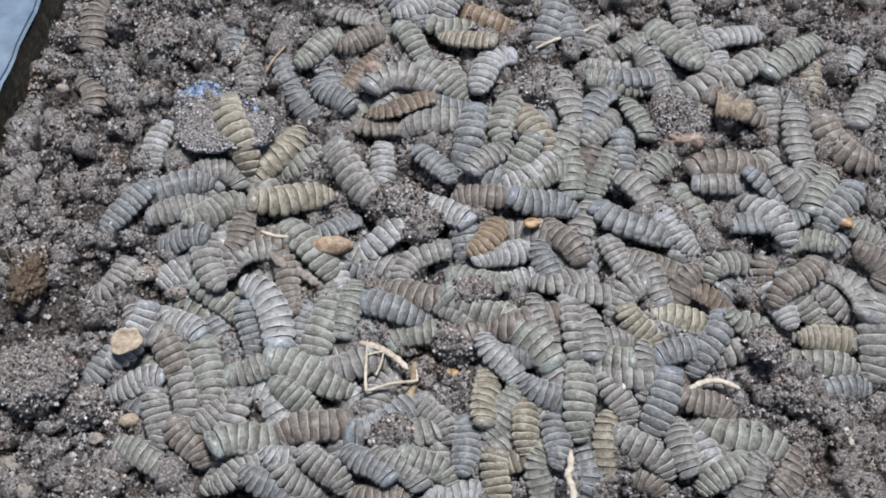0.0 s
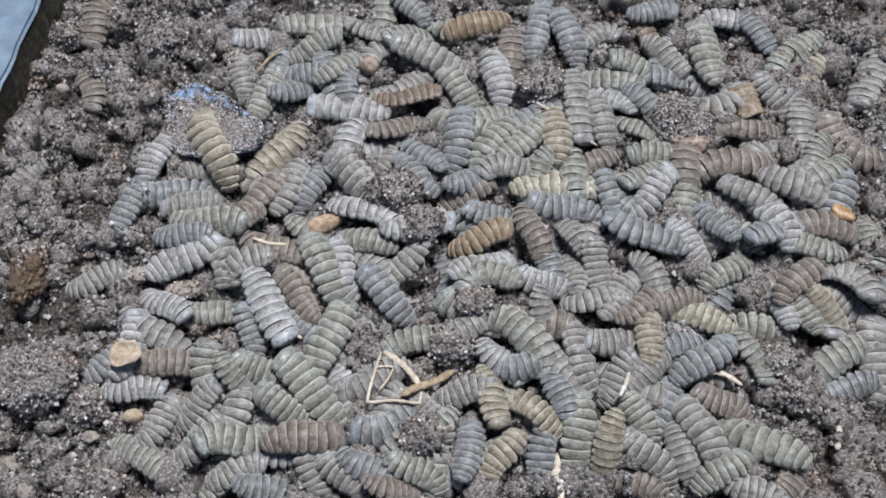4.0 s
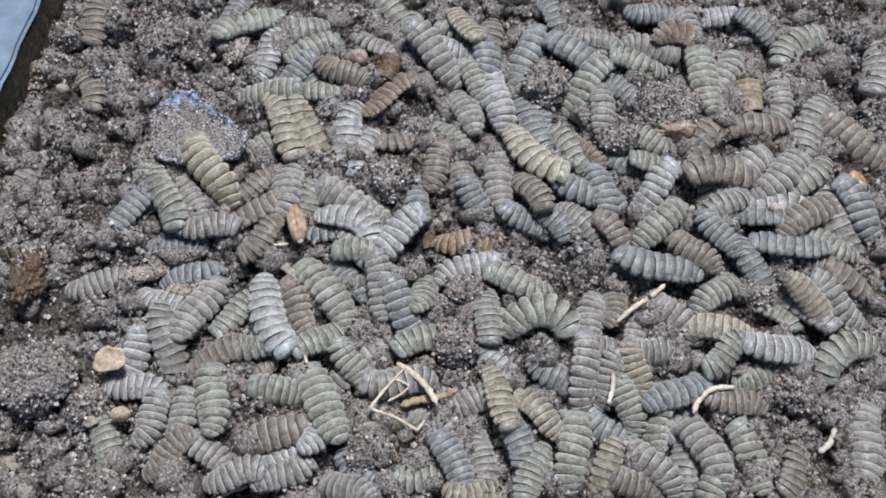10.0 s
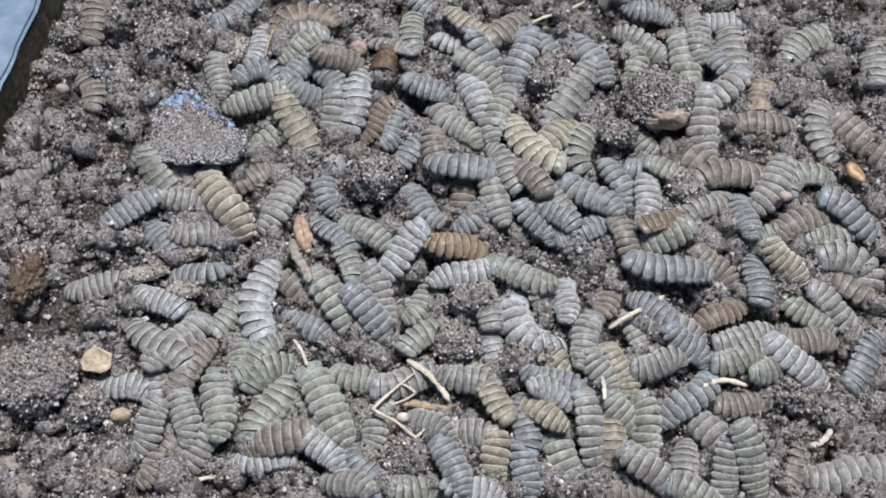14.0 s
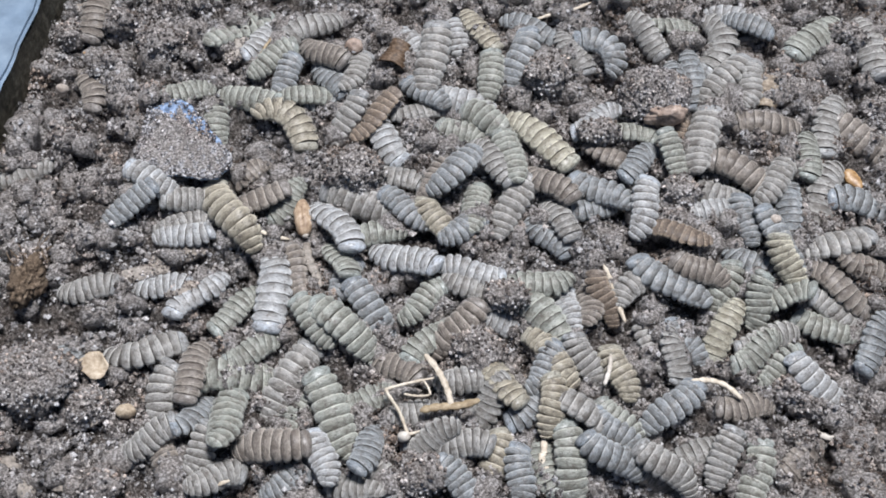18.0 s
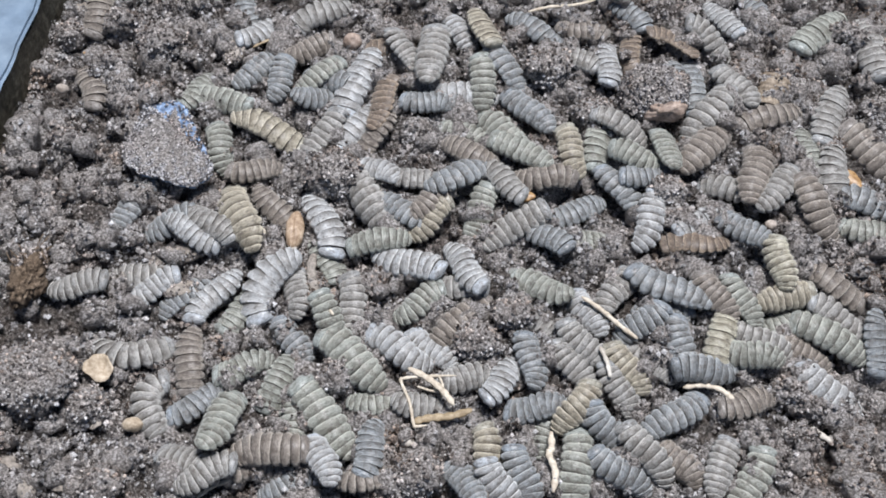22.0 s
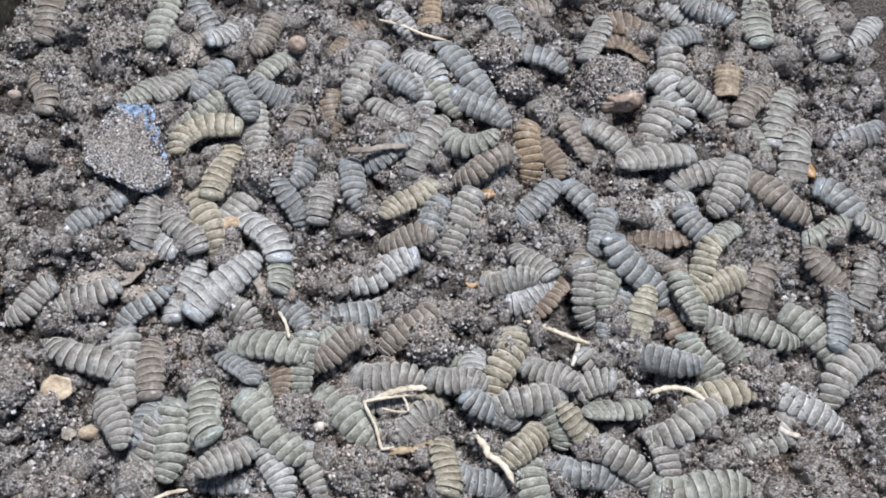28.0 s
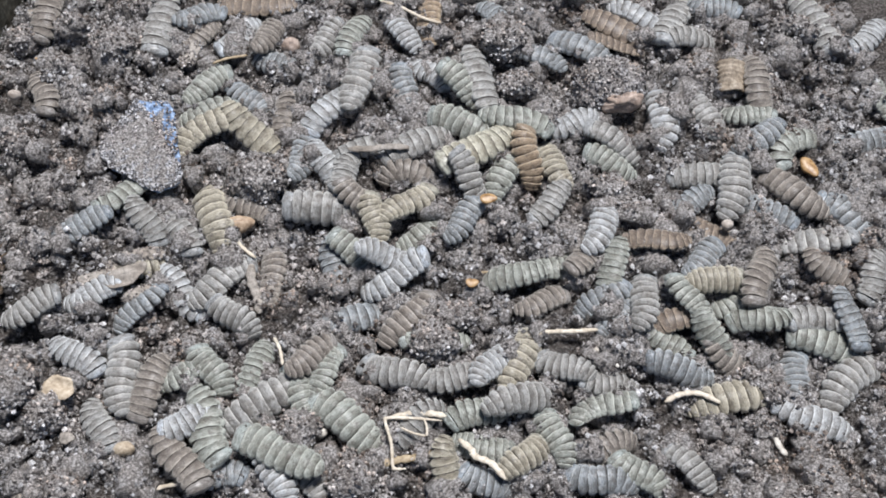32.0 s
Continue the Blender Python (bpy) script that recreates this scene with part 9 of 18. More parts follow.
    crawl('moss', 18.1, 6.4, 13.3, None, [(0,64.4,9.2,2.6,120,-6,3),(3,63.4,13.2,0.6,99,0,3),(6,61,15.1,1.6,62,-9,3),(7.5,59.1,11.6,4.4,59,-11,3),(9,53.8,7.1,4.3,51,-2,3),(10.5,55.2,5,3.2,41,-1,3),(12,53.7,2.5,2.4,13,-22,3),(15.1,54.9,-0.5,5.6,25,-22,3),(15.9,54.9,-0.5,-7.5,25,0,3),(23.2,49.9,-7.4,-7.5,-21,0,3),(23.9,49.9,-7.4,3,-21,10,3),(24.5,49.9,-7.4,3,-21,10,3),(24.9,49.9,-7.4,-7.5,-21,0,3),(27,38.4,-9.1,-7.5,-100,0,-5.5),(29.1,26.9,-10.8,-7.5,-179,0,-14),(29.8,26.9,-10.8,2,-179,15,-14),(32,26.9,-10.2,2.3,-175,19,-14)])
    crawl('slate', 20, 7.2, 59.1, -1, [(0,82,5.6,4.1,182,8),(1.5,82.9,3.2,5.3,186,18),(3,84.9,4,5,212,-3),(6,83.4,2.1,3.6,158,0),(7.5,82.7,1.1,4.6,131,-16),(9,86.5,-0.2,5,160,11),(11.1,86.9,-1.1,1.9,173,1),(11.8,86.9,-1.1,-7.5,173,0),(17.2,84.4,0.7,-7.5,116,0),(17.9,84.4,0.7,4,116,-7),(19.1,84.4,0.7,4,116,-7),(19.8,84.4,0.7,-7.5,116,0),(24.5,82.5,-0.1,-7.5,157,0),(29.1,80.6,-0.8,-7.5,198,0),(29.8,80.6,-0.8,1.7,198,0),(31.1,80.6,-0.8,1.7,198,0),(31.8,80.6,-0.8,-7.5,198,0),(32,80.6,-0.8,-7.5,198,0)])
    crawl('grey', 18.6, 6, 0, 14, [(0,73.6,17.7,2.7,173,-6),(1.5,78.9,13.2,3.4,157,-10),(3,80.3,14.2,2.3,139,-4),(6.2,78.2,14.6,3.5,145,5),(6.9,78.2,14.6,-7.5,145,0),(9,80.1,14.6,-7.5,105,0),(11.1,81.9,14.5,-7.5,65,0),(11.8,81.9,14.5,4,65,-6),(13.1,81.9,14.5,4,65,-6),(13.9,81.9,14.5,-7.5,65,0),(17.2,85.7,17.5,-7.5,51,0),(17.9,85.7,17.5,4.6,51,6),(21.5,85.8,15.1,5.5,48,12),(23,86.1,14.9,4.7,49,0),(24.5,85.8,15.4,3.7,50,8),(24.9,85.8,15.4,-7.5,50,0),(29.1,84.7,15.4,-7.5,64,0),(29.8,84.7,15.4,4.1,64,4),(31.1,84.7,15.4,4.1,64,4),(31.8,84.7,15.4,-7.5,64,0),(32,84.7,15.4,-7.5,64,0)])
    crawl('slate', 17.7, 5.9, 54, -5, [(0,84.1,14.6,3.5,135,-17),(1.5,88,13.1,4.4,107,16),(2.1,88,13.1,4.4,107,16),(2.8,88,13.1,-7.5,107,0),(6.2,81.3,9.7,-7.5,161,0),(6.9,81.3,9.7,3.6,161,-15),(9,81.4,9.1,3.4,151,-13),(10.5,83.1,6.6,3.3,171,24),(11.1,83.1,6.6,3.3,171,24),(11.8,83.1,6.6,-7.5,171,0),(15.1,87.2,9.2,-7.5,250,0),(15.9,87.2,9.2,2.9,250,14),(19.1,88.7,8.8,2.5,262,5),(19.8,88.7,8.8,-7.5,262,0),(22.1,91.1,4.9,-7.5,319,0),(22.8,91.1,4.9,1.9,319,7),(28,93.6,8.1,1.7,325,7),(32,93.5,7.2,1.7,330,7)])
    crawl('grey', 20.7, 7.4, 0, None, [(0,90.7,13.2,4,-45,28,20),(1.5,91,14,1.1,-41,0,20),(3,91.2,14.9,2.1,-37,5,20),(6,90.5,19.7,5,1,-9,-60),(7.5,91,19.7,5.2,27,1,20),(9,91.7,22.2,3.8,29,8,20),(10.5,85.9,17.8,4,48,1,20),(12,85.8,17.8,1.7,52,0,20),(17.2,86.2,18.9,3.7,53,2,20),(17.9,86.2,18.9,-7.5,53,0,20),(24.5,85.6,15.6,-7.5,49,0,20),(24.9,85.6,15.6,3.7,49,9,20),(30,84.8,13.9,3,66,0,20),(32,85.6,13.1,4.9,70,3,20)])
    crawl('moss', 19.5, 6.4, 0, None, [(0,96.8,15.6,4.3,-110,-15,-12),(1.5,97.6,17.2,3.6,-116,19,-12),(3,97.3,19.3,5.7,-124,0,-12),(6,94.4,14,4.7,-168,21,-12),(7.5,94.2,16.4,2.2,-153,7,-12),(12,93.2,19.7,2.5,-132,4,-12),(14.3,92.8,19.8,4.1,-155,-10,141),(15.1,92.8,19.8,4.1,-155,-10,141),(15.9,92.8,19.8,-7.5,-155,0,141),(29.1,100.1,24.8,-7.5,-121,0,102),(29.8,100.1,24.8,3.6,-121,-1,102),(32,103.5,28.3,2,-143,-2,146)])
    crawl('slate', 19.5, 6.8, 0, 10, [(0,100.8,10.1,3.7,56,1),(3,102.5,14.8,0.5,69,-9),(6,102.1,11.5,-0.5,101,0),(7.5,101.9,9.8,6.8,117,-9),(9,105.6,6.7,4.9,124,-8),(10.5,106.5,11.5,2,114,-8),(12,104.4,9.2,4.5,135,-9),(14.3,103.7,7.2,3.9,146,-16),(17,106.2,11.8,2.8,171,-15),(20,109.6,12.2,1.4,174,-8),(23,109.6,12.6,1.4,157,-8),(24.3,113.1,9.8,2.2,131,-5),(25.5,112.7,7.4,3.7,117,7),(28,114.9,8.3,1.8,136,-4),(32,114.9,4.8,2,137,-3)])
    crawl('moss', 15, 5.9, 0, -19, [(0,106.8,2.2,3,-42,15),(1.5,109.8,1.7,1.6,-59,-1),(3,109,1.5,0.6,-77,0),(6.2,107.5,0.9,2.5,-113,-12),(6.9,107.5,0.9,-7.5,-113,0),(11.1,110,2.5,-7.5,-183,0),(11.8,110,2.5,1.7,-183,8),(13.1,110,2.5,1.7,-183,8),(13.9,110,2.5,-7.5,-183,0),(19.1,106.6,2.6,-7.5,-204,0),(19.8,106.6,2.6,1.5,-204,5),(21.5,107.5,4.2,1.5,-202,5),(24.3,108.1,1.8,1.6,-203,7),(25.5,108.5,1.1,1.6,-166,7),(29.1,109.1,0.8,1.6,-165,7),(29.8,109.1,0.8,-7.5,-165,0),(32,109.1,0.8,-7.5,-165,0)])
    crawl('grey', 15.5, 5.9, 12, -12.5, [(0,44.3,-4,1.4,120,0),(1.5,39.3,-7.7,3.1,90,14),(3,38.2,-5.8,1.6,99,-17),(4.1,38.2,-5.8,1.6,99,-17),(4.9,38.2,-5.8,-7.5,99,0),(8.1,43.6,-2.9,-7.5,63,0),(8.8,43.6,-2.9,-0.2,63,-3),(9.2,43.6,-2.9,-0.2,63,-3),(9.9,43.6,-2.9,-7.5,63,0),(13.1,64.2,-58.3,-7.5,82,0),(13.9,64.2,-58.3,3.5,82,-25),(17,63.7,-57,3.6,65,-25),(18.5,63.6,-55.8,4.3,67,-10),(21.5,63.3,-57.1,2.1,69,-2),(24.3,63.2,-60.3,4.9,71,18),(25.5,64.4,-60.4,2.6,85,-16),(26.1,64.4,-60.4,2.6,85,-16),(26.9,64.4,-60.4,-7.5,85,0),(32,64.4,-60.4,-7.5,85,0)])
    crawl('taupe', 15.6, 5.9, -27.2, 11, [(0,53.6,-4.9,0.5,-30,7),(1.5,51.9,-11.5,1.1,0,10),(3,50.2,-14,-0.1,18,0),(6,46.8,-19.1,0.9,53,13),(7.5,45.4,-14.4,0.9,66,12),(9,43,-16.5,2.1,71,19),(14.3,40.6,-14.5,0.9,58,13),(17,38.3,-16.8,1,72,14),(19.1,34.6,-15.6,3.5,77,32),(19.8,34.6,-15.6,-7.5,77,0),(23.2,32.8,-18.2,-7.5,79,0),(23.9,32.8,-18.2,5,79,3),(26.1,32.7,-18.2,1.1,107,15),(26.9,32.7,-18.2,-7.5,107,0),(29,33.5,-17.5,-7.5,64,0),(31.1,34.2,-16.9,-7.5,21,0),(31.8,34.2,-16.9,1.5,21,11),(32,34.2,-16.9,1.5,21,11)])
    crawl('taupe', 15, 5.9, -18.1, 4, [(0,58.6,-12.7,2.5,-137,20),(1.5,56.7,-16.9,2.8,-150,5),(3,57.5,-14.9,-0.9,-168,0),(6,59.1,-11,0.1,-204,-3),(7.5,63.7,-6.2,4.6,-227,-23),(9,62.3,-4.8,5.2,-229,1),(10.5,63.4,-2,2.6,-226,-2),(12,66.3,-5,2.3,-243,-9),(14.3,67.6,-6.5,2.1,-228,-8),(17,65.5,-6.7,0,-216,0),(18.5,64.3,-6.8,1,-209,-4),(20,64.2,-11.3,2.5,-243,-10),(22.1,67.7,-13.7,0.9,-242,-4),(22.8,67.7,-13.7,-7.5,-242,0),(26.1,69,-13.7,-7.5,-263,0),(26.9,69,-13.7,1,-263,-6),(29.1,69,-13.7,1,-263,-6),(29.8,69,-13.7,-7.5,-263,0),(32,69,-13.7,-7.5,-263,0)])
    crawl('grey', 15.8, 5.9, -0.8, None, [(0,43.9,-15.1,2.6,46,-11,-76),(1.5,39.8,-15.3,0.9,72,8,-19),(3,43.3,-13.9,1.4,46,7,-19),(9,36.8,-17.6,1.1,86,9,-19),(10.5,35.2,-21.6,1.4,67,9,-19),(12,34.2,-24.4,2.8,81,-10,-19),(14.3,33.8,-27.4,4.7,70,5,-19),(17.2,33.9,-28.6,2.5,106,1,-19),(17.9,33.9,-28.6,-7.5,106,0,-19),(20.2,33.3,-28.5,-7.5,124,0,-19),(20.9,33.3,-28.5,2.1,124,0,-19),(23,33.9,-27.1,3.7,137,-13,-19),(24.3,33.6,-29.4,1.8,112,3,-19),(26.1,35.2,-29.7,3.1,122,-18,-19),(26.9,35.2,-29.7,-7.5,122,0,-19),(29,36.9,-9.2,-7.5,174.5,0,-14.5),(31.1,38.5,11.3,-7.5,227,0,-10),(31.8,38.5,11.3,1.4,227,7,-10),(32,38.5,11.3,1.4,227,7,-10)])
    crawl('olive', 15, 5.9, 0, None, [(0,48,-23.4,2.2,122,-18,6),(1.5,48.9,-27.4,2.9,91,12,6),(3,49.6,-26,3.2,84,7,6),(6,48.3,-25.9,4.2,73,0,-62),(7.5,47.9,-30,3.8,89,-20,6),(9,47.6,-32.4,4.3,89,-23,6),(10.5,44.2,-35.4,2.9,101,-23,6),(12,43.1,-35,1.9,104,0,6),(14.3,41.5,-34.3,3.8,109,-2,6),(17,42.1,-34.5,0.1,102,0,6),(20,43.3,-31.9,1.9,116,-7,6),(21.5,43.9,-33.4,1.2,117,-5,6),(23,44.6,-31.5,2.2,123,-11,6),(26.1,46.5,-34.2,1,122,-3,6),(26.9,46.5,-34.2,-7.5,122,0,6),(32,46.5,-34.2,-7.5,122,0,6)])
    crawl('straw', 17.4, 6.1, 0, 14, [(0,58.9,-20.4,1.9,169,-9),(1.5,63.2,-20.7,2.4,166,-15),(3,62.3,-19.3,0.5,156,7),(6.2,63.4,-20.2,3.3,158,8),(6.9,63.4,-20.2,-7.5,158,0),(9.2,67,-21.9,-7.5,169,0),(9.9,67,-21.9,0.4,169,5),(11.1,67,-21.9,0.4,169,5),(11.8,67,-21.9,-7.5,169,0),(15.1,67.7,-23,-7.5,232,0),(15.9,67.7,-23,3.1,232,-2),(17,67.7,-23,3.1,232,-2),(18.5,67.7,-23.5,2.5,247,20),(20,67.5,-24.8,1.5,250,0),(21.5,67.2,-26.2,3.6,253,3),(23,63,-26.1,4.2,252,3),(29.1,57.5,-20.7,2,253,19),(29.8,57.5,-20.7,-7.5,253,0),(32,57.5,-20.7,-7.5,253,0)])
    crawl('moss', 15.7, 5.9, 1.1, None, [(0,70,-6.4,4.3,29,12,-69),(1.5,69.4,-6.6,3.9,25,-14,4),(3,69.8,-7.6,4.3,38,3,4),(6,68.5,-10.4,2.9,45,6,4),(7.5,66.4,-11.4,5.7,58,-14,4),(9,67,-12,2.2,42,8,4),(11.1,66.8,-14.2,1.9,57,6,4),(11.8,66.8,-14.2,-7.5,57,0,4),(15.1,67.2,-12.3,-7.5,57,0,4),(15.9,67.2,-12.3,1.1,57,-12,4),(17,67.2,-12.3,1.1,57,-12,4),(19.1,71.8,-12.2,2.5,88,-27,4),(19.8,71.8,-12.2,-7.5,88,0,4),(22.1,70.7,-10.9,-7.5,135,0,4),(22.8,70.7,-10.9,1.5,135,-8,4),(23.2,70.7,-10.9,1.5,135,-8,4),(23.9,70.7,-10.9,-7.5,135,0,4),(26.1,88.2,-26.9,-7.5,169,0,-20),(26.9,88.2,-26.9,0.1,169,-2,-20),(30,88.9,-25.2,2.2,152,0,-20),(32,87.6,-22.2,-0.1,189,8,-20)])
    crawl('brown', 15.7, 5.3, 0, 8, [(0,66.2,-16.6,3.7,-13,26),(2.1,67.8,-16.4,3.2,4,22),(2.8,67.8,-16.4,-7.5,4,0),(6.2,66.5,-19.6,-7.5,-32,0),(6.9,66.5,-19.6,0.5,-32,6),(9,65.1,-18.9,0.5,-32,6),(10.5,65.6,-18.7,-0.5,-6,0),(12,66.2,-18.5,1.3,20,7),(15.1,68.2,-19.8,2.6,37,4),(15.9,68.2,-19.8,-7.5,37,0),(19.1,67.9,-22.1,-7.5,63,0),(19.8,67.9,-22.1,2.4,63,-16),(20.2,67.9,-22.1,2.4,63,-16),(20.9,67.9,-22.1,-7.5,63,0),(24.5,66.6,-21.3,-7.5,111,0),(24.9,66.6,-21.3,0.9,111,-4),(28,65.6,-24.1,0.4,129,0),(30,66.6,-22.8,-1.5,168,0),(32,67.5,-21.5,-0.5,206,3)])
    crawl('taupe', 15, 5.9, -1.6, -5, [(0,79.1,-11.8,2.5,84,-24),(1.5,75.6,-13.3,3.5,132,7),(3,79.7,-9.4,3,196,18),(6,79,-19.6,0.3,138,-11),(8.1,78.6,-21.4,3.4,141,-17),(8.8,78.6,-21.4,-7.5,141,0),(13.1,88.1,-26.1,-7.5,174,0),(13.9,88.1,-26.1,1.9,174,-7),(15.1,88.1,-26.1,1.9,174,-7),(15.9,88.1,-26.1,-7.5,174,0),(19.1,90.6,-26.7,-7.5,129,0),(19.8,90.6,-26.7,-0.5,129,-5),(21.5,88.2,-27.8,-1.5,135,0),(23,85.8,-28.8,1.1,140,-25),(24.5,85.2,-26.1,0,118,-5),(24.9,85.2,-26.1,-7.5,118,0),(29.1,83.2,-30.9,-7.5,147,0),(29.8,83.2,-30.9,-0.9,147,0),(31.1,83.2,-30.9,-0.9,147,0),(31.8,83.2,-30.9,-7.5,147,0),(32,83.2,-30.9,-7.5,147,0)])
    crawl('moss', 15.8, 5.9, 0.4, None, [(0,87,-15.2,2.6,118,-13,-20),(1.5,88.9,-17.6,2.9,115,9,-20),(3,87.8,-17.1,0.9,107,-4,-20),(6,88.3,-15.3,1.2,121,-2,-20),(8.1,86.7,-17.2,4,126,6,-20),(8.8,86.7,-17.2,-7.5,126,0,-20),(11.1,88.7,-18.2,-7.5,124,0,-20),(11.8,88.7,-18.2,0.7,124,-3,-20),(14.3,89.4,-18.9,0.6,141,-2,-20),(18.5,93.1,-23.1,0.3,152,4,-20),(20.2,91.3,-25.4,4.8,151,-18,-20),(20.9,91.3,-25.4,-7.5,151,0,-20),(21.5,79.4,-28.5,-7.5,207.5,0,1.5),(22.1,67.6,-31.6,-7.5,264,0,23),(22.8,67.6,-31.6,-1.2,264,-4,23),(23.2,67.6,-31.6,-1.2,264,-4,23),(23.9,67.6,-31.6,-7.5,264,0,23),(29.1,67.4,-27,-7.5,305,0,23),(29.8,67.4,-27,0.1,305,-3,23),(32,62.9,-28.1,1.3,315,8,23)])
    crawl('moss', 15.2, 5.9, 11.9, None, [(0,91.1,0.4,4.1,181,12,78),(1.5,94.1,-0.1,2.3,203,2,-12),(3,94.2,0.1,0,184,0,-12),(6,94.3,0.5,1,145,3,-12),(7.5,94.2,-0.8,3.5,174,-5,-12),(9,98.8,1.1,0.6,163,1,-12),(10.5,97.9,1.7,-0.4,142,0,-12),(12,97.1,2.2,2.1,122,-4,-12),(13.2,97.6,2.8,2,160,-3,-12),(14.3,98.1,3.4,1.9,197,-3,-12),(17.2,97.2,1.8,1.6,194,1,-12),(17.9,97.2,1.8,-7.5,194,0,-12),(29.1,92,7.2,-7.5,144,0,-12),(29.8,92,7.2,1.8,144,3,-12),(31.1,92,7.2,1.8,144,3,-12),(31.8,92,7.2,-7.5,144,0,-12),(32,92,7.2,-7.5,144,0,-12)])
    crawl('taupe', 15, 5.9, 6.6, None, [(0,107.9,-5.4,3.2,-58,24,-125),(0.2,107.9,-5.4,3.2,-58,24,-125),(0.9,107.9,-5.4,-7.5,-58,0,-125),(6.2,108.5,0.3,-7.5,-25,0,22),(6.9,108.5,0.3,2.8,-25,22,22),(9.2,109.6,0.2,1.5,-20,13,22),(9.9,109.6,0.2,-7.5,-20,0,22),(17.2,105,-6.3,-7.5,-28,0,22),(17.9,105,-6.3,1.7,-28,15,22),(19.1,105,-6.3,1.7,-28,15,22),(19.8,105,-6.3,-7.5,-28,0,22),(22.1,107.5,-9,-7.5,-63,0,22),(22.8,107.5,-9,0.9,-63,8,22),(25.5,105,-10.6,1.2,-70,16,22),(30,105.8,-10.8,2.8,-49,10,22),(32,106.2,-10.3,1.9,-47,13,22)])
    crawl('grey', 23, 7.4, -59.8, None, [(0,101.3,-11.7,2.1,-50,-1,-161),(1.5,102.8,-8.2,1.8,-43,-2,-157),(3,102.3,-8.3,0.8,-39,-4,-168),(6,97.1,-4.5,4.2,-5,-6,-127),(8.1,98.1,-2.4,5.1,-5,5,-117),(8.8,98.1,-2.4,-7.5,-5,0,-117),(11.1,96.3,-4.8,-7.5,-15,0,17),(11.8,96.3,-4.8,3.8,-15,-14,17),(13.1,96.3,-4.8,3.8,-15,-14,17),(13.9,96.3,-4.8,-7.5,-15,0,17),(17.2,97.7,0.2,-7.5,12,0,17),(17.9,97.7,0.2,1.5,12,-5,17),(19.1,97.7,0.2,1.5,12,-5,17),(19.8,97.7,0.2,-7.5,12,0,17),(29.1,103.6,-1.1,-7.5,-3,0,17),(29.8,103.6,-1.1,2,-3,-2,17),(32,103.7,-1.6,1.3,3,-10,17)])
    crawl('grey', 17.6, 5.9, 0, -3, [(0,95.8,-14.1,0,146,-9),(1.5,96.5,-14.8,-0.1,164,-8),(3,97.7,-14.6,-1.1,155,0),(6,100.1,-14.3,0.4,139,-7),(9,98,-14.3,0.6,130,-8),(10.5,96.1,-16.1,3,140,-17),(14.3,96.2,-17.8,1.3,141,-10),(18.5,97.1,-18.8,0.3,145,-8),(24.5,95.8,-20.8,3,150,-2),(24.9,95.8,-20.8,-7.5,150,0),(29.1,98.5,-23.4,-7.5,175,0),(29.8,98.5,-23.4,0.9,175,16),(32,102.5,-22.4,-0.4,188,2)])
    crawl('grey', 22.9, 7.4, 2.9, -10, [(0,104,-25.9,1.9,78,-16),(1.5,102.8,-29.4,2.7,77,2),(3,104,-29.1,0.2,82,-8),(6,101.1,-38.5,2.1,78,-5),(7.5,99.8,-44.7,-0.2,59,10),(9,97.2,-47.5,0.2,67,10),(10.5,98.1,-52.5,0.7,75,11),(12,95.4,-56.2,1.2,70,12),(14.3,93,-58.9,1.1,1,7),(15.1,93,-58.9,1.1,1,7),(15.9,93,-58.9,-7.5,1,0),(26.1,87.7,-51.1,-7.5,25,0),(26.9,87.7,-51.1,-0.7,25,6),(29.1,87.7,-51.1,-0.7,25,6),(29.8,87.7,-51.1,-7.5,25,0),(32,87.7,-51.1,-7.5,25,0)])
    crawl('olive', 15.5, 5.9, 33.6, -13, [(0,92.8,-25.5,1.9,0,8),(1.5,94.5,-23.1,-0.3,-14,9),(3,93.6,-20,2.1,-46,28),(6,92.2,-17.5,4.8,-57,19),(7.5,91.3,-15.8,5.1,-43,28),(11.1,88.9,-14.9,1.8,-46,11),(11.8,88.9,-14.9,-7.5,-46,0),(20.2,84.8,-14.4,-7.5,11,0),(20.9,84.8,-14.4,2.5,11,-3),(24.3,81.3,-14.2,0.2,26,0),(25.5,78.7,-14.8,1.2,33,0),(28,78.8,-13.4,1.4,29,2),(30,77.6,-11.9,1.5,5,4),(32,77.6,-11.9,1.5,5,4)])
    crawl('moss', 20.4, 6.8, -6.7, None, [(0,89.9,-30.9,-0.1,172,8,23),(1.5,92.8,-31.8,1.1,190,-11,23),(3,93.4,-32.1,1,205,9,23),(6,94.9,-27.8,3.5,217,12,53),(7.5,99.6,-29.7,-0.2,222,3,23),(9,95.1,-27.8,0.2,207,1,133),(11.1,96.9,-28.1,1.2,214,2,102),(11.8,96.9,-28.1,-7.5,214,0,102),(20.2,93.6,-23.3,-7.5,136,0,23),(20.9,93.6,-23.3,0.3,136,-4,23),(23,94.9,-25.5,2,157,-1,23),(24.3,98,-25.3,-0.6,142,-2,23),(28,101,-26.7,-0.8,128,-1,23),(30,101.9,-31.7,0.3,132,-14,23),(32,103.2,-29.3,-0.1,158,-8,23)])
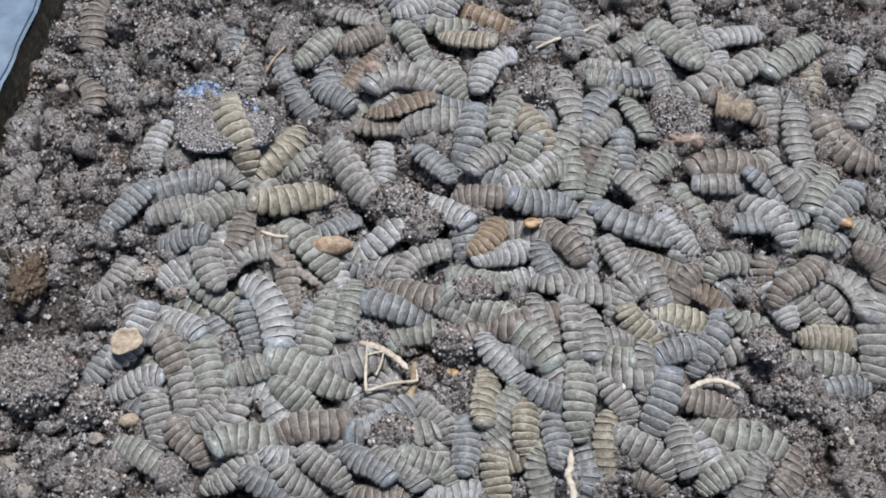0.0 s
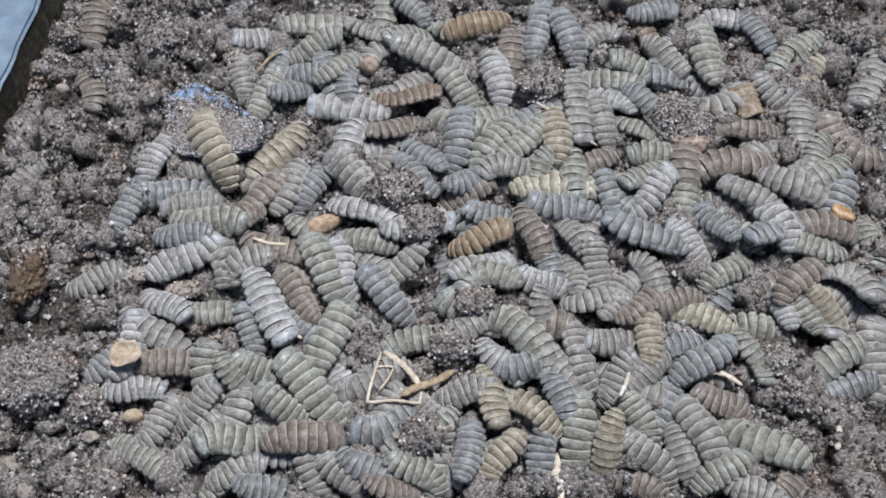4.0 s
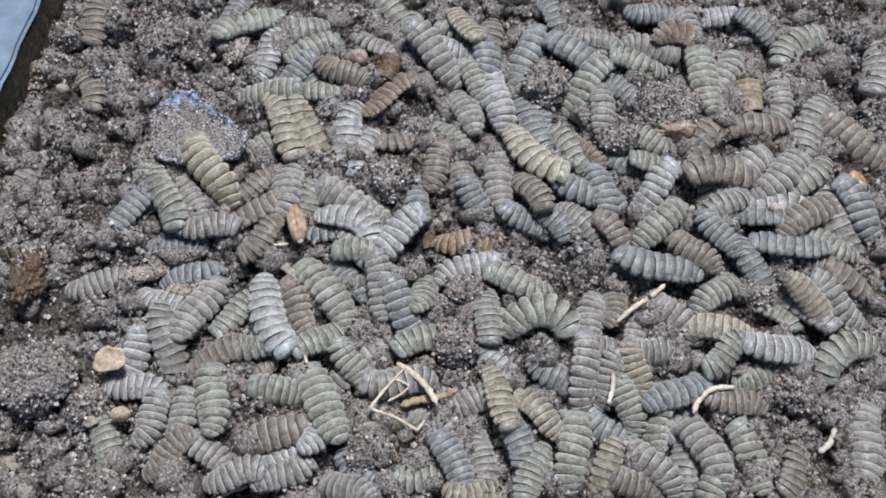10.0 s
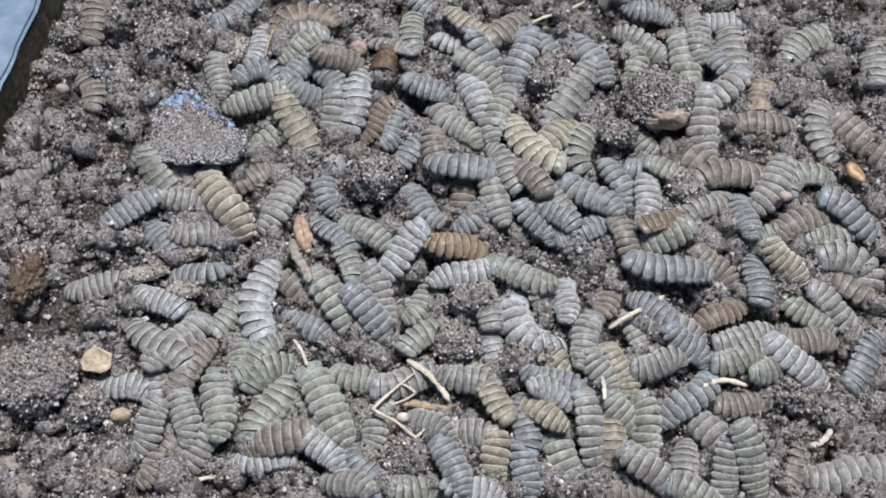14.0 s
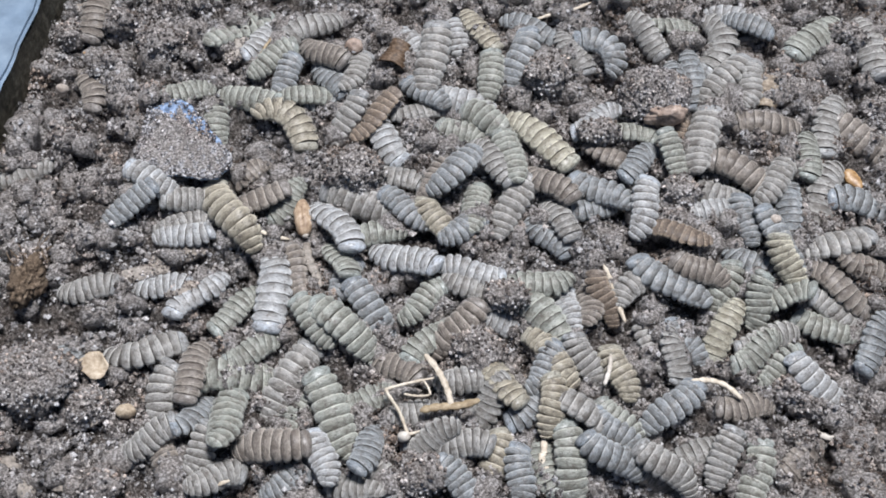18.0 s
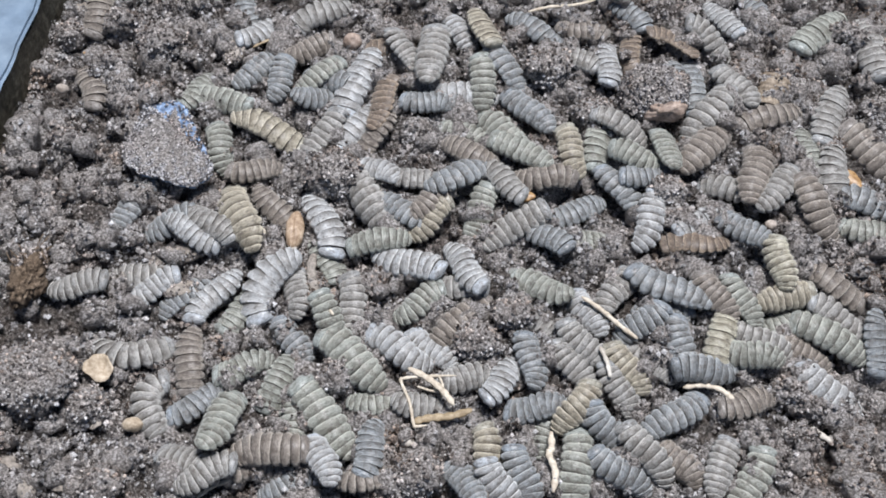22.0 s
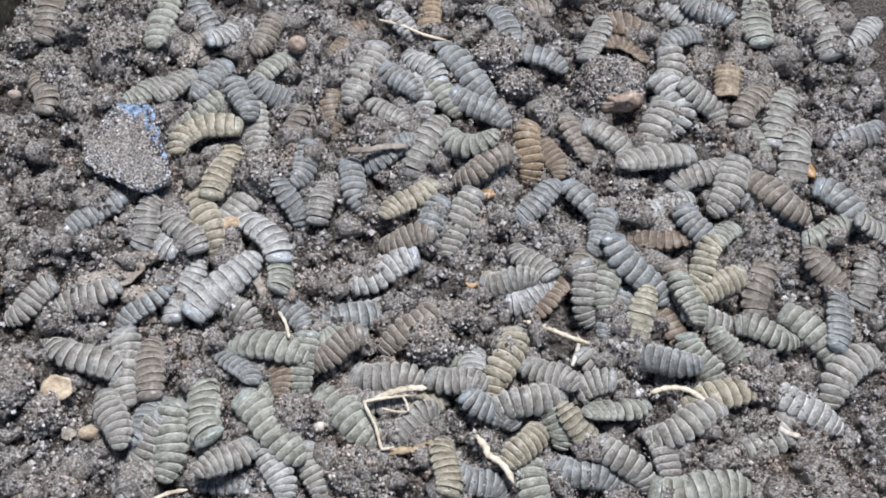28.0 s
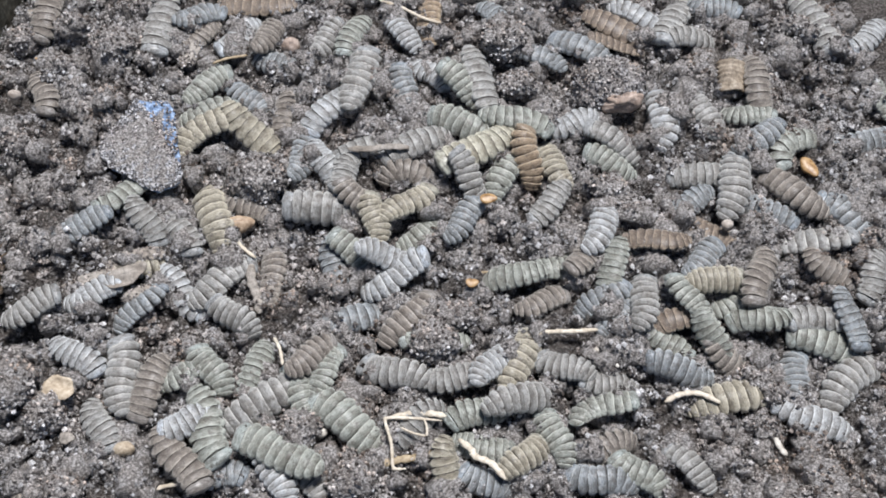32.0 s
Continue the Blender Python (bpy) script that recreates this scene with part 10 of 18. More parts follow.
    crawl('moss', 15.3, 5.9, -39.4, -3, [(0,74.1,-23.3,2.8,-36,24),(1.5,73.3,-30.2,4.1,-35,26),(3,76.6,-29.5,-0.8,-68,6),(6,70.1,-27.2,-1.1,-69,9),(7.5,66.9,-30.2,2.6,-91,26),(9,69.6,-29.6,3,-97,3),(10.5,67.3,-29,1.8,-161,4),(12,67.8,-31.7,0.8,-172,-2),(14.3,72.2,-30.1,1.7,-167,-2),(17,76.3,-26.7,-0.6,-148,2),(20,74.5,-31.9,0.5,-161,9),(21.5,74.5,-29.6,0,-193,9),(23,73.6,-29.4,1.8,-206,-3),(24.3,73.7,-29.9,-0.4,-204,0),(25.5,73.7,-30.4,0.6,-203,-20),(28,71.1,-33.5,1.1,-243,-20),(29.1,71.1,-33.5,1.1,-243,-20),(29.8,71.1,-33.5,-7.5,-243,0),(32,71.1,-33.5,-7.5,-243,0)])
    crawl('slate', 16.7, 5.9, -30.2, 4, [(0,93.5,-38.2,0,183,0),(1.5,96.7,-40.4,-0.8,210,-8),(4.1,96,-38,0.3,191,10),(4.9,96,-38,-7.5,191,0),(11.1,100.9,-30.4,-7.5,225,0),(11.8,100.9,-30.4,-0.4,225,-1),(14.3,101.3,-30.7,0.4,235,8),(20,104.7,-24.6,1.6,249,13),(21.5,104.5,-26.6,1,268,22),(23,106,-24,-0.5,257,4),(24.3,103,-24,4.9,304,20),(25.5,103.6,-24,1.6,298,5),(28,106.1,-24.4,2.3,253,-3),(30,108.5,-23.6,2.2,277,17),(32,108.9,-23.9,2.6,280,9)])
    crawl('slate', 15.4, 5.9, 3.5, None, [(0,57.9,-28.3,1.7,200,-8,-4),(1.5,58.4,-27.4,2.6,198,-2,-4),(3,57.2,-26.5,2.4,198,-20,-4),(6,57.6,-28.9,2.9,217,3,-4),(7.5,63,-27.1,0.3,169,1,-4),(9.2,63.8,-29.9,0,158,-1,-4),(9.9,63.8,-29.9,-7.5,158,0,-4),(10.3,59.7,-25.5,-7.5,216.7,0,2.3),(10.7,55.6,-21.1,-7.5,275.3,0,8.7),(11.1,51.5,-16.7,-7.5,334,0,15),(11.8,51.5,-16.7,0.7,334,-2,15),(14.3,52.5,-17.2,-0.3,332,0,15),(17.2,53.6,-17.9,3.4,331,-25,15),(17.9,53.6,-17.9,-7.5,331,0,15),(19.1,48.6,-18.3,-7.5,406,0,7),(19.8,48.6,-18.3,0.8,406,-4,7),(21.5,48.1,-21.3,2.5,411,-21,7),(23.2,47.4,-22.6,2.1,339,-7,7),(23.9,47.4,-22.6,-7.5,339,0,7),(31.1,48.8,-17,-7.5,391,0,7),(31.8,48.8,-17,2.4,391,-15,7),(32,48.8,-17,2.4,391,-15,7)])
    crawl('slate', 19, 6.3, 0, 20, [(0,64,-27.6,3.9,63,-9),(1.5,62,-31.2,3.1,41,-26),(3,63.2,-30.1,1.4,38,-10),(6,60.1,-33.9,0.1,38,-1),(7.5,57.8,-36.4,5.5,29,7),(9,56.4,-37.7,3.4,26,14),(12,54.1,-43.3,3.4,43,13),(14.3,58,-41.1,1.3,44,-3),(17,54.3,-44.2,2.2,42,7),(18.5,53.7,-42.9,2.3,43,-5),(21.5,54.4,-44.7,1.4,39,6),(26.1,54.5,-46,3.2,18,12),(26.9,54.5,-46,-7.5,18,0),(32,54.5,-46,-7.5,18,0)])
    crawl('grey', 15, 5.9, -58.5, 7, [(0,48,-34.3,2.8,-95,15),(1.5,48.4,-38.3,4.8,-143,-9),(3,47.3,-36.7,4.5,-137,-1),(6,50.7,-33.7,2.7,-183,0),(7.5,52.4,-32.2,3.7,-207,-31),(9,51.3,-30.6,2.2,-193,0),(10.5,50.2,-29.1,3.2,-179,-30),(12,50.9,-29.2,1.7,-200,-5),(14.3,51.8,-32.5,3.1,-160,-7),(17,55.3,-28.6,0.4,-95,-7),(18.5,55.5,-30.8,2.2,-83,14),(20.2,55.7,-31.5,0.3,-64,-5),(20.9,55.7,-31.5,-7.5,-64,0),(23.2,53.2,-28.6,-7.5,-57,0),(23.9,53.2,-28.6,3.9,-57,8),(25.5,55.7,-27.2,-0.5,-30,-5),(26.1,55.7,-27.2,-0.5,-30,-5),(26.9,55.7,-27.2,-7.5,-30,0),(32,55.7,-27.2,-7.5,-30,0)])
    crawl('slate', 15, 5.9, 0, -12, [(0,-81,-32.4,1.7,45,2),(3,-80.7,-32.4,1.7,37,3),(9.2,-80.6,-30.6,1.8,22,4),(9.9,-80.6,-30.6,-7.5,22,0),(15.1,-87,-32.5,-7.5,-43,0),(15.9,-87,-32.5,1,-43,6),(19.1,-87,-32.5,1,-43,6),(19.8,-87,-32.5,-7.5,-43,0),(32,-87,-32.5,-7.5,-43,0)])
    crawl('taupe', 17.7, 6.2, 0, None, [(0,-63.9,-31.8,3.7,112,-13,19),(1.5,-65.2,-33.3,1.3,146,-18,19),(3,-64.6,-31.8,2.2,176,-8,19),(4.1,-64.6,-31.8,2.2,176,-8,19),(4.9,-64.6,-31.8,-7.5,176,0,19),(9.2,-54,-30,-7.5,203,0,19),(9.9,-54,-30,2,203,18,19),(14.3,-60.3,-33,2,240,-6,19),(17,-59.1,-34.9,3.8,255,-14,19),(22.1,-60.7,-31.2,1.6,270,4,19),(22.8,-60.7,-31.2,-7.5,270,0,19),(24.5,-59.3,-29.6,-7.5,260,0,19),(24.9,-59.3,-29.6,2.1,260,-8,19),(28,-60.1,-31.9,2.5,272,-10,19),(30,-60.1,-35.5,1.1,255,1,23),(32,-60,-36.8,2.2,249,4,12)])
    crawl('ash', 15, 5.9, 0, None, [(0,-72.8,-36.8,1.8,10,-14,-14),(3,-73.3,-37.8,1,-2,6,-14),(6,-73.7,-37.6,0.2,4,-1,-14),(7.5,-73.5,-36.6,0.3,-19,1,-14),(10.5,-73.7,-37.2,0.2,-11,0,-14),(12,-74,-37.2,2,-31,-23,-14),(15.1,-76.6,-37,-0.5,-10,3,-14),(15.9,-76.6,-37,-7.5,-10,0,-14),(19.1,-74,-29.7,-7.5,12,0,150),(19.8,-74,-29.7,1.7,12,3,150),(20.2,-74,-29.7,1.7,12,3,150),(20.9,-74,-29.7,-7.5,12,0,150),(31.1,-77.4,-28.6,-7.5,-38,0,-14),(31.8,-77.4,-28.6,2.4,-38,7,-14),(32,-77.4,-28.6,2.4,-38,7,-14)])
    crawl('moss', 19.4, 6.9, 0, -2, [(0,-56.2,-33.4,0.7,97,6),(1.5,-56.4,-34.1,1.2,84,11),(3,-56.1,-35.2,2.6,82,-14),(6,-53.9,-39.5,3.3,107,-12),(7.5,-54,-39.4,4.2,97,-14),(9,-54.6,-40,2.3,93,10),(12,-52.8,-42.5,2.2,89,0),(17,-52,-45.1,5,102,26),(18.5,-49.5,-46.6,3.4,69,28),(20,-52,-47,4.3,73,15),(23,-51.3,-47.4,3.7,65,32),(24.3,-51.8,-48.4,2.8,88,17),(25.5,-52.6,-48.5,3.5,85,1),(29.1,-53.4,-51.7,4.8,83,-5),(29.8,-53.4,-51.7,-7.5,83,0),(32,-53.4,-51.7,-7.5,83,0)])
    crawl('grey', 18.3, 6.4, -6, None, [(0,-61.4,-37.6,-0.6,91,2,-6),(0.2,-61.4,-37.6,-0.6,91,2,-6),(0.9,-61.4,-37.6,-7.5,91,0,-6),(4.1,-65.5,-36.8,-7.5,109,0,-6),(4.9,-65.5,-36.8,2.8,109,2,-6),(8.1,-65.3,-36,2.6,107,-16,-6),(8.8,-65.3,-36,-7.5,107,0,-6),(11.1,-68.3,-36.8,-7.5,108,0,-6),(11.8,-68.3,-36.8,0.8,108,-6,-6),(14.3,-68.1,-38.2,1.1,87,2,-6),(17,-67.3,-40,0.3,97,4,-6),(18.5,-66.2,-40.8,2.3,66,-19,-6),(20,-67.9,-40.8,0.3,65,5,-6),(21.5,-69.9,-42.5,0.9,92,5,-139),(23,-68.4,-43.4,3.2,82,-18,-119),(24.3,-67.8,-44.6,2.7,106,9,-70),(25.5,-66.5,-43.9,4,96,6,-83),(28,-66.8,-45.2,5,107,19,-6),(29.1,-66.8,-45.2,5,107,19,-6),(29.8,-66.8,-45.2,-7.5,107,0,-6),(32,-66.8,-45.2,-7.5,107,0,-6)])
    crawl('grey', 15, 5.9, 9.4, 22, [(0,-66.3,-45.9,2,94,-12),(1.5,-66.7,-46.8,1.4,105,-8),(3,-65.8,-47.1,0.5,75,3),(6,-68.7,-43.7,-0.4,38,4),(7.5,-69.1,-43.7,2.3,30,-22),(9,-68.7,-40.3,2.8,59,-12),(10.5,-67.8,-47.2,0.6,69,5),(14.3,-67.9,-48.5,2.4,63,-20),(19.1,-67.5,-51.3,2.6,19,-11),(19.8,-67.5,-51.3,-7.5,19,0),(25.5,-69.2,-48.6,-7.5,-24,0),(31.1,-70.8,-45.9,-7.5,-67,0),(31.8,-70.8,-45.9,1.1,-67,-3),(32,-70.8,-45.9,1.1,-67,-3)])
    crawl('grey', 15, 5.9, -4, None, [(0,-52.2,-43.8,3,27,7,-68),(1.5,-55.5,-44.3,4.5,47,-12,23),(3,-57.1,-43.9,3.1,41,-21,23),(6,-57.3,-43,3.7,42,-32,23),(7.5,-62.6,-46.3,3.3,45,-29,23),(9,-63.2,-45.2,1,54,-7,23),(10.5,-59.9,-44.7,1.5,86,9,23),(12,-59.9,-44.1,2.1,89,13,23),(17.2,-59.7,-48.9,3.6,130,-32,23),(17.9,-59.7,-48.9,-7.5,130,0,23),(23.2,-57.9,-50.1,-7.5,95,0,23),(23.9,-57.9,-50.1,4,95,-7,23),(25.5,-58.6,-50,2.2,78,-25,23),(29.1,-60.9,-50.6,0,48,-11,23),(29.8,-60.9,-50.6,-7.5,48,0,23),(32,-60.9,-50.6,-7.5,48,0,23)])
    crawl('taupe', 15, 5.9, -3.5, -2, [(0,-59.1,-51.5,2.3,127,-8),(0.2,-59.1,-51.5,2.3,127,-8),(0.9,-59.1,-51.5,-7.5,127,0),(4.1,-63.8,-51.2,-7.5,59,0),(4.9,-63.8,-51.2,2.8,59,-20),(7.5,-62.6,-54,2.9,53,-16),(9,-62.9,-53,2.5,55,-2),(10.5,-63,-55.5,3.3,35,-20),(12,-62,-55,3.5,48,-20),(14.3,-65.4,-55.5,1,58,7),(17,-64.3,-56,2.6,71,-19),(18.5,-63.7,-55.2,0,114,6),(19.1,-63.7,-55.2,0,114,6),(19.8,-63.7,-55.2,-7.5,114,0),(23.2,-58.9,-54.9,-7.5,68,0),(23.9,-58.9,-54.9,0.4,68,0),(24.5,-58.9,-54.9,0.4,68,0),(24.9,-58.9,-54.9,-7.5,68,0),(32,-58.9,-54.9,-7.5,68,0)])
    crawl('moss', 17, 5.9, 0, -21, [(0,-67.8,-55.2,2.3,-29,6),(6,-71.3,-54.1,2.9,-32,-8),(9,-77,-52.4,1.8,-34,5),(10.5,-77.3,-52.4,1.8,-81,1),(13.1,-77.8,-50.7,0.8,-81,0),(13.9,-77.8,-50.7,-7.5,-81,0),(29.1,-69.3,-44.6,-7.5,-77,0),(29.8,-69.3,-44.6,1.3,-77,5),(31.1,-69.3,-44.6,1.3,-77,5),(31.8,-69.3,-44.6,-7.5,-77,0),(32,-69.3,-44.6,-7.5,-77,0)])
    crawl('moss', 15, 5.9, -1.3, 9, [(0,-44.6,-33.4,1.7,188,-2),(3,-42.7,-34.6,2.6,144,-24),(6,-45.2,-31.9,3,179,3),(7.5,-42.2,-30.7,3.8,192,13),(9,-43.8,-28.2,3,181,18),(10.5,-43.6,-26.4,0.4,182,-4),(12,-43.5,-27.8,0.4,224,-3),(14.3,-44.8,-29.3,-0.6,223,0),(17,-46.3,-31.1,2.9,222,4),(18.5,-46.2,-28,0.8,200,-8),(20,-47.2,-32.3,0.5,198,-1),(22.1,-48.1,-31.9,-0.4,196,-2),(22.8,-48.1,-31.9,-7.5,196,0),(29.1,-46.5,-28.3,-7.5,148,0),(29.8,-46.5,-28.3,1.4,148,8),(32,-45.9,-31.9,-0.3,121,-2)])
    crawl('moss', 23, 7.6, 10.1, 3, [(0,-31.9,-34.9,3.5,159,-9),(1.5,-31.9,-37.9,2,137,-11),(6,-30.4,-39.9,2.8,134,-14),(9,-29.5,-43.6,4.5,126,-2),(10.5,-27.5,-42.2,3.1,115,13),(14.3,-26.9,-43.2,3.8,120,1),(18.5,-25.6,-44.9,2.2,116,-9),(24.3,-29.6,-45.4,0.8,134,0),(28,-30.8,-48.1,3.3,132,2),(30,-30.5,-52.2,2.7,168,14),(32,-28.8,-53.9,3.2,154,9)])
    crawl('moss', 15.1, 5.9, -27.5, None, [(0,-34.8,-40.5,1.6,143,-12,5),(3,-37.6,-43.3,1.5,147,-19,5),(6,-39.4,-39.9,-0.3,143,-1,5),(7.5,-41.2,-40.4,1.2,174,-2,5),(9,-38.4,-40.1,2.2,170,-8,5),(10.5,-39.4,-37.4,0.6,173,0,5),(12,-41.5,-35.4,1.2,183,-10,5),(14.3,-41.1,-33.5,2.9,211,-4,111),(15.1,-41.1,-33.5,2.9,211,-4,111),(15.9,-41.1,-33.5,-7.5,211,0,111),(20.2,-39.2,-37,-7.5,250,0,5),(20.9,-39.2,-37,1.8,250,6,5),(22.1,-39.2,-37,1.8,250,6,5),(22.8,-39.2,-37,-7.5,250,0,5),(31.1,-35.1,-31.7,-7.5,254,0,5),(31.8,-35.1,-31.7,0.2,254,-3,5),(32,-35.1,-31.7,0.2,254,-3,5)])
    crawl('moss', 20.6, 7.4, 9.3, 8, [(0,-44.1,-50.3,0.8,195,-15),(1.5,-45.6,-50.9,1.6,202,-26),(6,-47.9,-49.2,0.2,182,-15),(8.1,-46.8,-47,0.1,211,-14),(8.8,-46.8,-47,-7.5,211,0),(13.1,-40.6,-42,-7.5,248,0),(13.9,-40.6,-42,-0.3,248,-6),(15.1,-40.6,-42,-0.3,248,-6),(15.9,-40.6,-42,-7.5,248,0),(22.1,-41.3,-38.1,-7.5,270,0),(22.8,-41.3,-38.1,1.1,270,-7),(25.5,-41.1,-39.2,1.8,261,-13),(28,-46.8,-42.8,2.7,288,-19),(32,-45.7,-47.3,3.3,293,-2)])
    crawl('taupe', 19.2, 6.9, 6.4, None, [(0,-29.9,-47.8,2.4,14,7,-11),(1.5,-30.5,-49.2,2.7,14,2,-11),(3,-31.6,-51.5,6.4,12,8,-11),(6,-33.5,-51.5,3.4,7,8,-11),(7.5,-37.3,-49.5,3.1,3,-7,-11),(9,-37.7,-50.4,4.8,16,-4,-11),(10.5,-39.1,-48.9,1.5,25,-4,-11),(12,-39.3,-46.9,1.7,47,9,-11),(14.3,-37.8,-50.9,1.5,14,-8,-11),(17,-40.7,-52.1,2.9,25,-11,-11),(18.5,-39.6,-52.2,1.5,-3,-13,-11),(20,-40.2,-51.4,2.9,18,-16,-11),(21.5,-40,-53.4,2.8,10,-8,-11),(23.2,-40.6,-52.5,2.4,-2,-6,-79),(23.9,-40.6,-52.5,-7.5,-2,0,-79),(32,-40.6,-52.5,-7.5,-2,0,-79)])
    crawl('grey', 15, 5.9, 0, None, [(0,-47.1,-57.7,1.1,29,-3,-26),(3,-47.7,-57.4,0.8,26,3,-26),(6,-46.9,-58.9,1.7,7,-14,-26),(7.5,-48,-59.9,2.5,11,7,-26),(9,-48.2,-58.4,1.6,7,-9,-26),(11.1,-46.5,-60.1,3.1,14,-1,-26),(11.8,-46.5,-60.1,-7.5,14,0,-26),(15.1,-49.6,-60.2,-7.5,15,0,-26),(15.9,-49.6,-60.2,3.5,15,8,-26),(18.5,-52.2,-60.2,3.3,20,23,-26),(20,-53.4,-58.6,4.5,18,2,-26),(21.5,-53.2,-60.1,5,25,5,-26),(23.2,-55.8,-56.8,3,12,-19,-26),(23.9,-55.8,-56.8,-7.5,12,0,-26),(29.1,-55.8,-54.3,-7.5,-49,0,101),(29.8,-55.8,-54.3,3.5,-49,-7,101),(31.1,-55.8,-54.3,3.5,-49,-7,101),(31.8,-55.8,-54.3,-7.5,-49,0,101),(32,-55.8,-54.3,-7.5,-49,0,101)])
    crawl('slate', 15, 5.9, 2.3, None, [(0,-39.7,-61.6,1.5,-36,22,-20),(1.5,-40.7,-63.2,2.2,-22,10,-20),(3,-40.9,-62.2,1,-28,21,-20),(6,-38.1,-62.8,2,10,22,-20),(9.2,-33.6,-63.1,2,7,22,-20),(9.9,-33.6,-63.1,-7.5,7,0,-20),(11.5,-7.4,-60.8,-7.5,47.5,0,-11),(13.1,18.8,-58.4,-7.5,88,0,-2),(13.9,18.8,-58.4,1.9,88,-5,-2),(17,17.4,-59.3,2.9,88,-1,-2),(23,18.6,-60.3,3.9,119,-13,-2),(24.3,19.7,-60.7,2.5,141,-6,-2),(28,16.7,-62.1,1.9,158,-13,-2),(32,18.6,-62.1,1.7,155,-13,-2)])
    crawl('ash', 15, 5.9, -9.8, 8, [(0,-34.8,-55.8,1.9,-18,20),(1.5,-34.5,-53.8,0,8,-2),(3,-35,-53.6,1.2,6,15),(6,-37.6,-54.7,0.6,-9,4),(7.5,-39,-53.2,0.2,18,1),(9,-39,-53.6,0.3,-3,1),(10.5,-37.6,-55.2,0,25,-2),(12,-40.9,-54,0.4,12,3),(17.2,-40.9,-57,-0.7,1,2),(17.9,-40.9,-57,-7.5,1,0),(23.2,-44,-54.7,-7.5,-26,0),(23.9,-44,-54.7,0.7,-26,6),(25.5,-43.7,-52.2,1.3,-56,-9),(28,-50.4,-47.5,2.2,-44,7),(30,-49.5,-46.2,0.2,-117,-10),(32,-50.1,-45.1,0.9,-160,-7)])
    crawl('grey', 18.3, 6.4, -16.5, -3, [(0,-20.8,-31.8,1.2,186,-1),(3,-18.7,-34.6,0.9,197,8),(6,-12.2,-36.3,1.5,192,-2),(7.5,-14.5,-35.4,2.7,189,-9),(9,-11.8,-36.7,2.4,179,-9),(14.3,-7.8,-36.6,2.2,193,-16),(17.2,-4.3,-36.2,1.2,189,1),(17.9,-4.3,-36.2,-7.5,189,0),(22.1,-5.7,-35.4,-7.5,165,0),(22.8,-5.7,-35.4,1.1,165,2),(23.2,-5.7,-35.4,1.1,165,2),(23.9,-5.7,-35.4,-7.5,165,0),(26.1,-4.7,-36.5,-7.5,165,0),(26.9,-4.7,-36.5,3.3,165,12),(30,-2.1,-35.4,1.6,163,2),(32,-2.1,-34.9,2.4,155,9)])
    crawl('grey', 15, 5.9, -2.7, None, [(0,-15.6,-39.4,2.5,58,6,-87),(1.5,-12.4,-44.5,1.1,58,0,-26),(3,-12.8,-43.1,1,56,0,-26),(7.5,-15.6,-47.5,1.6,98,1,-26),(9.2,-13,-49.4,1.2,82,2,-26),(9.9,-13,-49.4,-7.5,82,0,-26),(12.5,-9.2,-47.1,-7.5,38.5,0,-26),(15.1,-5.5,-44.9,-7.5,-5,0,-26),(15.9,-5.5,-44.9,1.9,-5,7,-26),(20,-5.5,-43.5,1.9,-5,6,-26),(21.5,-4.9,-43.1,2.7,-23,21,-26),(23,-4.9,-43.3,1.3,-8,0,-26),(24.3,-5.1,-40.8,1.9,-30,-4,-26),(25.5,-2.2,-41.6,3.2,-3,-20,-26),(28,-4.4,-41,-0.6,-11,0,-26),(31.1,-6.2,-40.5,0.4,-17,-1,-26),(31.8,-6.2,-40.5,-7.5,-17,0,-26),(32,-6.2,-40.5,-7.5,-17,0,-26)])
    crawl('grey', 15, 5.9, -55.3, 21, [(0,-1.9,-45.3,1.2,120,7),(1.5,-3.6,-45.7,2.2,146,-6),(3,-2.9,-44.8,1.7,122,1),(9,-2.5,-48.8,1.2,134,7),(12,-2.9,-46,1.2,145,7),(14.3,-2.9,-48,2.8,141,22),(17,-2.9,-50.4,2.3,191,21),(19.1,-2.2,-51.3,2.7,206,26),(19.8,-2.2,-51.3,-7.5,206,0),(23.2,-1.2,-46.6,-7.5,179,0),(23.9,-1.2,-46.6,4.3,179,2),(25.5,-0.2,-45.9,1.2,209,9),(28,1.7,-46.7,0.2,212,0),(32,2.6,-47.3,1.3,212,10)])
    crawl('slate', 15.5, 5.9, 0, 25, [(0,5.3,-52.7,3.2,89,9),(1.5,5.3,-53,1.9,84,7),(6,6.3,-55,5,74,16),(7.5,4.7,-54.8,3.5,68,24),(9,3.3,-54.9,3.3,104,-14),(10.5,2.3,-57.1,4,120,8),(12,2.3,-57.3,2.7,116,11),(14.3,2.3,-57.8,4.1,117,0),(17,3.9,-61.6,4.1,115,-13),(18.5,3.9,-61.2,3.5,134,-5),(21.5,5.2,-60.8,3,125,22),(23,4.1,-61.8,5.5,130,30),(24.3,4,-60.6,1.2,202,15),(26.1,4.9,-60.9,1.4,176,16),(26.9,4.9,-60.9,-7.5,176,0),(32,4.9,-60.9,-7.5,176,0)])
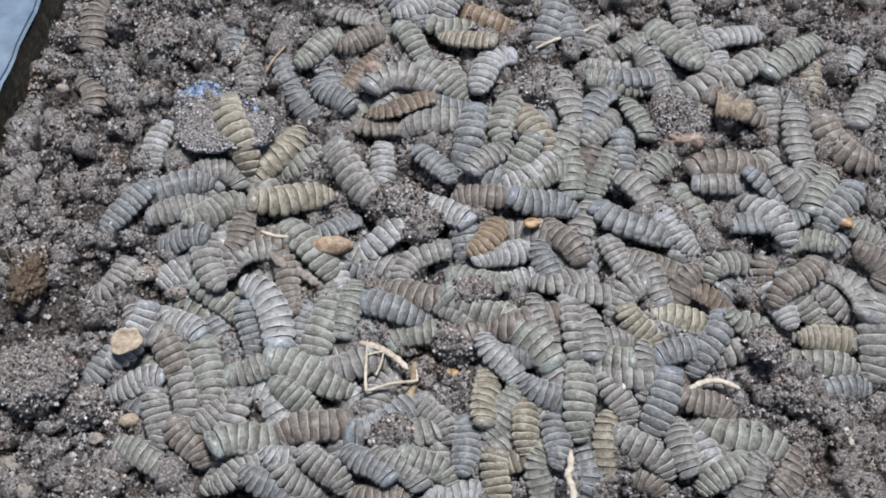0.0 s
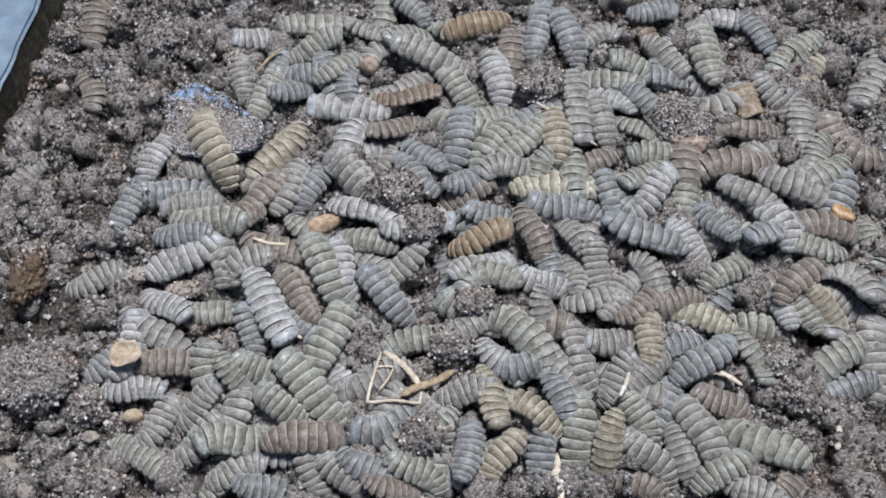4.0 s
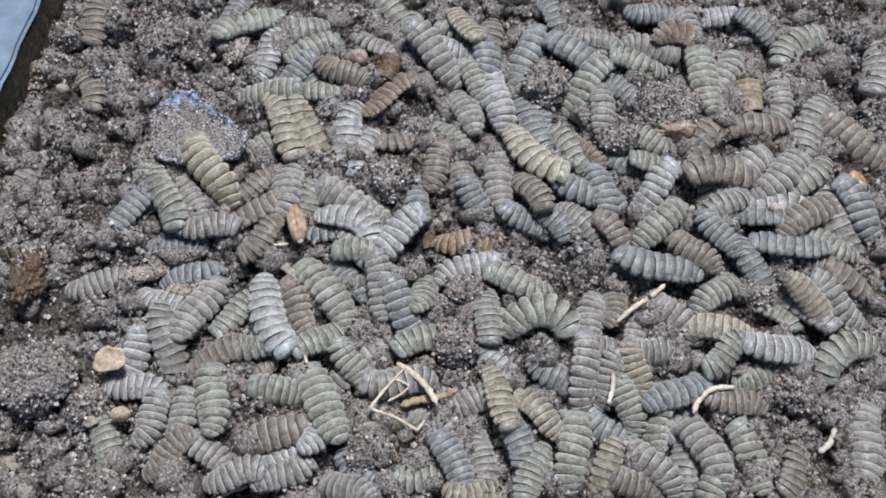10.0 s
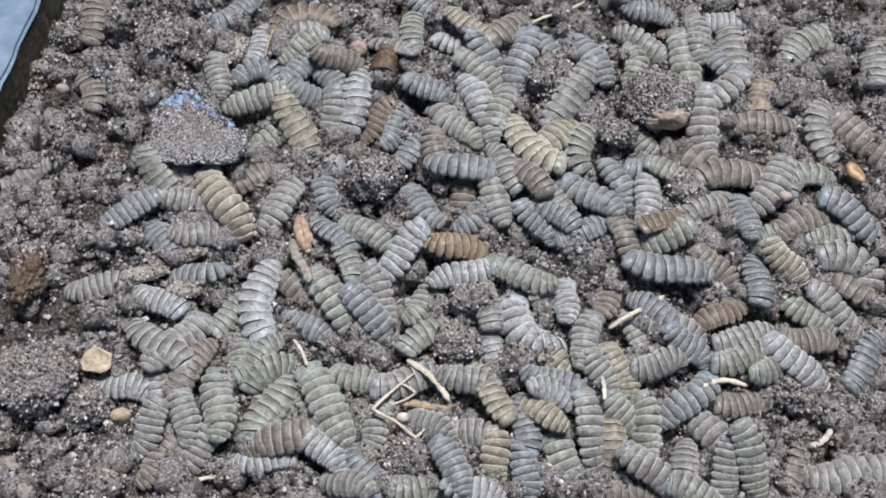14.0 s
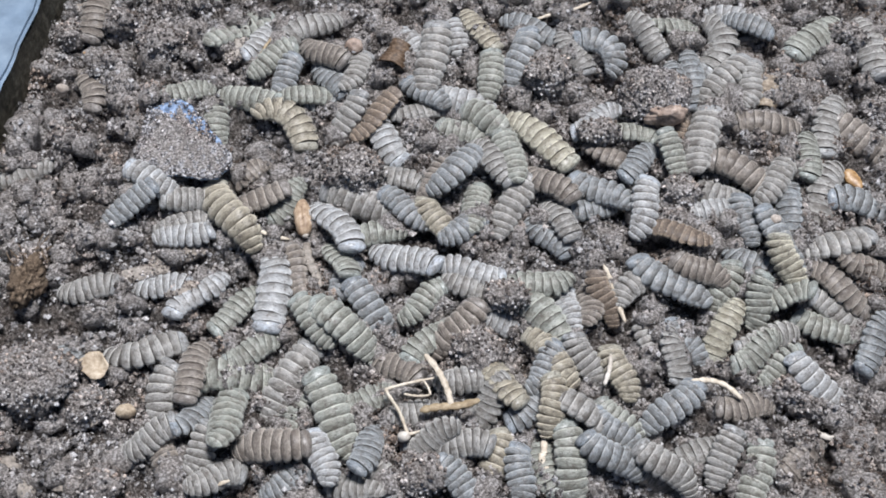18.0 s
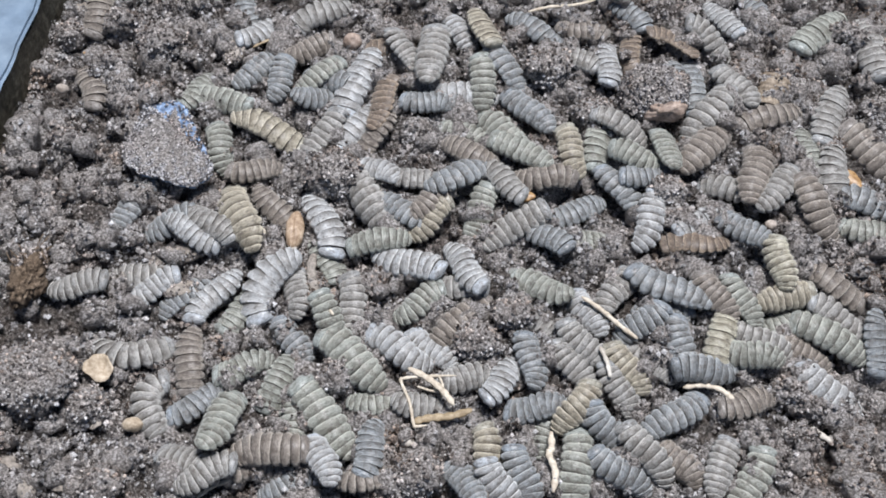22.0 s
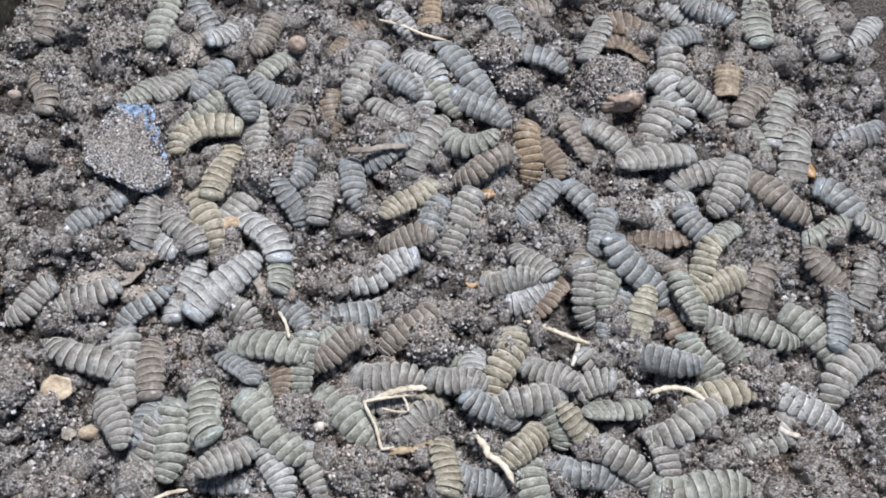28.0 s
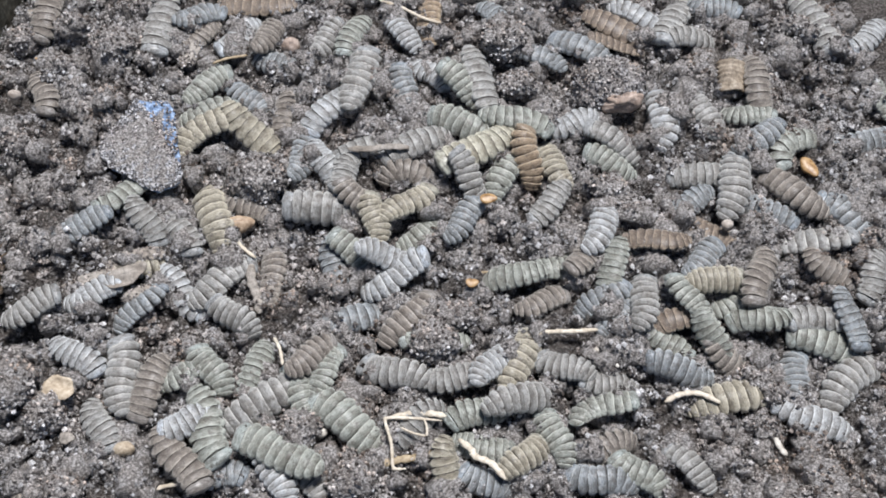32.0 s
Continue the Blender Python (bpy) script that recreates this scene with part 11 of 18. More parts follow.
    crawl('olive', 17.3, 6.2, -40.6, None, [(0,10,-41,3.9,-91,-14,-5),(1.5,11.3,-41.4,3.8,-77,11,-5),(3,11.4,-40.1,2.4,-74,-8,-5),(6,11.6,-41.2,4.4,-75,-7,-5),(10.5,13.3,-41.4,3.8,-69,-6,-5),(14.3,11.3,-40.3,4.8,-57,-2,-5),(17,13.5,-36.9,1.4,-61,-8,-5),(18.5,14.2,-35.5,1.4,-48,-8,-5),(20,18.8,-34.7,3.2,-64,-11,-168),(20.2,18.8,-34.7,3.2,-64,-11,-168),(20.9,18.8,-34.7,-7.5,-64,0,-168),(32,18.8,-34.7,-7.5,-64,0,-168)])
    crawl('ash', 15, 5.9, -4.1, None, [(0,13.2,-30.9,2.7,-55,8,21),(1.5,14.1,-25.3,1.6,-15,11,21),(3,14,-30.8,1.3,-44,7,21),(6,13.6,-31.8,1.5,-48,9,21),(7.5,11.6,-30.2,2.5,-55,27,21),(9,11.9,-31.1,1.2,-57,7,21),(14.3,11.7,-27.5,1.2,-91,9,21),(17,12.5,-21.5,1.3,-34,9,21),(18.5,11.8,-19.5,2.4,-26,26,21),(20.2,11.3,-15.2,0.7,19,7,21),(20.9,11.3,-15.2,-7.5,19,0,21),(23.2,27.5,-19.3,-7.5,46,0,10),(23.9,27.5,-19.3,1.2,46,-1,10),(24.3,27.5,-19.3,1.2,46,-1,10),(25.5,27.6,-22.9,1.5,103,-1,10),(26.1,27.6,-22.9,1.5,103,-1,10),(26.9,27.6,-22.9,-7.5,103,0,10),(32,27.6,-22.9,-7.5,103,0,10)])
    crawl('slate', 15, 5.9, 4.5, -3.4, [(0,25.9,-52,5,85,13),(1.5,25.7,-56.7,5.2,81,13),(3,22.8,-54.5,2.4,68,-18),(6,22.1,-57.1,2.1,77,-9),(8.1,21.5,-57.6,1.4,63,-1),(8.8,21.5,-57.6,-7.5,63,0),(13.1,59.2,-27.8,-7.5,135,0),(13.9,59.2,-27.8,2.2,135,-20),(17,61.3,-27.6,1.5,129,-20),(18.5,57.6,-25.6,0.4,120,0),(20,57.5,-26.1,-0.6,108,0),(21.5,57.4,-26.6,1.1,96,-8),(23.2,56.4,-26.6,2.9,84,3),(23.9,56.4,-26.6,-7.5,84,0),(26.5,57.1,-27.9,-7.5,125.5,0),(29.1,57.9,-29.1,-7.5,167,0),(29.8,57.9,-29.1,1.8,167,-15),(31.1,57.9,-29.1,1.8,167,-15),(31.8,57.9,-29.1,-7.5,167,0),(32,57.9,-29.1,-7.5,167,0)])
    crawl('olive', 15.4, 5.9, 20.8, 22, [(0,19.3,-46.3,0.2,99,4),(1.5,19.8,-50,0.9,120,2),(3,21.6,-43.4,1.7,138,-3),(6,22.2,-45.8,1.5,158,-1),(7.5,22,-43.9,1,142,3),(9,22.1,-45.2,2.8,147,-8),(10.5,23.3,-43.8,0.9,134,2),(12,23.8,-45,2.1,146,-12),(14.3,22.4,-44.3,4,153,15),(17,25.1,-42.5,4.8,83,-6),(18.5,25.5,-44.8,5.6,89,-15),(20,27.9,-45.1,0.7,68,2),(21.5,31.1,-43.2,3.5,57,-10),(24.3,31.3,-50.6,3.7,46,3),(28,27.4,-54.3,3.7,52,13),(30,28.1,-54.6,2.5,40,-13),(32,27.3,-56.7,3,45,15)])
    crawl('slate', 15, 5.9, 13.2, 11, [(0,24.8,-39.7,1,-32,13),(1.5,22.7,-40.4,1.2,-57,5),(3,27.4,-39.3,2,-79,-6),(6,27,-37.7,0.5,-77,5),(7.5,25.6,-34.9,1.5,-48,4),(9,26.3,-34.9,1.5,-42,4),(14.3,25.7,-35.9,0.5,-19,3),(17,24.9,-33.7,-0.5,33,0),(18.5,24.5,-32.4,0.7,63,-1),(20,22.6,-32.4,-0.3,75,0),(21.5,20.8,-32.5,4.3,88,2),(23,21.7,-30.7,2.1,105,1),(24.3,22.5,-33,2.4,81,-4),(25.5,17.7,-36.1,7.6,86,21),(26.1,17.7,-36.1,7.6,86,21),(26.9,17.7,-36.1,-7.5,86,0),(32,17.7,-36.1,-7.5,86,0)])
    crawl('moss', 20.1, 6.9, 11.4, -3, [(0,31.8,-41.5,3.5,91,-2),(1.5,31.6,-46.4,2,93,-10),(3,31.1,-49.4,3.2,91,-18),(9,30.9,-52.7,3.1,70,-2),(12,26.6,-55.7,1.7,126,-7),(14.3,26.8,-52.5,0.5,115,3),(17,28.5,-56.1,3,103,-16),(21.5,30.4,-57.7,1.9,87,-1),(23,30.3,-58.6,2.5,89,-16),(24.3,29,-59,0.5,75,12),(25.5,29.2,-59.3,0.4,116,7),(29.1,27.8,-60.7,0.8,103,9),(29.8,27.8,-60.7,-7.5,103,0),(32,27.8,-60.7,-7.5,103,0)])
    crawl('olive', 16.6, 5.9, -2.3, 13, [(0,37.5,-52.5,2.7,-95,13),(1.5,36.3,-51.3,4.7,-117,18),(4.1,37.6,-52.9,4.5,-105,31),(4.9,37.6,-52.9,-7.5,-105,0),(9.2,37.2,-58.4,-7.5,-107,0),(9.9,37.2,-58.4,0.9,-107,26),(12,37.8,-55.4,0.7,-111,19),(15.1,40.1,-51.1,0.1,-81,12),(15.9,40.1,-51.1,-7.5,-81,0),(22.1,40.4,-49.8,-7.5,-26,0),(22.8,40.4,-49.8,4.1,-26,28),(24.3,44,-50.9,1.3,-34,32),(25.5,41.6,-48.9,2.5,-34,32),(28,40.8,-50.9,2.4,-49,32),(31.1,41.8,-50.1,0,-34,12),(31.8,41.8,-50.1,-7.5,-34,0),(32,41.8,-50.1,-7.5,-34,0)])
    crawl('grey', 17.5, 6, -9.1, 25, [(0,46.8,-53,0.6,136,-7),(1.5,47.3,-56.7,3.4,128,-1),(3,47.6,-54.5,2.2,131,-19),(6,47.4,-57.7,3.8,136,-7),(9,46.5,-57.2,4.4,129,-9),(10.5,48.3,-57.4,2.7,128,2),(12,47.2,-57.5,5.4,130,-7),(14.3,47.2,-59.2,4.7,134,-12),(17,49,-58.3,6.1,125,4),(18.5,51.1,-58.7,4.8,144,-25),(20,48.2,-56.3,3.9,134,-1),(21.5,46.5,-54.2,3.6,125,-9),(24.3,50.8,-58.9,3.1,118,-21),(25.5,49.6,-58.8,3.3,132,2),(28,50.5,-58.5,2.1,133,-12),(31.1,52.4,-59,1.7,130,-1),(31.8,52.4,-59,-7.5,130,0),(32,52.4,-59,-7.5,130,0)])
    crawl('moss', 15.3, 5.9, 2, None, [(0,-3.5,-56.5,1.1,147,-6,23.1),(1.5,-6.3,-57.2,2,148,-20,23.1),(7.5,-4.5,-59.2,0.1,138,0,23.1),(9,-4.3,-59.5,3.2,139,-26,23.1),(10.5,-4.1,-60.2,1,181,-6,23.1),(12,-5,-60.8,1,170,-7,23.1),(17.2,-4.3,-63.1,2,186,-24,23.1),(17.9,-4.3,-63.1,-7.5,186,0,23.1),(19.1,10.7,-46.5,-7.5,180,0,23.1),(19.8,10.7,-46.5,0.7,180,3,23.1),(20.2,10.7,-46.5,0.7,180,3,23.1),(20.9,10.7,-46.5,-7.5,180,0,23.1),(24.5,56.8,-60,-7.5,105,0,15),(24.9,56.8,-60,2.3,105,-19,15),(26.1,56.8,-60,2.3,105,-19,15),(26.9,56.8,-60,-7.5,105,0,15),(31.1,53.5,-61.1,-7.5,134,0,15),(31.8,53.5,-61.1,1.8,134,0,15),(32,53.5,-61.1,1.8,134,0,15)])
    crawl('slate', 15, 5.9, -1.1, 1, [(0,-17,-56.2,0.9,-40,-12),(1.5,-17.3,-55.9,2.2,-17,6),(3,-17.2,-57.5,3,-27,15),(6,-18.3,-58.1,0.8,-44,-12),(10.5,-18.6,-58.4,1.8,-49,4),(12,-17.9,-57.3,2.4,-77,15),(14.3,-17.9,-58.4,1.9,-57,5),(17,-16.6,-54.3,4.1,-101,-31),(18.5,-17.2,-53.6,3.8,-118,-21),(20,-16.1,-52.7,1,-112,-7),(23.2,-17.5,-52.7,0.9,-104,-7),(23.9,-17.5,-52.7,-7.5,-104,0),(32,-17.5,-52.7,-7.5,-104,0)])
    crawl('grey', 15, 5.9, -0.2, -16.4, [(0,-9.8,-57.7,3.5,-41,5),(0.2,-9.8,-57.7,3.5,-41,5),(0.9,-9.8,-57.7,-7.5,-41,0),(6.2,-6.1,-60,-7.5,-31,0),(6.9,-6.1,-60,2.8,-31,-14),(9.2,-10.1,-59.9,2.5,-56,16),(9.9,-10.1,-59.9,-7.5,-56,0),(12.5,0,-50.6,-7.5,-102,0),(15.1,10,-41.4,-7.5,-148,0),(15.9,10,-41.4,3.9,-148,27),(18.5,11.4,-41.8,2.9,-126,25),(20.2,10.7,-41.3,3.4,-201,27),(20.9,10.7,-41.3,-7.5,-201,0),(24.5,10.8,-37.2,-7.5,-207,0),(24.9,10.8,-37.2,5.3,-207,11),(28,12.1,-38.4,4.7,-196,7),(30,10.3,-34.1,1.2,-217,7),(32,12,-36.4,1.4,-182,5)])
    crawl('grey', 15, 5.9, -14.9, 9, [(0,-26.9,-57.9,2.3,135,-15),(1.5,-23.1,-58.8,1.1,131,2),(3,-22.7,-58.8,1.9,134,-12),(6,-23.3,-60.3,0.4,138,0),(9,-23.4,-62.3,3.4,153,7),(10.5,-20.9,-62.8,2.9,147,29),(12,-20.9,-61.5,3.4,140,24),(17.2,-22.9,-61.8,2.2,173,30),(17.9,-22.9,-61.8,-7.5,173,0),(20.5,-21.4,-59.6,-7.5,128.5,0),(23.2,-19.8,-57.5,-7.5,84,0),(23.9,-19.8,-57.5,3.8,84,3),(26.1,-19.1,-57.5,1.2,77,5),(26.9,-19.1,-57.5,-7.5,77,0),(32,-19.1,-57.5,-7.5,77,0)])
    crawl('olive', 16, 5.9, -1.6, -13.4, [(0,16.9,-55.6,2.5,25,-16),(3,13.2,-54.8,0.9,58,-4),(9.2,12.5,-55.1,1.9,63,-5),(9.9,12.5,-55.1,-7.5,63,0),(13.1,11.7,-56,-7.5,97,0),(13.9,11.7,-56,2.7,97,-16),(18.5,11.8,-55.8,1.9,81,-5),(23.2,9.8,-55.5,3.2,108,-12),(23.9,9.8,-55.5,-7.5,108,0),(26.1,2.1,-44.5,-7.5,37,0),(26.9,2.1,-44.5,1.3,37,-4),(29.1,2.1,-44.5,1.3,37,-4),(29.8,2.1,-44.5,-7.5,37,0),(32,2.1,-44.5,-7.5,37,0)])
    crawl('olive', 15, 5.9, -15.4, 5, [(0,11.9,-61.5,4,84,-15),(0.2,11.9,-61.5,4,84,-15),(0.9,11.9,-61.5,-7.5,84,0),(4.5,9.5,-62.7,-7.5,39.5,0),(8.1,7.1,-63.9,-7.5,-5,0),(8.8,7.1,-63.9,3.9,-5,6),(11.1,7.1,-64.6,5,-4,25),(11.8,7.1,-64.6,-7.5,-4,0),(15.1,9,-58.7,-7.5,-66,0),(15.9,9,-58.7,4.9,-66,-2),(17.2,9,-58.7,4.9,-66,-2),(17.9,9,-58.7,-7.5,-66,0),(23.2,8.2,-59.2,-7.5,-82,0),(23.9,8.2,-59.2,4.9,-82,10),(25.5,9.3,-59.1,5.6,-74,11),(28,9.1,-58.6,4.2,-92,-11),(30,9.2,-58.7,2.3,-92,4),(32,9.1,-58.9,2.9,-92,18)])
    crawl('moss', 15, 5.9, -27, None, [(0,21.8,-60.9,3,-90,19,25),(2.1,21.7,-61.9,4.2,-82,-5,25),(2.8,21.7,-61.9,-7.5,-82,0,25),(3.9,7.2,-55,-7.5,-137.3,0,8.7),(5.1,-7.4,-48.1,-7.5,-192.7,0,-7.7),(6.2,-21.9,-41.2,-7.5,-248,0,-24),(6.9,-21.9,-41.2,-0.6,-248,8,-24),(7.5,-21.9,-41.2,-0.6,-248,8,-24),(9,-19,-47.9,0.6,-268,7,-24),(10.5,-16.3,-48,0.9,-286,6,-24),(15.1,-15.6,-47.4,2.2,-291,-8,-24),(15.9,-15.6,-47.4,-7.5,-291,0,-24),(20.2,-15.2,-41.8,-7.5,-370,0,-24),(20.9,-15.2,-41.8,1.1,-370,7,-24),(22.1,-15.2,-41.8,1.1,-370,7,-24),(22.8,-15.2,-41.8,-7.5,-370,0,-24),(31.1,-18.7,-34,-7.5,-298,0,-24),(31.8,-18.7,-34,3,-298,7,-24),(32,-18.7,-34,3,-298,7,-24)])
    crawl('grey', 15, 5.9, 13.5, None, [(0,-32.5,-61.3,2.4,143,-23,-24),(1.5,-33.3,-60.3,1.2,101,-23,-24),(3,-29.8,-57.8,1.9,102,-23,-24),(6.2,-29.6,-61.6,2.1,110,-21,-24),(6.9,-29.6,-61.6,-7.5,110,0,-24),(8.1,-10.5,-58.3,-7.5,189.5,0,-14),(9.2,8.6,-55,-7.5,269,0,-4),(9.9,8.6,-55,1.7,269,-10,-4),(12,9.2,-55,1.8,276,-11,-4),(14.3,4.7,-48.5,0.5,349,-12,-4),(17,4.2,-53,5.5,350,-13,-4),(18.5,4.2,-52.8,5.1,353,-2,-4),(20.2,4.3,-50.7,2.8,343,-31,-4),(20.9,4.3,-50.7,-7.5,343,0,-4),(22.7,6,-51.3,-7.5,386.5,0,-4),(24.5,7.7,-51.9,-7.5,430,0,-4),(24.9,7.7,-51.9,2.3,430,-2,-4),(26.1,7.7,-51.9,2.3,430,-2,-4),(26.9,7.7,-51.9,-7.5,430,0,-4),(32,7.7,-51.9,-7.5,430,0,-4)])
    crawl('taupe', 15, 5.9, -52.8, 20, [(0,-14.5,-64.1,3,-9,-10),(3,-10.7,-62.8,3.2,-15,22),(6.2,-11.9,-63.3,3.9,1,11),(6.9,-11.9,-63.3,-7.5,1,0),(15.1,-15.3,-59.5,-7.5,-13,0),(15.9,-15.3,-59.5,1.1,-13,-6),(17.2,-15.3,-59.5,1.1,-13,-6),(17.9,-15.3,-59.5,-7.5,-13,0),(20.2,-17.2,-60.4,-7.5,0,0),(20.9,-17.2,-60.4,1.9,0,-1),(23.2,-17.1,-60.7,2.9,3,9),(23.9,-17.1,-60.7,-7.5,3,0),(32,-17.1,-60.7,-7.5,3,0)])
    crawl('ash', 15, 5.9, -0.8, None, [(0,3.3,-64.6,4.1,175,4,-5),(0.2,3.3,-64.6,4.1,175,4,-5),(0.9,3.3,-64.6,-7.5,175,0,-5),(4.1,4.6,-63.7,-7.5,178,0,-5),(4.9,4.6,-63.7,3.1,178,-7,-5),(6,4.6,-63.7,3.1,178,-7,-5),(7.5,6.4,-63.4,3.3,173,25,-5),(8.1,6.4,-63.4,3.3,173,25,-5),(8.8,6.4,-63.4,-7.5,173,0,-5),(13.1,7.1,-64,-7.5,157,0,-5),(13.9,7.1,-64,5.1,157,-12,-5),(15.1,7.1,-64,5.1,157,-12,-5),(15.9,7.1,-64,-7.5,157,0,-5),(19.1,-10.1,-26.9,-7.5,139,0,-16),(19.8,-10.1,-26.9,1.7,139,20,-16),(21.5,-3,-27.9,0.6,135,3,-16),(22.1,-3,-27.9,0.6,135,3,-16),(22.8,-3,-27.9,-7.5,135,0,-16),(32,-3,-27.9,-7.5,135,0,-16)])
    crawl('taupe', 15, 5.9, -34.3, 23, [(0,44.4,-58.9,0.3,144,4),(6,44.2,-61,0.1,151,3),(10.5,44.3,-61.7,1.6,158,-19),(14.3,43.2,-63.1,0,169,4),(17,45.7,-59.8,-1,150,0),(18.5,47.1,-58,2.5,140,-24),(20,46.7,-58.1,0.8,148,-5),(21.5,52.7,-55.9,0.3,129,5),(24.5,56.3,-56.8,2.3,124,5),(24.9,56.3,-56.8,-7.5,124,0),(31.1,46.7,-54.2,-7.5,197,0),(31.8,46.7,-54.2,-0.2,197,-3),(32,46.7,-54.2,-0.2,197,-3)])
    crawl('grey', 15.1, 5.9, 29.6, 10, [(0,54.9,-52,1.2,-80,-8),(1.5,53.8,-55.1,2,-60,15),(3,54.1,-54,2.8,-65,8),(6,55.8,-54.2,0.4,-89,-3),(12,55.2,-57.3,0.5,-97,-4),(17,55.9,-56.7,0.6,-107,-1),(18.5,59.5,-52.8,0.9,-176,12),(20.2,58.2,-52.7,0.6,-173,12),(20.9,58.2,-52.7,-7.5,-173,0),(23.5,58.8,-54.5,-7.5,-214.5,0),(26.1,59.4,-56.3,-7.5,-256,0),(26.9,59.4,-56.3,1.1,-256,7),(28,59.4,-56.3,1.1,-256,7),(30,64.1,-58.3,2.4,-236,-7),(32,65.3,-59.4,1.7,-232,4)])
    crawl('taupe', 15, 5.9, 3.6, -3, [(0,62.1,-41.4,0.1,155,-6),(1.5,66.9,-41.3,-0.3,147,-4),(6,65.2,-41.9,0.8,153,-12),(7.5,67.3,-41.7,-0.3,158,-4),(9,66,-39.5,-1.4,154,-5),(10.5,71,-41.2,-0.5,174,-7),(12,71.1,-40.5,-0.6,181,-7),(17,71.2,-42.6,1.2,185,-20),(18.5,71.4,-42.1,0.1,181,-8),(23.2,72.3,-40.7,-0.1,192,-8),(23.9,72.3,-40.7,-7.5,192,0),(31.1,77.8,-33.8,-7.5,129,0),(31.8,77.8,-33.8,1.3,129,-28),(32,77.8,-33.8,1.3,129,-28)])
    crawl('moss', 22.9, 7.6, 0, None, [(0,69.2,-50,1.2,154,2,-17),(1.5,73,-50.5,2.6,145,13,-17),(3,73.7,-51.6,2.9,142,19,-17),(6,71.3,-53.7,3.1,155,13,-109),(7.5,73.6,-54.1,2,169,10,-163),(8.1,73.6,-54.1,2,169,10,-163),(8.8,73.6,-54.1,-7.5,169,0,-163),(23.2,69.4,-63.5,-7.5,215,0,-17),(23.9,69.4,-63.5,3.6,215,-14,-17),(25.5,67.5,-64.2,4.2,218,-10,-17),(28,66.3,-65.6,2.4,179,3,-17),(29.1,66.3,-65.6,2.4,179,3,-17),(29.8,66.3,-65.6,-7.5,179,0,-17),(32,66.3,-65.6,-7.5,179,0,-17)])
    crawl('moss', 15.4, 5.9, -10.5, None, [(0,64.2,-59.1,3.2,38,2,15),(1.5,63.9,-59.7,3.9,39,-14,15),(3,62.9,-59.3,5.9,38,-6,15),(6,61.9,-60.9,3.6,34,-7,15),(9,60.8,-61.3,2.9,39,13,15),(10.5,61.6,-61.7,1.8,98,-6,15),(12,59.9,-63.4,2.9,148,-21,15),(14.3,57.2,-63.8,1.9,156,0,15),(17.2,54,-64.2,3.4,165,5,15),(17.9,54,-64.2,-7.5,165,0,15),(19,39,-55.5,-7.5,117.5,0,17),(20.2,23.9,-46.9,-7.5,70,0,19),(20.9,23.9,-46.9,-0.2,70,2,19),(21.5,23.9,-46.9,-0.2,70,2,19),(23,24.6,-47.6,-0.4,115,0,19),(24.3,24.5,-48.1,0.6,44,5,19),(26.1,24,-48.7,1.5,53,-8,19),(26.9,24,-48.7,-7.5,53,0,19),(28,20.4,-47.4,-7.5,120.5,0,21.1),(29.1,16.8,-46,-7.5,188,0,23.1),(29.8,16.8,-46,2.4,188,0,23.1),(32,16.9,-45.1,1.7,198,-6,23.1)])
    crawl('taupe', 15.6, 5.9, -42.5, 12, [(0,80,-57.8,1.1,-129,-3),(6,80,-58.4,2.1,-126,-12),(12,81.1,-56.8,0.9,-119,-3),(17,82.9,-55.1,-0.2,-129,-1),(19.1,83.2,-53.7,-0.5,-154,2),(19.8,83.2,-53.7,-7.5,-154,0),(32,83.2,-53.7,-7.5,-154,0)])
    crawl('grey', 15, 5.9, 5.2, None, [(0,68.8,-61.8,3.9,-123,21,-13),(1.5,68,-61.8,1.7,-110,-3,-13),(3,69.4,-62.2,1,-36,-4,-13),(6,70.6,-62.9,1,-26,-5,-13),(7.5,68.7,-62.9,0.9,45,-2,-13),(8.1,68.7,-62.9,0.9,45,-2,-13),(8.8,68.7,-62.9,-7.5,45,0,-13),(9.9,56,-47.3,-7.5,109.5,0,-6.5),(11.1,43.2,-31.7,-7.5,174,0,0),(11.8,43.2,-31.7,2.8,174,21,0),(13.1,43.2,-31.7,2.8,174,21,0),(13.9,43.2,-31.7,-7.5,174,0,0),(19.1,41.4,-37,-7.5,101,0,0),(19.8,41.4,-37,3.7,101,-18,0),(23,42,-39.9,1.6,115,-7,0),(24.3,42.5,-41.1,3.8,93,21,0),(25.5,42.7,-41.8,4.5,82,27,0),(26.8,42.6,-40.8,3.4,42,5,0),(28,42.5,-39.7,2.2,3,-17,0),(29.1,42.5,-39.7,2.2,3,-17,0),(29.8,42.5,-39.7,-7.5,3,0,0),(32,42.5,-39.7,-7.5,3,0,0)])
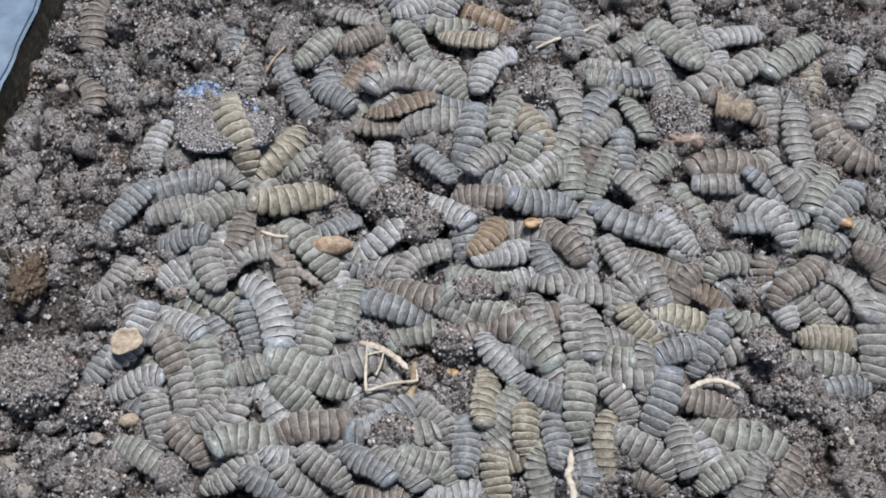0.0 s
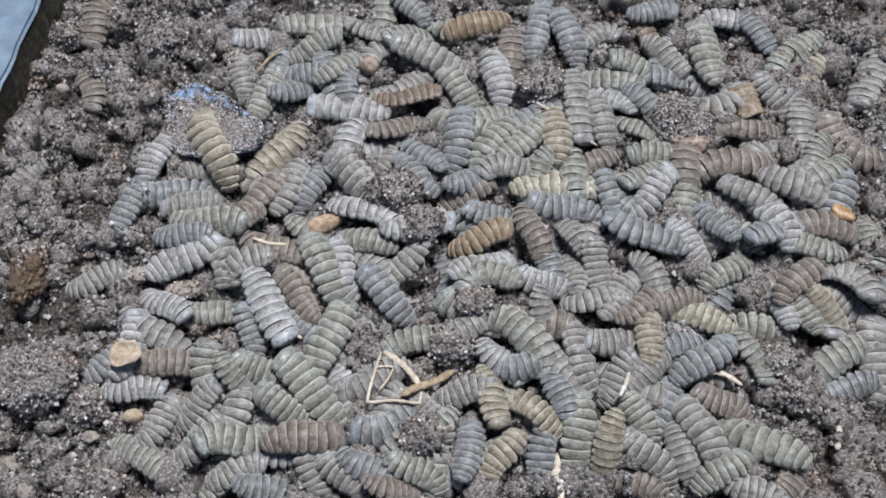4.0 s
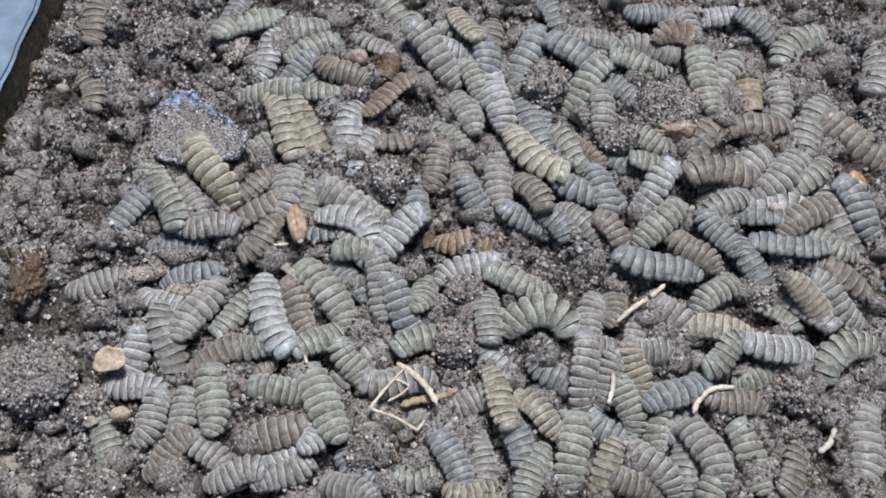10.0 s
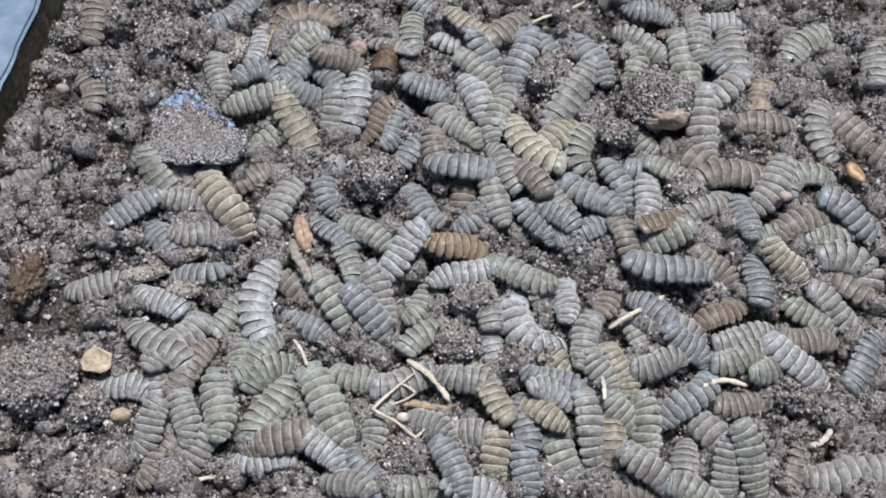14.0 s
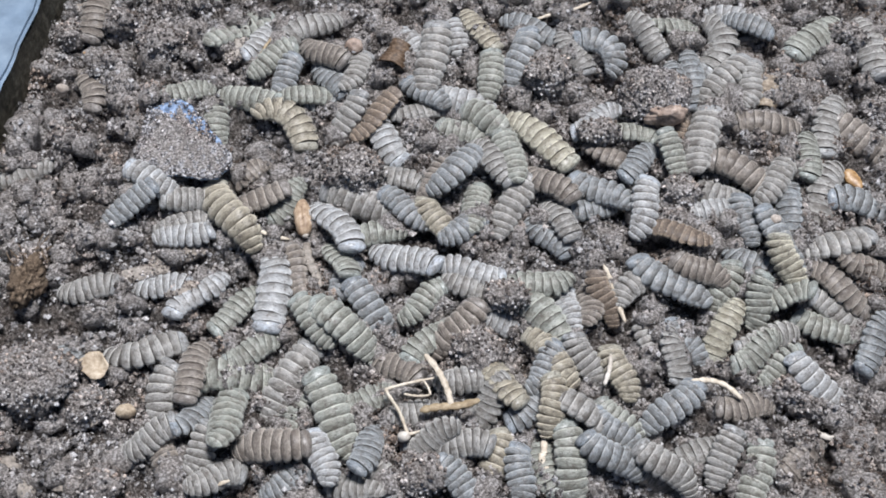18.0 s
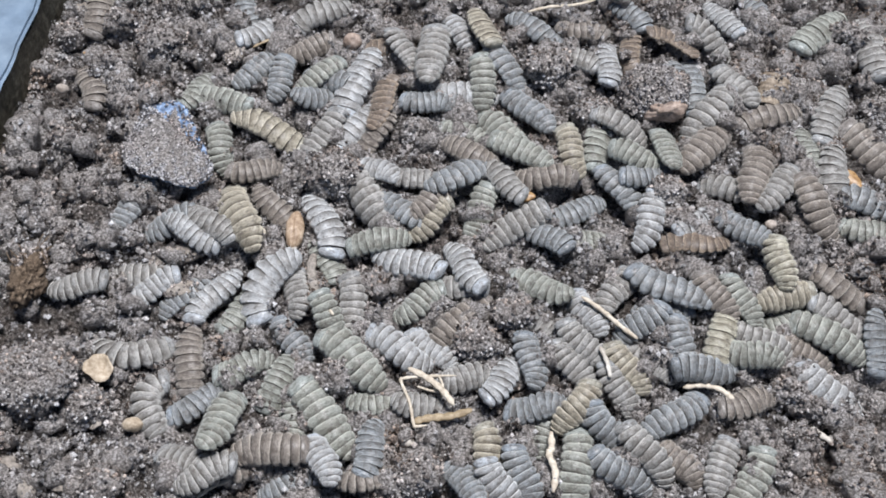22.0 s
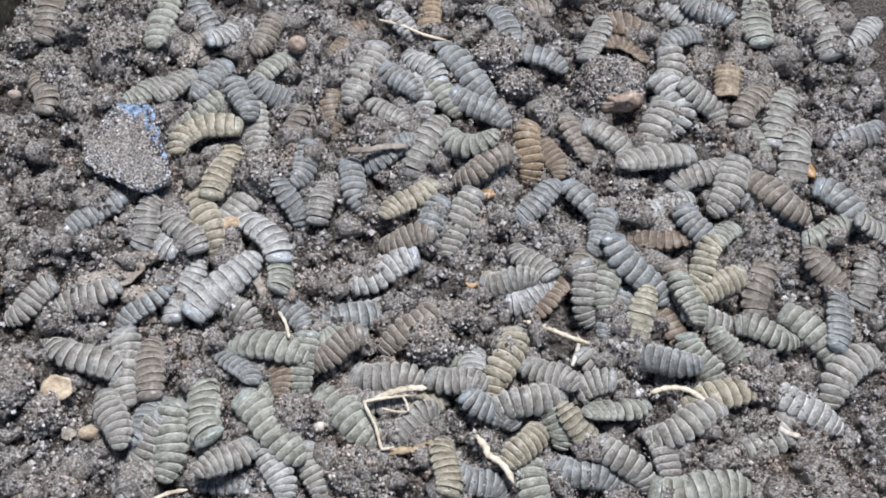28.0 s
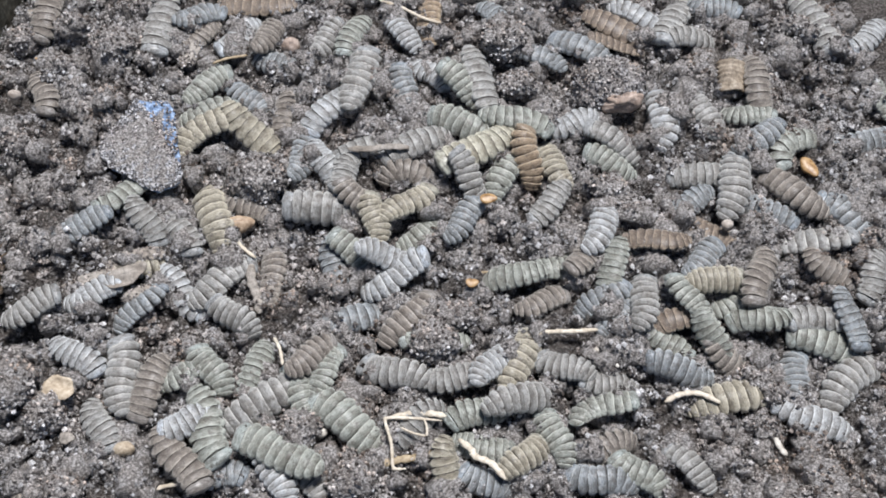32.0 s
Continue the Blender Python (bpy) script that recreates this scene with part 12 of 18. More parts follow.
    crawl('grey', 15, 5.9, 0, None, [(0,41.3,-26.5,4.2,174,3,17),(1.5,40.9,-26.4,2.2,150,-22,17),(3,41.7,-26.1,1.5,174,-13,17),(6,40.8,-27.3,2.8,167,-16,17),(7.5,43.7,-27.5,1.4,175,-14,17),(9,41.4,-28.8,3.7,168,-26,17),(11.1,36.5,-29.2,3.6,153,-32,17),(11.8,36.5,-29.2,-7.5,153,0,17),(15.1,42,-30.1,-7.5,101,0,17),(15.9,42,-30.1,2.4,101,-16,17),(17.2,42,-30.1,2.4,101,-16,17),(17.9,42,-30.1,-7.5,101,0,17),(20.5,37.2,-18,-7.5,28.5,0,21),(23.2,32.5,-5.8,-7.5,-44,0,25),(23.9,32.5,-5.8,2.3,-44,19,25),(28,32.1,-6.1,1.9,-54,-15,25),(31.1,30.3,-4.4,0.3,-45,2,25),(31.8,30.3,-4.4,-7.5,-45,0,25),(32,30.3,-4.4,-7.5,-45,0,25)])
    crawl('grey', 15, 5.9, 0, -8, [(0,41,-39.2,-0.1,113,-7),(1.5,42,-38.8,2.4,53,-21),(3,41.2,-35.6,2.5,52,-21),(6,40.9,-38.5,3.6,40,-14),(7.5,40.8,-37.4,2.4,41,-27),(9,39.4,-38.7,0.9,88,-8),(10.5,38.7,-35.8,3.8,56,-27),(12,38.1,-34.8,0.4,80,0),(14.3,37.2,-33.4,1.4,117,-10),(17,35,-31.9,0.4,116,0),(18.5,33.8,-31.1,3,116,-24),(20,33.2,-29.4,2.6,128,-14),(21.5,30.4,-33,3.2,123,-9),(23,31.8,-32,1.6,121,-7),(24.3,30.4,-34.5,3.8,129,-14),(28,34.3,-37.6,5,144,14),(30,38.8,-35.8,2,154,-3),(32,38.1,-34.8,2.8,153,8)])
    crawl('slate', 17.2, 5.9, -19.3, None, [(0,33.5,-54.2,-0.9,-93,-3,1),(0.2,33.5,-54.2,-0.9,-93,-3,1),(0.9,33.5,-54.2,-7.5,-93,0,1),(4.1,34,-54.7,-7.5,-119,0,153),(4.9,34,-54.7,1,-119,2,153),(6,34,-54.7,1,-119,2,153),(7.5,36.5,-55.4,-0.2,-111,-3,96),(9.2,34.8,-56.1,1.3,-114,5,115),(9.9,34.8,-56.1,-7.5,-114,0,115),(12.5,37.2,-55.8,-7.5,-154.5,0,58),(15.1,39.7,-55.5,-7.5,-195,0,1),(15.9,39.7,-55.5,1.1,-195,-24,1),(17,39.7,-55.5,1.1,-195,-24,1),(18.5,38.3,-56.4,6.2,-223,-7,1),(20,39.3,-57.9,2.7,-223,9,1),(21.5,40.4,-58.8,1.8,-217,-17,1),(23,40.6,-58.6,2.6,-221,-17,1),(28,40.8,-60.3,0.4,-203,-2,1),(32,44.3,-62.2,1.8,-197,2,1)])
    crawl('slate', 15, 5.9, 0, 10, [(0,-10.3,75.8,1,124,0),(1.5,-3.5,76.3,1.6,139,-9),(3,-8.6,76.4,1.6,127,-4),(4.1,-8.6,76.4,1.6,127,-4),(4.9,-8.6,76.4,-7.5,127,0),(11.1,-1.9,72.5,-7.5,146,0),(11.8,-1.9,72.5,2.5,146,-31),(14.3,-3.5,75.3,1.5,131,-10),(17.2,-3.5,76.3,1.6,139,-9),(17.9,-3.5,76.3,-7.5,139,0),(22.1,-3.5,77.3,-7.5,148,0),(22.8,-3.5,77.3,1.6,148,-8),(26.1,-3,76.2,1.6,167,-8),(26.9,-3,76.2,-7.5,167,0),(32,-3,76.2,-7.5,167,0)])
    crawl('slate', 19.6, 7, 5.9, None, [(0,35.2,71.1,0.5,102,3,14),(1.5,35.1,71.4,1.5,95,3,14),(6,35.3,62.3,2.3,114,-11,14),(7.5,35.8,63.7,2.5,118,-8,14),(9,36.1,61.8,2.4,142,-11,14),(10.5,37.4,58.7,3.2,139,-3,14),(12,39.5,61.1,5.8,143,14,14),(14.3,41.4,58.5,1.6,116,1,14),(17,45.8,60.1,2.6,121,5,135),(18.5,45.3,62,3.4,133,-8,168),(20.2,46.2,62.4,2.8,126,0,157),(20.9,46.2,62.4,-7.5,126,0,157),(31.1,51.4,62.3,-7.5,146,0,14),(31.8,51.4,62.3,-0.1,146,2,14),(32,51.4,62.3,-0.1,146,2,14)])
    crawl('moss', 18.5, 6.1, 28.6, -12, [(0,-49,46.8,-7.5,85,0),(0.9,-49,46.8,0,85,-1),(6,-46.8,47.5,-1,56,0),(7.5,-45.7,47.8,1.8,42,3),(9,-45.3,46.8,2.9,5,-18),(12,-50.8,44.5,2.6,0,-7),(14.3,-50.2,43.7,3.6,16,-7),(17,-52.5,44.9,1.9,-14,-2),(20,-51.5,43.7,3.3,-14,-17),(21.5,-57.8,43.5,3.2,-28,2),(23.2,-61.1,43.6,4,22,-23),(23.9,-61.1,43.6,-7.5,22,0),(32,-61.1,43.6,-7.5,22,0)])
    crawl('grey', 23, 7.6, -16, None, [(0,-64.9,55.3,-7.5,-123,0,-14),(0.9,-64.9,55.3,1.8,-123,-5,-14),(2.1,-64.9,55.3,1.8,-123,-5,-14),(2.8,-64.9,55.3,-7.5,-123,0,-14),(11.1,-63.7,61.4,-7.5,-114,0,118),(11.8,-63.7,61.4,3.4,-114,0,118),(13.1,-63.7,61.4,3.4,-114,0,118),(13.9,-63.7,61.4,-7.5,-114,0,118),(31.1,-65.3,70.9,-7.5,-94,0,-14),(31.8,-65.3,70.9,3.6,-94,2,-14),(32,-65.3,70.9,3.6,-94,2,-14)])
    crawl('ash', 16.4, 5.9, 0, None, [(0,-50,66.9,-7.5,159,0,-1),(0.9,-50,66.9,0.8,159,-12,-1),(3,-49.8,66,1.9,166,-22,-1),(6,-52.3,64.3,0.8,210,-12,110),(7.5,-48.9,65.3,-0.3,213,-8,-1),(9,-48.5,62.7,-1.3,233,0,-1),(10.5,-48.2,60.1,1.9,252,12,-1),(12,-53.9,61.9,1,253,-10,-1),(14.3,-50.2,64.3,1,255,-13,-1),(17,-51.4,64.5,0.8,235,-10,-1),(20,-49.7,68,0.7,230,-9,-1),(23,-50.9,67.6,2.4,204,-16,-1),(24.3,-47.6,67.8,2.1,215,-17,-1),(25.5,-48.1,66.4,2.3,210,-5,-1),(28,-46.5,67,3.1,218,-24,-1),(30,-44.7,67.4,1.1,226,-6,-1),(32,-44.3,67.4,1.1,224,-6,-1)])
    crawl('slate', 15, 5.9, 13.8, 6, [(0,-38.5,57.2,-7.5,305,0),(0.9,-38.5,57.2,-0.6,305,-1),(3,-38.7,55.9,-1.6,333,0),(6,-39,53.3,0.1,389,-7),(7.5,-40,53.5,-0.9,401,0),(9,-40.9,53.6,1.7,412,-28),(10.5,-40.2,54.7,0.2,395,-7),(14.3,-40,53.3,2.5,405,6),(17,-43.6,54,1.6,431,-21),(18.5,-42.8,52.7,0.3,421,-5),(20,-43.1,53.7,2.3,422,-26),(23,-44.2,49.3,3.3,441,5),(24.3,-44,48.3,1.5,449,-11),(28,-42.3,46.3,1.2,469,0),(30,-40.4,45.3,2.2,485,-26),(32,-40.2,47.1,-0.9,495,-5)])
    crawl('brown', 15, 5.3, 10.9, None, [(0,-17.7,50.9,-7.5,30,0,-112),(0.9,-17.7,50.9,3,30,4,-112),(2.1,-17.7,50.9,3,30,4,-112),(2.8,-17.7,50.9,-7.5,30,0,-112),(4.5,-16.4,48.3,-7.5,70,0,-62),(6.2,-15,45.8,-7.5,110,0,-12),(6.9,-15,45.8,4.7,110,5,-12),(8.1,-15,45.8,4.7,110,5,-12),(8.8,-15,45.8,-7.5,110,0,-12),(13.1,-18,38.4,-7.5,45,0,-12),(13.9,-18,38.4,0.8,45,-18,-12),(17.2,-17.3,39.2,0.3,46,-8,-12),(17.9,-17.3,39.2,-7.5,46,0,-12),(23.2,-19.1,42.6,-7.5,98,0,-12),(23.9,-19.1,42.6,0.4,98,-8,-12),(25.5,-19.3,42.5,0.3,90,-9,-12),(31.1,-17,43.2,0.6,82,-9,-12),(31.8,-17,43.2,-7.5,82,0,-12),(32,-17,43.2,-7.5,82,0,-12)])
    crawl('slate', 16, 5.9, 14.8, None, [(0,-31.8,18.4,-7.5,35,0,-16),(0.9,-31.8,18.4,0.2,35,-2,-16),(3,-34.8,18.6,-0.1,69,1,-16),(6,-33.3,16.9,0.9,70,-6,31),(7.5,-35.2,19.3,0.9,74,9,-16),(9.2,-36.7,17.1,2.9,85,-8,-16),(9.9,-36.7,17.1,-7.5,85,0,-16),(13.1,-30.7,17.5,-7.5,112,0,-16),(13.9,-30.7,17.5,0.3,112,5,-16),(17.2,-33.2,20.7,-0.8,131,5,-16),(17.9,-33.2,20.7,-7.5,131,0,-16),(23.5,-33,18.3,-7.5,173.5,0,-16),(29.1,-32.9,15.9,-7.5,216,0,-16),(29.8,-32.9,15.9,0.2,216,-6,-16),(31.1,-32.9,15.9,0.2,216,-6,-16),(31.8,-32.9,15.9,-7.5,216,0,-16),(32,-32.9,15.9,-7.5,216,0,-16)])
    crawl('slate', 17.1, 5.9, 12.3, None, [(0,-7.2,18.2,-7.5,150,0,-15),(0.9,-7.2,18.2,1.3,150,2,-15),(3,-7.3,21.6,1.4,137,4,-15),(6,-6.1,19,1.4,123,2,-15),(7.5,-5.7,14.9,2.1,117,-4,-15),(10.5,-7.2,13.9,2.2,107,13,-15),(12,-6.8,13.6,1.3,114,2,-15),(14.3,-5.4,10.7,3.4,129,12,-15),(17,-10.8,12.7,1.3,131,4,-15),(18.5,-9.3,10.7,0.3,149,0,-15),(20,-7.8,8.7,2.3,168,-13,-15),(21.5,-9.3,10.9,-0.6,159,0,-15),(25.5,-12.4,13.9,0.4,106,5,-15),(28,-12.3,18.3,1.7,106,5,-15),(30,-12.2,14.9,2.6,173,3,133),(31.1,-12.2,14.9,2.6,173,3,133),(31.8,-12.2,14.9,-7.5,173,0,133),(32,-12.2,14.9,-7.5,173,0,133)])
    crawl('grey', 15, 5.9, -19.5, 18, [(0,-9.5,27.5,-7.5,58,0),(0.9,-9.5,27.5,2.3,58,21),(3,-12,27.6,-0.1,60,0),(6,-17,27.6,0.9,65,5),(8.1,-17.7,25.8,0.8,51,2),(8.8,-17.7,25.8,-7.5,51,0),(17.2,-11.7,20.9,-7.5,-23,0),(17.9,-11.7,20.9,0.3,-23,-1),(20,-10.9,21.7,0.4,-2,-1),(21.5,-9.4,20,0.4,-31,1),(23,-5.4,20.8,2,32,3),(24.5,-8.5,20.8,0.5,-23,0),(24.9,-8.5,20.8,-7.5,-23,0),(29.1,-14.6,21.9,-7.5,-67,0),(29.8,-14.6,21.9,0.1,-67,0),(32,-14.3,20,4.5,-113,-16)])
    crawl('taupe', 20, 6.5, -28.3, -2, [(0,-45.6,10.7,-7.5,31,0),(0.9,-45.6,10.7,2.8,31,1),(3,-46.8,12.4,1.5,44,0),(6,-49.3,15.9,2.5,70,6),(7.5,-50.1,11.6,4.1,62,17),(9,-49.7,11.8,2.3,66,10),(10.5,-49.1,9,0.4,17,-14),(11.1,-49.1,9,0.4,17,-14),(11.8,-49.1,9,-7.5,17,0),(15.1,-50.3,13.7,-7.5,23,0),(15.9,-50.3,13.7,-0.6,23,-3),(20.2,-48.3,15.5,-0.6,26,-5),(20.9,-48.3,15.5,-7.5,26,0),(23.2,-55.3,18.4,-7.5,19,0),(23.9,-55.3,18.4,0.3,19,-4),(26.1,-53.3,19.3,0.2,26,-5),(26.9,-53.3,19.3,-7.5,26,0),(32,-53.3,19.3,-7.5,26,0)])
    crawl('moss', 15, 5.9, -23.4, -25, [(0,-34.6,5.4,-7.5,-61,0),(0.9,-34.6,5.4,-1.3,-61,13),(4.1,-33.7,4.2,0.3,-40,19),(4.9,-33.7,4.2,-7.5,-40,0),(6.5,-34,7.2,-7.5,-80,0),(8.1,-34.4,10.1,-7.5,-120,0),(8.8,-34.4,10.1,3.9,-120,22),(10.5,-35.6,12.6,-0.1,-123,12),(11.2,-36.4,13.1,-0.2,-85,14),(12,-37.2,13.6,-0.4,-46,15),(13.1,-37.2,13.6,-0.4,-46,15),(13.9,-37.2,13.6,-7.5,-46,0),(15.6,-38.6,13.6,-7.5,-87,0),(17.2,-40,13.5,-7.5,-128,0),(17.9,-40,13.5,-0.1,-128,9),(19.1,-40,13.5,-0.1,-128,9),(19.8,-40,13.5,-7.5,-128,0),(23.2,-41.8,11.3,-7.5,-132,0),(23.9,-41.8,11.3,0.7,-132,21),(24.5,-41.8,11.3,0.7,-132,21),(24.9,-41.8,11.3,-7.5,-132,0),(32,-41.8,11.3,-7.5,-132,0)])
    crawl('ash', 21, 6.9, 5.2, None, [(0,-33.1,34.2,-7.5,-72,0,5),(0.9,-33.1,34.2,-1.1,-72,-1,5),(1.5,-33.1,34.2,-1.1,-72,-1,5),(3,-25.9,33.8,-1.2,-127,-4,5),(6,-24.6,30.3,0.5,-87,-3,5),(7.5,-27.3,35.4,1.2,-85,17,5),(9,-24.8,32.1,1.7,-103,11,-31),(10.5,-25.5,35.2,2,-106,8,20),(12,-24.4,40.6,3.2,-110,16,5),(15.1,-23.1,45.2,2,-103,-1,5),(15.9,-23.1,45.2,-7.5,-103,0,5),(19.1,-25.9,51,-7.5,-111,0,59),(19.8,-25.9,51,2.8,-111,-5,59),(20.2,-25.9,51,2.8,-111,-5,59),(20.9,-25.9,51,-7.5,-111,0,59),(32,-25.9,51,-7.5,-111,0,59)])
    crawl('grey', 18.7, 6.5, -11.5, None, [(0,-35.8,77.1,-7.5,-86,0,21),(0.9,-35.8,77.1,1.8,-86,-10,21),(2.1,-35.8,77.1,1.8,-86,-10,21),(2.8,-35.8,77.1,-7.5,-86,0,21),(9.2,-40.9,68.7,-7.5,-152,0,66),(9.9,-40.9,68.7,0.8,-152,8,66),(12,-40.3,69.9,0.8,-157,7,21),(14.3,-39,70,-0.2,-159,0,21),(17,-37.4,70.1,1.7,-160,2,21),(18.5,-36.4,68.7,2.5,-140,-6,21),(20,-35.5,71,1.2,-148,5,21),(24.3,-34.2,76,2,-139,-5,21),(26.1,-34.1,74.3,3.1,-132,-11,21),(26.9,-34.1,74.3,-7.5,-132,0,21),(32,-34.1,74.3,-7.5,-132,0,21)])
    crawl('taupe', 20.4, 6.9, 0, -22, [(0,18.7,51.4,-7.5,-98,0),(0.9,18.7,51.4,0.8,-98,9),(1.5,18.7,51.4,0.8,-98,9),(3,19.2,57.9,1.2,-93,12),(6,15.8,60,0.9,-107,16),(7.5,15,62.6,1.2,-72,12),(9,13.5,63,-0.7,-91,0),(10.5,12,63.3,0.3,-109,12),(12,14.2,65.4,-0.7,-122,0),(15.1,17.5,68.6,2.3,-141,-10),(15.9,17.5,68.6,-7.5,-141,0),(24.5,23.2,71.6,-7.5,-219,0),(24.9,23.2,71.6,1.6,-219,15),(26.1,23.2,71.6,1.6,-219,15),(26.9,23.2,71.6,-7.5,-219,0),(32,23.2,71.6,-7.5,-219,0)])
    crawl('slate', 15, 5.9, 6.7, None, [(0,59.3,75.7,-7.5,2,0,-6),(0.9,59.3,75.7,1,2,8,-6),(3,59.6,76.9,0.2,8,7,-6),(6,59.3,75.2,-0.8,-18,0,-6),(7.5,59.2,74.3,0.9,-31,9,-6),(10.5,58.5,74.7,1,-7,8,-6),(15.1,57.7,75.7,1.1,-18,9,-6),(15.9,57.7,75.7,-7.5,-18,0,-6),(19.1,52.9,75.6,-7.5,-60,0,-6),(19.8,52.9,75.6,1.2,-60,10,-6),(22.1,52.7,74.3,1.7,-56,1,-6),(22.8,52.7,74.3,-7.5,-56,0,-6),(26.1,87.6,73.2,-7.5,-31,0,8),(26.9,87.6,73.2,1.7,-31,-1,8),(32,90.1,74.2,1.8,-20,1,8)])
    crawl('ash', 15.3, 5.9, 5.6, None, [(0,45.9,44,-7.5,145,0,-1),(0.9,45.9,44,1.2,145,9,-1),(4.1,45.5,43.5,3.5,137,12,-1),(4.9,45.5,43.5,-7.5,137,0,-1),(8.1,39.6,41.4,-7.5,150,0,-1),(8.8,39.6,41.4,1.9,150,18,-1),(9.2,39.6,41.4,1.9,150,18,-1),(9.9,39.6,41.4,-7.5,150,0,-1),(10.5,42.2,47.3,-7.5,194,0,8.5),(11.1,44.7,53.2,-7.5,238,0,18),(11.8,44.7,53.2,3.4,238,8,18),(13.1,44.7,53.2,3.4,238,8,18),(13.9,44.7,53.2,-7.5,238,0,18),(15.1,40.6,36.9,-7.5,227,0,-1),(15.9,40.6,36.9,3.2,227,-10,-1),(19.1,40.7,37,2.8,195,16,-1),(19.8,40.7,37,-7.5,195,0,-1),(20.6,29,44.6,-7.5,139,0,-7.3),(21.3,17.3,52.1,-7.5,83,0,-13.7),(22.1,5.6,59.7,-7.5,27,0,-20),(22.8,5.6,59.7,2.4,27,7,-20),(23.2,5.6,59.7,2.4,27,7,-20),(23.9,5.6,59.7,-7.5,27,0,-20),(25,6.4,57.5,-7.5,-17.5,0,-20),(26.1,7.2,55.3,-7.5,-62,0,-20),(26.9,7.2,55.3,2.8,-62,-7,-20),(30,7.1,53,3.2,-41,1,-20),(32,8.7,54.3,0.2,-47,-1,-20)])
    crawl('slate', 15, 5.9, 1.3, None, [(0,50.1,49,-7.5,-99,0,-9),(0.9,50.1,49,4.1,-99,5,-9),(2.1,50.1,49,4.1,-99,5,-9),(2.8,50.1,49,-7.5,-99,0,-9),(4.5,46.2,37.5,-7.5,-166,0,5),(6.2,42.2,26.1,-7.5,-233,0,19),(6.9,42.2,26.1,3.1,-233,-31,19),(7.5,42.2,26.1,3.1,-233,-31,19),(9,47.5,24.6,1.4,-238,-7,19),(10.5,46.1,25.5,1.3,-218,-6,19),(12,50.3,24.7,2.6,-206,10,19),(14.3,54.8,22.4,0.7,-194,-8,19),(17,52.1,23.4,-0.3,-153,0,19),(18.5,50.6,24,5,-131,-13,19),(20,50.6,24,5.3,-149,-22,19),(21.5,53.3,21.5,0.7,-181,-8,19),(22.1,53.3,21.5,0.7,-181,-8,19),(22.8,53.3,21.5,-7.5,-181,0,19),(29.1,58.5,21.5,-7.5,-197,0,19),(29.8,58.5,21.5,2.1,-197,-9,19),(31.1,58.5,21.5,2.1,-197,-9,19),(31.8,58.5,21.5,-7.5,-197,0,19),(32,58.5,21.5,-7.5,-197,0,19)])
    crawl('slate', 15.1, 5.9, -8.4, 8, [(0,88.3,67.5,-7.5,-71,0),(0.9,88.3,67.5,2.5,-71,28),(3,87.7,67.7,1.5,-63,0),(6,86.5,68.2,3.8,-46,14),(7.5,88.2,70.2,1,-54,5),(9,87.1,69.8,2.1,-38,22),(11.1,89.7,69.6,1.1,-36,4),(11.8,89.7,69.6,-7.5,-36,0),(15.1,84.6,72.1,-7.5,-9,0),(15.9,84.6,72.1,0.5,-9,-5),(18.5,86.9,72.2,-0.5,-32,0),(20,89.2,72.3,1.4,-56,7),(22.1,89.6,74.8,0.9,-57,5),(22.8,89.6,74.8,-7.5,-57,0),(24.5,84.4,69.2,-7.5,-12.5,0),(26.1,79.2,63.7,-7.5,32,0),(26.9,79.2,63.7,1.3,32,20),(31.1,79.2,61.2,3.8,31,8),(31.8,79.2,61.2,-7.5,31,0),(32,79.2,61.2,-7.5,31,0)])
    crawl('slate', 15.4, 5.9, 0, 24, [(0,56.1,39.9,-7.5,17,0),(0.9,56.1,39.9,2.5,17,27),(1.5,56.1,39.9,2.5,17,27),(3,53.4,43.3,1.8,-55,10),(6,58.4,46.1,1.3,17,7),(7.5,59.5,49.9,0.9,-13,10),(9,61.2,44.9,2,-11,27),(10.5,64,43.3,1.7,-37,2),(12,63.1,43.5,2.1,-38,-3),(17,62.1,46.9,1.9,-85,-5),(18.5,62.7,49.7,2.2,-77,20),(20,62.1,50.3,1.5,-64,3),(23,63.4,52.7,1.6,-91,-4),(24.3,62.8,57.3,0.5,-80,6),(26.1,64.1,55.8,0.4,-87,5),(26.9,64.1,55.8,-7.5,-87,0),(32,64.1,55.8,-7.5,-87,0)])
    crawl('slate', 18.9, 6, 0, 9, [(0,65.1,34.5,-7.5,243,0),(0.9,65.1,34.5,-0.2,243,-3),(2.1,65.1,34.5,-0.2,243,-3),(2.8,65.1,34.5,-7.5,243,0),(6.2,66.6,39.8,-7.5,166,0),(6.9,66.6,39.8,3.9,166,13),(9.2,68,42.6,4.3,188,-5),(9.9,68,42.6,-7.5,188,0),(12.5,68,46.4,-7.5,233,0),(15.1,68.1,50.2,-7.5,278,0),(15.9,68.1,50.2,2.4,278,27),(17,68.1,50.2,2.4,278,27),(18.5,68.3,52.7,0.3,275,3),(21.5,68.3,50.4,-0.5,279,3),(23.2,68.4,51.4,-0.6,243,3),(23.9,68.4,51.4,-7.5,243,0),(32,68.4,51.4,-7.5,243,0)])
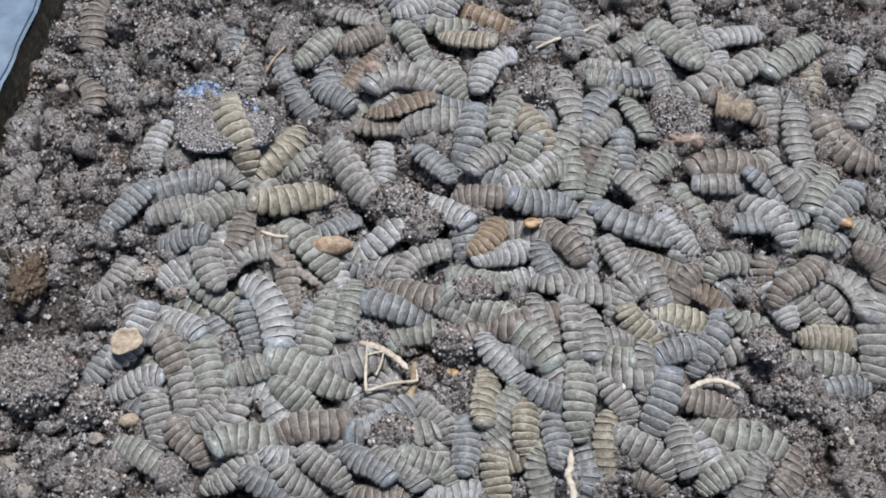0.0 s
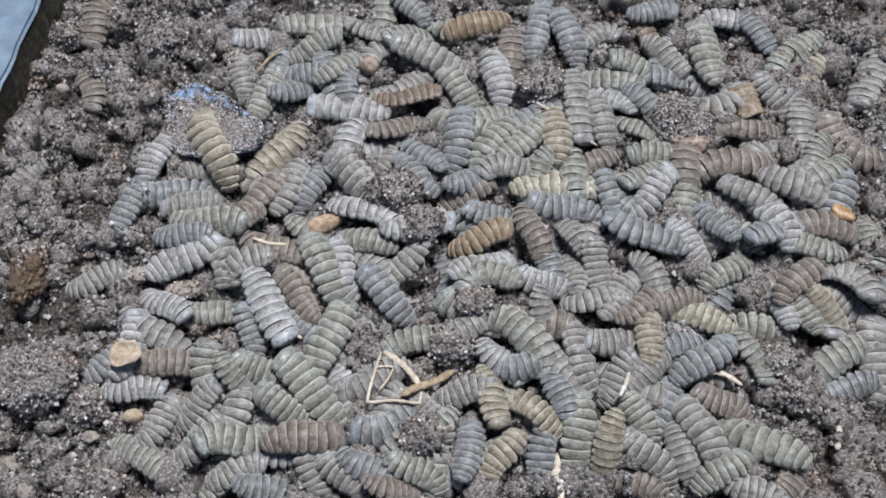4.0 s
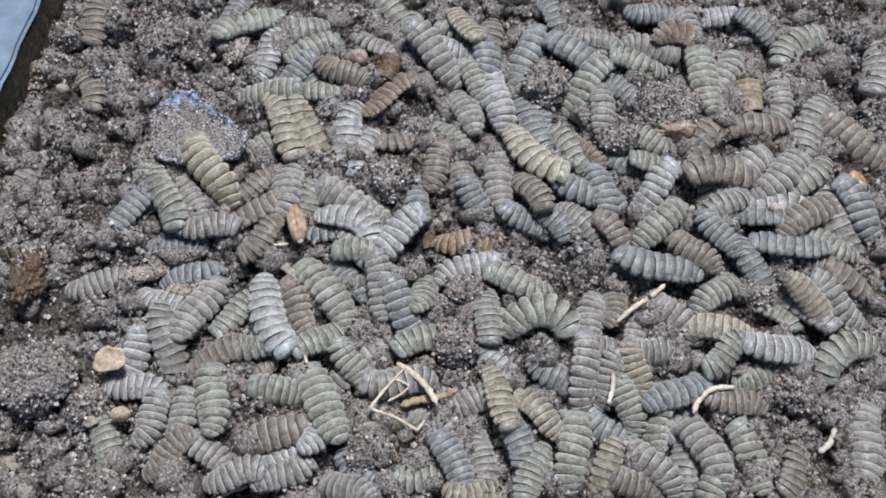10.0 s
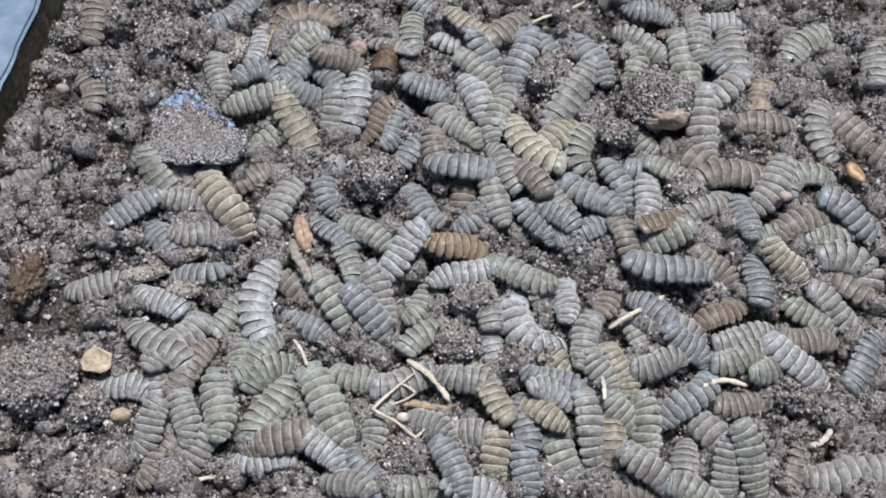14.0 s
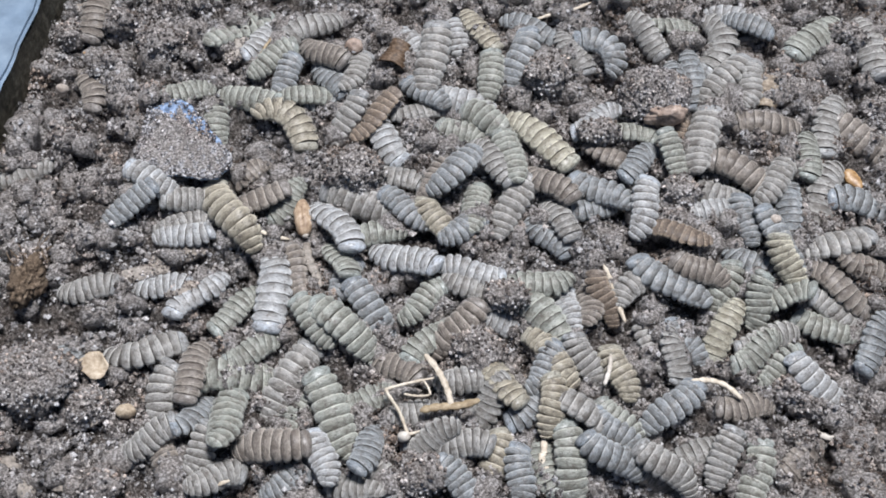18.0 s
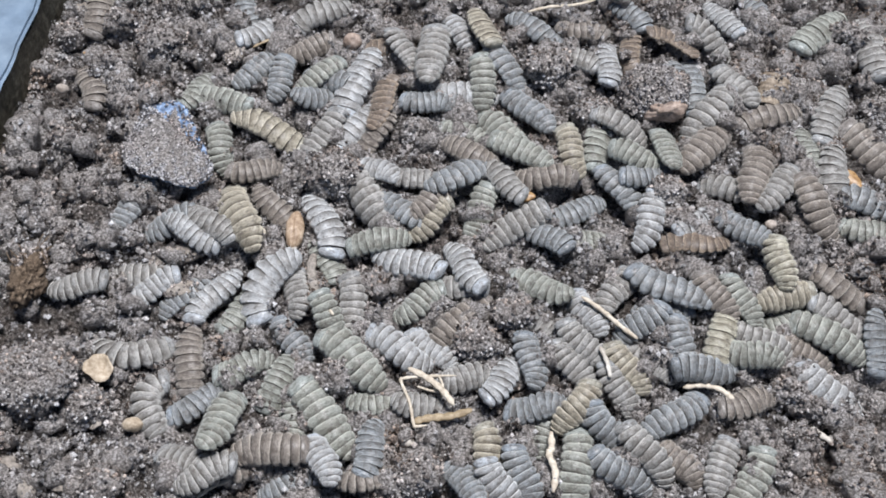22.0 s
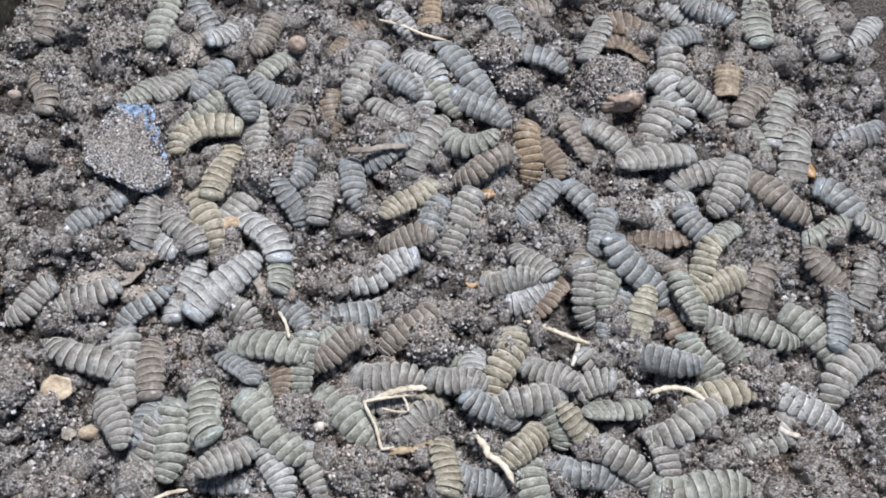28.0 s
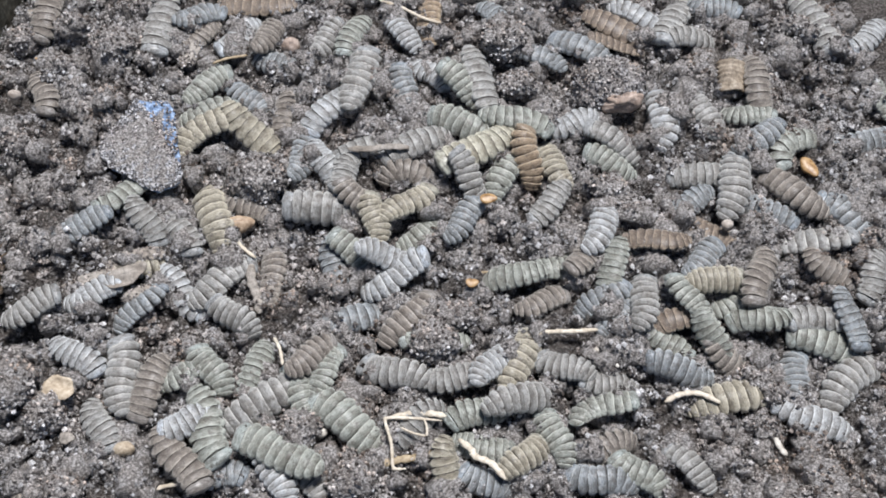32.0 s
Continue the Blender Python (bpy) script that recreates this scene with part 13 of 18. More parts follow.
    crawl('ash', 15, 5.9, 11.9, None, [(0,6.4,55.1,-7.5,102,0,-20),(0.9,6.4,55.1,-0.4,102,-10,-20),(2.1,6.4,55.1,-0.4,102,-10,-20),(2.8,6.4,55.1,-7.5,102,0,-20),(6.2,4,53.5,-7.5,166,0,-20),(6.9,4,53.5,0.5,166,-11,-20),(9,7.2,58.2,0.8,159,-12,-20),(10.5,4,59.5,3.9,158,-21,-20),(12,4,58.7,0.7,166,-8,-20),(14.3,4.1,63.5,0.8,150,-5,-20),(17.2,7.2,62.2,2.1,78,-18,-20),(17.9,7.2,62.2,-7.5,78,0,-20),(20.2,-16,21.8,-7.5,138,0,11),(20.9,-16,21.8,3.1,138,13,11),(23.2,-19.1,22.9,-0.1,158,6,11),(23.9,-19.1,22.9,-7.5,158,0,11),(26.5,-20.1,22.2,-7.5,198.5,0,11),(29.1,-21,21.6,-7.5,239,0,11),(29.8,-21,21.6,3.7,239,26,11),(32,-19.8,25.3,0.5,295,11,11)])
    crawl('slate', 15, 5.9, 4.3, 0, [(0,9.7,21.1,-7.5,1,0),(0.9,9.7,21.1,3,1,13),(3,6.3,19.1,3.2,6,22),(6,9.9,17.5,2.2,40,0),(7.5,11.7,16.6,4.5,56,-22),(9,9.5,13.3,4.6,66,-23),(10.5,8,10.9,4.5,120,-22),(11.2,8.1,11.1,4.1,82,-16),(12,8.1,11.3,3.6,44,-10),(14.3,8.8,8.4,1.4,35,2),(17,6.6,5.5,2.2,38,16),(19.1,4.5,5.8,0.1,20,-2),(19.8,4.5,5.8,-7.5,20,0),(23.2,7,7.4,-7.5,69,0),(23.9,7,7.4,1.2,69,-4),(25.5,8.1,6.2,2.8,65,10),(29.1,7.4,7.1,1.2,55,-4),(29.8,7.4,7.1,-7.5,55,0),(32,7.4,7.1,-7.5,55,0)])
    crawl('olive', 15, 5.9, 7.7, None, [(0,36.7,17.8,-7.5,222,0,-15),(0.9,36.7,17.8,0.7,222,11,-15),(2.1,36.7,17.8,0.7,222,11,-15),(2.8,36.7,17.8,-7.5,222,0,-15),(6.2,32,24.1,-7.5,183,0,143),(6.9,32,24.1,3.6,183,-7,143),(8.1,32,24.1,3.6,183,-7,143),(8.8,32,24.1,-7.5,183,0,143),(13.1,-6.7,0.7,-7.5,189,0,-3),(13.9,-6.7,0.7,0.5,189,-2,-3),(17,-2.4,6.7,3,122,-21,-3),(18.5,-1.7,6.3,3.6,109,6,-3),(20,-1.7,4.9,3.3,73,-16,-3),(21.5,-2.8,7.7,3,52,-17,-3),(23.2,-3.5,4.9,5.7,32,6,-3),(23.9,-3.5,4.9,-7.5,32,0,-3),(31.1,-6.9,7.8,-7.5,98,0,-3),(31.8,-6.9,7.8,2,98,-4,-3),(32,-6.9,7.8,2,98,-4,-3)])
    crawl('slate', 15.9, 6, 5.5, None, [(0,48.2,12.4,-7.5,127,0,-168),(0.9,48.2,12.4,3.1,127,-25,-168),(1.5,48.2,12.4,3.1,127,-25,-168),(3,47.8,11.2,2.1,130,0,-112),(6,47,8.8,3.6,136,-16,0),(8.1,50.4,4,4.8,123,0,0),(8.8,50.4,4,-7.5,123,0,0),(11.1,35.6,9,-7.5,118,0,-15),(11.8,35.6,9,0.3,118,-2,-15),(13.2,36,7.2,-0.2,161,-1,-15),(14.3,36.3,5.4,-0.6,204,0,-15),(17,37.3,11.2,-0.6,195,0,-15),(18.5,37.4,12,-0.5,180,0,-15),(20,34.3,10.7,0.3,203,-2,-15),(23,35,10.7,0.4,201,-1,-15),(29.1,35.7,12.2,1.6,225,5,-15),(29.8,35.7,12.2,-7.5,225,0,-15),(32,35.7,12.2,-7.5,225,0,-15)])
    crawl('moss', 15, 5.9, -14.9, 15, [(0,95.6,25.3,-7.5,-111,0),(0.9,95.6,25.3,4.4,-111,16),(6,98.3,25.4,4.6,-132,-5),(8.1,99.6,27.6,2.3,-130,-5),(8.8,99.6,27.6,-7.5,-130,0),(15.1,96.8,28.8,-7.5,-109,0),(15.9,96.8,28.8,3.7,-109,-9),(18.5,95.2,25.3,3.4,-98,0),(21.5,96,27.8,1.8,-82,-4),(23,94.6,26.1,3.3,-104,8),(24.3,94.2,28.6,1.9,-63,-4),(25.5,95.1,30.6,1.8,-57,-4),(28,94,28.8,1.9,-88,-5),(30,94.7,32.5,2.6,-67,-11),(32,93.9,37.2,1.6,-13,-6)])
    crawl('slate', 15, 5.9, 5.7, 1.8, [(0,11.6,6.7,-7.5,180,0),(0.9,11.6,6.7,3.7,180,-1),(3,12.4,8.5,1.2,173,-11),(6,13.6,9.4,0.3,133,-14),(7.5,16.5,6.2,4,137,3),(9,18.1,7.2,2.1,153,-31),(10.5,22.5,7.2,0.7,145,-11),(12,22.4,4.7,0.6,140,-10),(15.1,24.6,6.7,3.7,124,-18),(15.9,24.6,6.7,-7.5,124,0),(23.2,49.2,2.2,-7.5,62,0),(23.9,49.2,2.2,4.9,62,13),(25.5,50.7,2.8,2.6,52,-17),(28,50.1,0.5,5.2,63,7),(31.1,50.3,0.9,4.4,50,-9),(31.8,50.3,0.9,-7.5,50,0),(32,50.3,0.9,-7.5,50,0)])
    crawl('slate', 15, 5.9, -7.2, -21, [(0,63.4,0.3,-7.5,157,0),(0.9,63.4,0.3,5.7,157,-11),(3,68.4,3.9,5.5,126,12),(6,68.6,6.3,2.6,117,15),(7.5,69.2,3.3,3.2,121,-5),(12,69.9,2.7,2.8,115,2),(14.3,76.1,6.9,4.6,92,12),(18.5,76.2,5.7,4.2,95,-3),(20,76.3,2.8,5,114,24),(21.5,76,2.8,4.3,138,4),(23,76.3,3.3,3.2,139,3),(28,75,2,2.7,117,-4),(29,75.5,4.1,2,158,1),(30,75.9,6.2,1.3,199,7),(32,74,9.5,2.3,203,9)])
    crawl('moss', 15, 5.9, -50.1, -4, [(0,73.1,10.5,-7.5,137,0),(0.9,73.1,10.5,2.1,137,-3),(3,74.2,7.7,-0.1,133,0),(6,76.3,2.1,0.9,123,-10),(8.1,77.5,1.6,2.7,139,-22),(8.8,77.5,1.6,-7.5,139,0),(13.1,81.1,1.1,-7.5,185,0),(13.9,81.1,1.1,2.9,185,12),(17.2,84.5,0.2,3.6,130,-25),(17.9,84.5,0.2,-7.5,130,0),(23.2,78.7,-1.7,-7.5,53,0),(23.9,78.7,-1.7,4.4,53,-22),(25.5,79.8,-2.2,4.4,34,3),(29.1,79.2,-1.5,4.6,34,14),(29.8,79.2,-1.5,-7.5,34,0),(32,79.2,-1.5,-7.5,34,0)])
    crawl('grey', 15.1, 5.9, -5.1, None, [(0,33.9,1.3,-7.5,15,0,-10),(0.9,33.9,1.3,-0.6,15,-11,-10),(1.5,33.9,1.3,-0.6,15,-11,-10),(3,34,2.9,-0.6,-42,-11,-10),(6,34.5,5.4,-0.6,-64,-10,-10),(7.5,37.5,5.3,1.2,-48,-3,-10),(9,35.3,7.9,-0.6,-69,-10,-10),(10.5,35,5.3,4,-30,13,-10),(12,32.2,2.9,2.5,-53,13,-10),(14.3,30.9,4.5,1.5,-61,0,-10),(17,29.5,6.5,3.4,-70,-13,-10),(19.1,29.8,8.1,0.8,-49,-6,-10),(19.8,29.8,8.1,-7.5,-49,0,-10),(23.2,-21.3,15.3,-7.5,-82,0,-2),(23.9,-21.3,15.3,4.4,-82,-26,-2),(25.5,-18.9,12.9,1,-73,-10,-2),(29.1,-21.1,16.1,0,-105,-10,-2),(29.8,-21.1,16.1,-7.5,-105,0,-2),(32,-21.1,16.1,-7.5,-105,0,-2)])
    crawl('moss', 15, 5.9, 0.6, -8.4, [(0,-17.8,-19.3,-7.5,190,0),(0.9,-17.8,-19.3,1.4,190,-20),(2.1,-17.8,-19.3,1.4,190,-20),(2.8,-17.8,-19.3,-7.5,190,0),(3.4,-21.6,-26.2,-7.5,145,0),(4.1,-25.5,-33.2,-7.5,100,0),(4.9,-25.5,-33.2,1,100,-11),(6,-25.5,-33.2,1,100,-11),(7.5,-25.3,-35.1,2.3,103,13),(9.2,-26,-36.2,1.4,114,-7),(9.9,-26,-36.2,-7.5,114,0),(13.1,-34.5,-42.9,-7.5,103,0),(13.9,-34.5,-42.9,0.2,103,-9),(18.5,-33.7,-44.3,0.2,55,4),(23.2,-35.6,-45.7,0.2,85,2),(23.9,-35.6,-45.7,-7.5,85,0),(29.1,-32.7,-45.3,-7.5,164,0),(29.8,-32.7,-45.3,3.9,164,-9),(31.1,-32.7,-45.3,3.9,164,-9),(31.8,-32.7,-45.3,-7.5,164,0),(32,-32.7,-45.3,-7.5,164,0)])
    crawl('moss', 15, 5.9, -33.2, -1, [(0,-47.9,-37.9,-7.5,-27,0),(0.9,-47.9,-37.9,2.1,-27,30),(3,-48.7,-35.9,2.4,-53,32),(6,-48.4,-36.6,4,-42,25),(7.5,-48.6,-33.2,4.4,7,-9),(8.1,-48.6,-33.2,4.4,7,-9),(8.8,-48.6,-33.2,-7.5,7,0),(13.1,-48.9,-28,-7.5,81,0),(13.9,-48.9,-28,0.7,81,8),(15.1,-48.9,-28,0.7,81,8),(15.9,-48.9,-28,-7.5,81,0),(22.1,-53.2,-33.1,-7.5,29,0),(22.8,-53.2,-33.1,0.6,29,8),(26.1,-52.3,-32.9,0.6,31,8),(26.9,-52.3,-32.9,-7.5,31,0),(31.1,-51.5,-33.3,-7.5,20,0),(31.8,-51.5,-33.3,1.7,20,-9),(32,-51.5,-33.3,1.7,20,-9)])
    crawl('grey', 15, 5.9, 22.5, 26, [(0,-56.6,-51,-7.5,29,0),(0.9,-56.6,-51,1.8,29,-5),(3,-56.3,-51.1,0.8,41,0),(6,-55.7,-51.2,3.2,65,-24),(7.5,-55.3,-51.7,1.8,116,-2),(9,-54.3,-52.9,-0.2,126,0),(10.5,-53.2,-54.1,0.8,137,-8),(12,-55.9,-53.4,0.7,120,-4),(14.3,-56.4,-53.7,1.6,48,-9),(17,-53.4,-54.3,3.5,50,1),(18.5,-56.6,-54.9,3.3,81,-19),(20,-58.2,-55.1,1.8,148,-10),(22.1,-58.7,-55.9,2.1,150,13),(22.8,-58.7,-55.9,-7.5,150,0),(26.1,-59.5,-57.5,-7.5,214,0),(26.9,-59.5,-57.5,0.4,214,-2),(31.1,-60.2,-57.4,0.4,206,-3),(31.8,-60.2,-57.4,-7.5,206,0),(32,-60.2,-57.4,-7.5,206,0)])
    crawl('moss', 15, 5.9, 59.8, -25, [(0,82.7,-34.7,-7.5,-1,0),(0.9,82.7,-34.7,-0.8,-1,1),(6,75.4,-33.6,-0.7,10,18),(9,74.5,-36.4,1.6,18,27),(10.5,76.8,-33.9,-0.9,10,6),(12,79,-33.9,0.9,10,27),(14.3,78.4,-33.3,2.9,17,21),(17,78.1,-32.7,-0.3,17,15),(18.5,81.2,-33,0.7,42,-14),(20.2,81.1,-33.5,-1.8,14,2),(20.9,81.1,-33.5,-7.5,14,0),(24.5,85.3,-30.9,-7.5,-28,0),(24.9,85.3,-30.9,0.8,-28,24),(28,79.1,-31.2,0.4,-59,25),(30,75.4,-28.2,2.1,-79,27),(32,75,-26.6,0.5,-70,27)])
    crawl('moss', 15, 5.9, -19.1, 21, [(0,45.3,-46.1,-7.5,127,0),(0.9,45.3,-46.1,3.4,127,-15),(3,45.4,-45.4,2.9,133,-15),(4.5,45.8,-44.8,1.7,94,-5),(6,46.3,-44.2,0.4,55,4),(7.5,45.8,-42.1,1.9,48,-14),(9,42.2,-43.5,3.4,100,-12),(10.5,43.6,-42.6,3.4,101,-15),(12,42,-43,0.5,102,4),(14.3,42.7,-46,3,127,-15),(17,41.4,-46.8,1.7,129,0),(19.1,40.7,-47.3,2.7,131,-15),(19.8,40.7,-47.3,-7.5,131,0),(23.2,37.7,-48.2,-7.5,97,0),(23.9,37.7,-48.2,0.3,97,4),(28,35.2,-47.2,2.2,98,-15),(30,35.1,-49.5,0.5,101,0),(32,34.9,-51.7,1.5,105,2)])
    crawl('grey', 20.7, 6.8, -8.8, None, [(0,59.9,-47.3,-7.5,111,0,24),(0.9,59.9,-47.3,1.2,111,8,24),(6,59.7,-50.5,4.8,106,12,24),(7.5,61.7,-51.9,3,103,18,24),(9,59.4,-52.8,3.8,105,19,24),(10.5,60.5,-53.7,4.5,108,15,24),(12,62.2,-53.3,2.8,112,3,24),(14.3,63.1,-49.4,1.1,121,11,24),(17.2,64.5,-48.7,1,111,11,24),(17.9,64.5,-48.7,-7.5,111,0,24),(20.5,64.1,-50,-7.5,69.5,0,24),(23.2,63.7,-51.3,-7.5,28,0,24),(23.9,63.7,-51.3,1.3,28,2,24),(24.3,63.7,-51.3,1.3,28,2,24),(25.5,63.7,-52.9,1.3,22,0,87),(28,65.9,-49.6,2.9,25,1,24),(31.1,65.9,-48.7,0,32,8,24),(31.8,65.9,-48.7,-7.5,32,0,24),(32,65.9,-48.7,-7.5,32,0,24)])
    crawl('grey', 15.2, 5.9, 2.7, None, [(0,14.8,-62.8,-7.5,-3,0,-4),(0.9,14.8,-62.8,3.4,-3,14,-4),(2.1,14.8,-62.8,3.4,-3,14,-4),(2.8,14.8,-62.8,-7.5,-3,0,-4),(6.2,-35.5,-57.9,-7.5,27,0,15),(6.9,-35.5,-57.9,0.5,27,-7,15),(9,-36,-58.3,1.6,19,-14,15),(11.1,-36.9,-60.2,3.4,37,14,15),(11.8,-36.9,-60.2,-7.5,37,0,15),(15.1,-35.5,-58,-7.5,38,0,15),(15.9,-35.5,-58,0.4,38,2,15),(17.2,-35.5,-58,0.4,38,2,15),(17.9,-35.5,-58,-7.5,38,0,15),(23.2,-38.7,-52,-7.5,61,0,15),(23.9,-38.7,-52,2.7,61,17,15),(25.5,-38,-52.1,4.7,64,18,15),(29.1,-41,-56.7,4.1,28,5,15),(29.8,-41,-56.7,-7.5,28,0,15),(32,-41,-56.7,-7.5,28,0,15)])
    crawl('grey', 15, 5.9, 16, -14, [(0,5.5,-39.8,-7.5,23,0),(0.9,5.5,-39.8,1.4,23,-1),(3,4.3,-40.1,4.1,3,-18),(6,4.4,-40.5,1.4,9,-1),(7.5,5.5,-41.6,0.5,-12,-2),(9,4.4,-40.2,0.5,-9,-1),(10.5,6.8,-41.6,0.5,19,-2),(12,6.3,-39.3,-0.5,3,0),(14.3,5.5,-35.8,2,-21,5),(17,4.8,-36.6,4.1,4,7),(18.5,5.7,-36.7,3.1,-10,0),(20,6.7,-36.8,4.6,-23,-24),(21.5,5.5,-35.6,1.7,2,5),(23,4.4,-36.2,2.9,10,21),(24.3,3.9,-36.6,1.3,10,-1),(26.1,3.5,-36.8,1.3,6,-1),(26.9,3.5,-36.8,-7.5,6,0),(32,3.5,-36.8,-7.5,6,0)])
    crawl('ash', 20.6, 6.8, -1.2, -50, [(0,-39.1,-42.5,-0.5,312,4),(1.5,-38.9,-43.5,-0.5,322,11),(3,-40.3,-41.1,-0.4,299,8),(6.2,-43,-43.7,-0.5,307,3),(6.9,-43,-43.7,-7.5,307,0),(32,-43,-43.7,-7.5,307,0)])
    crawl('slate', 20.6, 7, -14.6, -20, [(0,-30.7,55.3,-0.2,291,-8),(1.5,-29.3,54.6,-0.1,296,1),(3,-30.8,57.8,-0.1,303,3),(6,-32,51.3,-0.6,279,-6),(7.5,-28.2,53.6,0,319,-9),(9,-25.8,61.8,0.1,326,-1),(10.5,-38.3,48.6,-1.2,313,-4),(11.1,-38.3,48.6,-1.2,313,-4),(11.8,-38.3,48.6,-7.5,313,0),(32,-38.3,48.6,-7.5,313,0)])
    crawl('slate', 18.8, 6.4, -36.9, 25, [(0,-68.9,17.6,1.8,192,-6),(1.5,-70.1,16.1,2.1,183,-12),(6.2,-66.6,14.1,1.4,186,-13),(6.9,-66.6,14.1,-7.5,186,0),(32,-66.6,14.1,-7.5,186,0)])
    crawl('grey', 20.2, 7.2, 0, 25, [(0,26.9,-33.8,0.6,288,4),(1.5,26.2,-32.4,0.7,296,-4),(3,28.6,-32,0.7,298,4),(6.2,23.6,-35.7,0.4,313,7),(6.9,23.6,-35.7,-7.5,313,0),(32,23.6,-35.7,-7.5,313,0)])
    crawl('taupe', 16.1, 6, 4.6, None, [(0,-18,63,0,39,-3,9),(3,-15.2,61.8,0,32,8,9),(6,-15.2,64.2,0,40,-1,9),(7.5,-21.8,63,0.1,1,11,9),(8.1,-21.8,63,0.1,1,11,9),(8.8,-21.8,63,-7.5,1,0,9),(10.9,-40.3,63.9,-7.5,62.5,0,-4.5),(13.1,-58.9,64.7,-7.5,124,0,-18),(13.9,-58.9,64.7,1.1,124,-7,-18),(15.1,-58.9,64.7,1.1,124,-7,-18),(15.9,-58.9,64.7,-7.5,124,0,-18),(17,-53.3,46.9,-7.5,66.7,0,-20),(18,-47.6,29.1,-7.5,9.3,0,-22),(19.1,-42,11.3,-7.5,-48,0,-24),(19.8,-42,11.3,0.9,-48,21,-24),(23.2,-43.5,10.9,0,-59,6,-24),(23.9,-43.5,10.9,-7.5,-59,0,-24),(31.1,-39.4,13.7,-7.5,-30,0,-24),(31.8,-39.4,13.7,-0.9,-30,5,-24),(32,-39.4,13.7,-0.9,-30,5,-24)])
    crawl('slate', 20.2, 7.3, -5.2, -50, [(0,69.3,-12,0.1,220,0),(3,67.5,-12.8,-0.1,227,4),(6.2,71.5,-11,0.4,237,-1),(6.9,71.5,-11,-7.5,237,0),(32,71.5,-11,-7.5,237,0)])
    crawl('ash', 22.2, 7.5, -15, None, [(0,51.9,-23.2,-0.3,202,-3,-50),(1.5,50.7,-22.1,-0.3,208,-7,-50),(3,53.1,-25.6,-0.4,195,0,-50),(6.2,55.4,-21.9,-0.4,172,-1,-50),(6.9,55.4,-21.9,-7.5,172,0,-50),(13.1,18.8,-25.3,-7.5,133,0,-146),(13.9,18.8,-25.3,3.8,133,2,-146),(15.1,18.8,-25.3,3.8,133,2,-146),(15.9,18.8,-25.3,-7.5,133,0,-146),(22.5,19.1,-29.5,-7.5,89,0,-79),(29.1,19.5,-33.7,-7.5,45,0,-12),(29.8,19.5,-33.7,3.4,45,19,-12),(31.1,19.5,-33.7,3.4,45,19,-12),(31.8,19.5,-33.7,-7.5,45,0,-12),(32,19.5,-33.7,-7.5,45,0,-12)])
    crawl('grey', 20.4, 7.2, -9.2, 25, [(0,43.8,-34.1,0,359,1),(3,44.7,-36.6,-0.1,340,6),(6,46,-34.7,-0.1,332,-1),(7.5,40.9,-30.7,0.5,379,3),(8.1,40.9,-30.7,0.5,379,3),(8.8,40.9,-30.7,-7.5,379,0),(32,40.9,-30.7,-7.5,379,0)])
    crawl('moss', 18.4, 6.4, 50.6, -50, [(0,77.8,-21.8,-1.2,345,2),(1.5,78.5,-20.7,-1,339,-7),(3,75.4,-21.2,-1,365,-4),(4.1,75.4,-21.2,-1,365,-4),(4.9,75.4,-21.2,-7.5,365,0),(32,75.4,-21.2,-7.5,365,0)])
    crawl('slate', 19.8, 7, 6.5, 21, [(0,49.3,-48.8,-1.2,155,-7),(2.1,50.2,-49.5,-1.3,164,-11),(2.8,50.2,-49.5,-7.5,164,0),(32,50.2,-49.5,-7.5,164,0)])
    crawl('moss', 19, 6.2, 6.1, -50, [(0,-71.7,-31.5,-0.1,334,-8),(2.1,-72.5,-31.5,-0.1,343,-4),(2.8,-72.5,-31.5,-7.5,343,0),(32,-72.5,-31.5,-7.5,343,0)])
    crawl('taupe', 19.2, 6.6, 3.4, None, [(0,-7.4,-12.5,-0.8,347,-9,25),(2.1,-7.9,-13.4,-0.8,339,-7,25),(2.8,-7.9,-13.4,-7.5,339,0,25),(15.1,2.5,-21.9,-7.5,394,0,7),(15.9,2.5,-21.9,2.1,394,-24,7),(18.5,3.1,-24.1,3.8,406,-14,7),(20,3.2,-22,4.1,406,8,7),(23,4.6,-20.6,0.9,411,-6,7),(24.3,1.2,-22,1.7,417,-8,7),(28,2.2,-23.6,3,399,-4,7),(32,1.6,-21,2.4,407,0,7)])
    crawl('moss', 15.5, 6, -9.4, None, [(0,14.2,-44.1,0.5,238,4,-25),(2.1,13.4,-43.7,0.5,242,-9,-25),(2.8,13.4,-43.7,-7.5,242,0,-25),(8.1,20.5,-58.3,-7.5,248,0,25),(8.8,20.5,-58.3,1.6,248,-9,25),(13.1,19.3,-59.5,3.2,248,6,25),(13.9,19.3,-59.5,-7.5,248,0,25),(17.2,23.5,-56.7,-7.5,285,0,25),(17.9,23.5,-56.7,0.7,285,-6,25),(19.1,23.5,-56.7,0.7,285,-6,25),(19.8,23.5,-56.7,-7.5,285,0,25),(22.1,18.3,-52.6,-7.5,358,0,25),(22.8,18.3,-52.6,2.6,358,-7,25),(23.2,18.3,-52.6,2.6,358,-7,25),(23.9,18.3,-52.6,-7.5,358,0,25),(29.1,18.5,-51.1,-7.5,360,0,25),(29.8,18.5,-51.1,2.7,360,21,25),(32,17.8,-53.9,1.2,350,7,25)])
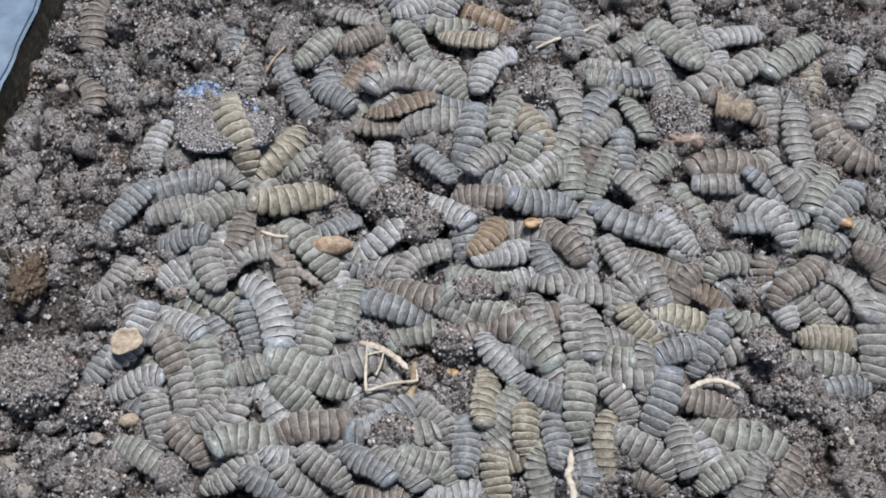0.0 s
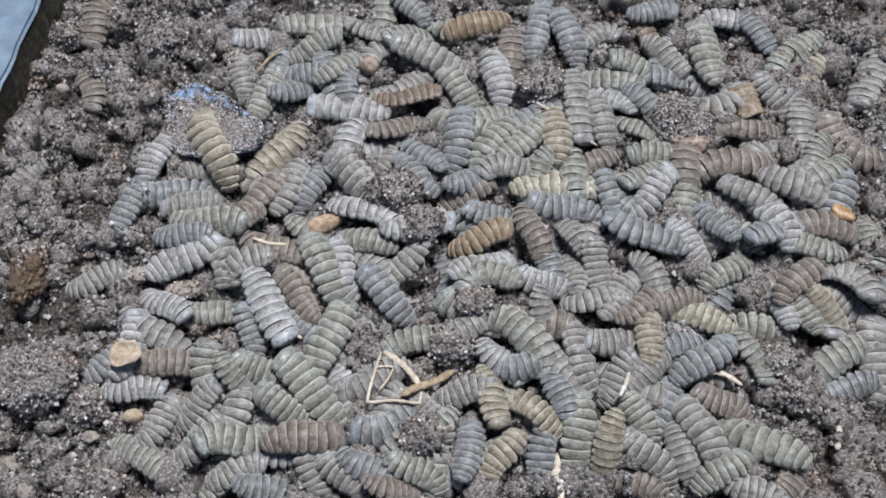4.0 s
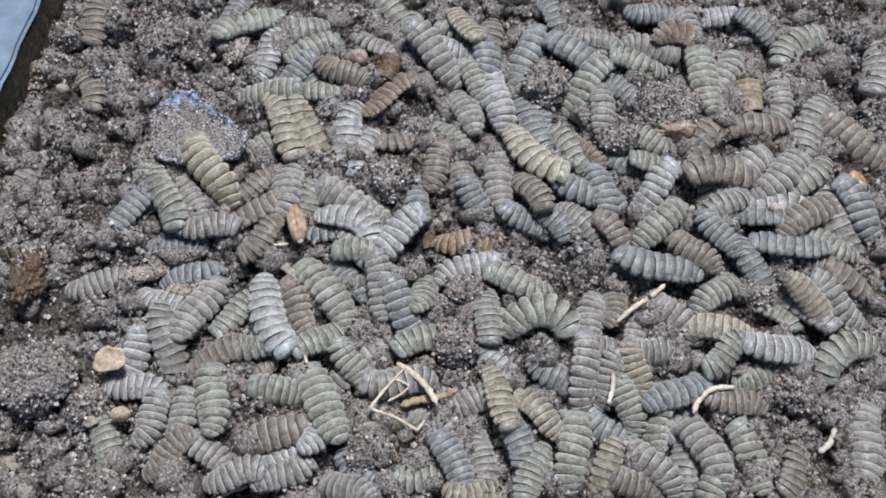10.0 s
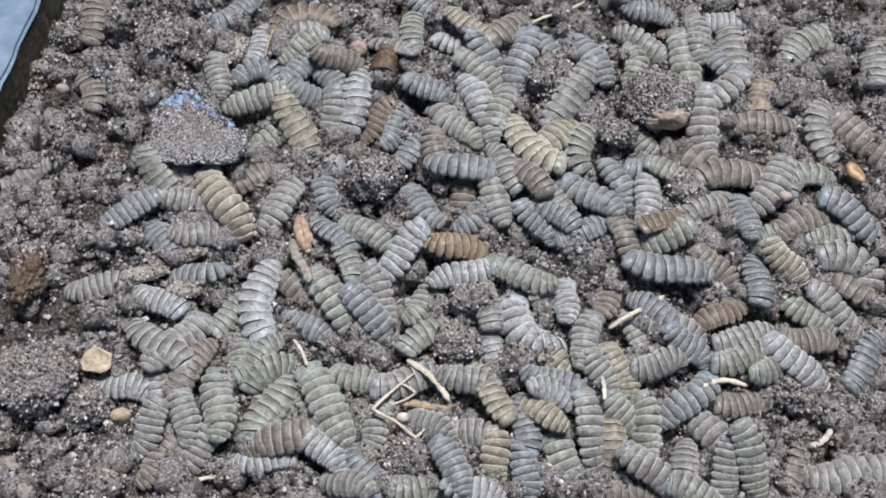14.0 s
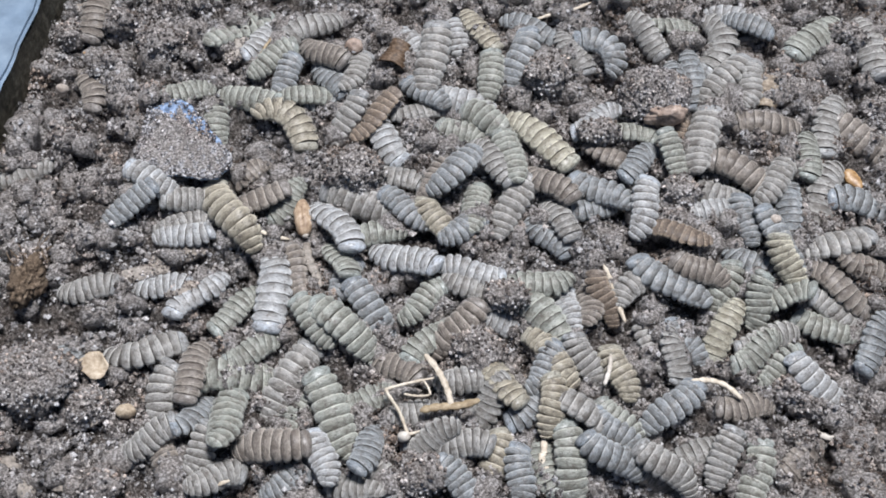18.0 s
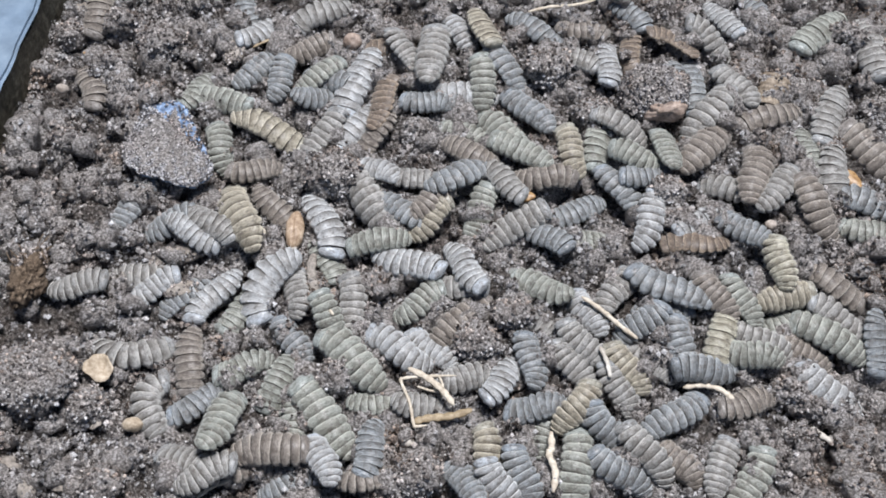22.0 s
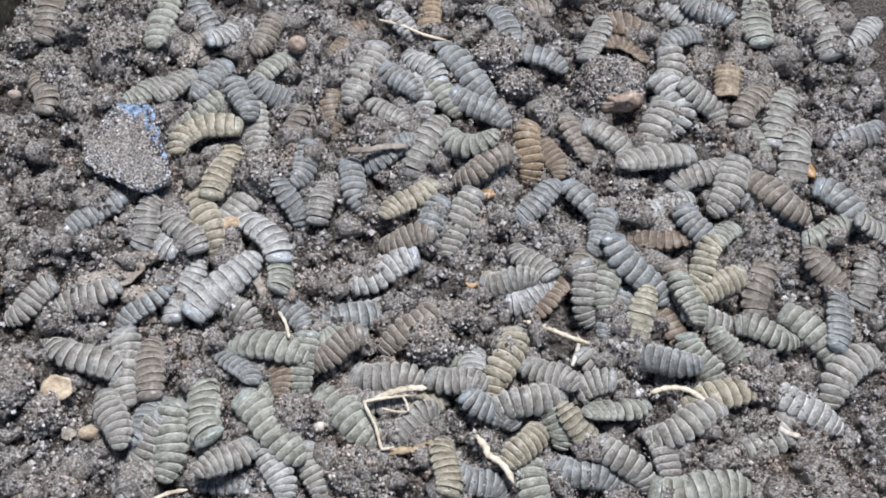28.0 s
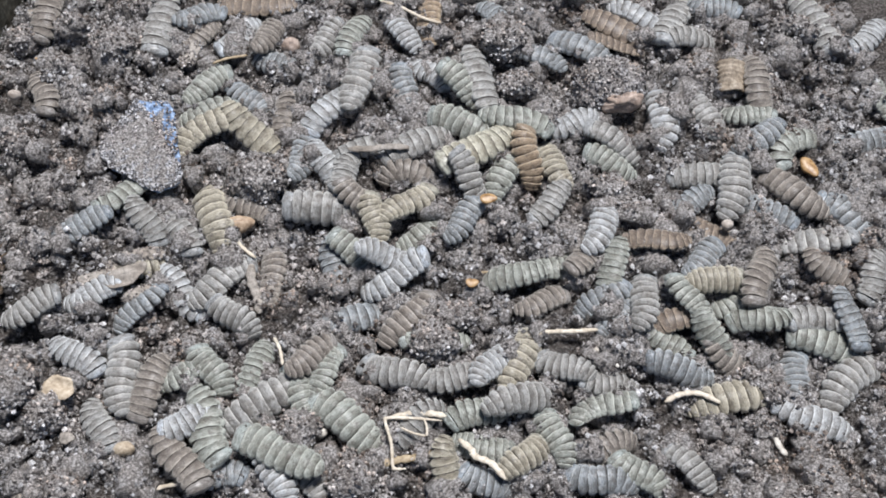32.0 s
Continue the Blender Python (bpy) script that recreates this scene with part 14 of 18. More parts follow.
    crawl('slate', 20.2, 6.9, 2.6, 26, [(0,-15.7,-20.2,-0.9,195,-12),(6.2,-14.3,-19.9,-0.9,174,-3),(6.9,-14.3,-19.9,-7.5,174,0),(32,-14.3,-19.9,-7.5,174,0)])
    crawl('grey', 19.9, 7.1, 0, 6, [(0,82.6,21.9,1.3,39,-5),(1.5,81.1,20.9,1.3,45,-4),(3,80.5,24.6,1.4,30,-3),(6,78.2,25.7,1.4,42,-9),(7.5,86,22.9,1.2,12,-3),(9,77.4,24.6,1.4,70,-8),(10.5,77.7,20.2,1.4,23,-11),(11.1,77.7,20.2,1.4,23,-11),(11.8,77.7,20.2,-7.5,23,0),(32,77.7,20.2,-7.5,23,0)])
    crawl('slate', 19, 6.3, 9.5, None, [(0,90.3,47.6,0.2,159,2,23),(3,92.2,47.1,0.2,143,-1,23),(6,90.9,52.1,0.1,145,-1,23),(7.5,89.4,45.5,0.3,196,4,23),(8.1,89.4,45.5,0.3,196,4,23),(8.8,89.4,45.5,-7.5,196,0,23),(20,91.9,36.7,-7.5,119.5,0,19.5),(31.1,94.4,27.9,-7.5,43,0,16),(31.8,94.4,27.9,3.3,43,-7,16),(32,94.4,27.9,3.3,43,-7,16)])
    crawl('moss', 22.5, 7.5, 3.1, None, [(0,-60,-16.3,-0.5,340,0,25),(2.1,-59.3,-16.2,-0.6,340,-4,25),(2.8,-59.3,-16.2,-7.5,340,0,25),(7,-54.7,-27,-7.5,412.5,0,96),(11.1,-50.1,-37.8,-7.5,485,0,167),(11.8,-50.1,-37.8,3.2,485,-13,167),(13.1,-50.1,-37.8,3.2,485,-13,167),(13.9,-50.1,-37.8,-7.5,485,0,167),(17.2,-49.9,-34.1,-7.5,549,0,23),(17.9,-49.9,-34.1,-0.4,549,-9,23),(20.2,-49.9,-35.6,3.4,524,-19,23),(20.9,-49.9,-35.6,-7.5,524,0,23),(29.1,-44.8,-36.6,-7.5,511,0,23),(29.8,-44.8,-36.6,0.6,511,-8,23),(31.1,-44.8,-36.6,0.6,511,-8,23),(31.8,-44.8,-36.6,-7.5,511,0,23),(32,-44.8,-36.6,-7.5,511,0,23)])
    crawl('taupe', 19.4, 6.2, 13.3, -20, [(0,-51.6,-37.9,-0.7,196,-5),(1.5,-50.4,-38,-0.7,196,-6),(3,-53,-39,-0.6,208,6),(6,-54.7,-34.3,-0.5,195,6),(7.5,-49.5,-32.3,-0.5,219,2),(9,-53.7,-36.8,-0.6,226,-4),(10.5,-46.6,-34.7,-0.6,191,9),(11.1,-46.6,-34.7,-0.6,191,9),(11.8,-46.6,-34.7,-7.5,191,0),(32,-46.6,-34.7,-7.5,191,0)])
    crawl('grey', 17.7, 6, -32.5, 18.4, [(0,38.2,-12.8,-0.3,351,4),(1.5,37.1,-11.7,-0.4,360,8),(3,38.8,-14.2,-0.2,363,-4),(6.2,34.7,-12,-0.4,373,-4),(6.9,34.7,-12,-7.5,373,0),(9,51.6,-17.6,-7.5,304.5,0),(11.1,68.5,-23.3,-7.5,236,0),(11.8,68.5,-23.3,2.1,236,15),(14.3,74.4,-24.6,-0.2,192,-11),(17,77.2,-25.2,-1.2,197,0),(18.5,78.8,-25.6,2.8,201,-7),(20,78.7,-24.6,4.6,198,-13),(21.5,78.5,-25.2,-0.6,161,-10),(23,76.4,-25.2,-0.1,146,-12),(24.3,77.2,-25.3,2,129,-30),(25.5,77.4,-24.5,0.4,158,-23),(29.1,75.4,-23.1,0.8,161,-30),(29.8,75.4,-23.1,-7.5,161,0),(32,75.4,-23.1,-7.5,161,0)])
    crawl('grey', 16, 5.9, -7.9, None, [(0,91.6,19.4,0.9,217,12,-50),(4.1,92.2,21,0.9,222,14,-50),(4.9,92.2,21,-7.5,222,0,-50),(6.2,70.2,14.2,-7.5,202,0,104),(6.9,70.2,14.2,2,202,12,104),(9,70.9,14.1,2,207,12,100),(10.5,71.6,9.4,5.4,220,-1,0),(12,72,13.1,1.9,200,14,0),(14.3,67.6,10.7,3.7,214,-7,0),(17,69.3,14.5,1.6,182,15,0),(20,71.5,14.7,3.6,162,12,0),(21.5,73.1,16.4,2,169,14,0),(23,72.7,16.5,3.3,155,25,0),(24.3,74.5,17.9,2.6,183,13,0),(26.1,75.7,17.6,2.7,188,12,0),(26.9,75.7,17.6,-7.5,188,0,0),(31.1,81.7,63.6,-7.5,193,0,16),(31.8,81.7,63.6,2.2,193,-16,16),(32,81.7,63.6,2.2,193,-16,16)])
    crawl('grey', 16.5, 6, 7.4, None, [(0,52,-7.9,0,301,-4,-50),(4.1,52.7,-8,0,303,1,-50),(4.9,52.7,-8,-7.5,303,0,-50),(15.1,49.3,-9,-7.5,368,0,-12),(15.9,49.3,-9,0.8,368,-4,-12),(17,49.3,-9,0.8,368,-4,-12),(18.5,45.7,-11.9,3.6,431,12,-12),(20,44.8,-10.5,2.3,422,-11,-12),(21.5,43.3,-12.7,2.2,421,6,-12),(23,42,-11.8,1.9,418,4,-12),(24.3,41.5,-15.2,3,426,-12,-12),(25.5,41.5,-13.9,1.4,431,2,-12),(28,44.6,-15.8,3.3,458,-24,-12),(30,44.8,-15.9,1.9,397,17,-12),(31.1,44.8,-15.9,1.9,397,17,-12),(31.8,44.8,-15.9,-7.5,397,0,-12),(32,44.8,-15.9,-7.5,397,0,-12)])
    crawl('taupe', 18.7, 6.2, -6.2, 1.8, [(0,88.1,-9.2,0.8,45,-1),(1.5,88.3,-9.8,0.8,40,-12),(3,90.1,-7.2,0.9,58,-3),(6.2,86.2,-12.1,0.6,21,0),(6.9,86.2,-12.1,-7.5,21,0),(9.2,98.9,-8.3,-7.5,-21,0),(9.9,98.9,-8.3,1.9,-21,14),(12,103,-11.6,2.9,-12,24),(14.3,101,-11.6,0.5,-26,0),(17,98.6,-11.6,1.5,-42,7),(18.5,97.9,-11.6,1.4,-29,9),(20,98.4,-7.9,1.7,-3,6),(21.5,97.3,-10.9,1.5,-22,8),(24.3,92.4,-8.7,2.1,-40,6),(25.5,91.2,-10.1,2.1,-30,5),(28,88.6,-13.1,2,-103,7),(32,88.6,-11.4,3.3,-107,-9)])
    crawl('moss', 20.5, 7, -38.3, -25, [(0,8,-17.3,0.3,149,-4),(1.5,7.3,-16.7,0.3,141,-11),(3,9,-17.3,0.4,164,4),(6,4.6,-19.7,-0.2,126,-4),(7.5,10.7,-18.6,0.5,153,-10),(9,2.3,-19.6,-0.4,163,-8),(10.5,17,-21.9,0.3,199,-11),(11.1,17,-21.9,0.3,199,-11),(11.8,17,-21.9,-7.5,199,0),(32,17,-21.9,-7.5,199,0)])
    crawl('moss', 19.4, 6.8, -54.2, 10, [(0,-49.5,-55,0.4,59,0),(1.5,-49.1,-54.1,0.5,63,4),(6,-51.5,-58.9,0,59,3),(8.1,-53.5,-59.4,0,24,8),(8.8,-53.5,-59.4,-7.5,24,0),(32,-53.5,-59.4,-7.5,24,0)])
    crawl('grey', 17.4, 6.2, -4.7, None, [(0,35.8,-22.1,0.5,286,-8,-50),(2.1,36.3,-21.6,0.4,286,-5,-50),(2.8,36.3,-21.6,-7.5,286,0,-50),(16.9,57.2,-1.6,-7.5,232,0,-25),(31.1,78.1,18.3,-7.5,178,0,0),(31.8,78.1,18.3,2.3,178,9,0),(32,78.1,18.3,2.3,178,9,0)])
    crawl('grey', 20.1, 6.5, -15.3, 15, [(0,-50.1,-47.9,0.3,80,-10),(6,-48.9,-46.7,0,80,-6),(7.5,-55.4,-53.4,0.7,46,-3),(8.1,-55.4,-53.4,0.7,46,-3),(8.8,-55.4,-53.4,-7.5,46,0),(32,-55.4,-53.4,-7.5,46,0)])
    crawl('taupe', 20.5, 7.1, 14.2, 20, [(0,21,-20.6,0.4,10,7),(1.5,20.5,-21.4,0.4,19,-6),(3,21.6,-20.8,0.4,-7,-5),(6.2,21.2,-18.6,0.3,-17,5),(6.9,21.2,-18.6,-7.5,-17,0),(32,21.2,-18.6,-7.5,-17,0)])
    crawl('grey', 20, 6.8, -21.2, -1, [(0,-16.7,-3.5,-0.1,337,0),(3,-18.8,-3.6,-0.4,331,-5),(6,-18.6,-0.4,-0.2,309,1),(7.5,-15.2,0.2,0.4,328,1),(9,-15,-7,-0.5,368,-6),(10.5,-21.4,1.7,-0.7,295,-2),(11.1,-21.4,1.7,-0.7,295,-2),(11.8,-21.4,1.7,-7.5,295,0),(32,-21.4,1.7,-7.5,295,0)])
    crawl('slate', 18.8, 6.2, -12.6, None, [(0,60.2,58.3,-0.4,268,3,25),(1.5,59.7,59.1,-0.4,277,-2,25),(4.1,60.5,58.5,-0.4,256,-3,25),(4.9,60.5,58.5,-7.5,256,0,25),(7,42.2,52.3,-7.5,186.5,0,20),(9.2,23.9,46.1,-7.5,117,0,15),(9.9,23.9,46.1,0.2,117,1,15),(10.5,23.9,46.1,0.2,117,1,15),(12,22.4,45.2,0.3,49,-1,15),(13.1,22.4,45.2,0.3,49,-1,15),(13.9,22.4,45.2,-7.5,49,0,15),(17.1,23,43.1,-7.5,89,0,15),(20.2,23.7,41,-7.5,129,0,15),(20.9,23.7,41,1,129,1,15),(23,21.3,40.1,2.3,129,8,15),(24.3,17.3,38.3,1.9,93,2,15),(25.5,16.6,38.3,2.6,123,-10,15),(28,21.7,40.8,2.5,147,-7,15),(31.1,24.7,40.2,2.3,168,-5,15),(31.8,24.7,40.2,-7.5,168,0,15),(32,24.7,40.2,-7.5,168,0,15)])
    crawl('slate', 19.3, 6.2, 16.5, -1, [(0,-52.4,-27.3,0,305,13),(2.1,-53.6,-28.4,-0.1,296,12),(2.8,-53.6,-28.4,-7.5,296,0),(32,-53.6,-28.4,-7.5,296,0)])
    crawl('slate', 20.4, 7.3, -5.8, 8, [(0,14.2,20.8,0.3,162,-6),(4.1,17.1,20.4,0.4,168,8),(4.9,17.1,20.4,-7.5,168,0),(32,17.1,20.4,-7.5,168,0)])
    crawl('ash', 18.5, 6, 52.3, 50, [(0,-74.5,-24.8,1,59,-13),(6,-75.6,-28.1,0.9,81,-1),(7.5,-76.9,-19.8,1.3,24,-14),(8.2,-76.9,-24.6,1,65,-13),(9,-76.8,-29.5,0.8,106,-13),(10.5,-73.5,-31.5,0,60,-12),(11.1,-73.5,-31.5,0,60,-12),(11.8,-73.5,-31.5,-7.5,60,0),(32,-73.5,-31.5,-7.5,60,0)])
    crawl('grey', 20.3, 7, 0, 22, [(0,60.7,-35.6,-1.3,8,-4),(4.1,59.2,-33.1,-1,-9,-2),(4.9,59.2,-33.1,-7.5,-9,0),(32,59.2,-33.1,-7.5,-9,0)])
    crawl('slate', 20.2, 7.1, 48.5, None, [(0,41,43.8,-0.1,226,2,25),(1.5,39.6,42.6,0,234,1,25),(4.1,43,44,0,227,9,25),(4.9,43,44,-7.5,227,0,25),(5.6,30.2,50.4,-7.5,165,0,11),(6.2,17.5,56.7,-7.5,103,0,-3),(6.9,17.5,56.7,3.9,103,-17,-3),(7.5,17.5,56.7,3.9,103,-17,-3),(9,11.8,57.5,3,79,4,-3),(12,13.4,58.5,2.9,90,-18,-3),(15.1,11.8,57,2.2,118,-18,-3),(15.9,11.8,57,-7.5,118,0,-3),(19.1,14.9,57.5,-7.5,78,0,-3),(19.8,14.9,57.5,1.8,78,-15,-3),(21.5,16.5,55.1,3.2,97,4,-63),(23,16.4,56.7,2.6,134,-8,-3),(25.5,15.8,56.4,0.6,118,0,-3),(29.1,17.3,56.1,1.6,114,3,-3),(29.8,17.3,56.1,-7.5,114,0,-3),(32,17.3,56.1,-7.5,114,0,-3)])
    crawl('moss', 19.5, 7, 29.6, -3, [(0,-5.7,-48.7,0.2,207,5),(1.5,-5,-50.1,0.2,210,11),(4.1,-5.3,-48.2,0.2,218,3),(4.9,-5.3,-48.2,-7.5,218,0),(32,-5.3,-48.2,-7.5,218,0)])
    crawl('grey', 19.8, 6.6, 29.7, -20, [(0,74.3,12.3,1.3,340,-5),(1.5,75.7,12.6,1.4,348,0),(6,73.5,9.5,1.2,350,0),(7.5,74.1,15.9,1.2,320,0),(9,71.4,17.1,0.8,294,8),(11.1,68.8,20.5,0.7,321,7),(11.8,68.8,20.5,-7.5,321,0),(32,68.8,20.5,-7.5,321,0)])
    crawl('ash', 19.7, 6.9, 34.7, -50, [(0,-21.4,-41.5,-0.7,293,7),(1.5,-20.8,-42.6,-0.6,289,1),(3,-22.1,-40.4,-0.7,293,7),(6,-22,-41,-0.7,269,2),(8.1,-18.4,-39.6,-0.4,273,1),(8.8,-18.4,-39.6,-7.5,273,0),(32,-18.4,-39.6,-7.5,273,0)])
    crawl('slate', 19.8, 6.5, 0, 20, [(0,36.7,-2.9,-0.7,73,13),(1.5,37,-2.8,-0.7,69,1),(3,36.3,-4.7,-0.7,86,11),(6,33.4,-6,-0.7,62,1),(7.5,36.8,-4.9,-0.7,73,1),(9,43,3,-0.3,107,1),(10.5,45.5,-7.7,-0.3,67,6),(11.1,45.5,-7.7,-0.3,67,6),(11.8,45.5,-7.7,-7.5,67,0),(32,45.5,-7.7,-7.5,67,0)])
    crawl('slate', 20.2, 7.2, -27.5, 50, [(0,-59.9,18.2,0.4,44,-3),(4.1,-61.7,19.1,0.6,63,-11),(4.9,-61.7,19.1,-7.5,63,0),(32,-61.7,19.1,-7.5,63,0)])
    crawl('grey', 20.8, 7.2, -0.1, -50, [(0,9,-55.7,0.8,214,7),(1.5,10.4,-55.6,0.9,212,0),(6.2,8.6,-56.4,0.8,206,-4),(6.9,8.6,-56.4,-7.5,206,0),(32,8.6,-56.4,-7.5,206,0)])
    crawl('slate', 20.7, 7.3, 0, -7, [(0,5.8,4.4,-0.1,88,0),(3,8,7.3,0.1,85,-1),(6.2,6.1,2.1,-0.2,113,-1),(6.9,6.1,2.1,-7.5,113,0),(32,6.1,2.1,-7.5,113,0)])
    crawl('ash', 17, 5.9, -14.8, None, [(0,82.5,-14.7,0.3,112,8,20),(1.5,83.8,-14.5,0.3,115,11,20),(6,81.6,-14.8,0.2,88,2,20),(7.5,78.3,-20.1,-0.9,79,8,20),(8.1,78.3,-20.1,-0.9,79,8,20),(8.8,78.3,-20.1,-7.5,79,0,20),(11.9,70.6,-5.8,-7.5,134.5,0,9),(15.1,62.9,8.6,-7.5,190,0,-2),(15.9,62.9,8.6,2.3,190,-1,-2),(18.5,65.7,8.8,2.7,194,8,-2),(20,65.2,6.4,2.2,204,-7,-2),(25.5,67.2,7.6,2.1,212,-7,-2),(31.1,68.2,9.3,2.2,192,1,-2),(31.8,68.2,9.3,-7.5,192,0,-2),(32,68.2,9.3,-7.5,192,0,-2)])
    crawl('slate', 20, 7, 0, None, [(0,26.6,38.9,-0.1,32,8,-25),(3,26.1,41.6,-0.1,27,7,-25),(6,23.1,36,0.1,26,4,-25),(7.5,30.9,35.9,0.2,-6,7,-25),(9,32.4,40.7,0,-13,2,-25),(9.8,26.3,38.9,0.1,-54,0,0),(10.5,20.3,37.2,0.1,-96,-2,25),(11.1,20.3,37.2,0.1,-96,-2,25),(11.8,20.3,37.2,-7.5,-96,0,25),(32,20.3,37.2,-7.5,-96,0,25)])
    crawl('moss', 19.1, 6.4, 20.5, -25, [(0,12.3,39.5,0.3,189,-3),(4.1,11.3,40,0.2,183,-6),(4.9,11.3,40,-7.5,183,0),(32,11.3,40,-7.5,183,0)])
    crawl('grey', 19.8, 6.4, 10.2, -13, [(0,1.8,55.2,-0.3,304,-11),(1.5,1.9,53.9,-0.3,296,-14),(6,0.4,56.1,-0.3,332,0),(8.1,0.3,61,-0.3,305,-9),(8.8,0.3,61,-7.5,305,0),(32,0.3,61,-7.5,305,0)])
    crawl('moss', 20.6, 6.6, 7.1, 15, [(0,65.1,67.6,-0.4,186,2),(2.1,66.5,66.8,-0.5,188,8),(2.8,66.5,66.8,-7.5,188,0),(32,66.5,66.8,-7.5,188,0)])
    crawl('grey', 19.7, 7, 58.7, -3, [(0,47.5,55.8,0.1,357,5),(2.1,46.9,54.8,0.1,361,-4),(2.8,46.9,54.8,-7.5,361,0),(32,46.9,54.8,-7.5,361,0)])
    crawl('slate', 19.8, 6.4, 7.8, -11, [(0,29.6,-57.9,-0.8,295,7),(4.1,31.5,-54.9,-1.1,302,6),(4.9,31.5,-54.9,-7.5,302,0),(32,31.5,-54.9,-7.5,302,0)])
    crawl('taupe', 19.1, 6.7, -15.6, None, [(0,-42.5,3.5,-1.3,353,3,25),(6.2,-43,0.1,-1.3,336,2,25),(6.9,-43,0.1,-7.5,336,0,25),(19.1,-47.2,-57.2,-7.5,300,0,16),(19.8,-47.2,-57.2,0.2,300,8,16),(21.5,-47.9,-57.2,0,362,7,16),(23.2,-47.9,-57.2,0,362,7,16),(23.9,-47.9,-57.2,-7.5,362,0,16),(31.1,-51.4,-55.4,-7.5,304,0,16),(31.8,-51.4,-55.4,3.9,304,0,16),(32,-51.4,-55.4,3.9,304,0,16)])
    crawl('grey', 19.8, 6.8, -19.9, None, [(0,70.8,61.1,-0.9,128,0,-20),(1.5,71.1,60.4,-1,121,-11,-20),(4.1,73,59.8,-1.1,128,-1,-20),(4.9,73,59.8,-7.5,128,0,-20),(8.1,76.3,54.2,-7.5,76,0,13),(8.8,76.3,54.2,0.3,76,-1,13),(13.1,77,47.5,1,48,-3,13),(13.9,77,47.5,-7.5,48,0,13),(17.2,76.3,51.2,-7.5,54,0,13),(17.9,76.3,51.2,2.4,54,-4,13),(20.2,75.3,49.3,2.8,55,-10,13),(20.9,75.3,49.3,-7.5,55,0,13),(26.1,74,50.3,-7.5,90,0,13),(26.9,74,50.3,2.4,90,-15,13),(28,74,50.3,2.4,90,-15,13),(30,72.5,45.9,1.4,101,1,13),(31.1,72.5,45.9,1.4,101,1,13),(31.8,72.5,45.9,-7.5,101,0,13),(32,72.5,45.9,-7.5,101,0,13)])
    crawl('ash', 19.8, 6.5, -16.5, -10, [(0,60.8,-54.7,0.3,125,10),(1.5,62,-55,0.5,121,3),(3,57.9,-54.1,-0.4,121,-2),(6,58.1,-54.8,-0.3,137,5),(7.5,60.4,-56.6,0.3,95,-3),(8.1,60.4,-56.6,0.3,95,-3),(8.8,60.4,-56.6,-7.5,95,0),(32,60.4,-56.6,-7.5,95,0)])
    crawl('moss', 19.6, 6.3, -5.4, -7, [(0,-14.2,75.3,0.1,276,9),(1.5,-13.7,75.6,0.1,278,8),(3,-16.5,77.5,0,257,11),(6,-15.9,73.3,0,257,4),(7.5,-13.9,79.6,0.1,313,10),(9,-8.5,79,0.3,260,8),(10.5,-19.8,80.6,-0.4,328,9),(11.1,-19.8,80.6,-0.4,328,9),(11.8,-19.8,80.6,-7.5,328,0),(32,-19.8,80.6,-7.5,328,0)])
    crawl('taupe', 20.4, 6.7, 63.3, 15, [(0,51.3,-33.4,-0.3,350,14),(2.1,50.4,-34.7,-0.3,341,17),(2.8,50.4,-34.7,-7.5,341,0),(32,50.4,-34.7,-7.5,341,0)])
    crawl('grey', 20, 6.7, 5.3, None, [(0,21.7,5.3,-0.4,351,-11,-50),(2.1,21.1,6.7,-0.3,353,-4,-50),(2.8,21.1,6.7,-7.5,353,0,-50),(4.5,18.4,14.1,-7.5,393.5,0,-35),(6.2,15.6,21.4,-7.5,434,0,-20),(6.9,15.6,21.4,2.7,434,-15,-20),(9,13.4,20.8,2.2,445,-6,-20),(10.5,14.7,17.9,2.8,452,6,-20),(12,13.8,15.3,5.8,449,2,-20),(14.3,13.1,13.8,3.9,462,-3,-20),(17,14.6,11,2.9,433,5,-20),(18.5,18.2,11,2.8,416,-14,-20),(21.5,18.1,5.5,2.3,389,-14,-20),(25.5,15.8,6.7,1.8,423,-12,-20),(29.1,14.3,6.1,1.3,426,-7,-20),(29.8,14.3,6.1,-7.5,426,0,-20),(32,14.3,6.1,-7.5,426,0,-20)])
    crawl('grey', 20.4, 6.8, 42.8, None, [(0,35.6,7.3,-0.8,253,1,-20),(1.5,34.4,8.1,-0.8,257,-5,-20),(3,38.5,7.6,-0.8,236,-9,-20),(6,36.3,7.9,-0.8,249,-10,-20),(8.1,34.7,9.9,-0.8,234,0,-20),(8.8,34.7,9.9,-7.5,234,0,-20),(29.1,-10.1,30.7,-7.5,194,0,73),(29.8,-10.1,30.7,2.1,194,-11,73),(32,-7.9,29.8,1.2,197,-3,5)])
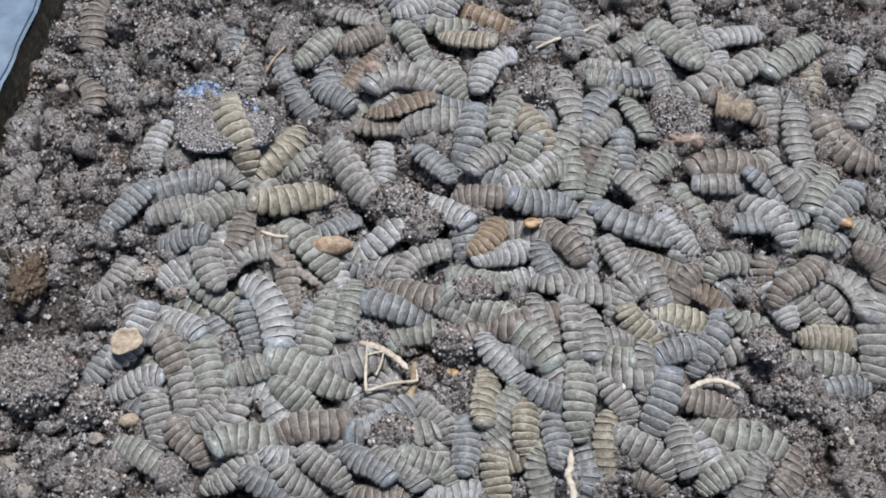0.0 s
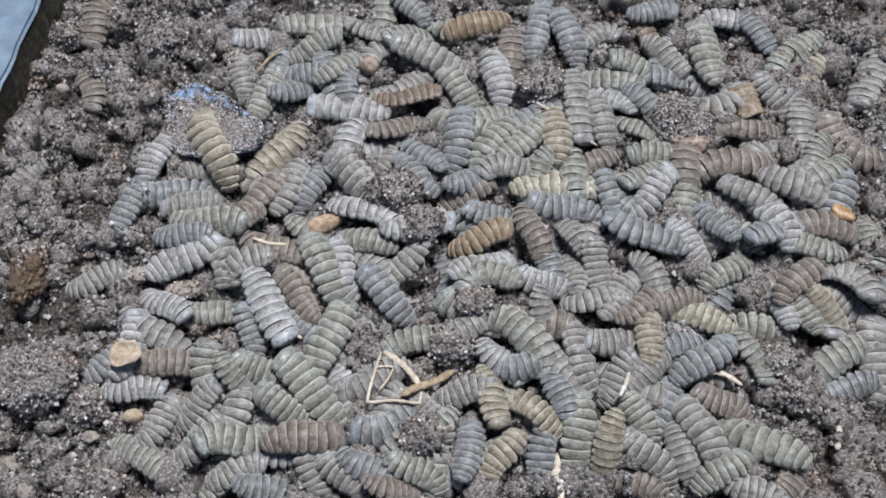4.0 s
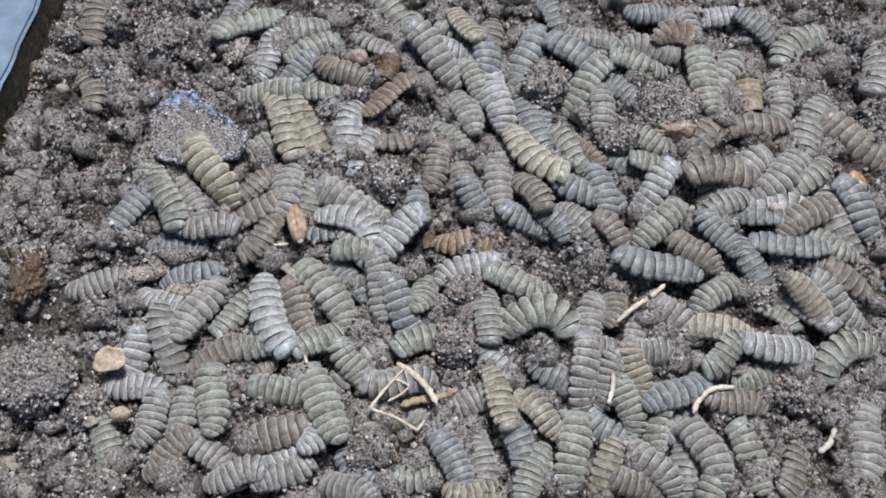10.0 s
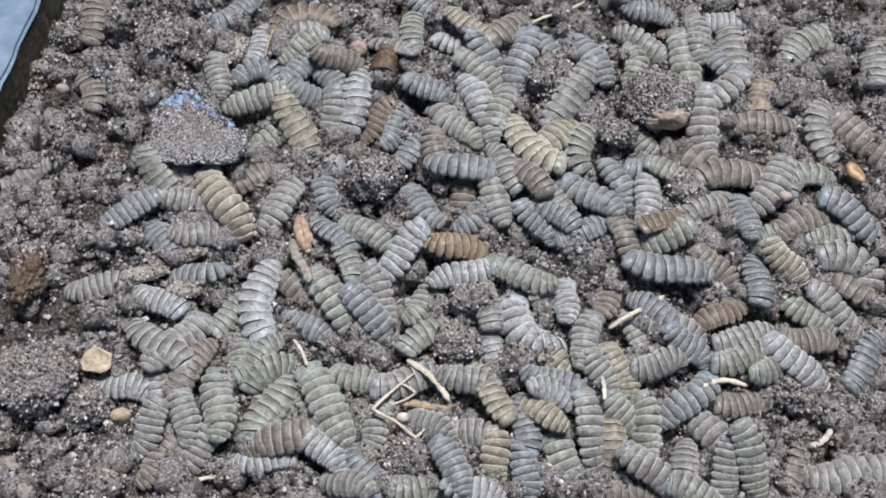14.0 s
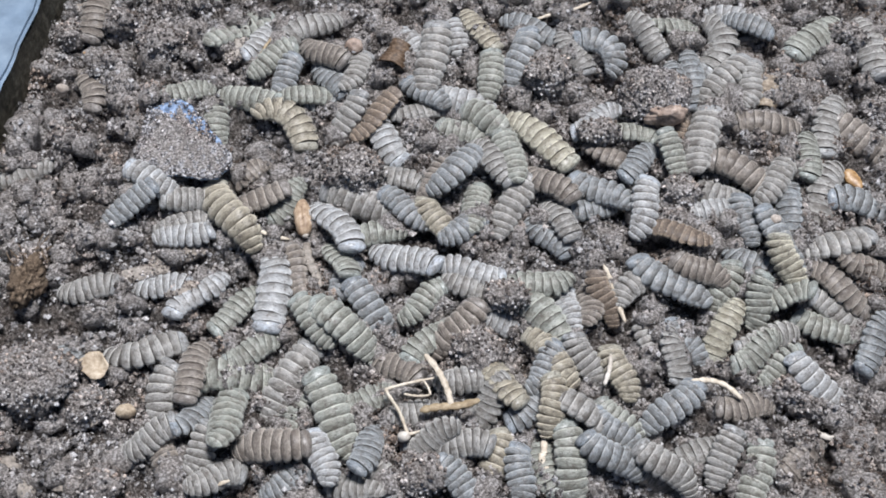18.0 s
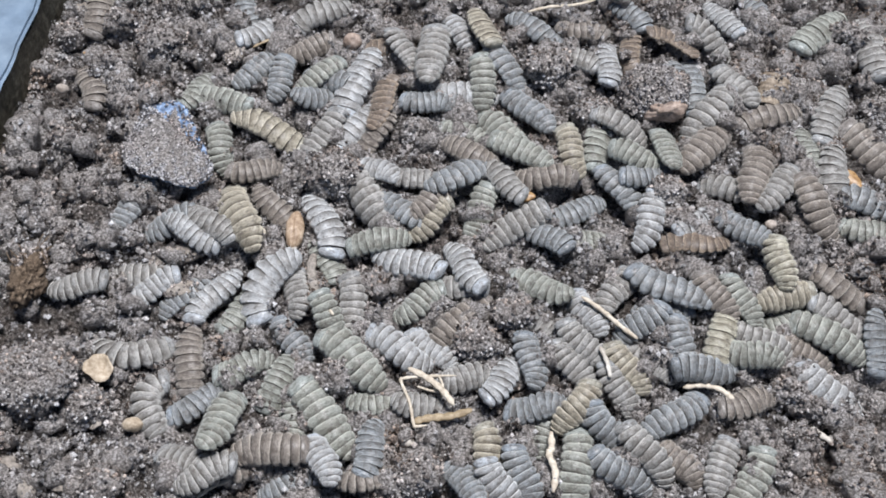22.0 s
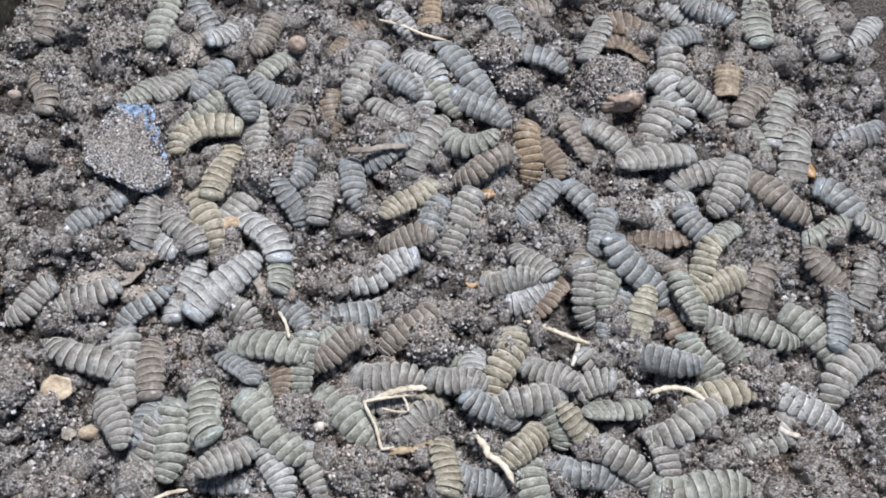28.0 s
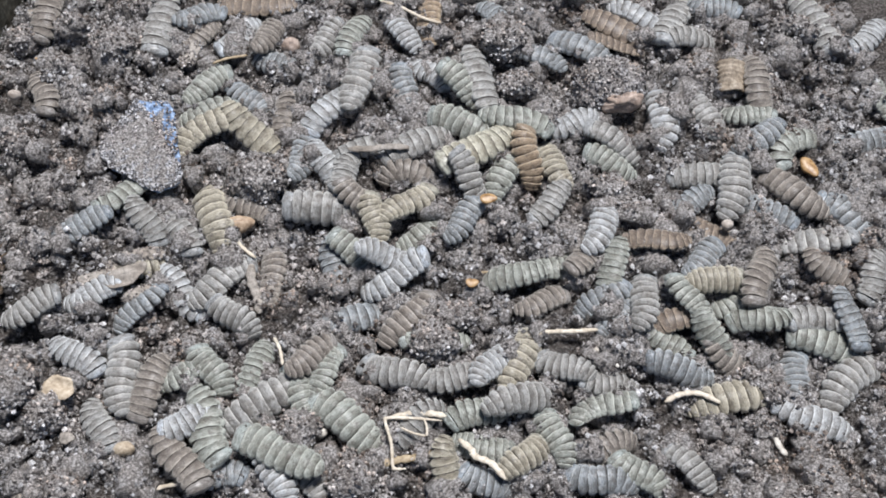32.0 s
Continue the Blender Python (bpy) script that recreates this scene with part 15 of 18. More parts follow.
    crawl('ash', 18.7, 6.3, -8.3, None, [(0,-26.7,-7.9,-0.8,116,2,-21),(1.5,-28,-7.1,-1,125,-12,-21),(3,-24.5,-5.1,-1,104,3,-21),(6,-28.9,-5.6,-1.2,131,-13,-21),(7.5,-26.7,-12.9,-0.5,117,1,-21),(8.1,-26.7,-12.9,-0.5,117,1,-21),(8.8,-26.7,-12.9,-7.5,117,0,-21),(19.1,-10.7,-25.4,-7.5,162,0,-7),(19.8,-10.7,-25.4,5.4,162,14,-7),(21.5,-11.4,-27.8,2.3,147,1,-7),(23,-8.4,-30.2,4.6,162,13,-7),(26.1,-7.5,-33.5,2.7,162,17,-7),(26.9,-7.5,-33.5,-7.5,162,0,-7),(32,-7.5,-33.5,-7.5,162,0,-7)])
    crawl('taupe', 20.4, 6.8, 33.3, 50, [(0,13.4,-22.1,0.3,178,-15),(3,12.2,-20.7,0.4,181,-1),(6.2,17.3,-23.9,0.3,149,-12),(6.9,17.3,-23.9,-7.5,149,0),(32,17.3,-23.9,-7.5,149,0)])
    crawl('moss', 19.5, 7, 16.7, 25, [(0,-46,-6.8,-1,220,8),(1.5,-45.4,-6.7,-1,218,-1),(3,-47.7,-5.2,-0.9,234,14),(6,-49.9,-8.8,-1.3,194,13),(7.5,-41.6,-9.5,-0.6,192,11),(8.1,-41.6,-9.5,-0.6,192,11),(8.8,-41.6,-9.5,-7.5,192,0),(32,-41.6,-9.5,-7.5,192,0)])
    crawl('slate', 18.6, 6.3, 22.2, None, [(0,54.3,52.7,0.4,180,-7,-25),(1.5,52.8,52.5,0.5,182,-9,-25),(3,57.2,54.2,0,168,-2,-25),(6.2,58.5,51.9,-0.1,162,-10,-25),(6.9,58.5,51.9,-7.5,162,0,-25),(11.1,31.3,59.5,-7.5,125,0,25),(11.8,31.3,59.5,1.4,125,-2,25),(14.3,31.3,59.6,1.4,117,-1,25),(17.2,32.8,59.9,2.2,143,-8,25),(17.9,32.8,59.9,-7.5,143,0,25),(24.5,39.3,61.7,-7.5,138,0,25),(24.9,39.3,61.7,1.2,138,1,25),(28,38.3,58.7,1.1,154,1,25),(32,38.3,59.4,1,153,0,25)])
    crawl('slate', 20.1, 6.6, 43.9, 20, [(0,59.4,-3.7,1.1,76,-14),(2.1,59.7,-4,1.1,67,-13),(2.8,59.7,-4,-7.5,67,0),(32,59.7,-4,-7.5,67,0)])
    crawl('grey', 20.7, 7, -13.9, -20, [(0,49.1,19.1,0.5,306,-5),(3,49.5,16.3,0.6,309,-11),(6.2,44.7,20.6,0.1,283,-10),(6.9,44.7,20.6,-7.5,283,0),(32,44.7,20.6,-7.5,283,0)])
    crawl('slate', 20.8, 7.1, 3.9, -14, [(0,2.6,-12.5,-0.2,279,-6),(3,0.9,-12.1,-0.3,263,2),(6.2,7.1,-9.4,0.2,302,5),(6.9,7.1,-9.4,-7.5,302,0),(32,7.1,-9.4,-7.5,302,0)])
    crawl('ash', 20.3, 7.3, 9, 19, [(0,-62.4,-4.4,0.2,42,-3),(1.5,-62.4,-4.7,0.1,35,-3),(3,-63.8,-2,0.3,26,-4),(6.2,-65.9,-7.1,0.2,69,-7),(6.9,-65.9,-7.1,-7.5,69,0),(32,-65.9,-7.1,-7.5,69,0)])
    crawl('moss', 19.9, 6.4, 0, 20, [(0,3.5,70.1,0.1,165,-14),(1.5,2.3,68.7,-0.1,170,-2),(3,3.6,67.7,-0.1,161,-14),(6,7.7,70.2,0,139,-5),(7.5,4.7,73.7,0.2,168,-17),(9,10.9,63.7,0.3,211,-4),(10.5,6,69.2,0,136,-14),(11.1,6,69.2,0,136,-14),(11.8,6,69.2,-7.5,136,0),(32,6,69.2,-7.5,136,0)])
    crawl('moss', 16.2, 6.1, -10.5, None, [(0,38.3,-29.5,0.7,347,-14,25),(3,39.7,-27.6,0.7,354,-4,25),(6,37.2,-25.3,0.7,335,-5,25),(7.5,34,-33.7,0.5,366,-7,25),(8.1,34,-33.7,0.5,366,-7,25),(8.8,34,-33.7,-7.5,366,0,25),(19.1,36.8,2.9,-7.5,343,0,-15),(19.8,36.8,2.9,-0.5,343,6,-15),(23,34.6,2.1,-0.6,384,8,-15),(26.1,40,0.6,-0.4,405,6,-15),(26.9,40,0.6,-7.5,405,0,-15),(31.1,37.9,-7.1,-7.5,373,0,-15),(31.8,37.9,-7.1,0.5,373,7,-15),(32,37.9,-7.1,0.5,373,7,-15)])
    crawl('moss', 20.6, 6.8, 0, -20, [(0,-19.8,45.2,-0.5,226,7),(4.1,-21.2,45.4,-0.6,215,3),(4.9,-21.2,45.4,-7.5,215,0),(32,-21.2,45.4,-7.5,215,0)])
    crawl('grey', 22.3, 7.3, 22.4, None, [(0,-55.4,2.9,0.1,108,-12,50),(1.5,-54,2.7,0.1,113,-7,50),(4.1,-56.6,0,0.2,125,-4,50),(4.9,-56.6,0,-7.5,125,0,50),(8.1,-41.2,-33.4,-7.5,118,0,-14),(8.8,-41.2,-33.4,-0.4,118,-2,-14),(9.2,-41.2,-33.4,-0.4,118,-2,-14),(9.9,-41.2,-33.4,-7.5,118,0,-14),(15.1,-36.8,-35.1,-7.5,65,0,-14),(15.9,-36.8,-35.1,0.9,65,-1,-14),(20.2,-36.6,-36.6,0.9,59,-1,-14),(20.9,-36.6,-36.6,-7.5,59,0,-14),(29.1,-32.6,-38.2,-7.5,52,0,-14),(29.8,-32.6,-38.2,2.1,52,9,-14),(32,-33.7,-41.8,2.1,33,-3,-14)])
    crawl('moss', 20.2, 6.5, -27.2, -26, [(0,-3.6,34.2,-0.4,90,1),(2.1,-3.7,33.3,-0.3,82,-1),(2.8,-3.7,33.3,-7.5,82,0),(32,-3.7,33.3,-7.5,82,0)])
    crawl('slate', 15.3, 5.9, -23.5, None, [(0,17.7,-29.6,0.4,165,8,-4),(4.1,20.3,-31.8,0.5,180,-1,-4),(4.9,20.3,-31.8,-7.5,180,0,-4),(9.2,38.2,-48.8,-7.5,134,0,-26),(9.9,38.2,-48.8,0.2,134,-5,-26),(13.1,37.5,-46,3.2,106,20,-26),(13.9,37.5,-46,-7.5,106,0,-26),(17.2,39,-49.8,-7.5,133,0,-26),(17.9,39,-49.8,4.2,133,-5,-26),(18.5,39,-49.8,4.2,133,-5,-26),(20,37.7,-47.8,0.3,133,-5,-26),(21.5,38.1,-49,1.8,123,-20,-26),(23.2,35.4,-46.4,4.1,131,-24,-26),(23.9,35.4,-46.4,-7.5,131,0,-26),(29.1,35,-50,-7.5,95,0,-26),(29.8,35,-50,2.3,95,-22,-26),(31.1,35,-50,2.3,95,-22,-26),(31.8,35,-50,-7.5,95,0,-26),(32,35,-50,-7.5,95,0,-26)])
    crawl('moss', 20.2, 6.9, -18.7, None, [(0,3.4,35.4,-0.6,142,-3,-15),(1.5,2.1,35.1,-0.6,135,2,-15),(6.2,7.6,38.6,-0.3,170,3,-15),(6.9,7.6,38.6,-7.5,170,0,-15),(23.2,38.7,38.8,-7.5,108,0,0),(23.9,38.7,38.8,0.2,108,-7,0),(24.5,38.7,38.8,0.2,108,-7,0),(24.9,38.7,38.8,-7.5,108,0,0),(32,38.7,38.8,-7.5,108,0,0)])
    crawl('grey', 18.2, 6.1, -18.5, None, [(0,-12,48,0.3,238,-2,-11),(1.5,-10.8,48.5,0.4,245,0,-11),(6,-8.6,50.4,0.4,210,3,-11),(8.1,-10.6,45.9,0.1,226,-1,-11),(8.8,-10.6,45.9,-7.5,226,0,-11),(9.6,-17.1,42.7,-7.5,282,0,-3.7),(10.3,-23.7,39.4,-7.5,338,0,3.7),(11.1,-30.2,36.2,-7.5,394,0,11),(11.8,-30.2,36.2,-1.4,394,3,11),(14.3,-29.4,39.1,1.1,451,-24,11),(17,-25.1,39.2,2.4,428,-21,11),(20,-29.7,32.6,2.2,412,-19,11),(23,-33,34.3,0.9,425,-5,11),(28,-38,36.3,0.7,458,-3,11),(31.1,-38.6,35.4,1.7,481,-19,11),(31.8,-38.6,35.4,-7.5,481,0,11),(32,-38.6,35.4,-7.5,481,0,11)])
    crawl('grey', 20.8, 6.9, -1.9, None, [(0,-46.3,17.7,-0.7,129,-7,12),(1.5,-46,16.9,-0.8,120,-17,12),(3,-43.8,17,-0.9,141,-7,12),(6.2,-45.7,13.9,-0.9,145,-2,12),(6.9,-45.7,13.9,-7.5,145,0,12),(15.7,-43.2,13.8,-7.5,103.5,0,4),(24.5,-40.8,13.7,-7.5,62,0,-4),(24.9,-40.8,13.7,-0.9,62,9,-4),(31.1,-40.2,16.3,-1,39,10,-4),(31.8,-40.2,16.3,-7.5,39,0,-4),(32,-40.2,16.3,-7.5,39,0,-4)])
    crawl('moss', 19.9, 6.6, 9.2, 20, [(0,-33.7,-6.7,-1.1,107,3),(1.5,-33.6,-5.9,-1.2,98,2),(3,-34.8,-5.3,-1.3,123,10),(6,-36.4,-5.3,-1.3,113,14),(7.5,-38.6,-1,-1.7,90,16),(9,-36.9,-14,-0.3,130,6),(10.5,-25.1,-14.7,-0.5,123,16),(11.1,-25.1,-14.7,-0.5,123,16),(11.8,-25.1,-14.7,-7.5,123,0),(32,-25.1,-14.7,-7.5,123,0)])
    crawl('slate', 18.4, 6, -4.6, -13.3, [(0,0.4,44.4,-0.8,187,-5),(2.1,0.6,45.6,-0.6,180,2),(2.8,0.6,45.6,-7.5,180,0),(5.4,17.3,58.3,-7.5,240.5,0),(8.1,34,71.1,-7.5,301,0),(8.8,34,71.1,0.5,301,7),(10.5,31.2,73.6,1.2,304,3),(13.1,31.9,72.8,2.2,319,-11),(13.9,31.9,72.8,-7.5,319,0),(17.2,24.7,69.3,-7.5,339,0),(17.9,24.7,69.3,1.5,339,4),(20,25.4,68.2,1.7,334,5),(25.5,27.1,70.7,0.7,314,0),(28,30,68.4,3.2,298,-6),(30,29.7,72.9,1.1,314,3),(32,28.8,70.7,1.4,309,3)])
    crawl('moss', 19.6, 6.3, -27.4, -25, [(0,23.2,-45.3,-0.2,133,-11),(1.5,24.5,-46.5,-0.4,134,5),(3,22.6,-45.1,-0.1,153,0),(6,19.1,-42.8,0.3,147,5),(7.5,24.3,-48.5,-0.6,106,-6),(8.1,24.3,-48.5,-0.6,106,-6),(8.8,24.3,-48.5,-7.5,106,0),(32,24.3,-48.5,-7.5,106,0)])
    crawl('taupe', 20.7, 7.4, 32.4, -2, [(0,30.1,14.7,-0.3,333,7),(2.1,29.8,14.6,-0.3,325,11),(2.8,29.8,14.6,-7.5,325,0),(32,29.8,14.6,-7.5,325,0)])
    crawl('slate', 20.7, 7, 4.5, -50, [(0,104.1,-9.5,-0.5,338,-10),(3,107,-11.6,-0.5,354,0),(6,106.8,-12.5,-0.6,348,2),(7.5,103.3,-14.5,-1,319,-10),(9,103.2,-12.3,-0.8,361,-3),(11.1,99.7,-9.9,-0.3,390,0),(11.8,99.7,-9.9,-7.5,390,0),(32,99.7,-9.9,-7.5,390,0)])
    crawl('grey', 21.8, 7.3, -12.7, None, [(0,92.2,-17.8,-0.2,269,0,8),(3,95,-15.1,-0.1,265,-8,8),(6,93.7,-14.1,0.2,265,3,8),(7.5,89.3,-13.5,0.5,288,-10,8),(9,98.6,-19.8,-1.1,289,2,8),(10.5,84.4,-13.4,0.5,322,-7,8),(11.1,84.4,-13.4,0.5,322,-7,8),(11.8,84.4,-13.4,-7.5,322,0,8),(12.2,90.7,-10.6,-7.5,380.7,0,61.3),(12.7,97,-7.7,-7.5,439.3,0,114.7),(13.1,103.3,-4.9,-7.5,498,0,168),(13.9,103.3,-4.9,2.3,498,-13,168),(15.1,103.3,-4.9,2.3,498,-13,168),(15.9,103.3,-4.9,-7.5,498,0,168),(29.1,100.9,-14.9,-7.5,463,0,17),(29.8,100.9,-14.9,0.2,463,-13,17),(31.1,100.9,-14.9,0.2,463,-13,17),(31.8,100.9,-14.9,-7.5,463,0,17),(32,100.9,-14.9,-7.5,463,0,17)])
    crawl('slate', 19.4, 6.6, 0.1, 12, [(0,-71.2,-41.1,-0.8,310,7),(2.1,-72.6,-41.6,-0.8,307,11),(2.8,-72.6,-41.6,-7.5,307,0),(32,-72.6,-41.6,-7.5,307,0)])
    crawl('grey', 21.9, 7.3, -4.9, None, [(0,71.1,-26.7,-1.3,24,-4,50),(2.1,70.6,-25.5,-1.1,25,-3,50),(2.8,70.6,-25.5,-7.5,25,0,50),(23.2,108.5,-39,-7.5,47,0,12),(23.9,108.5,-39,-0.3,47,5,12),(24.3,108.5,-39,-0.3,47,5,12),(25.5,105.3,-36.9,1.1,45,1,-76),(28,105.6,-36.6,1.3,43,3,-72),(32,106.1,-38.4,-0.2,40,7,-64)])
    crawl('moss', 19.8, 6.6, -0.3, None, [(0,33.8,24.9,0.3,283,-2,-50),(3,33.7,23.3,0.2,285,-7,-50),(6.2,35.6,26.7,0.2,286,-13,-50),(6.9,35.6,26.7,-7.5,286,0,-50),(8.1,32.2,29.8,-7.5,318,0,-17),(8.8,32.2,29.8,1.6,318,-1,-17),(11.1,34.4,29,1.4,310,0,-17),(11.8,34.4,29,-7.5,310,0,-17),(19.1,28.4,30.5,-7.5,323,0,-17),(19.8,28.4,30.5,3.1,323,6,-17),(20.2,28.4,30.5,3.1,323,6,-17),(20.9,28.4,30.5,-7.5,323,0,-17),(22.1,27,19.1,-7.5,332,0,23),(22.8,27,19.1,2.6,332,30,23),(23.2,27,19.1,2.6,332,30,23),(23.9,27,19.1,-7.5,332,0,23),(29.1,28.2,20.5,-7.5,406,0,23),(29.8,28.2,20.5,0.6,406,5,23),(32,27.5,21.6,1.7,434,2,23)])
    crawl('slate', 20.1, 6.5, 0, -50, [(0,100.3,2.5,0.3,232,-9),(1.5,99.7,3.4,0.4,234,3),(3,97.8,3.8,0.5,236,-9),(6,99.2,4,0.4,258,-8),(7.5,104.8,4.7,0.3,224,-9),(8.1,104.8,4.7,0.3,224,-9),(8.8,104.8,4.7,-7.5,224,0),(32,104.8,4.7,-7.5,224,0)])
    crawl('slate', 19.3, 6.6, 0, 20, [(0,51.7,-41.7,-0.5,70,-13),(3,51,-43.9,-0.6,63,-8),(6,51.5,-41.6,-0.4,78,-7),(7.5,57.5,-40.5,-0.9,92,-8),(9,44.9,-43.5,-0.5,79,-2),(10.5,53.8,-49.4,-1.2,29,-7),(11.1,53.8,-49.4,-1.2,29,-7),(11.8,53.8,-49.4,-7.5,29,0),(32,53.8,-49.4,-7.5,29,0)])
    crawl('grey', 19.6, 7, -11.1, -25, [(0,-26.5,-27.3,-1.3,12,-10),(3,-27.5,-28.8,-1.3,19,-4),(6,-26.2,-29.7,-1.3,0,-5),(7.5,-26.2,-23.3,-1.3,-20,-7),(9,-25.3,-20.4,-0.9,51,-5),(10.5,-19.2,-34.1,-0.7,36,-4),(11.1,-19.2,-34.1,-0.7,36,-4),(11.8,-19.2,-34.1,-7.5,36,0),(32,-19.2,-34.1,-7.5,36,0)])
    crawl('ash', 20.6, 6.6, 40.5, 25, [(0,35.4,-39.6,0,346,-7),(2.1,35.6,-38.6,0,347,-2),(2.8,35.6,-38.6,-7.5,347,0),(32,35.6,-38.6,-7.5,347,0)])
    crawl('grey', 20.2, 6.8, 49.8, 20, [(0,0.4,-54.9,0.1,78,5),(3,-1,-57,0,66,0),(6.2,1.3,-58.6,-0.1,104,-3),(6.9,1.3,-58.6,-7.5,104,0),(32,1.3,-58.6,-7.5,104,0)])
    crawl('grey', 18, 6.3, -29.4, 20.8, [(0,30.3,-8.9,-0.6,3,8),(2.1,30.2,-7.6,-0.7,-2,2),(2.8,30.2,-7.6,-7.5,-2,0),(3.9,38.1,-12.2,-7.5,-60,0),(5.1,46.1,-16.8,-7.5,-118,0),(6.2,54,-21.4,-7.5,-176,0),(6.9,54,-21.4,4.5,-176,-23),(7.5,54,-21.4,4.5,-176,-23),(9,56.4,-18.4,2.9,-240,-5),(12,56.2,-24.6,2.1,-201,6),(15.1,55.2,-20.8,1.4,-209,-9),(15.9,55.2,-20.8,-7.5,-209,0),(19.1,57.2,-20.9,-7.5,-195,0),(19.8,57.2,-20.9,1.5,-195,-13),(20.2,57.2,-20.9,1.5,-195,-13),(20.9,57.2,-20.9,-7.5,-195,0),(25,58.7,-19.1,-7.5,-236,0),(29.1,60.2,-17.3,-7.5,-277,0),(29.8,60.2,-17.3,4.3,-277,-2),(32,58.8,-18.5,4.1,-287,15)])
    crawl('slate', 19.3, 6.7, -17.8, -20, [(0,-22.6,-56.1,-0.7,109,-14),(2.1,-22,-57.1,-0.6,118,-9),(2.8,-22,-57.1,-7.5,118,0),(32,-22,-57.1,-7.5,118,0)])
    crawl('ash', 20.8, 7, 0, 50, [(0,22.6,21.6,0.7,34,-3),(1.5,21.1,21.2,0.6,38,-11),(3,25.1,22.6,0.9,21,-13),(6.2,19.4,21.3,0.5,51,-5),(6.9,19.4,21.3,-7.5,51,0),(32,19.4,21.3,-7.5,51,0)])
    crawl('grey', 20.4, 6.8, -26.7, -25, [(0,43.4,27.3,0.2,62,-12),(2.1,43.6,26.8,0.2,53,1),(2.8,43.6,26.8,-7.5,53,0),(32,43.6,26.8,-7.5,53,0)])
    crawl('ash', 21.3, 7.2, -9.9, None, [(0,83,9.9,1.1,115,14,15),(1.5,81.9,10.1,1.2,123,8,15),(3,84.1,8.2,1,116,9,15),(6,85.7,11,1,96,13,15),(7.5,88.9,10.8,0.8,113,3,15),(9,78,14.1,1.4,133,8,15),(10.5,86.8,11,0.9,175,9,15),(11.1,86.8,11,0.9,175,9,15),(11.8,86.8,11,-7.5,175,0,15),(19,80.8,26,-7.5,135,0,55),(26.1,74.7,41,-7.5,95,0,95),(26.9,74.7,41,4.3,95,-3,95),(28,74.7,41,4.3,95,-3,95),(30,72.8,39.1,0.7,87,0,60),(32,71,37.2,1.7,80,7,25)])
    crawl('slate', 20.5, 7.3, -58.2, -50, [(0,-13,-46.6,0.1,207,-4),(3,-10.9,-46.8,0.2,207,-7),(6.2,-13.4,-44.8,0,181,-2),(6.9,-13.4,-44.8,-7.5,181,0),(32,-13.4,-44.8,-7.5,181,0)])
    crawl('moss', 23, 7.6, -14.2, None, [(0,-33.4,69.5,-7.5,11,0,-1),(2.1,-33.4,69.5,-7.5,11,0,-1),(2.8,-33.4,69.5,1.8,11,12,-1),(6,-39.6,71.4,0.7,3,7,-1),(9,-48.7,70.6,2.6,19,14,-1),(10.5,-56.4,70.4,2.8,34,13,-78),(11.1,-56.4,70.4,2.8,34,13,-78),(11.8,-56.4,70.4,-7.5,34,0,-78),(15.1,-56.9,69.3,-7.5,60,0,-1),(15.9,-56.9,69.3,0.9,60,9,-1),(19.1,-57.3,69.2,1,35,15,-1),(19.8,-57.3,69.2,-7.5,35,0,-1),(23.2,-63.3,74,-7.5,75,0,-1),(23.9,-63.3,74,2.6,75,7,-1),(25.5,-65.6,73.4,2.9,88,5,-1),(31.1,-65.4,72.3,3.7,77,6,-1),(31.8,-65.4,72.3,-7.5,77,0,-1),(32,-65.4,72.3,-7.5,77,0,-1)])
    crawl('moss', 16.6, 5.9, -15.4, None, [(0,-28.6,57,-7.5,42,0,12),(2.1,-28.6,57,-7.5,42,0,12),(2.8,-28.6,57,0.9,42,5,12),(6,-29.2,53.9,1.9,31,11,12),(7.5,-33.7,55.6,2.3,35,9,-134),(9,-31.5,52.5,1.7,20,11,12),(10.5,-33.7,47.2,0.1,-2,6,12),(11.1,-33.7,47.2,0.1,-2,6,12),(11.8,-33.7,47.2,-7.5,-2,0,12),(17.2,-36.6,46.6,-7.5,5,0,12),(17.9,-36.6,46.6,1,5,15,12),(20,-39.2,48.4,2.8,32,12,12),(21.5,-33.7,52.2,2.3,42,-3,12),(23,-34,54.5,0.4,38,2,12),(25.5,-36.1,56.6,0.9,20,4,12),(29.1,-35.4,55.7,0.3,55,2,12),(29.8,-35.4,55.7,-7.5,55,0,12),(32,-35.4,55.7,-7.5,55,0,12)])
    crawl('grey', 16.4, 5.9, -8.3, None, [(0,-20.4,57.7,-7.5,54,0,-116),(2.1,-20.4,57.7,-7.5,54,0,-116),(2.8,-20.4,57.7,2.2,54,-3,-116),(4.1,-20.4,57.7,2.2,54,-3,-116),(4.9,-20.4,57.7,-7.5,54,0,-116),(17.2,-23.7,53.6,-7.5,63,0,15),(17.9,-23.7,53.6,2.3,63,11,15),(19.1,-23.7,53.6,2.3,63,11,15),(19.8,-23.7,53.6,-7.5,63,0,15),(22.1,-24.4,52.2,-7.5,63,0,15),(22.8,-24.4,52.2,2.2,63,0,15),(26.1,-21.8,57.7,0.3,37,-2,15),(26.9,-21.8,57.7,-7.5,37,0,15),(32,-21.8,57.7,-7.5,37,0,15)])
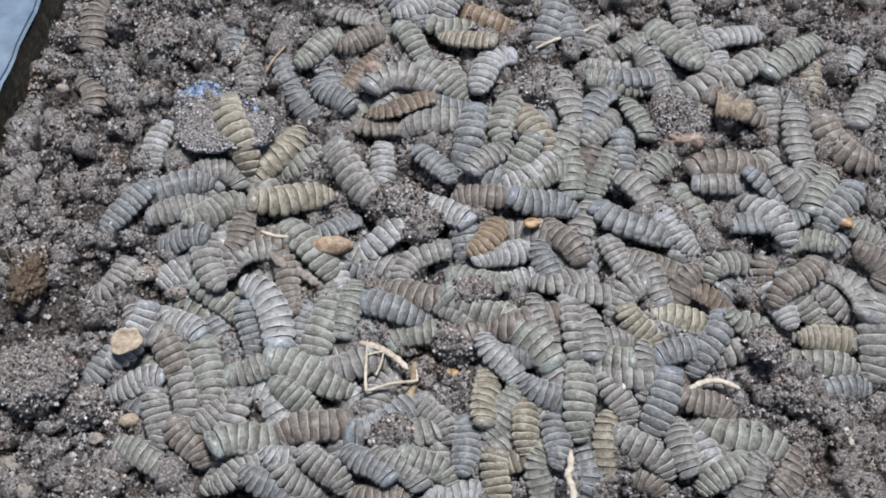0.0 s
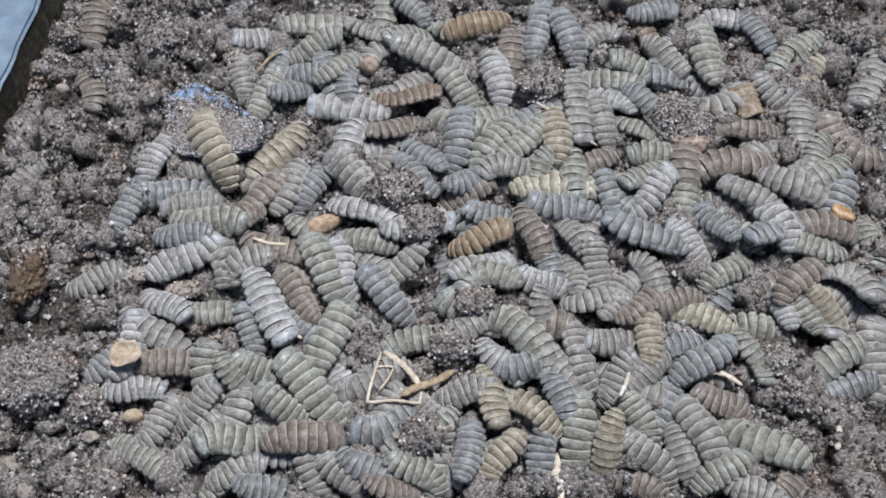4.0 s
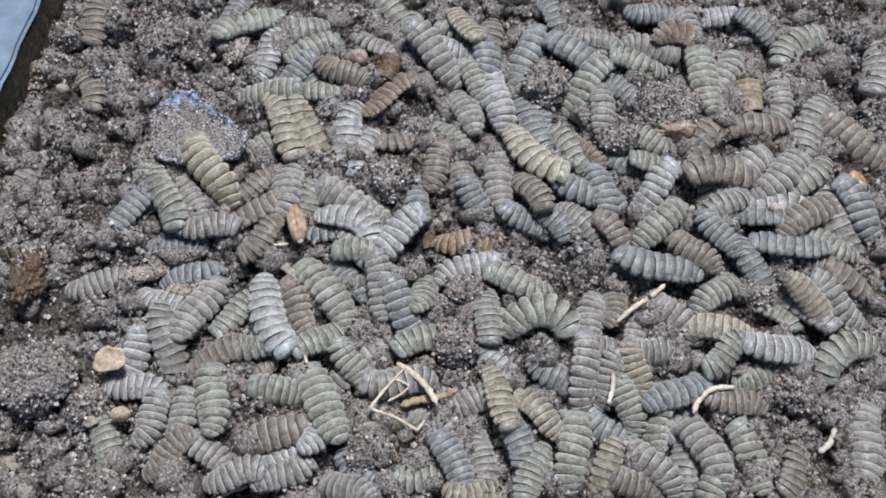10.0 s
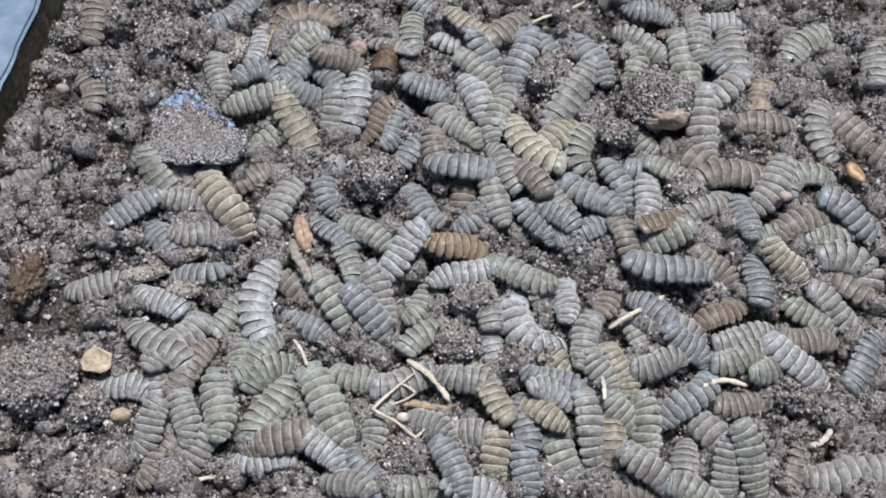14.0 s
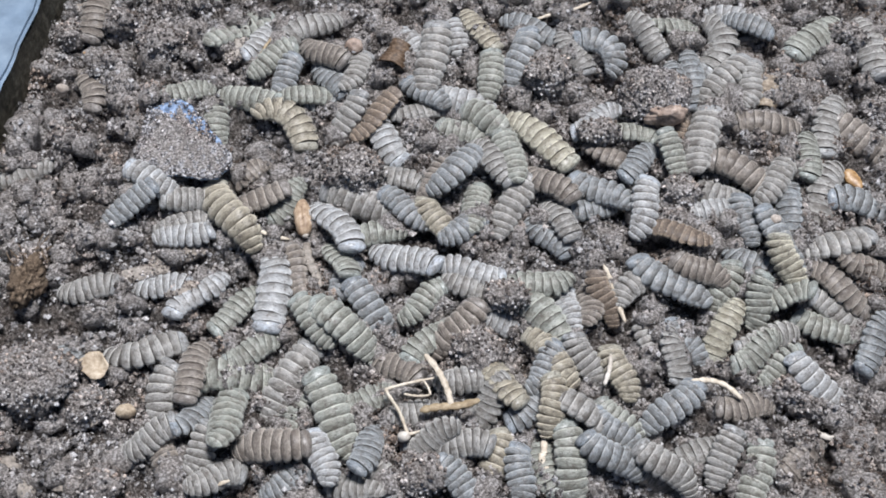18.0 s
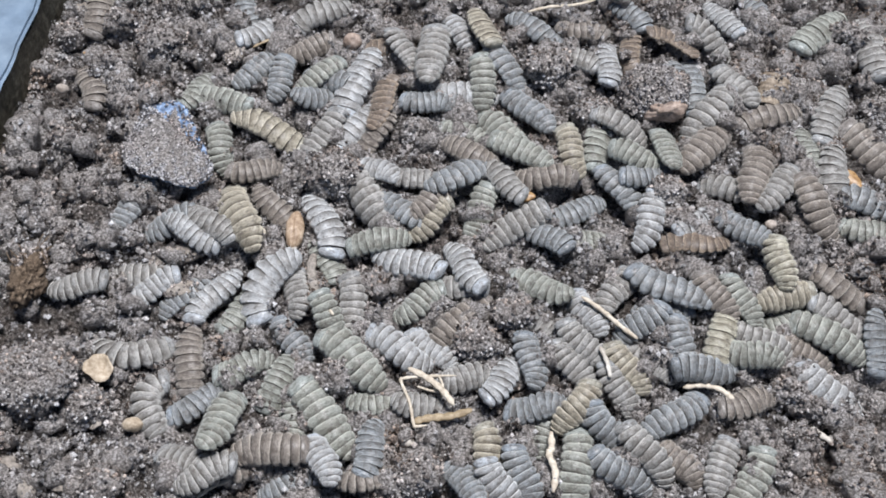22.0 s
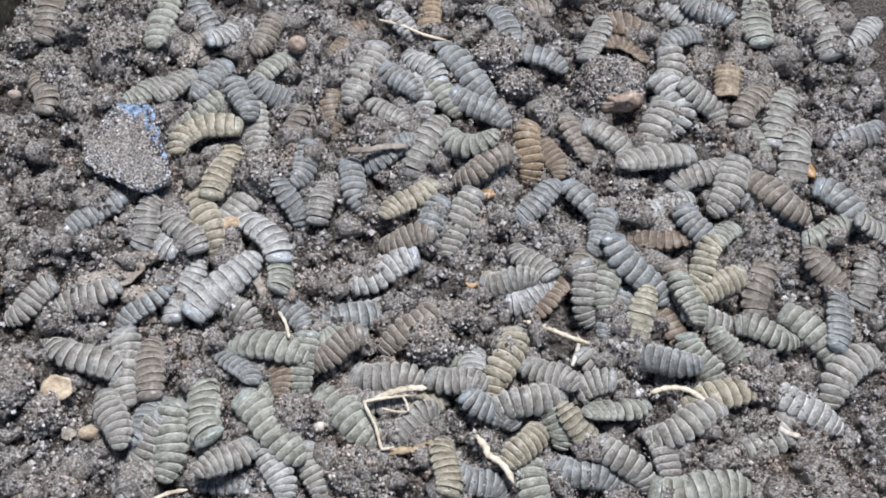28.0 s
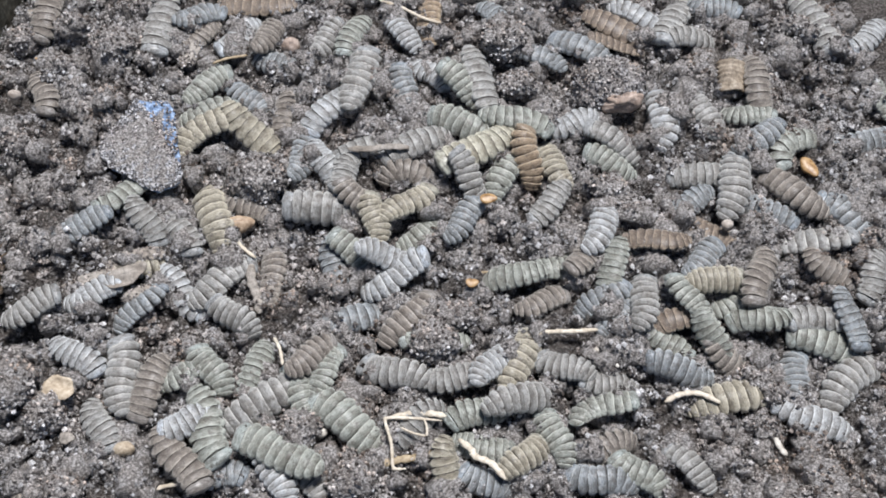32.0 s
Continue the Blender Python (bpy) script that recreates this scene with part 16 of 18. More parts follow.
    crawl('ash', 23, 7.6, 0, 5, [(0,-25.2,41.3,-7.5,171,0),(2.1,-25.2,41.3,-7.5,171,0),(2.8,-25.2,41.3,2.5,171,5),(4.1,-25.2,41.3,2.5,171,5),(4.9,-25.2,41.3,-7.5,171,0),(8.1,-24,48.2,-7.5,181,0),(8.8,-24,48.2,1.6,181,3),(9.2,-24,48.2,1.6,181,3),(9.9,-24,48.2,-7.5,181,0),(15.1,-22.9,50.5,-7.5,240,0),(15.9,-22.9,50.5,1.5,240,8),(17.2,-22.9,50.5,1.5,240,8),(17.9,-22.9,50.5,-7.5,240,0),(20.2,-23.2,50.1,-7.5,248,0),(20.9,-23.2,50.1,2.1,248,7),(22.1,-23.2,50.1,2.1,248,7),(22.8,-23.2,50.1,-7.5,248,0),(32,-23.2,50.1,-7.5,248,0)])
    crawl('grey', 20.2, 7.1, -10.8, None, [(0,-40.1,20.8,-7.5,65,0,-4),(2.1,-40.1,20.8,-7.5,65,0,-4),(2.8,-40.1,20.8,-0.1,65,9,-4),(9,-40.4,17.9,-1.1,76,0,-4),(10.5,-40.5,16.3,2.8,75,17,-4),(12,-41.9,13.7,2.6,59,1,-4),(14.3,-41.7,13.1,0.7,60,8,-4),(17.2,-42.8,14.4,1.5,77,5,-4),(17.9,-42.8,14.4,-7.5,77,0,-4),(19.1,-42.6,-3,-7.5,82,0,-19),(19.8,-42.6,-3,-0.2,82,1,-19),(20.2,-42.6,-3,-0.2,82,1,-19),(20.9,-42.6,-3,-7.5,82,0,-19),(29.1,-43.7,-7.4,-7.5,42,0,-19),(29.8,-43.7,-7.4,0.6,42,1,-19),(32,-45.1,-8.3,0.7,36,-1,-19)])
    crawl('ash', 18.4, 6.7, 2.3, None, [(0,-22,27.8,-7.5,234,0,168),(2.1,-22,27.8,-7.5,234,0,168),(2.8,-22,27.8,0.7,234,-3,168),(4.1,-22,27.8,0.7,234,-3,168),(4.9,-22,27.8,-7.5,234,0,168),(8.1,-21.8,30,-7.5,236,0,119),(8.8,-21.8,30,3.2,236,-10,119),(9,-21.8,30,3.2,236,-10,119),(10.5,-21.6,30.3,-0.6,272,-8,-5),(11.1,-21.6,30.3,-0.6,272,-8,-5),(11.8,-21.6,30.3,-7.5,272,0,-5),(17.2,-15.6,32.7,-7.5,305,0,-5),(17.9,-15.6,32.7,1.2,305,0,-5),(18.5,-15.6,32.7,1.2,305,0,-5),(20,-22.3,34.9,2.3,265,-25,-5),(21.5,-23.3,36.4,-0.3,250,-4,-5),(23.2,-21.7,37.4,2.3,219,5,-5),(23.9,-21.7,37.4,-7.5,219,0,-5),(31.1,-19.3,42.6,-7.5,233,0,-5),(31.8,-19.3,42.6,0.2,233,6,-5),(32,-19.3,42.6,0.2,233,6,-5)])
    crawl('moss', 16.6, 5.9, 0, 18, [(0,-19.1,1.4,-7.5,166,0),(2.1,-19.1,1.4,-7.5,166,0),(2.8,-19.1,1.4,2.1,166,11),(6,-19.9,1.8,0.7,167,5),(10.5,-19.8,0.2,-0.4,174,0),(12,-19.7,0.5,2.4,173,-16),(14.3,-19.2,3.3,3.2,142,8),(17,-18.3,2.7,4.5,135,2),(17.8,-17.7,3.2,2.7,173,3),(18.5,-17.1,3.7,1,211,4),(20,-17.1,2.5,0.1,188,5),(22.1,-16.4,2.5,0.2,186,5),(22.8,-16.4,2.5,-7.5,186,0),(29.1,-12.3,2.9,-7.5,141,0),(29.8,-12.3,2.9,0.7,141,-1),(32,-11.5,-2.9,2.5,138,-24)])
    crawl('brown', 15.6, 5.3, 8.5, None, [(0,56.3,67.2,-7.5,86,0,9),(2.1,56.3,67.2,-7.5,86,0,9),(2.8,56.3,67.2,0.3,86,-7,9),(6.2,58.9,70.9,0.8,134,-3,9),(6.9,58.9,70.9,-7.5,134,0,9),(8.3,59.2,66.3,-7.5,187.3,0,0),(9.7,59.4,61.7,-7.5,240.7,0,-9),(11.1,59.7,57.1,-7.5,294,0,-18),(11.8,59.7,57.1,3.5,294,10,-18),(13.1,59.7,57.1,3.5,294,10,-18),(13.9,59.7,57.1,-7.5,294,0,-18),(14.3,60.9,49.3,-7.5,351,0,-8.7),(14.7,62.1,41.6,-7.5,408,0,0.7),(15.1,63.3,33.8,-7.5,465,0,10),(15.9,63.3,33.8,0.8,465,7,10),(17,63.3,33.8,0.8,465,7,10),(18.5,62.5,32.9,0.9,418,8,10),(20.2,63.1,31.9,1,433,8,10),(20.9,63.1,31.9,-7.5,433,0,10),(23.2,64.5,25.6,-7.5,379,0,-17),(23.9,64.5,25.6,1.7,379,-6,-17),(24.5,64.5,25.6,1.7,379,-6,-17),(24.9,64.5,25.6,-7.5,379,0,-17),(32,64.5,25.6,-7.5,379,0,-17)])
    crawl('grey', 23, 7.6, -24, None, [(0,72.6,40.8,-7.5,10,0,168),(2.1,72.6,40.8,-7.5,10,0,168),(2.8,72.6,40.8,3.1,10,-5,168),(6.2,72.5,40,2.5,24,-8,110),(6.9,72.5,40,-7.5,24,0,110),(13.1,69,36.6,-7.5,90,0,-16),(13.9,69,36.6,2.4,90,-12,-16),(17,66.8,30.6,4.5,81,2,-16),(18.5,68.5,30.6,3.5,72,6,-16),(20.2,69.1,28.8,4.3,70,10,85),(20.9,69.1,28.8,-7.5,70,0,85),(24.5,68,24.7,-7.5,21,0,-16),(24.9,68,24.7,6,21,19,-16),(29.1,65.8,22.1,3.8,17,8,-16),(29.8,65.8,22.1,-7.5,17,0,-16),(32,65.8,22.1,-7.5,17,0,-16)])
    crawl('taupe', 21.9, 7.6, 0, 19, [(0,62.4,21.7,-7.5,-95,0),(2.1,62.4,21.7,-7.5,-95,0),(2.8,62.4,21.7,4,-95,9),(4.1,62.4,21.7,4,-95,9),(4.9,62.4,21.7,-7.5,-95,0),(8.1,62.4,30.6,-7.5,-122,0),(8.8,62.4,30.6,0.3,-122,0),(10.5,69.8,32.4,1.7,-137,8),(12,67.1,28.8,1.8,-154,6),(14.3,65.3,25.7,1.7,-223,9),(15.1,65.3,25.7,1.7,-223,9),(15.9,65.3,25.7,-7.5,-223,0),(18.1,66.8,26.6,-7.5,-264.5,0),(20.2,68.2,27.6,-7.5,-306,0),(20.9,68.2,27.6,3.8,-306,11),(23.2,69.3,29.2,2.6,-312,12),(23.9,69.3,29.2,-7.5,-312,0),(29.1,68.3,30.3,-7.5,-282,0),(29.8,68.3,30.3,3.5,-282,10),(31.1,68.3,30.3,3.5,-282,10),(31.8,68.3,30.3,-7.5,-282,0),(32,68.3,30.3,-7.5,-282,0)])
    crawl('ash', 18, 6.3, 8.3, 17, [(0,53.7,13.8,-7.5,44,0),(2.1,53.7,13.8,-7.5,44,0),(2.8,53.7,13.8,1.7,44,-8),(6,54.6,18,2.2,38,-11),(7.5,54.8,16.1,1.7,32,-7),(9,55.7,17.9,2.6,45,-14),(10.5,53.9,14.4,2.9,44,-21),(12,53.7,13.3,3.3,67,-22),(14.3,52.1,12.4,3.3,75,8),(17,51,12.5,1.6,68,-10),(18.5,51.8,8.8,4.2,72,-3),(20,52.7,7.3,2.3,46,-10),(23.2,52.4,6.6,3.5,75,1),(23.9,52.4,6.6,-7.5,75,0),(31.1,50.5,2.1,-7.5,57,0),(31.8,50.5,2.1,4.1,57,11),(32,50.5,2.1,4.1,57,11)])
    crawl('straw', 23, 7.6, -7.7, None, [(0,28.4,16.4,-7.5,4,0,-24),(2.1,28.4,16.4,-7.5,4,0,-24),(2.8,28.4,16.4,3.9,4,4,-24),(4.1,28.4,16.4,3.9,4,4,-24),(4.9,28.4,16.4,-7.5,4,0,-24),(8.1,24.5,23.3,-7.5,-45,0,-24),(8.8,24.5,23.3,5.4,-45,-7,-24),(9,24.5,23.3,5.4,-45,-7,-24),(10.5,22.1,25.9,3.5,-45,0,102),(12,21.6,26.5,2.3,-47,-5,107),(14.3,22.5,29.2,3.4,-49,-3,69),(17,26,30.6,4,-48,-8,-24),(19.1,26.1,30.6,3.6,-36,13,-24),(19.8,26.1,30.6,-7.5,-36,0,-24),(24.5,24.4,30.1,-7.5,-81,0,-24),(29.1,22.7,29.6,-7.5,-126,0,-24),(29.8,22.7,29.6,1.9,-126,-5,-24),(32,20.4,27.9,1.8,-150,-1,-24)])
    crawl('taupe', 20.1, 7.1, 0, None, [(0,99.3,5.2,-7.5,5,0,-68),(2.1,99.3,5.2,-7.5,5,0,-68),(2.8,99.3,5.2,1.7,5,8,-68),(6,93.1,8.3,3.8,8,4,-65),(7.5,92.1,7.9,5.3,50,14,-22),(9,92.5,6.1,3.9,37,7,-22),(10.5,93.5,10.8,1.7,35,8,-22),(12,95.2,13,2.2,34,10,-22),(14.3,91.4,6.5,1.8,29,8,-22),(15.1,91.4,6.5,1.8,29,8,-22),(15.9,91.4,6.5,-7.5,29,0,-22),(19.1,90.2,7.7,-7.5,101,0,-22),(19.8,90.2,7.7,4.2,101,-5,-22),(21.5,93.2,9.2,4.2,114,-14,-22),(23,95.8,9.6,5.4,114,3,-22),(25.5,96.1,9.3,4.1,113,13,-22),(28,95.8,9.4,5.1,136,4,-22),(30,97.6,9.4,3.3,129,14,-22),(32,101.3,11.7,3.1,138,4,-22)])
    crawl('moss', 18.7, 6.6, -26.9, None, [(0,36.7,31.6,-7.5,256,0,-12),(4.1,36.7,31.6,-7.5,256,0,-12),(4.9,36.7,31.6,2.8,256,14,-12),(8.1,40.1,35.5,1.2,257,-5,-12),(8.8,40.1,35.5,-7.5,257,0,-12),(13.1,36.4,31.2,-7.5,256,0,91),(13.9,36.4,31.2,2,256,-4,91),(15.1,36.4,31.2,2,256,-4,91),(15.9,36.4,31.2,-7.5,256,0,91),(20.2,42,30,-7.5,275,0,-12),(20.9,42,30,1.2,275,-4,-12),(23.2,39.9,33.6,1.2,267,-5,-12),(23.9,39.9,33.6,-7.5,267,0,-12),(32,39.9,33.6,-7.5,267,0,-12)])
    crawl('ash', 19.6, 6.4, 0, None, [(0,80.1,-26.6,-7.5,174,0,-22),(4.1,80.1,-26.6,-7.5,174,0,-22),(4.9,80.1,-26.6,1.8,174,-6,-22),(7.5,82.2,-27.6,2.4,186,-5,-35),(9,80.5,-28,0.8,174,-12,-22),(10.5,83,-28.4,1.9,178,-19,-22),(12,85.2,-28.1,0.5,137,3,120),(14.3,84,-33.2,3.2,138,-14,-22),(17,87.4,-35.4,1.1,130,-10,-22),(18.5,89.4,-38.6,2,133,-18,-22),(23,91.6,-39.5,1,137,-9,-22),(28,94,-46.3,1.3,142,-1,-22),(32,95.8,-48.9,0.7,153,-3,-22)])
    crawl('slate', 15.2, 5.9, 3.4, None, [(0,51.3,45.7,-7.5,-13,0,-9),(6.2,51.3,45.7,-7.5,-13,0,-9),(6.9,51.3,45.7,1.5,-13,4,-9),(11.1,48.7,49.7,0.5,-36,-1,-9),(11.8,48.7,49.7,-7.5,-36,0,-9),(12.9,50.3,33.8,-7.5,21,0,-6),(14,51.9,17.8,-7.5,78,0,-3),(15.1,53.5,1.9,-7.5,135,0,0),(15.9,53.5,1.9,2.9,135,-23,0),(17.2,53.5,1.9,2.9,135,-23,0),(17.9,53.5,1.9,-7.5,135,0,0),(19,53.9,-8.3,-7.5,67.5,0,7.5),(20.2,54.3,-18.6,-7.5,0,0,15),(20.9,54.3,-18.6,-0.2,0,-2,15),(23,53,-17.1,-0.2,35,-2,15),(24.3,48.8,-20.8,1.9,82,15,15),(25.5,48.9,-21.8,2.9,85,-5,15),(28,51.7,-20.7,1.9,68,0,15),(30,53.9,-19.9,3.4,54,8,15),(32,53.5,-20.9,0.7,44,-2,15)])
    crawl('grey', 15, 5.9, 30, None, [(0,-12.2,42.6,-7.5,179,0,149),(6.2,-12.2,42.6,-7.5,179,0,149),(6.9,-12.2,42.6,2.9,179,2,149),(8.1,-12.2,42.6,2.9,179,2,149),(8.8,-12.2,42.6,-7.5,179,0,149),(17.2,-6.4,41.4,-7.5,183,0,5),(17.9,-6.4,41.4,0.7,183,-1,5),(19.1,-6.4,41.4,0.7,183,-1,5),(19.8,-6.4,41.4,-7.5,183,0,5),(24.5,-2.6,42.8,-7.5,139,0,5),(24.9,-2.6,42.8,-0.6,139,0,5),(31.1,-1.9,39.4,0.2,136,4,5),(31.8,-1.9,39.4,-7.5,136,0,5),(32,-1.9,39.4,-7.5,136,0,5)])
    crawl('moss', 15, 5.9, 0, 24, [(0,-1.8,37.6,-7.5,146,0),(6.2,-1.8,37.6,-7.5,146,0),(6.9,-1.8,37.6,3.4,146,-14),(9,0.1,35.4,0.6,138,0),(10.5,1.9,33.3,1.6,130,23),(12,3.1,33.3,0.6,133,0),(14.3,4.9,33.3,4.4,139,-3),(17,4.9,33.1,3,149,-12),(20,6.4,35.7,0.7,160,15),(23,5.1,34.4,-0.3,142,0),(24.5,4.6,34,3.3,134,26),(24.9,4.6,34,-7.5,134,0),(29.1,8.9,33.5,-7.5,164,0),(29.8,8.9,33.5,1.8,164,1),(31.1,8.9,33.5,1.8,164,1),(31.8,8.9,33.5,-7.5,164,0),(32,8.9,33.5,-7.5,164,0)])
    crawl('slate', 16, 5.9, -30.5, None, [(0,-62.3,-11.4,-7.5,44,0,21),(6.2,-62.3,-11.4,-7.5,44,0,21),(6.9,-62.3,-11.4,3.3,44,17,21),(9,-60.2,-7.8,0,33,-4,21),(10.5,-63.5,-8.3,2.5,18,2,21),(12,-63,-8.2,1.5,14,-2,21),(14.3,-61.3,-8.1,1.5,12,-3,67),(17.2,-65.3,-8.7,0.3,43,-5,21),(17.9,-65.3,-8.7,-7.5,43,0,21),(20.2,-65.9,-13.3,-7.5,43,0,21),(20.9,-65.9,-13.3,1.7,43,1,21),(23,-62,-14,-0.1,53,-3,21),(24.3,-64.9,-15.2,1.5,47,-4,21),(28,-63.7,-15.8,1.4,48,-3,21),(32,-64.3,-15.9,1.6,51,-6,21)])
    crawl('ash', 17.9, 5.9, 3.3, None, [(0,-63.6,-19.5,-7.5,-68,0,24),(6.2,-63.6,-19.5,-7.5,-68,0,24),(6.9,-63.6,-19.5,0.1,-68,2,24),(8.1,-63.6,-19.5,0.1,-68,2,24),(8.8,-63.6,-19.5,-7.5,-68,0,24),(15.1,-58.4,-14.9,-7.5,-123,0,24),(15.9,-58.4,-14.9,1,-123,-1,24),(18.5,-61,-13.1,1.3,-138,-2,25),(20,-57.8,-14.1,0.8,-139,-3,32),(23,-56.5,-13.2,1.8,-116,1,24),(28,-54.3,-10.3,-0.9,-109,6,24),(30,-54.9,-11.1,-1,-45,10,24),(32,-54.9,-11.1,-1,-45,10,24)])
    crawl('slate', 15, 5.9, -2.1, 14, [(0,78.6,-5.7,-7.5,-80,0),(6.2,78.6,-5.7,-7.5,-80,0),(6.9,78.6,-5.7,3.5,-80,15),(10.5,76.3,-6.7,4.1,-73,10),(14.3,77.9,-9.4,1.6,-97,-6),(17,76.3,-4.8,1.8,-51,-5),(20.2,77.4,-5.4,3,-35,5),(20.9,77.4,-5.4,-7.5,-35,0),(29.1,76.3,-7.6,-7.5,31,0),(29.8,76.3,-7.6,4.2,31,-4),(32,74.9,-7.4,4,41,6)])
    crawl('moss', 15, 5.9, -48.8, -16, [(0,79.1,-16.4,-7.5,-40,0),(6.2,79.1,-16.4,-7.5,-40,0),(6.9,79.1,-16.4,1.7,-40,9),(9,80.6,-16.8,-1.1,-41,0),(11.1,82.2,-17.1,-0.1,-41,1),(11.8,82.2,-17.1,-7.5,-41,0),(17.2,83.4,-15.4,-7.5,6,0),(17.9,83.4,-15.4,4.3,6,-28),(20,83.9,-16.2,3.9,17,-27),(21.5,84.3,-18.6,-0.9,11,0),(23.2,84.7,-20.9,0.1,5,-8),(23.9,84.7,-20.9,-7.5,5,0),(29.1,81.7,-18,-7.5,-14,0),(29.8,81.7,-18,1.4,-14,4),(32,81.1,-17.9,1,17,-7)])
    crawl('moss', 17.6, 5.9, -62.5, None, [(0,45.9,-47.3,-7.5,131,0,22),(6.2,45.9,-47.3,-7.5,131,0,22),(6.9,45.9,-47.3,3,131,-15,22),(7.5,45.9,-47.3,3,131,-15,22),(9,48,-46.5,2.6,87,0,22),(10.5,50.3,-46.6,0.8,97,-5,22),(12,47.2,-50.9,1.5,105,-15,22),(14.3,46.9,-49.1,4.1,96,0,22),(17.2,44.4,-49,2.5,77,23,168),(17.9,44.4,-49,-7.5,77,0,168),(26.1,49.2,-46.4,-7.5,23,0,22),(26.9,49.2,-46.4,2.9,23,26,22),(30,49.5,-44.5,1.6,9,3,22),(32,46,-44.3,1.9,21,-2,-77)])
    crawl('olive', 20.3, 6.6, -15, -13, [(0,-41.3,18.8,-7.5,262,0),(8.1,-41.3,18.8,-7.5,262,0),(8.8,-41.3,18.8,1.4,262,-1),(9.2,-41.3,18.8,1.4,262,-1),(9.9,-41.3,18.8,-7.5,262,0),(23.2,-45.2,21.3,-7.5,314,0),(23.9,-45.2,21.3,0.7,314,0),(25.5,-44.5,21.7,1.6,285,-9),(29.1,-46.6,23.2,0.7,258,-7),(29.8,-46.6,23.2,-7.5,258,0),(32,-46.6,23.2,-7.5,258,0)])
    crawl('moss', 15, 5.9, 2.7, -10, [(0,-22.2,-31.2,-7.5,118,0),(8.1,-22.2,-31.2,-7.5,118,0),(8.8,-22.2,-31.2,1.5,118,-9),(12,-20.7,-34.9,1.6,131,-15),(14.3,-20.1,-35.8,0.4,159,6),(17,-17.9,-40.2,0.6,171,6),(18.5,-17.9,-40.9,0.6,198,5),(20,-17.9,-40.2,0.6,188,6),(21.5,-22.8,-35.4,-0.7,167,5),(23,-24.9,-35.4,-0.8,194,3),(25.5,-27,-38,-0.9,133,2),(28,-30.1,-39.7,0.1,142,0),(30,-26.7,-46.5,-0.8,159,3),(32,-26,-47.2,-0.8,206,3)])
    crawl('brown', 22, 6.6, 7, None, [(0,66.8,68,-7.5,-9,0,-125),(8.1,66.8,68,-7.5,-9,0,-125),(8.8,66.8,68,1.9,-9,24,-125),(11.1,69,64.9,2.6,-12,19,-153),(11.8,69,64.9,-7.5,-12,0,-153),(19.1,64.3,66,-7.5,-43,0,-152),(19.8,64.3,66,2.8,-43,5,-152),(20.2,64.3,66,2.8,-43,5,-152),(20.9,64.3,66,-7.5,-43,0,-152),(26.1,66.3,68,-7.5,-10,0,-83),(26.9,66.3,68,1.4,-10,20,-83),(28,66.3,68,1.4,-10,20,-83),(30,64,65,3.1,7,28,25),(32,62.1,67.7,1.1,-20,8,25)])
    crawl('brown', 15, 5.3, -38.1, None, [(0,37,28,-7.5,124,0,21),(8.1,37,28,-7.5,124,0,21),(8.8,37,28,4.5,124,7,21),(10.5,37.1,27.5,1.9,129,0,21),(13.1,37.1,27.1,2.9,134,-13,21),(13.9,37.1,27.1,-7.5,134,0,21),(17.2,39.3,-16,-7.5,109,0,-6),(17.9,39.3,-16,4.1,109,-24,-6),(19.1,39.3,-16,4.1,109,-24,-6),(19.8,39.3,-16,-7.5,109,0,-6),(26.1,36.3,-16,-7.5,43,0,-6),(26.9,36.3,-16,2.7,43,-7,-6),(31.1,34.9,-17.5,1.1,31,1,-6),(31.8,34.9,-17.5,-7.5,31,0,-6),(32,34.9,-17.5,-7.5,31,0,-6)])
    crawl('moss', 15, 5.9, -38.8, 18, [(0,-19.6,-2.3,-7.5,-4,0),(8.1,-19.6,-2.3,-7.5,-4,0),(8.8,-19.6,-2.3,4.7,-4,-14),(9.2,-19.6,-2.3,4.7,-4,-14),(9.9,-19.6,-2.3,-7.5,-4,0),(13.1,-24,-3,-7.5,-76,0),(13.9,-24,-3,0,-76,-11),(17,-23.3,-3.8,0,-54,-11),(18.5,-26.7,-4.1,2.2,-76,-30),(20,-26.1,-4.9,0.4,-88,-7),(21.5,-28.3,-3.4,-1.4,-73,0),(23,-30.5,-2,-0.4,-58,-11),(24.3,-29.6,-4.3,1.7,-78,-30),(28,-30.4,-6.5,1.4,-94,-21),(31.1,-31.3,-7.4,0,-87,-13),(31.8,-31.3,-7.4,-7.5,-87,0),(32,-31.3,-7.4,-7.5,-87,0)])
    crawl('grey', 15, 5.9, 23.1, None, [(0,49.1,-20.5,-7.5,69,0,-2),(8.1,49.1,-20.5,-7.5,69,0,-2),(8.8,49.1,-20.5,0.8,69,8,-2),(10.5,46.9,-23.3,0.1,62,9,-2),(12,47.1,-23.7,-0.9,77,0,-2),(14.3,47.4,-24.4,1,100,6,-2),(17,49.1,-28,0.9,92,6,-2),(18.5,50.1,-25,0.8,98,6,-2),(20,48.9,-31,0.9,123,3,-2),(21.5,49.7,-30.8,-1.1,134,0,-2),(23,50.5,-30.6,-0.1,145,1,-2),(24.5,50.9,-30.5,-0.2,130,2,-2),(24.9,50.9,-30.5,-7.5,130,0,-2),(26.1,46.4,-35,-7.5,126,0,17),(26.9,46.4,-35,1,126,-12,17),(30,49.7,-36.4,0.7,146,-12,17),(32,48.8,-38.6,0.7,164,-11,17)])
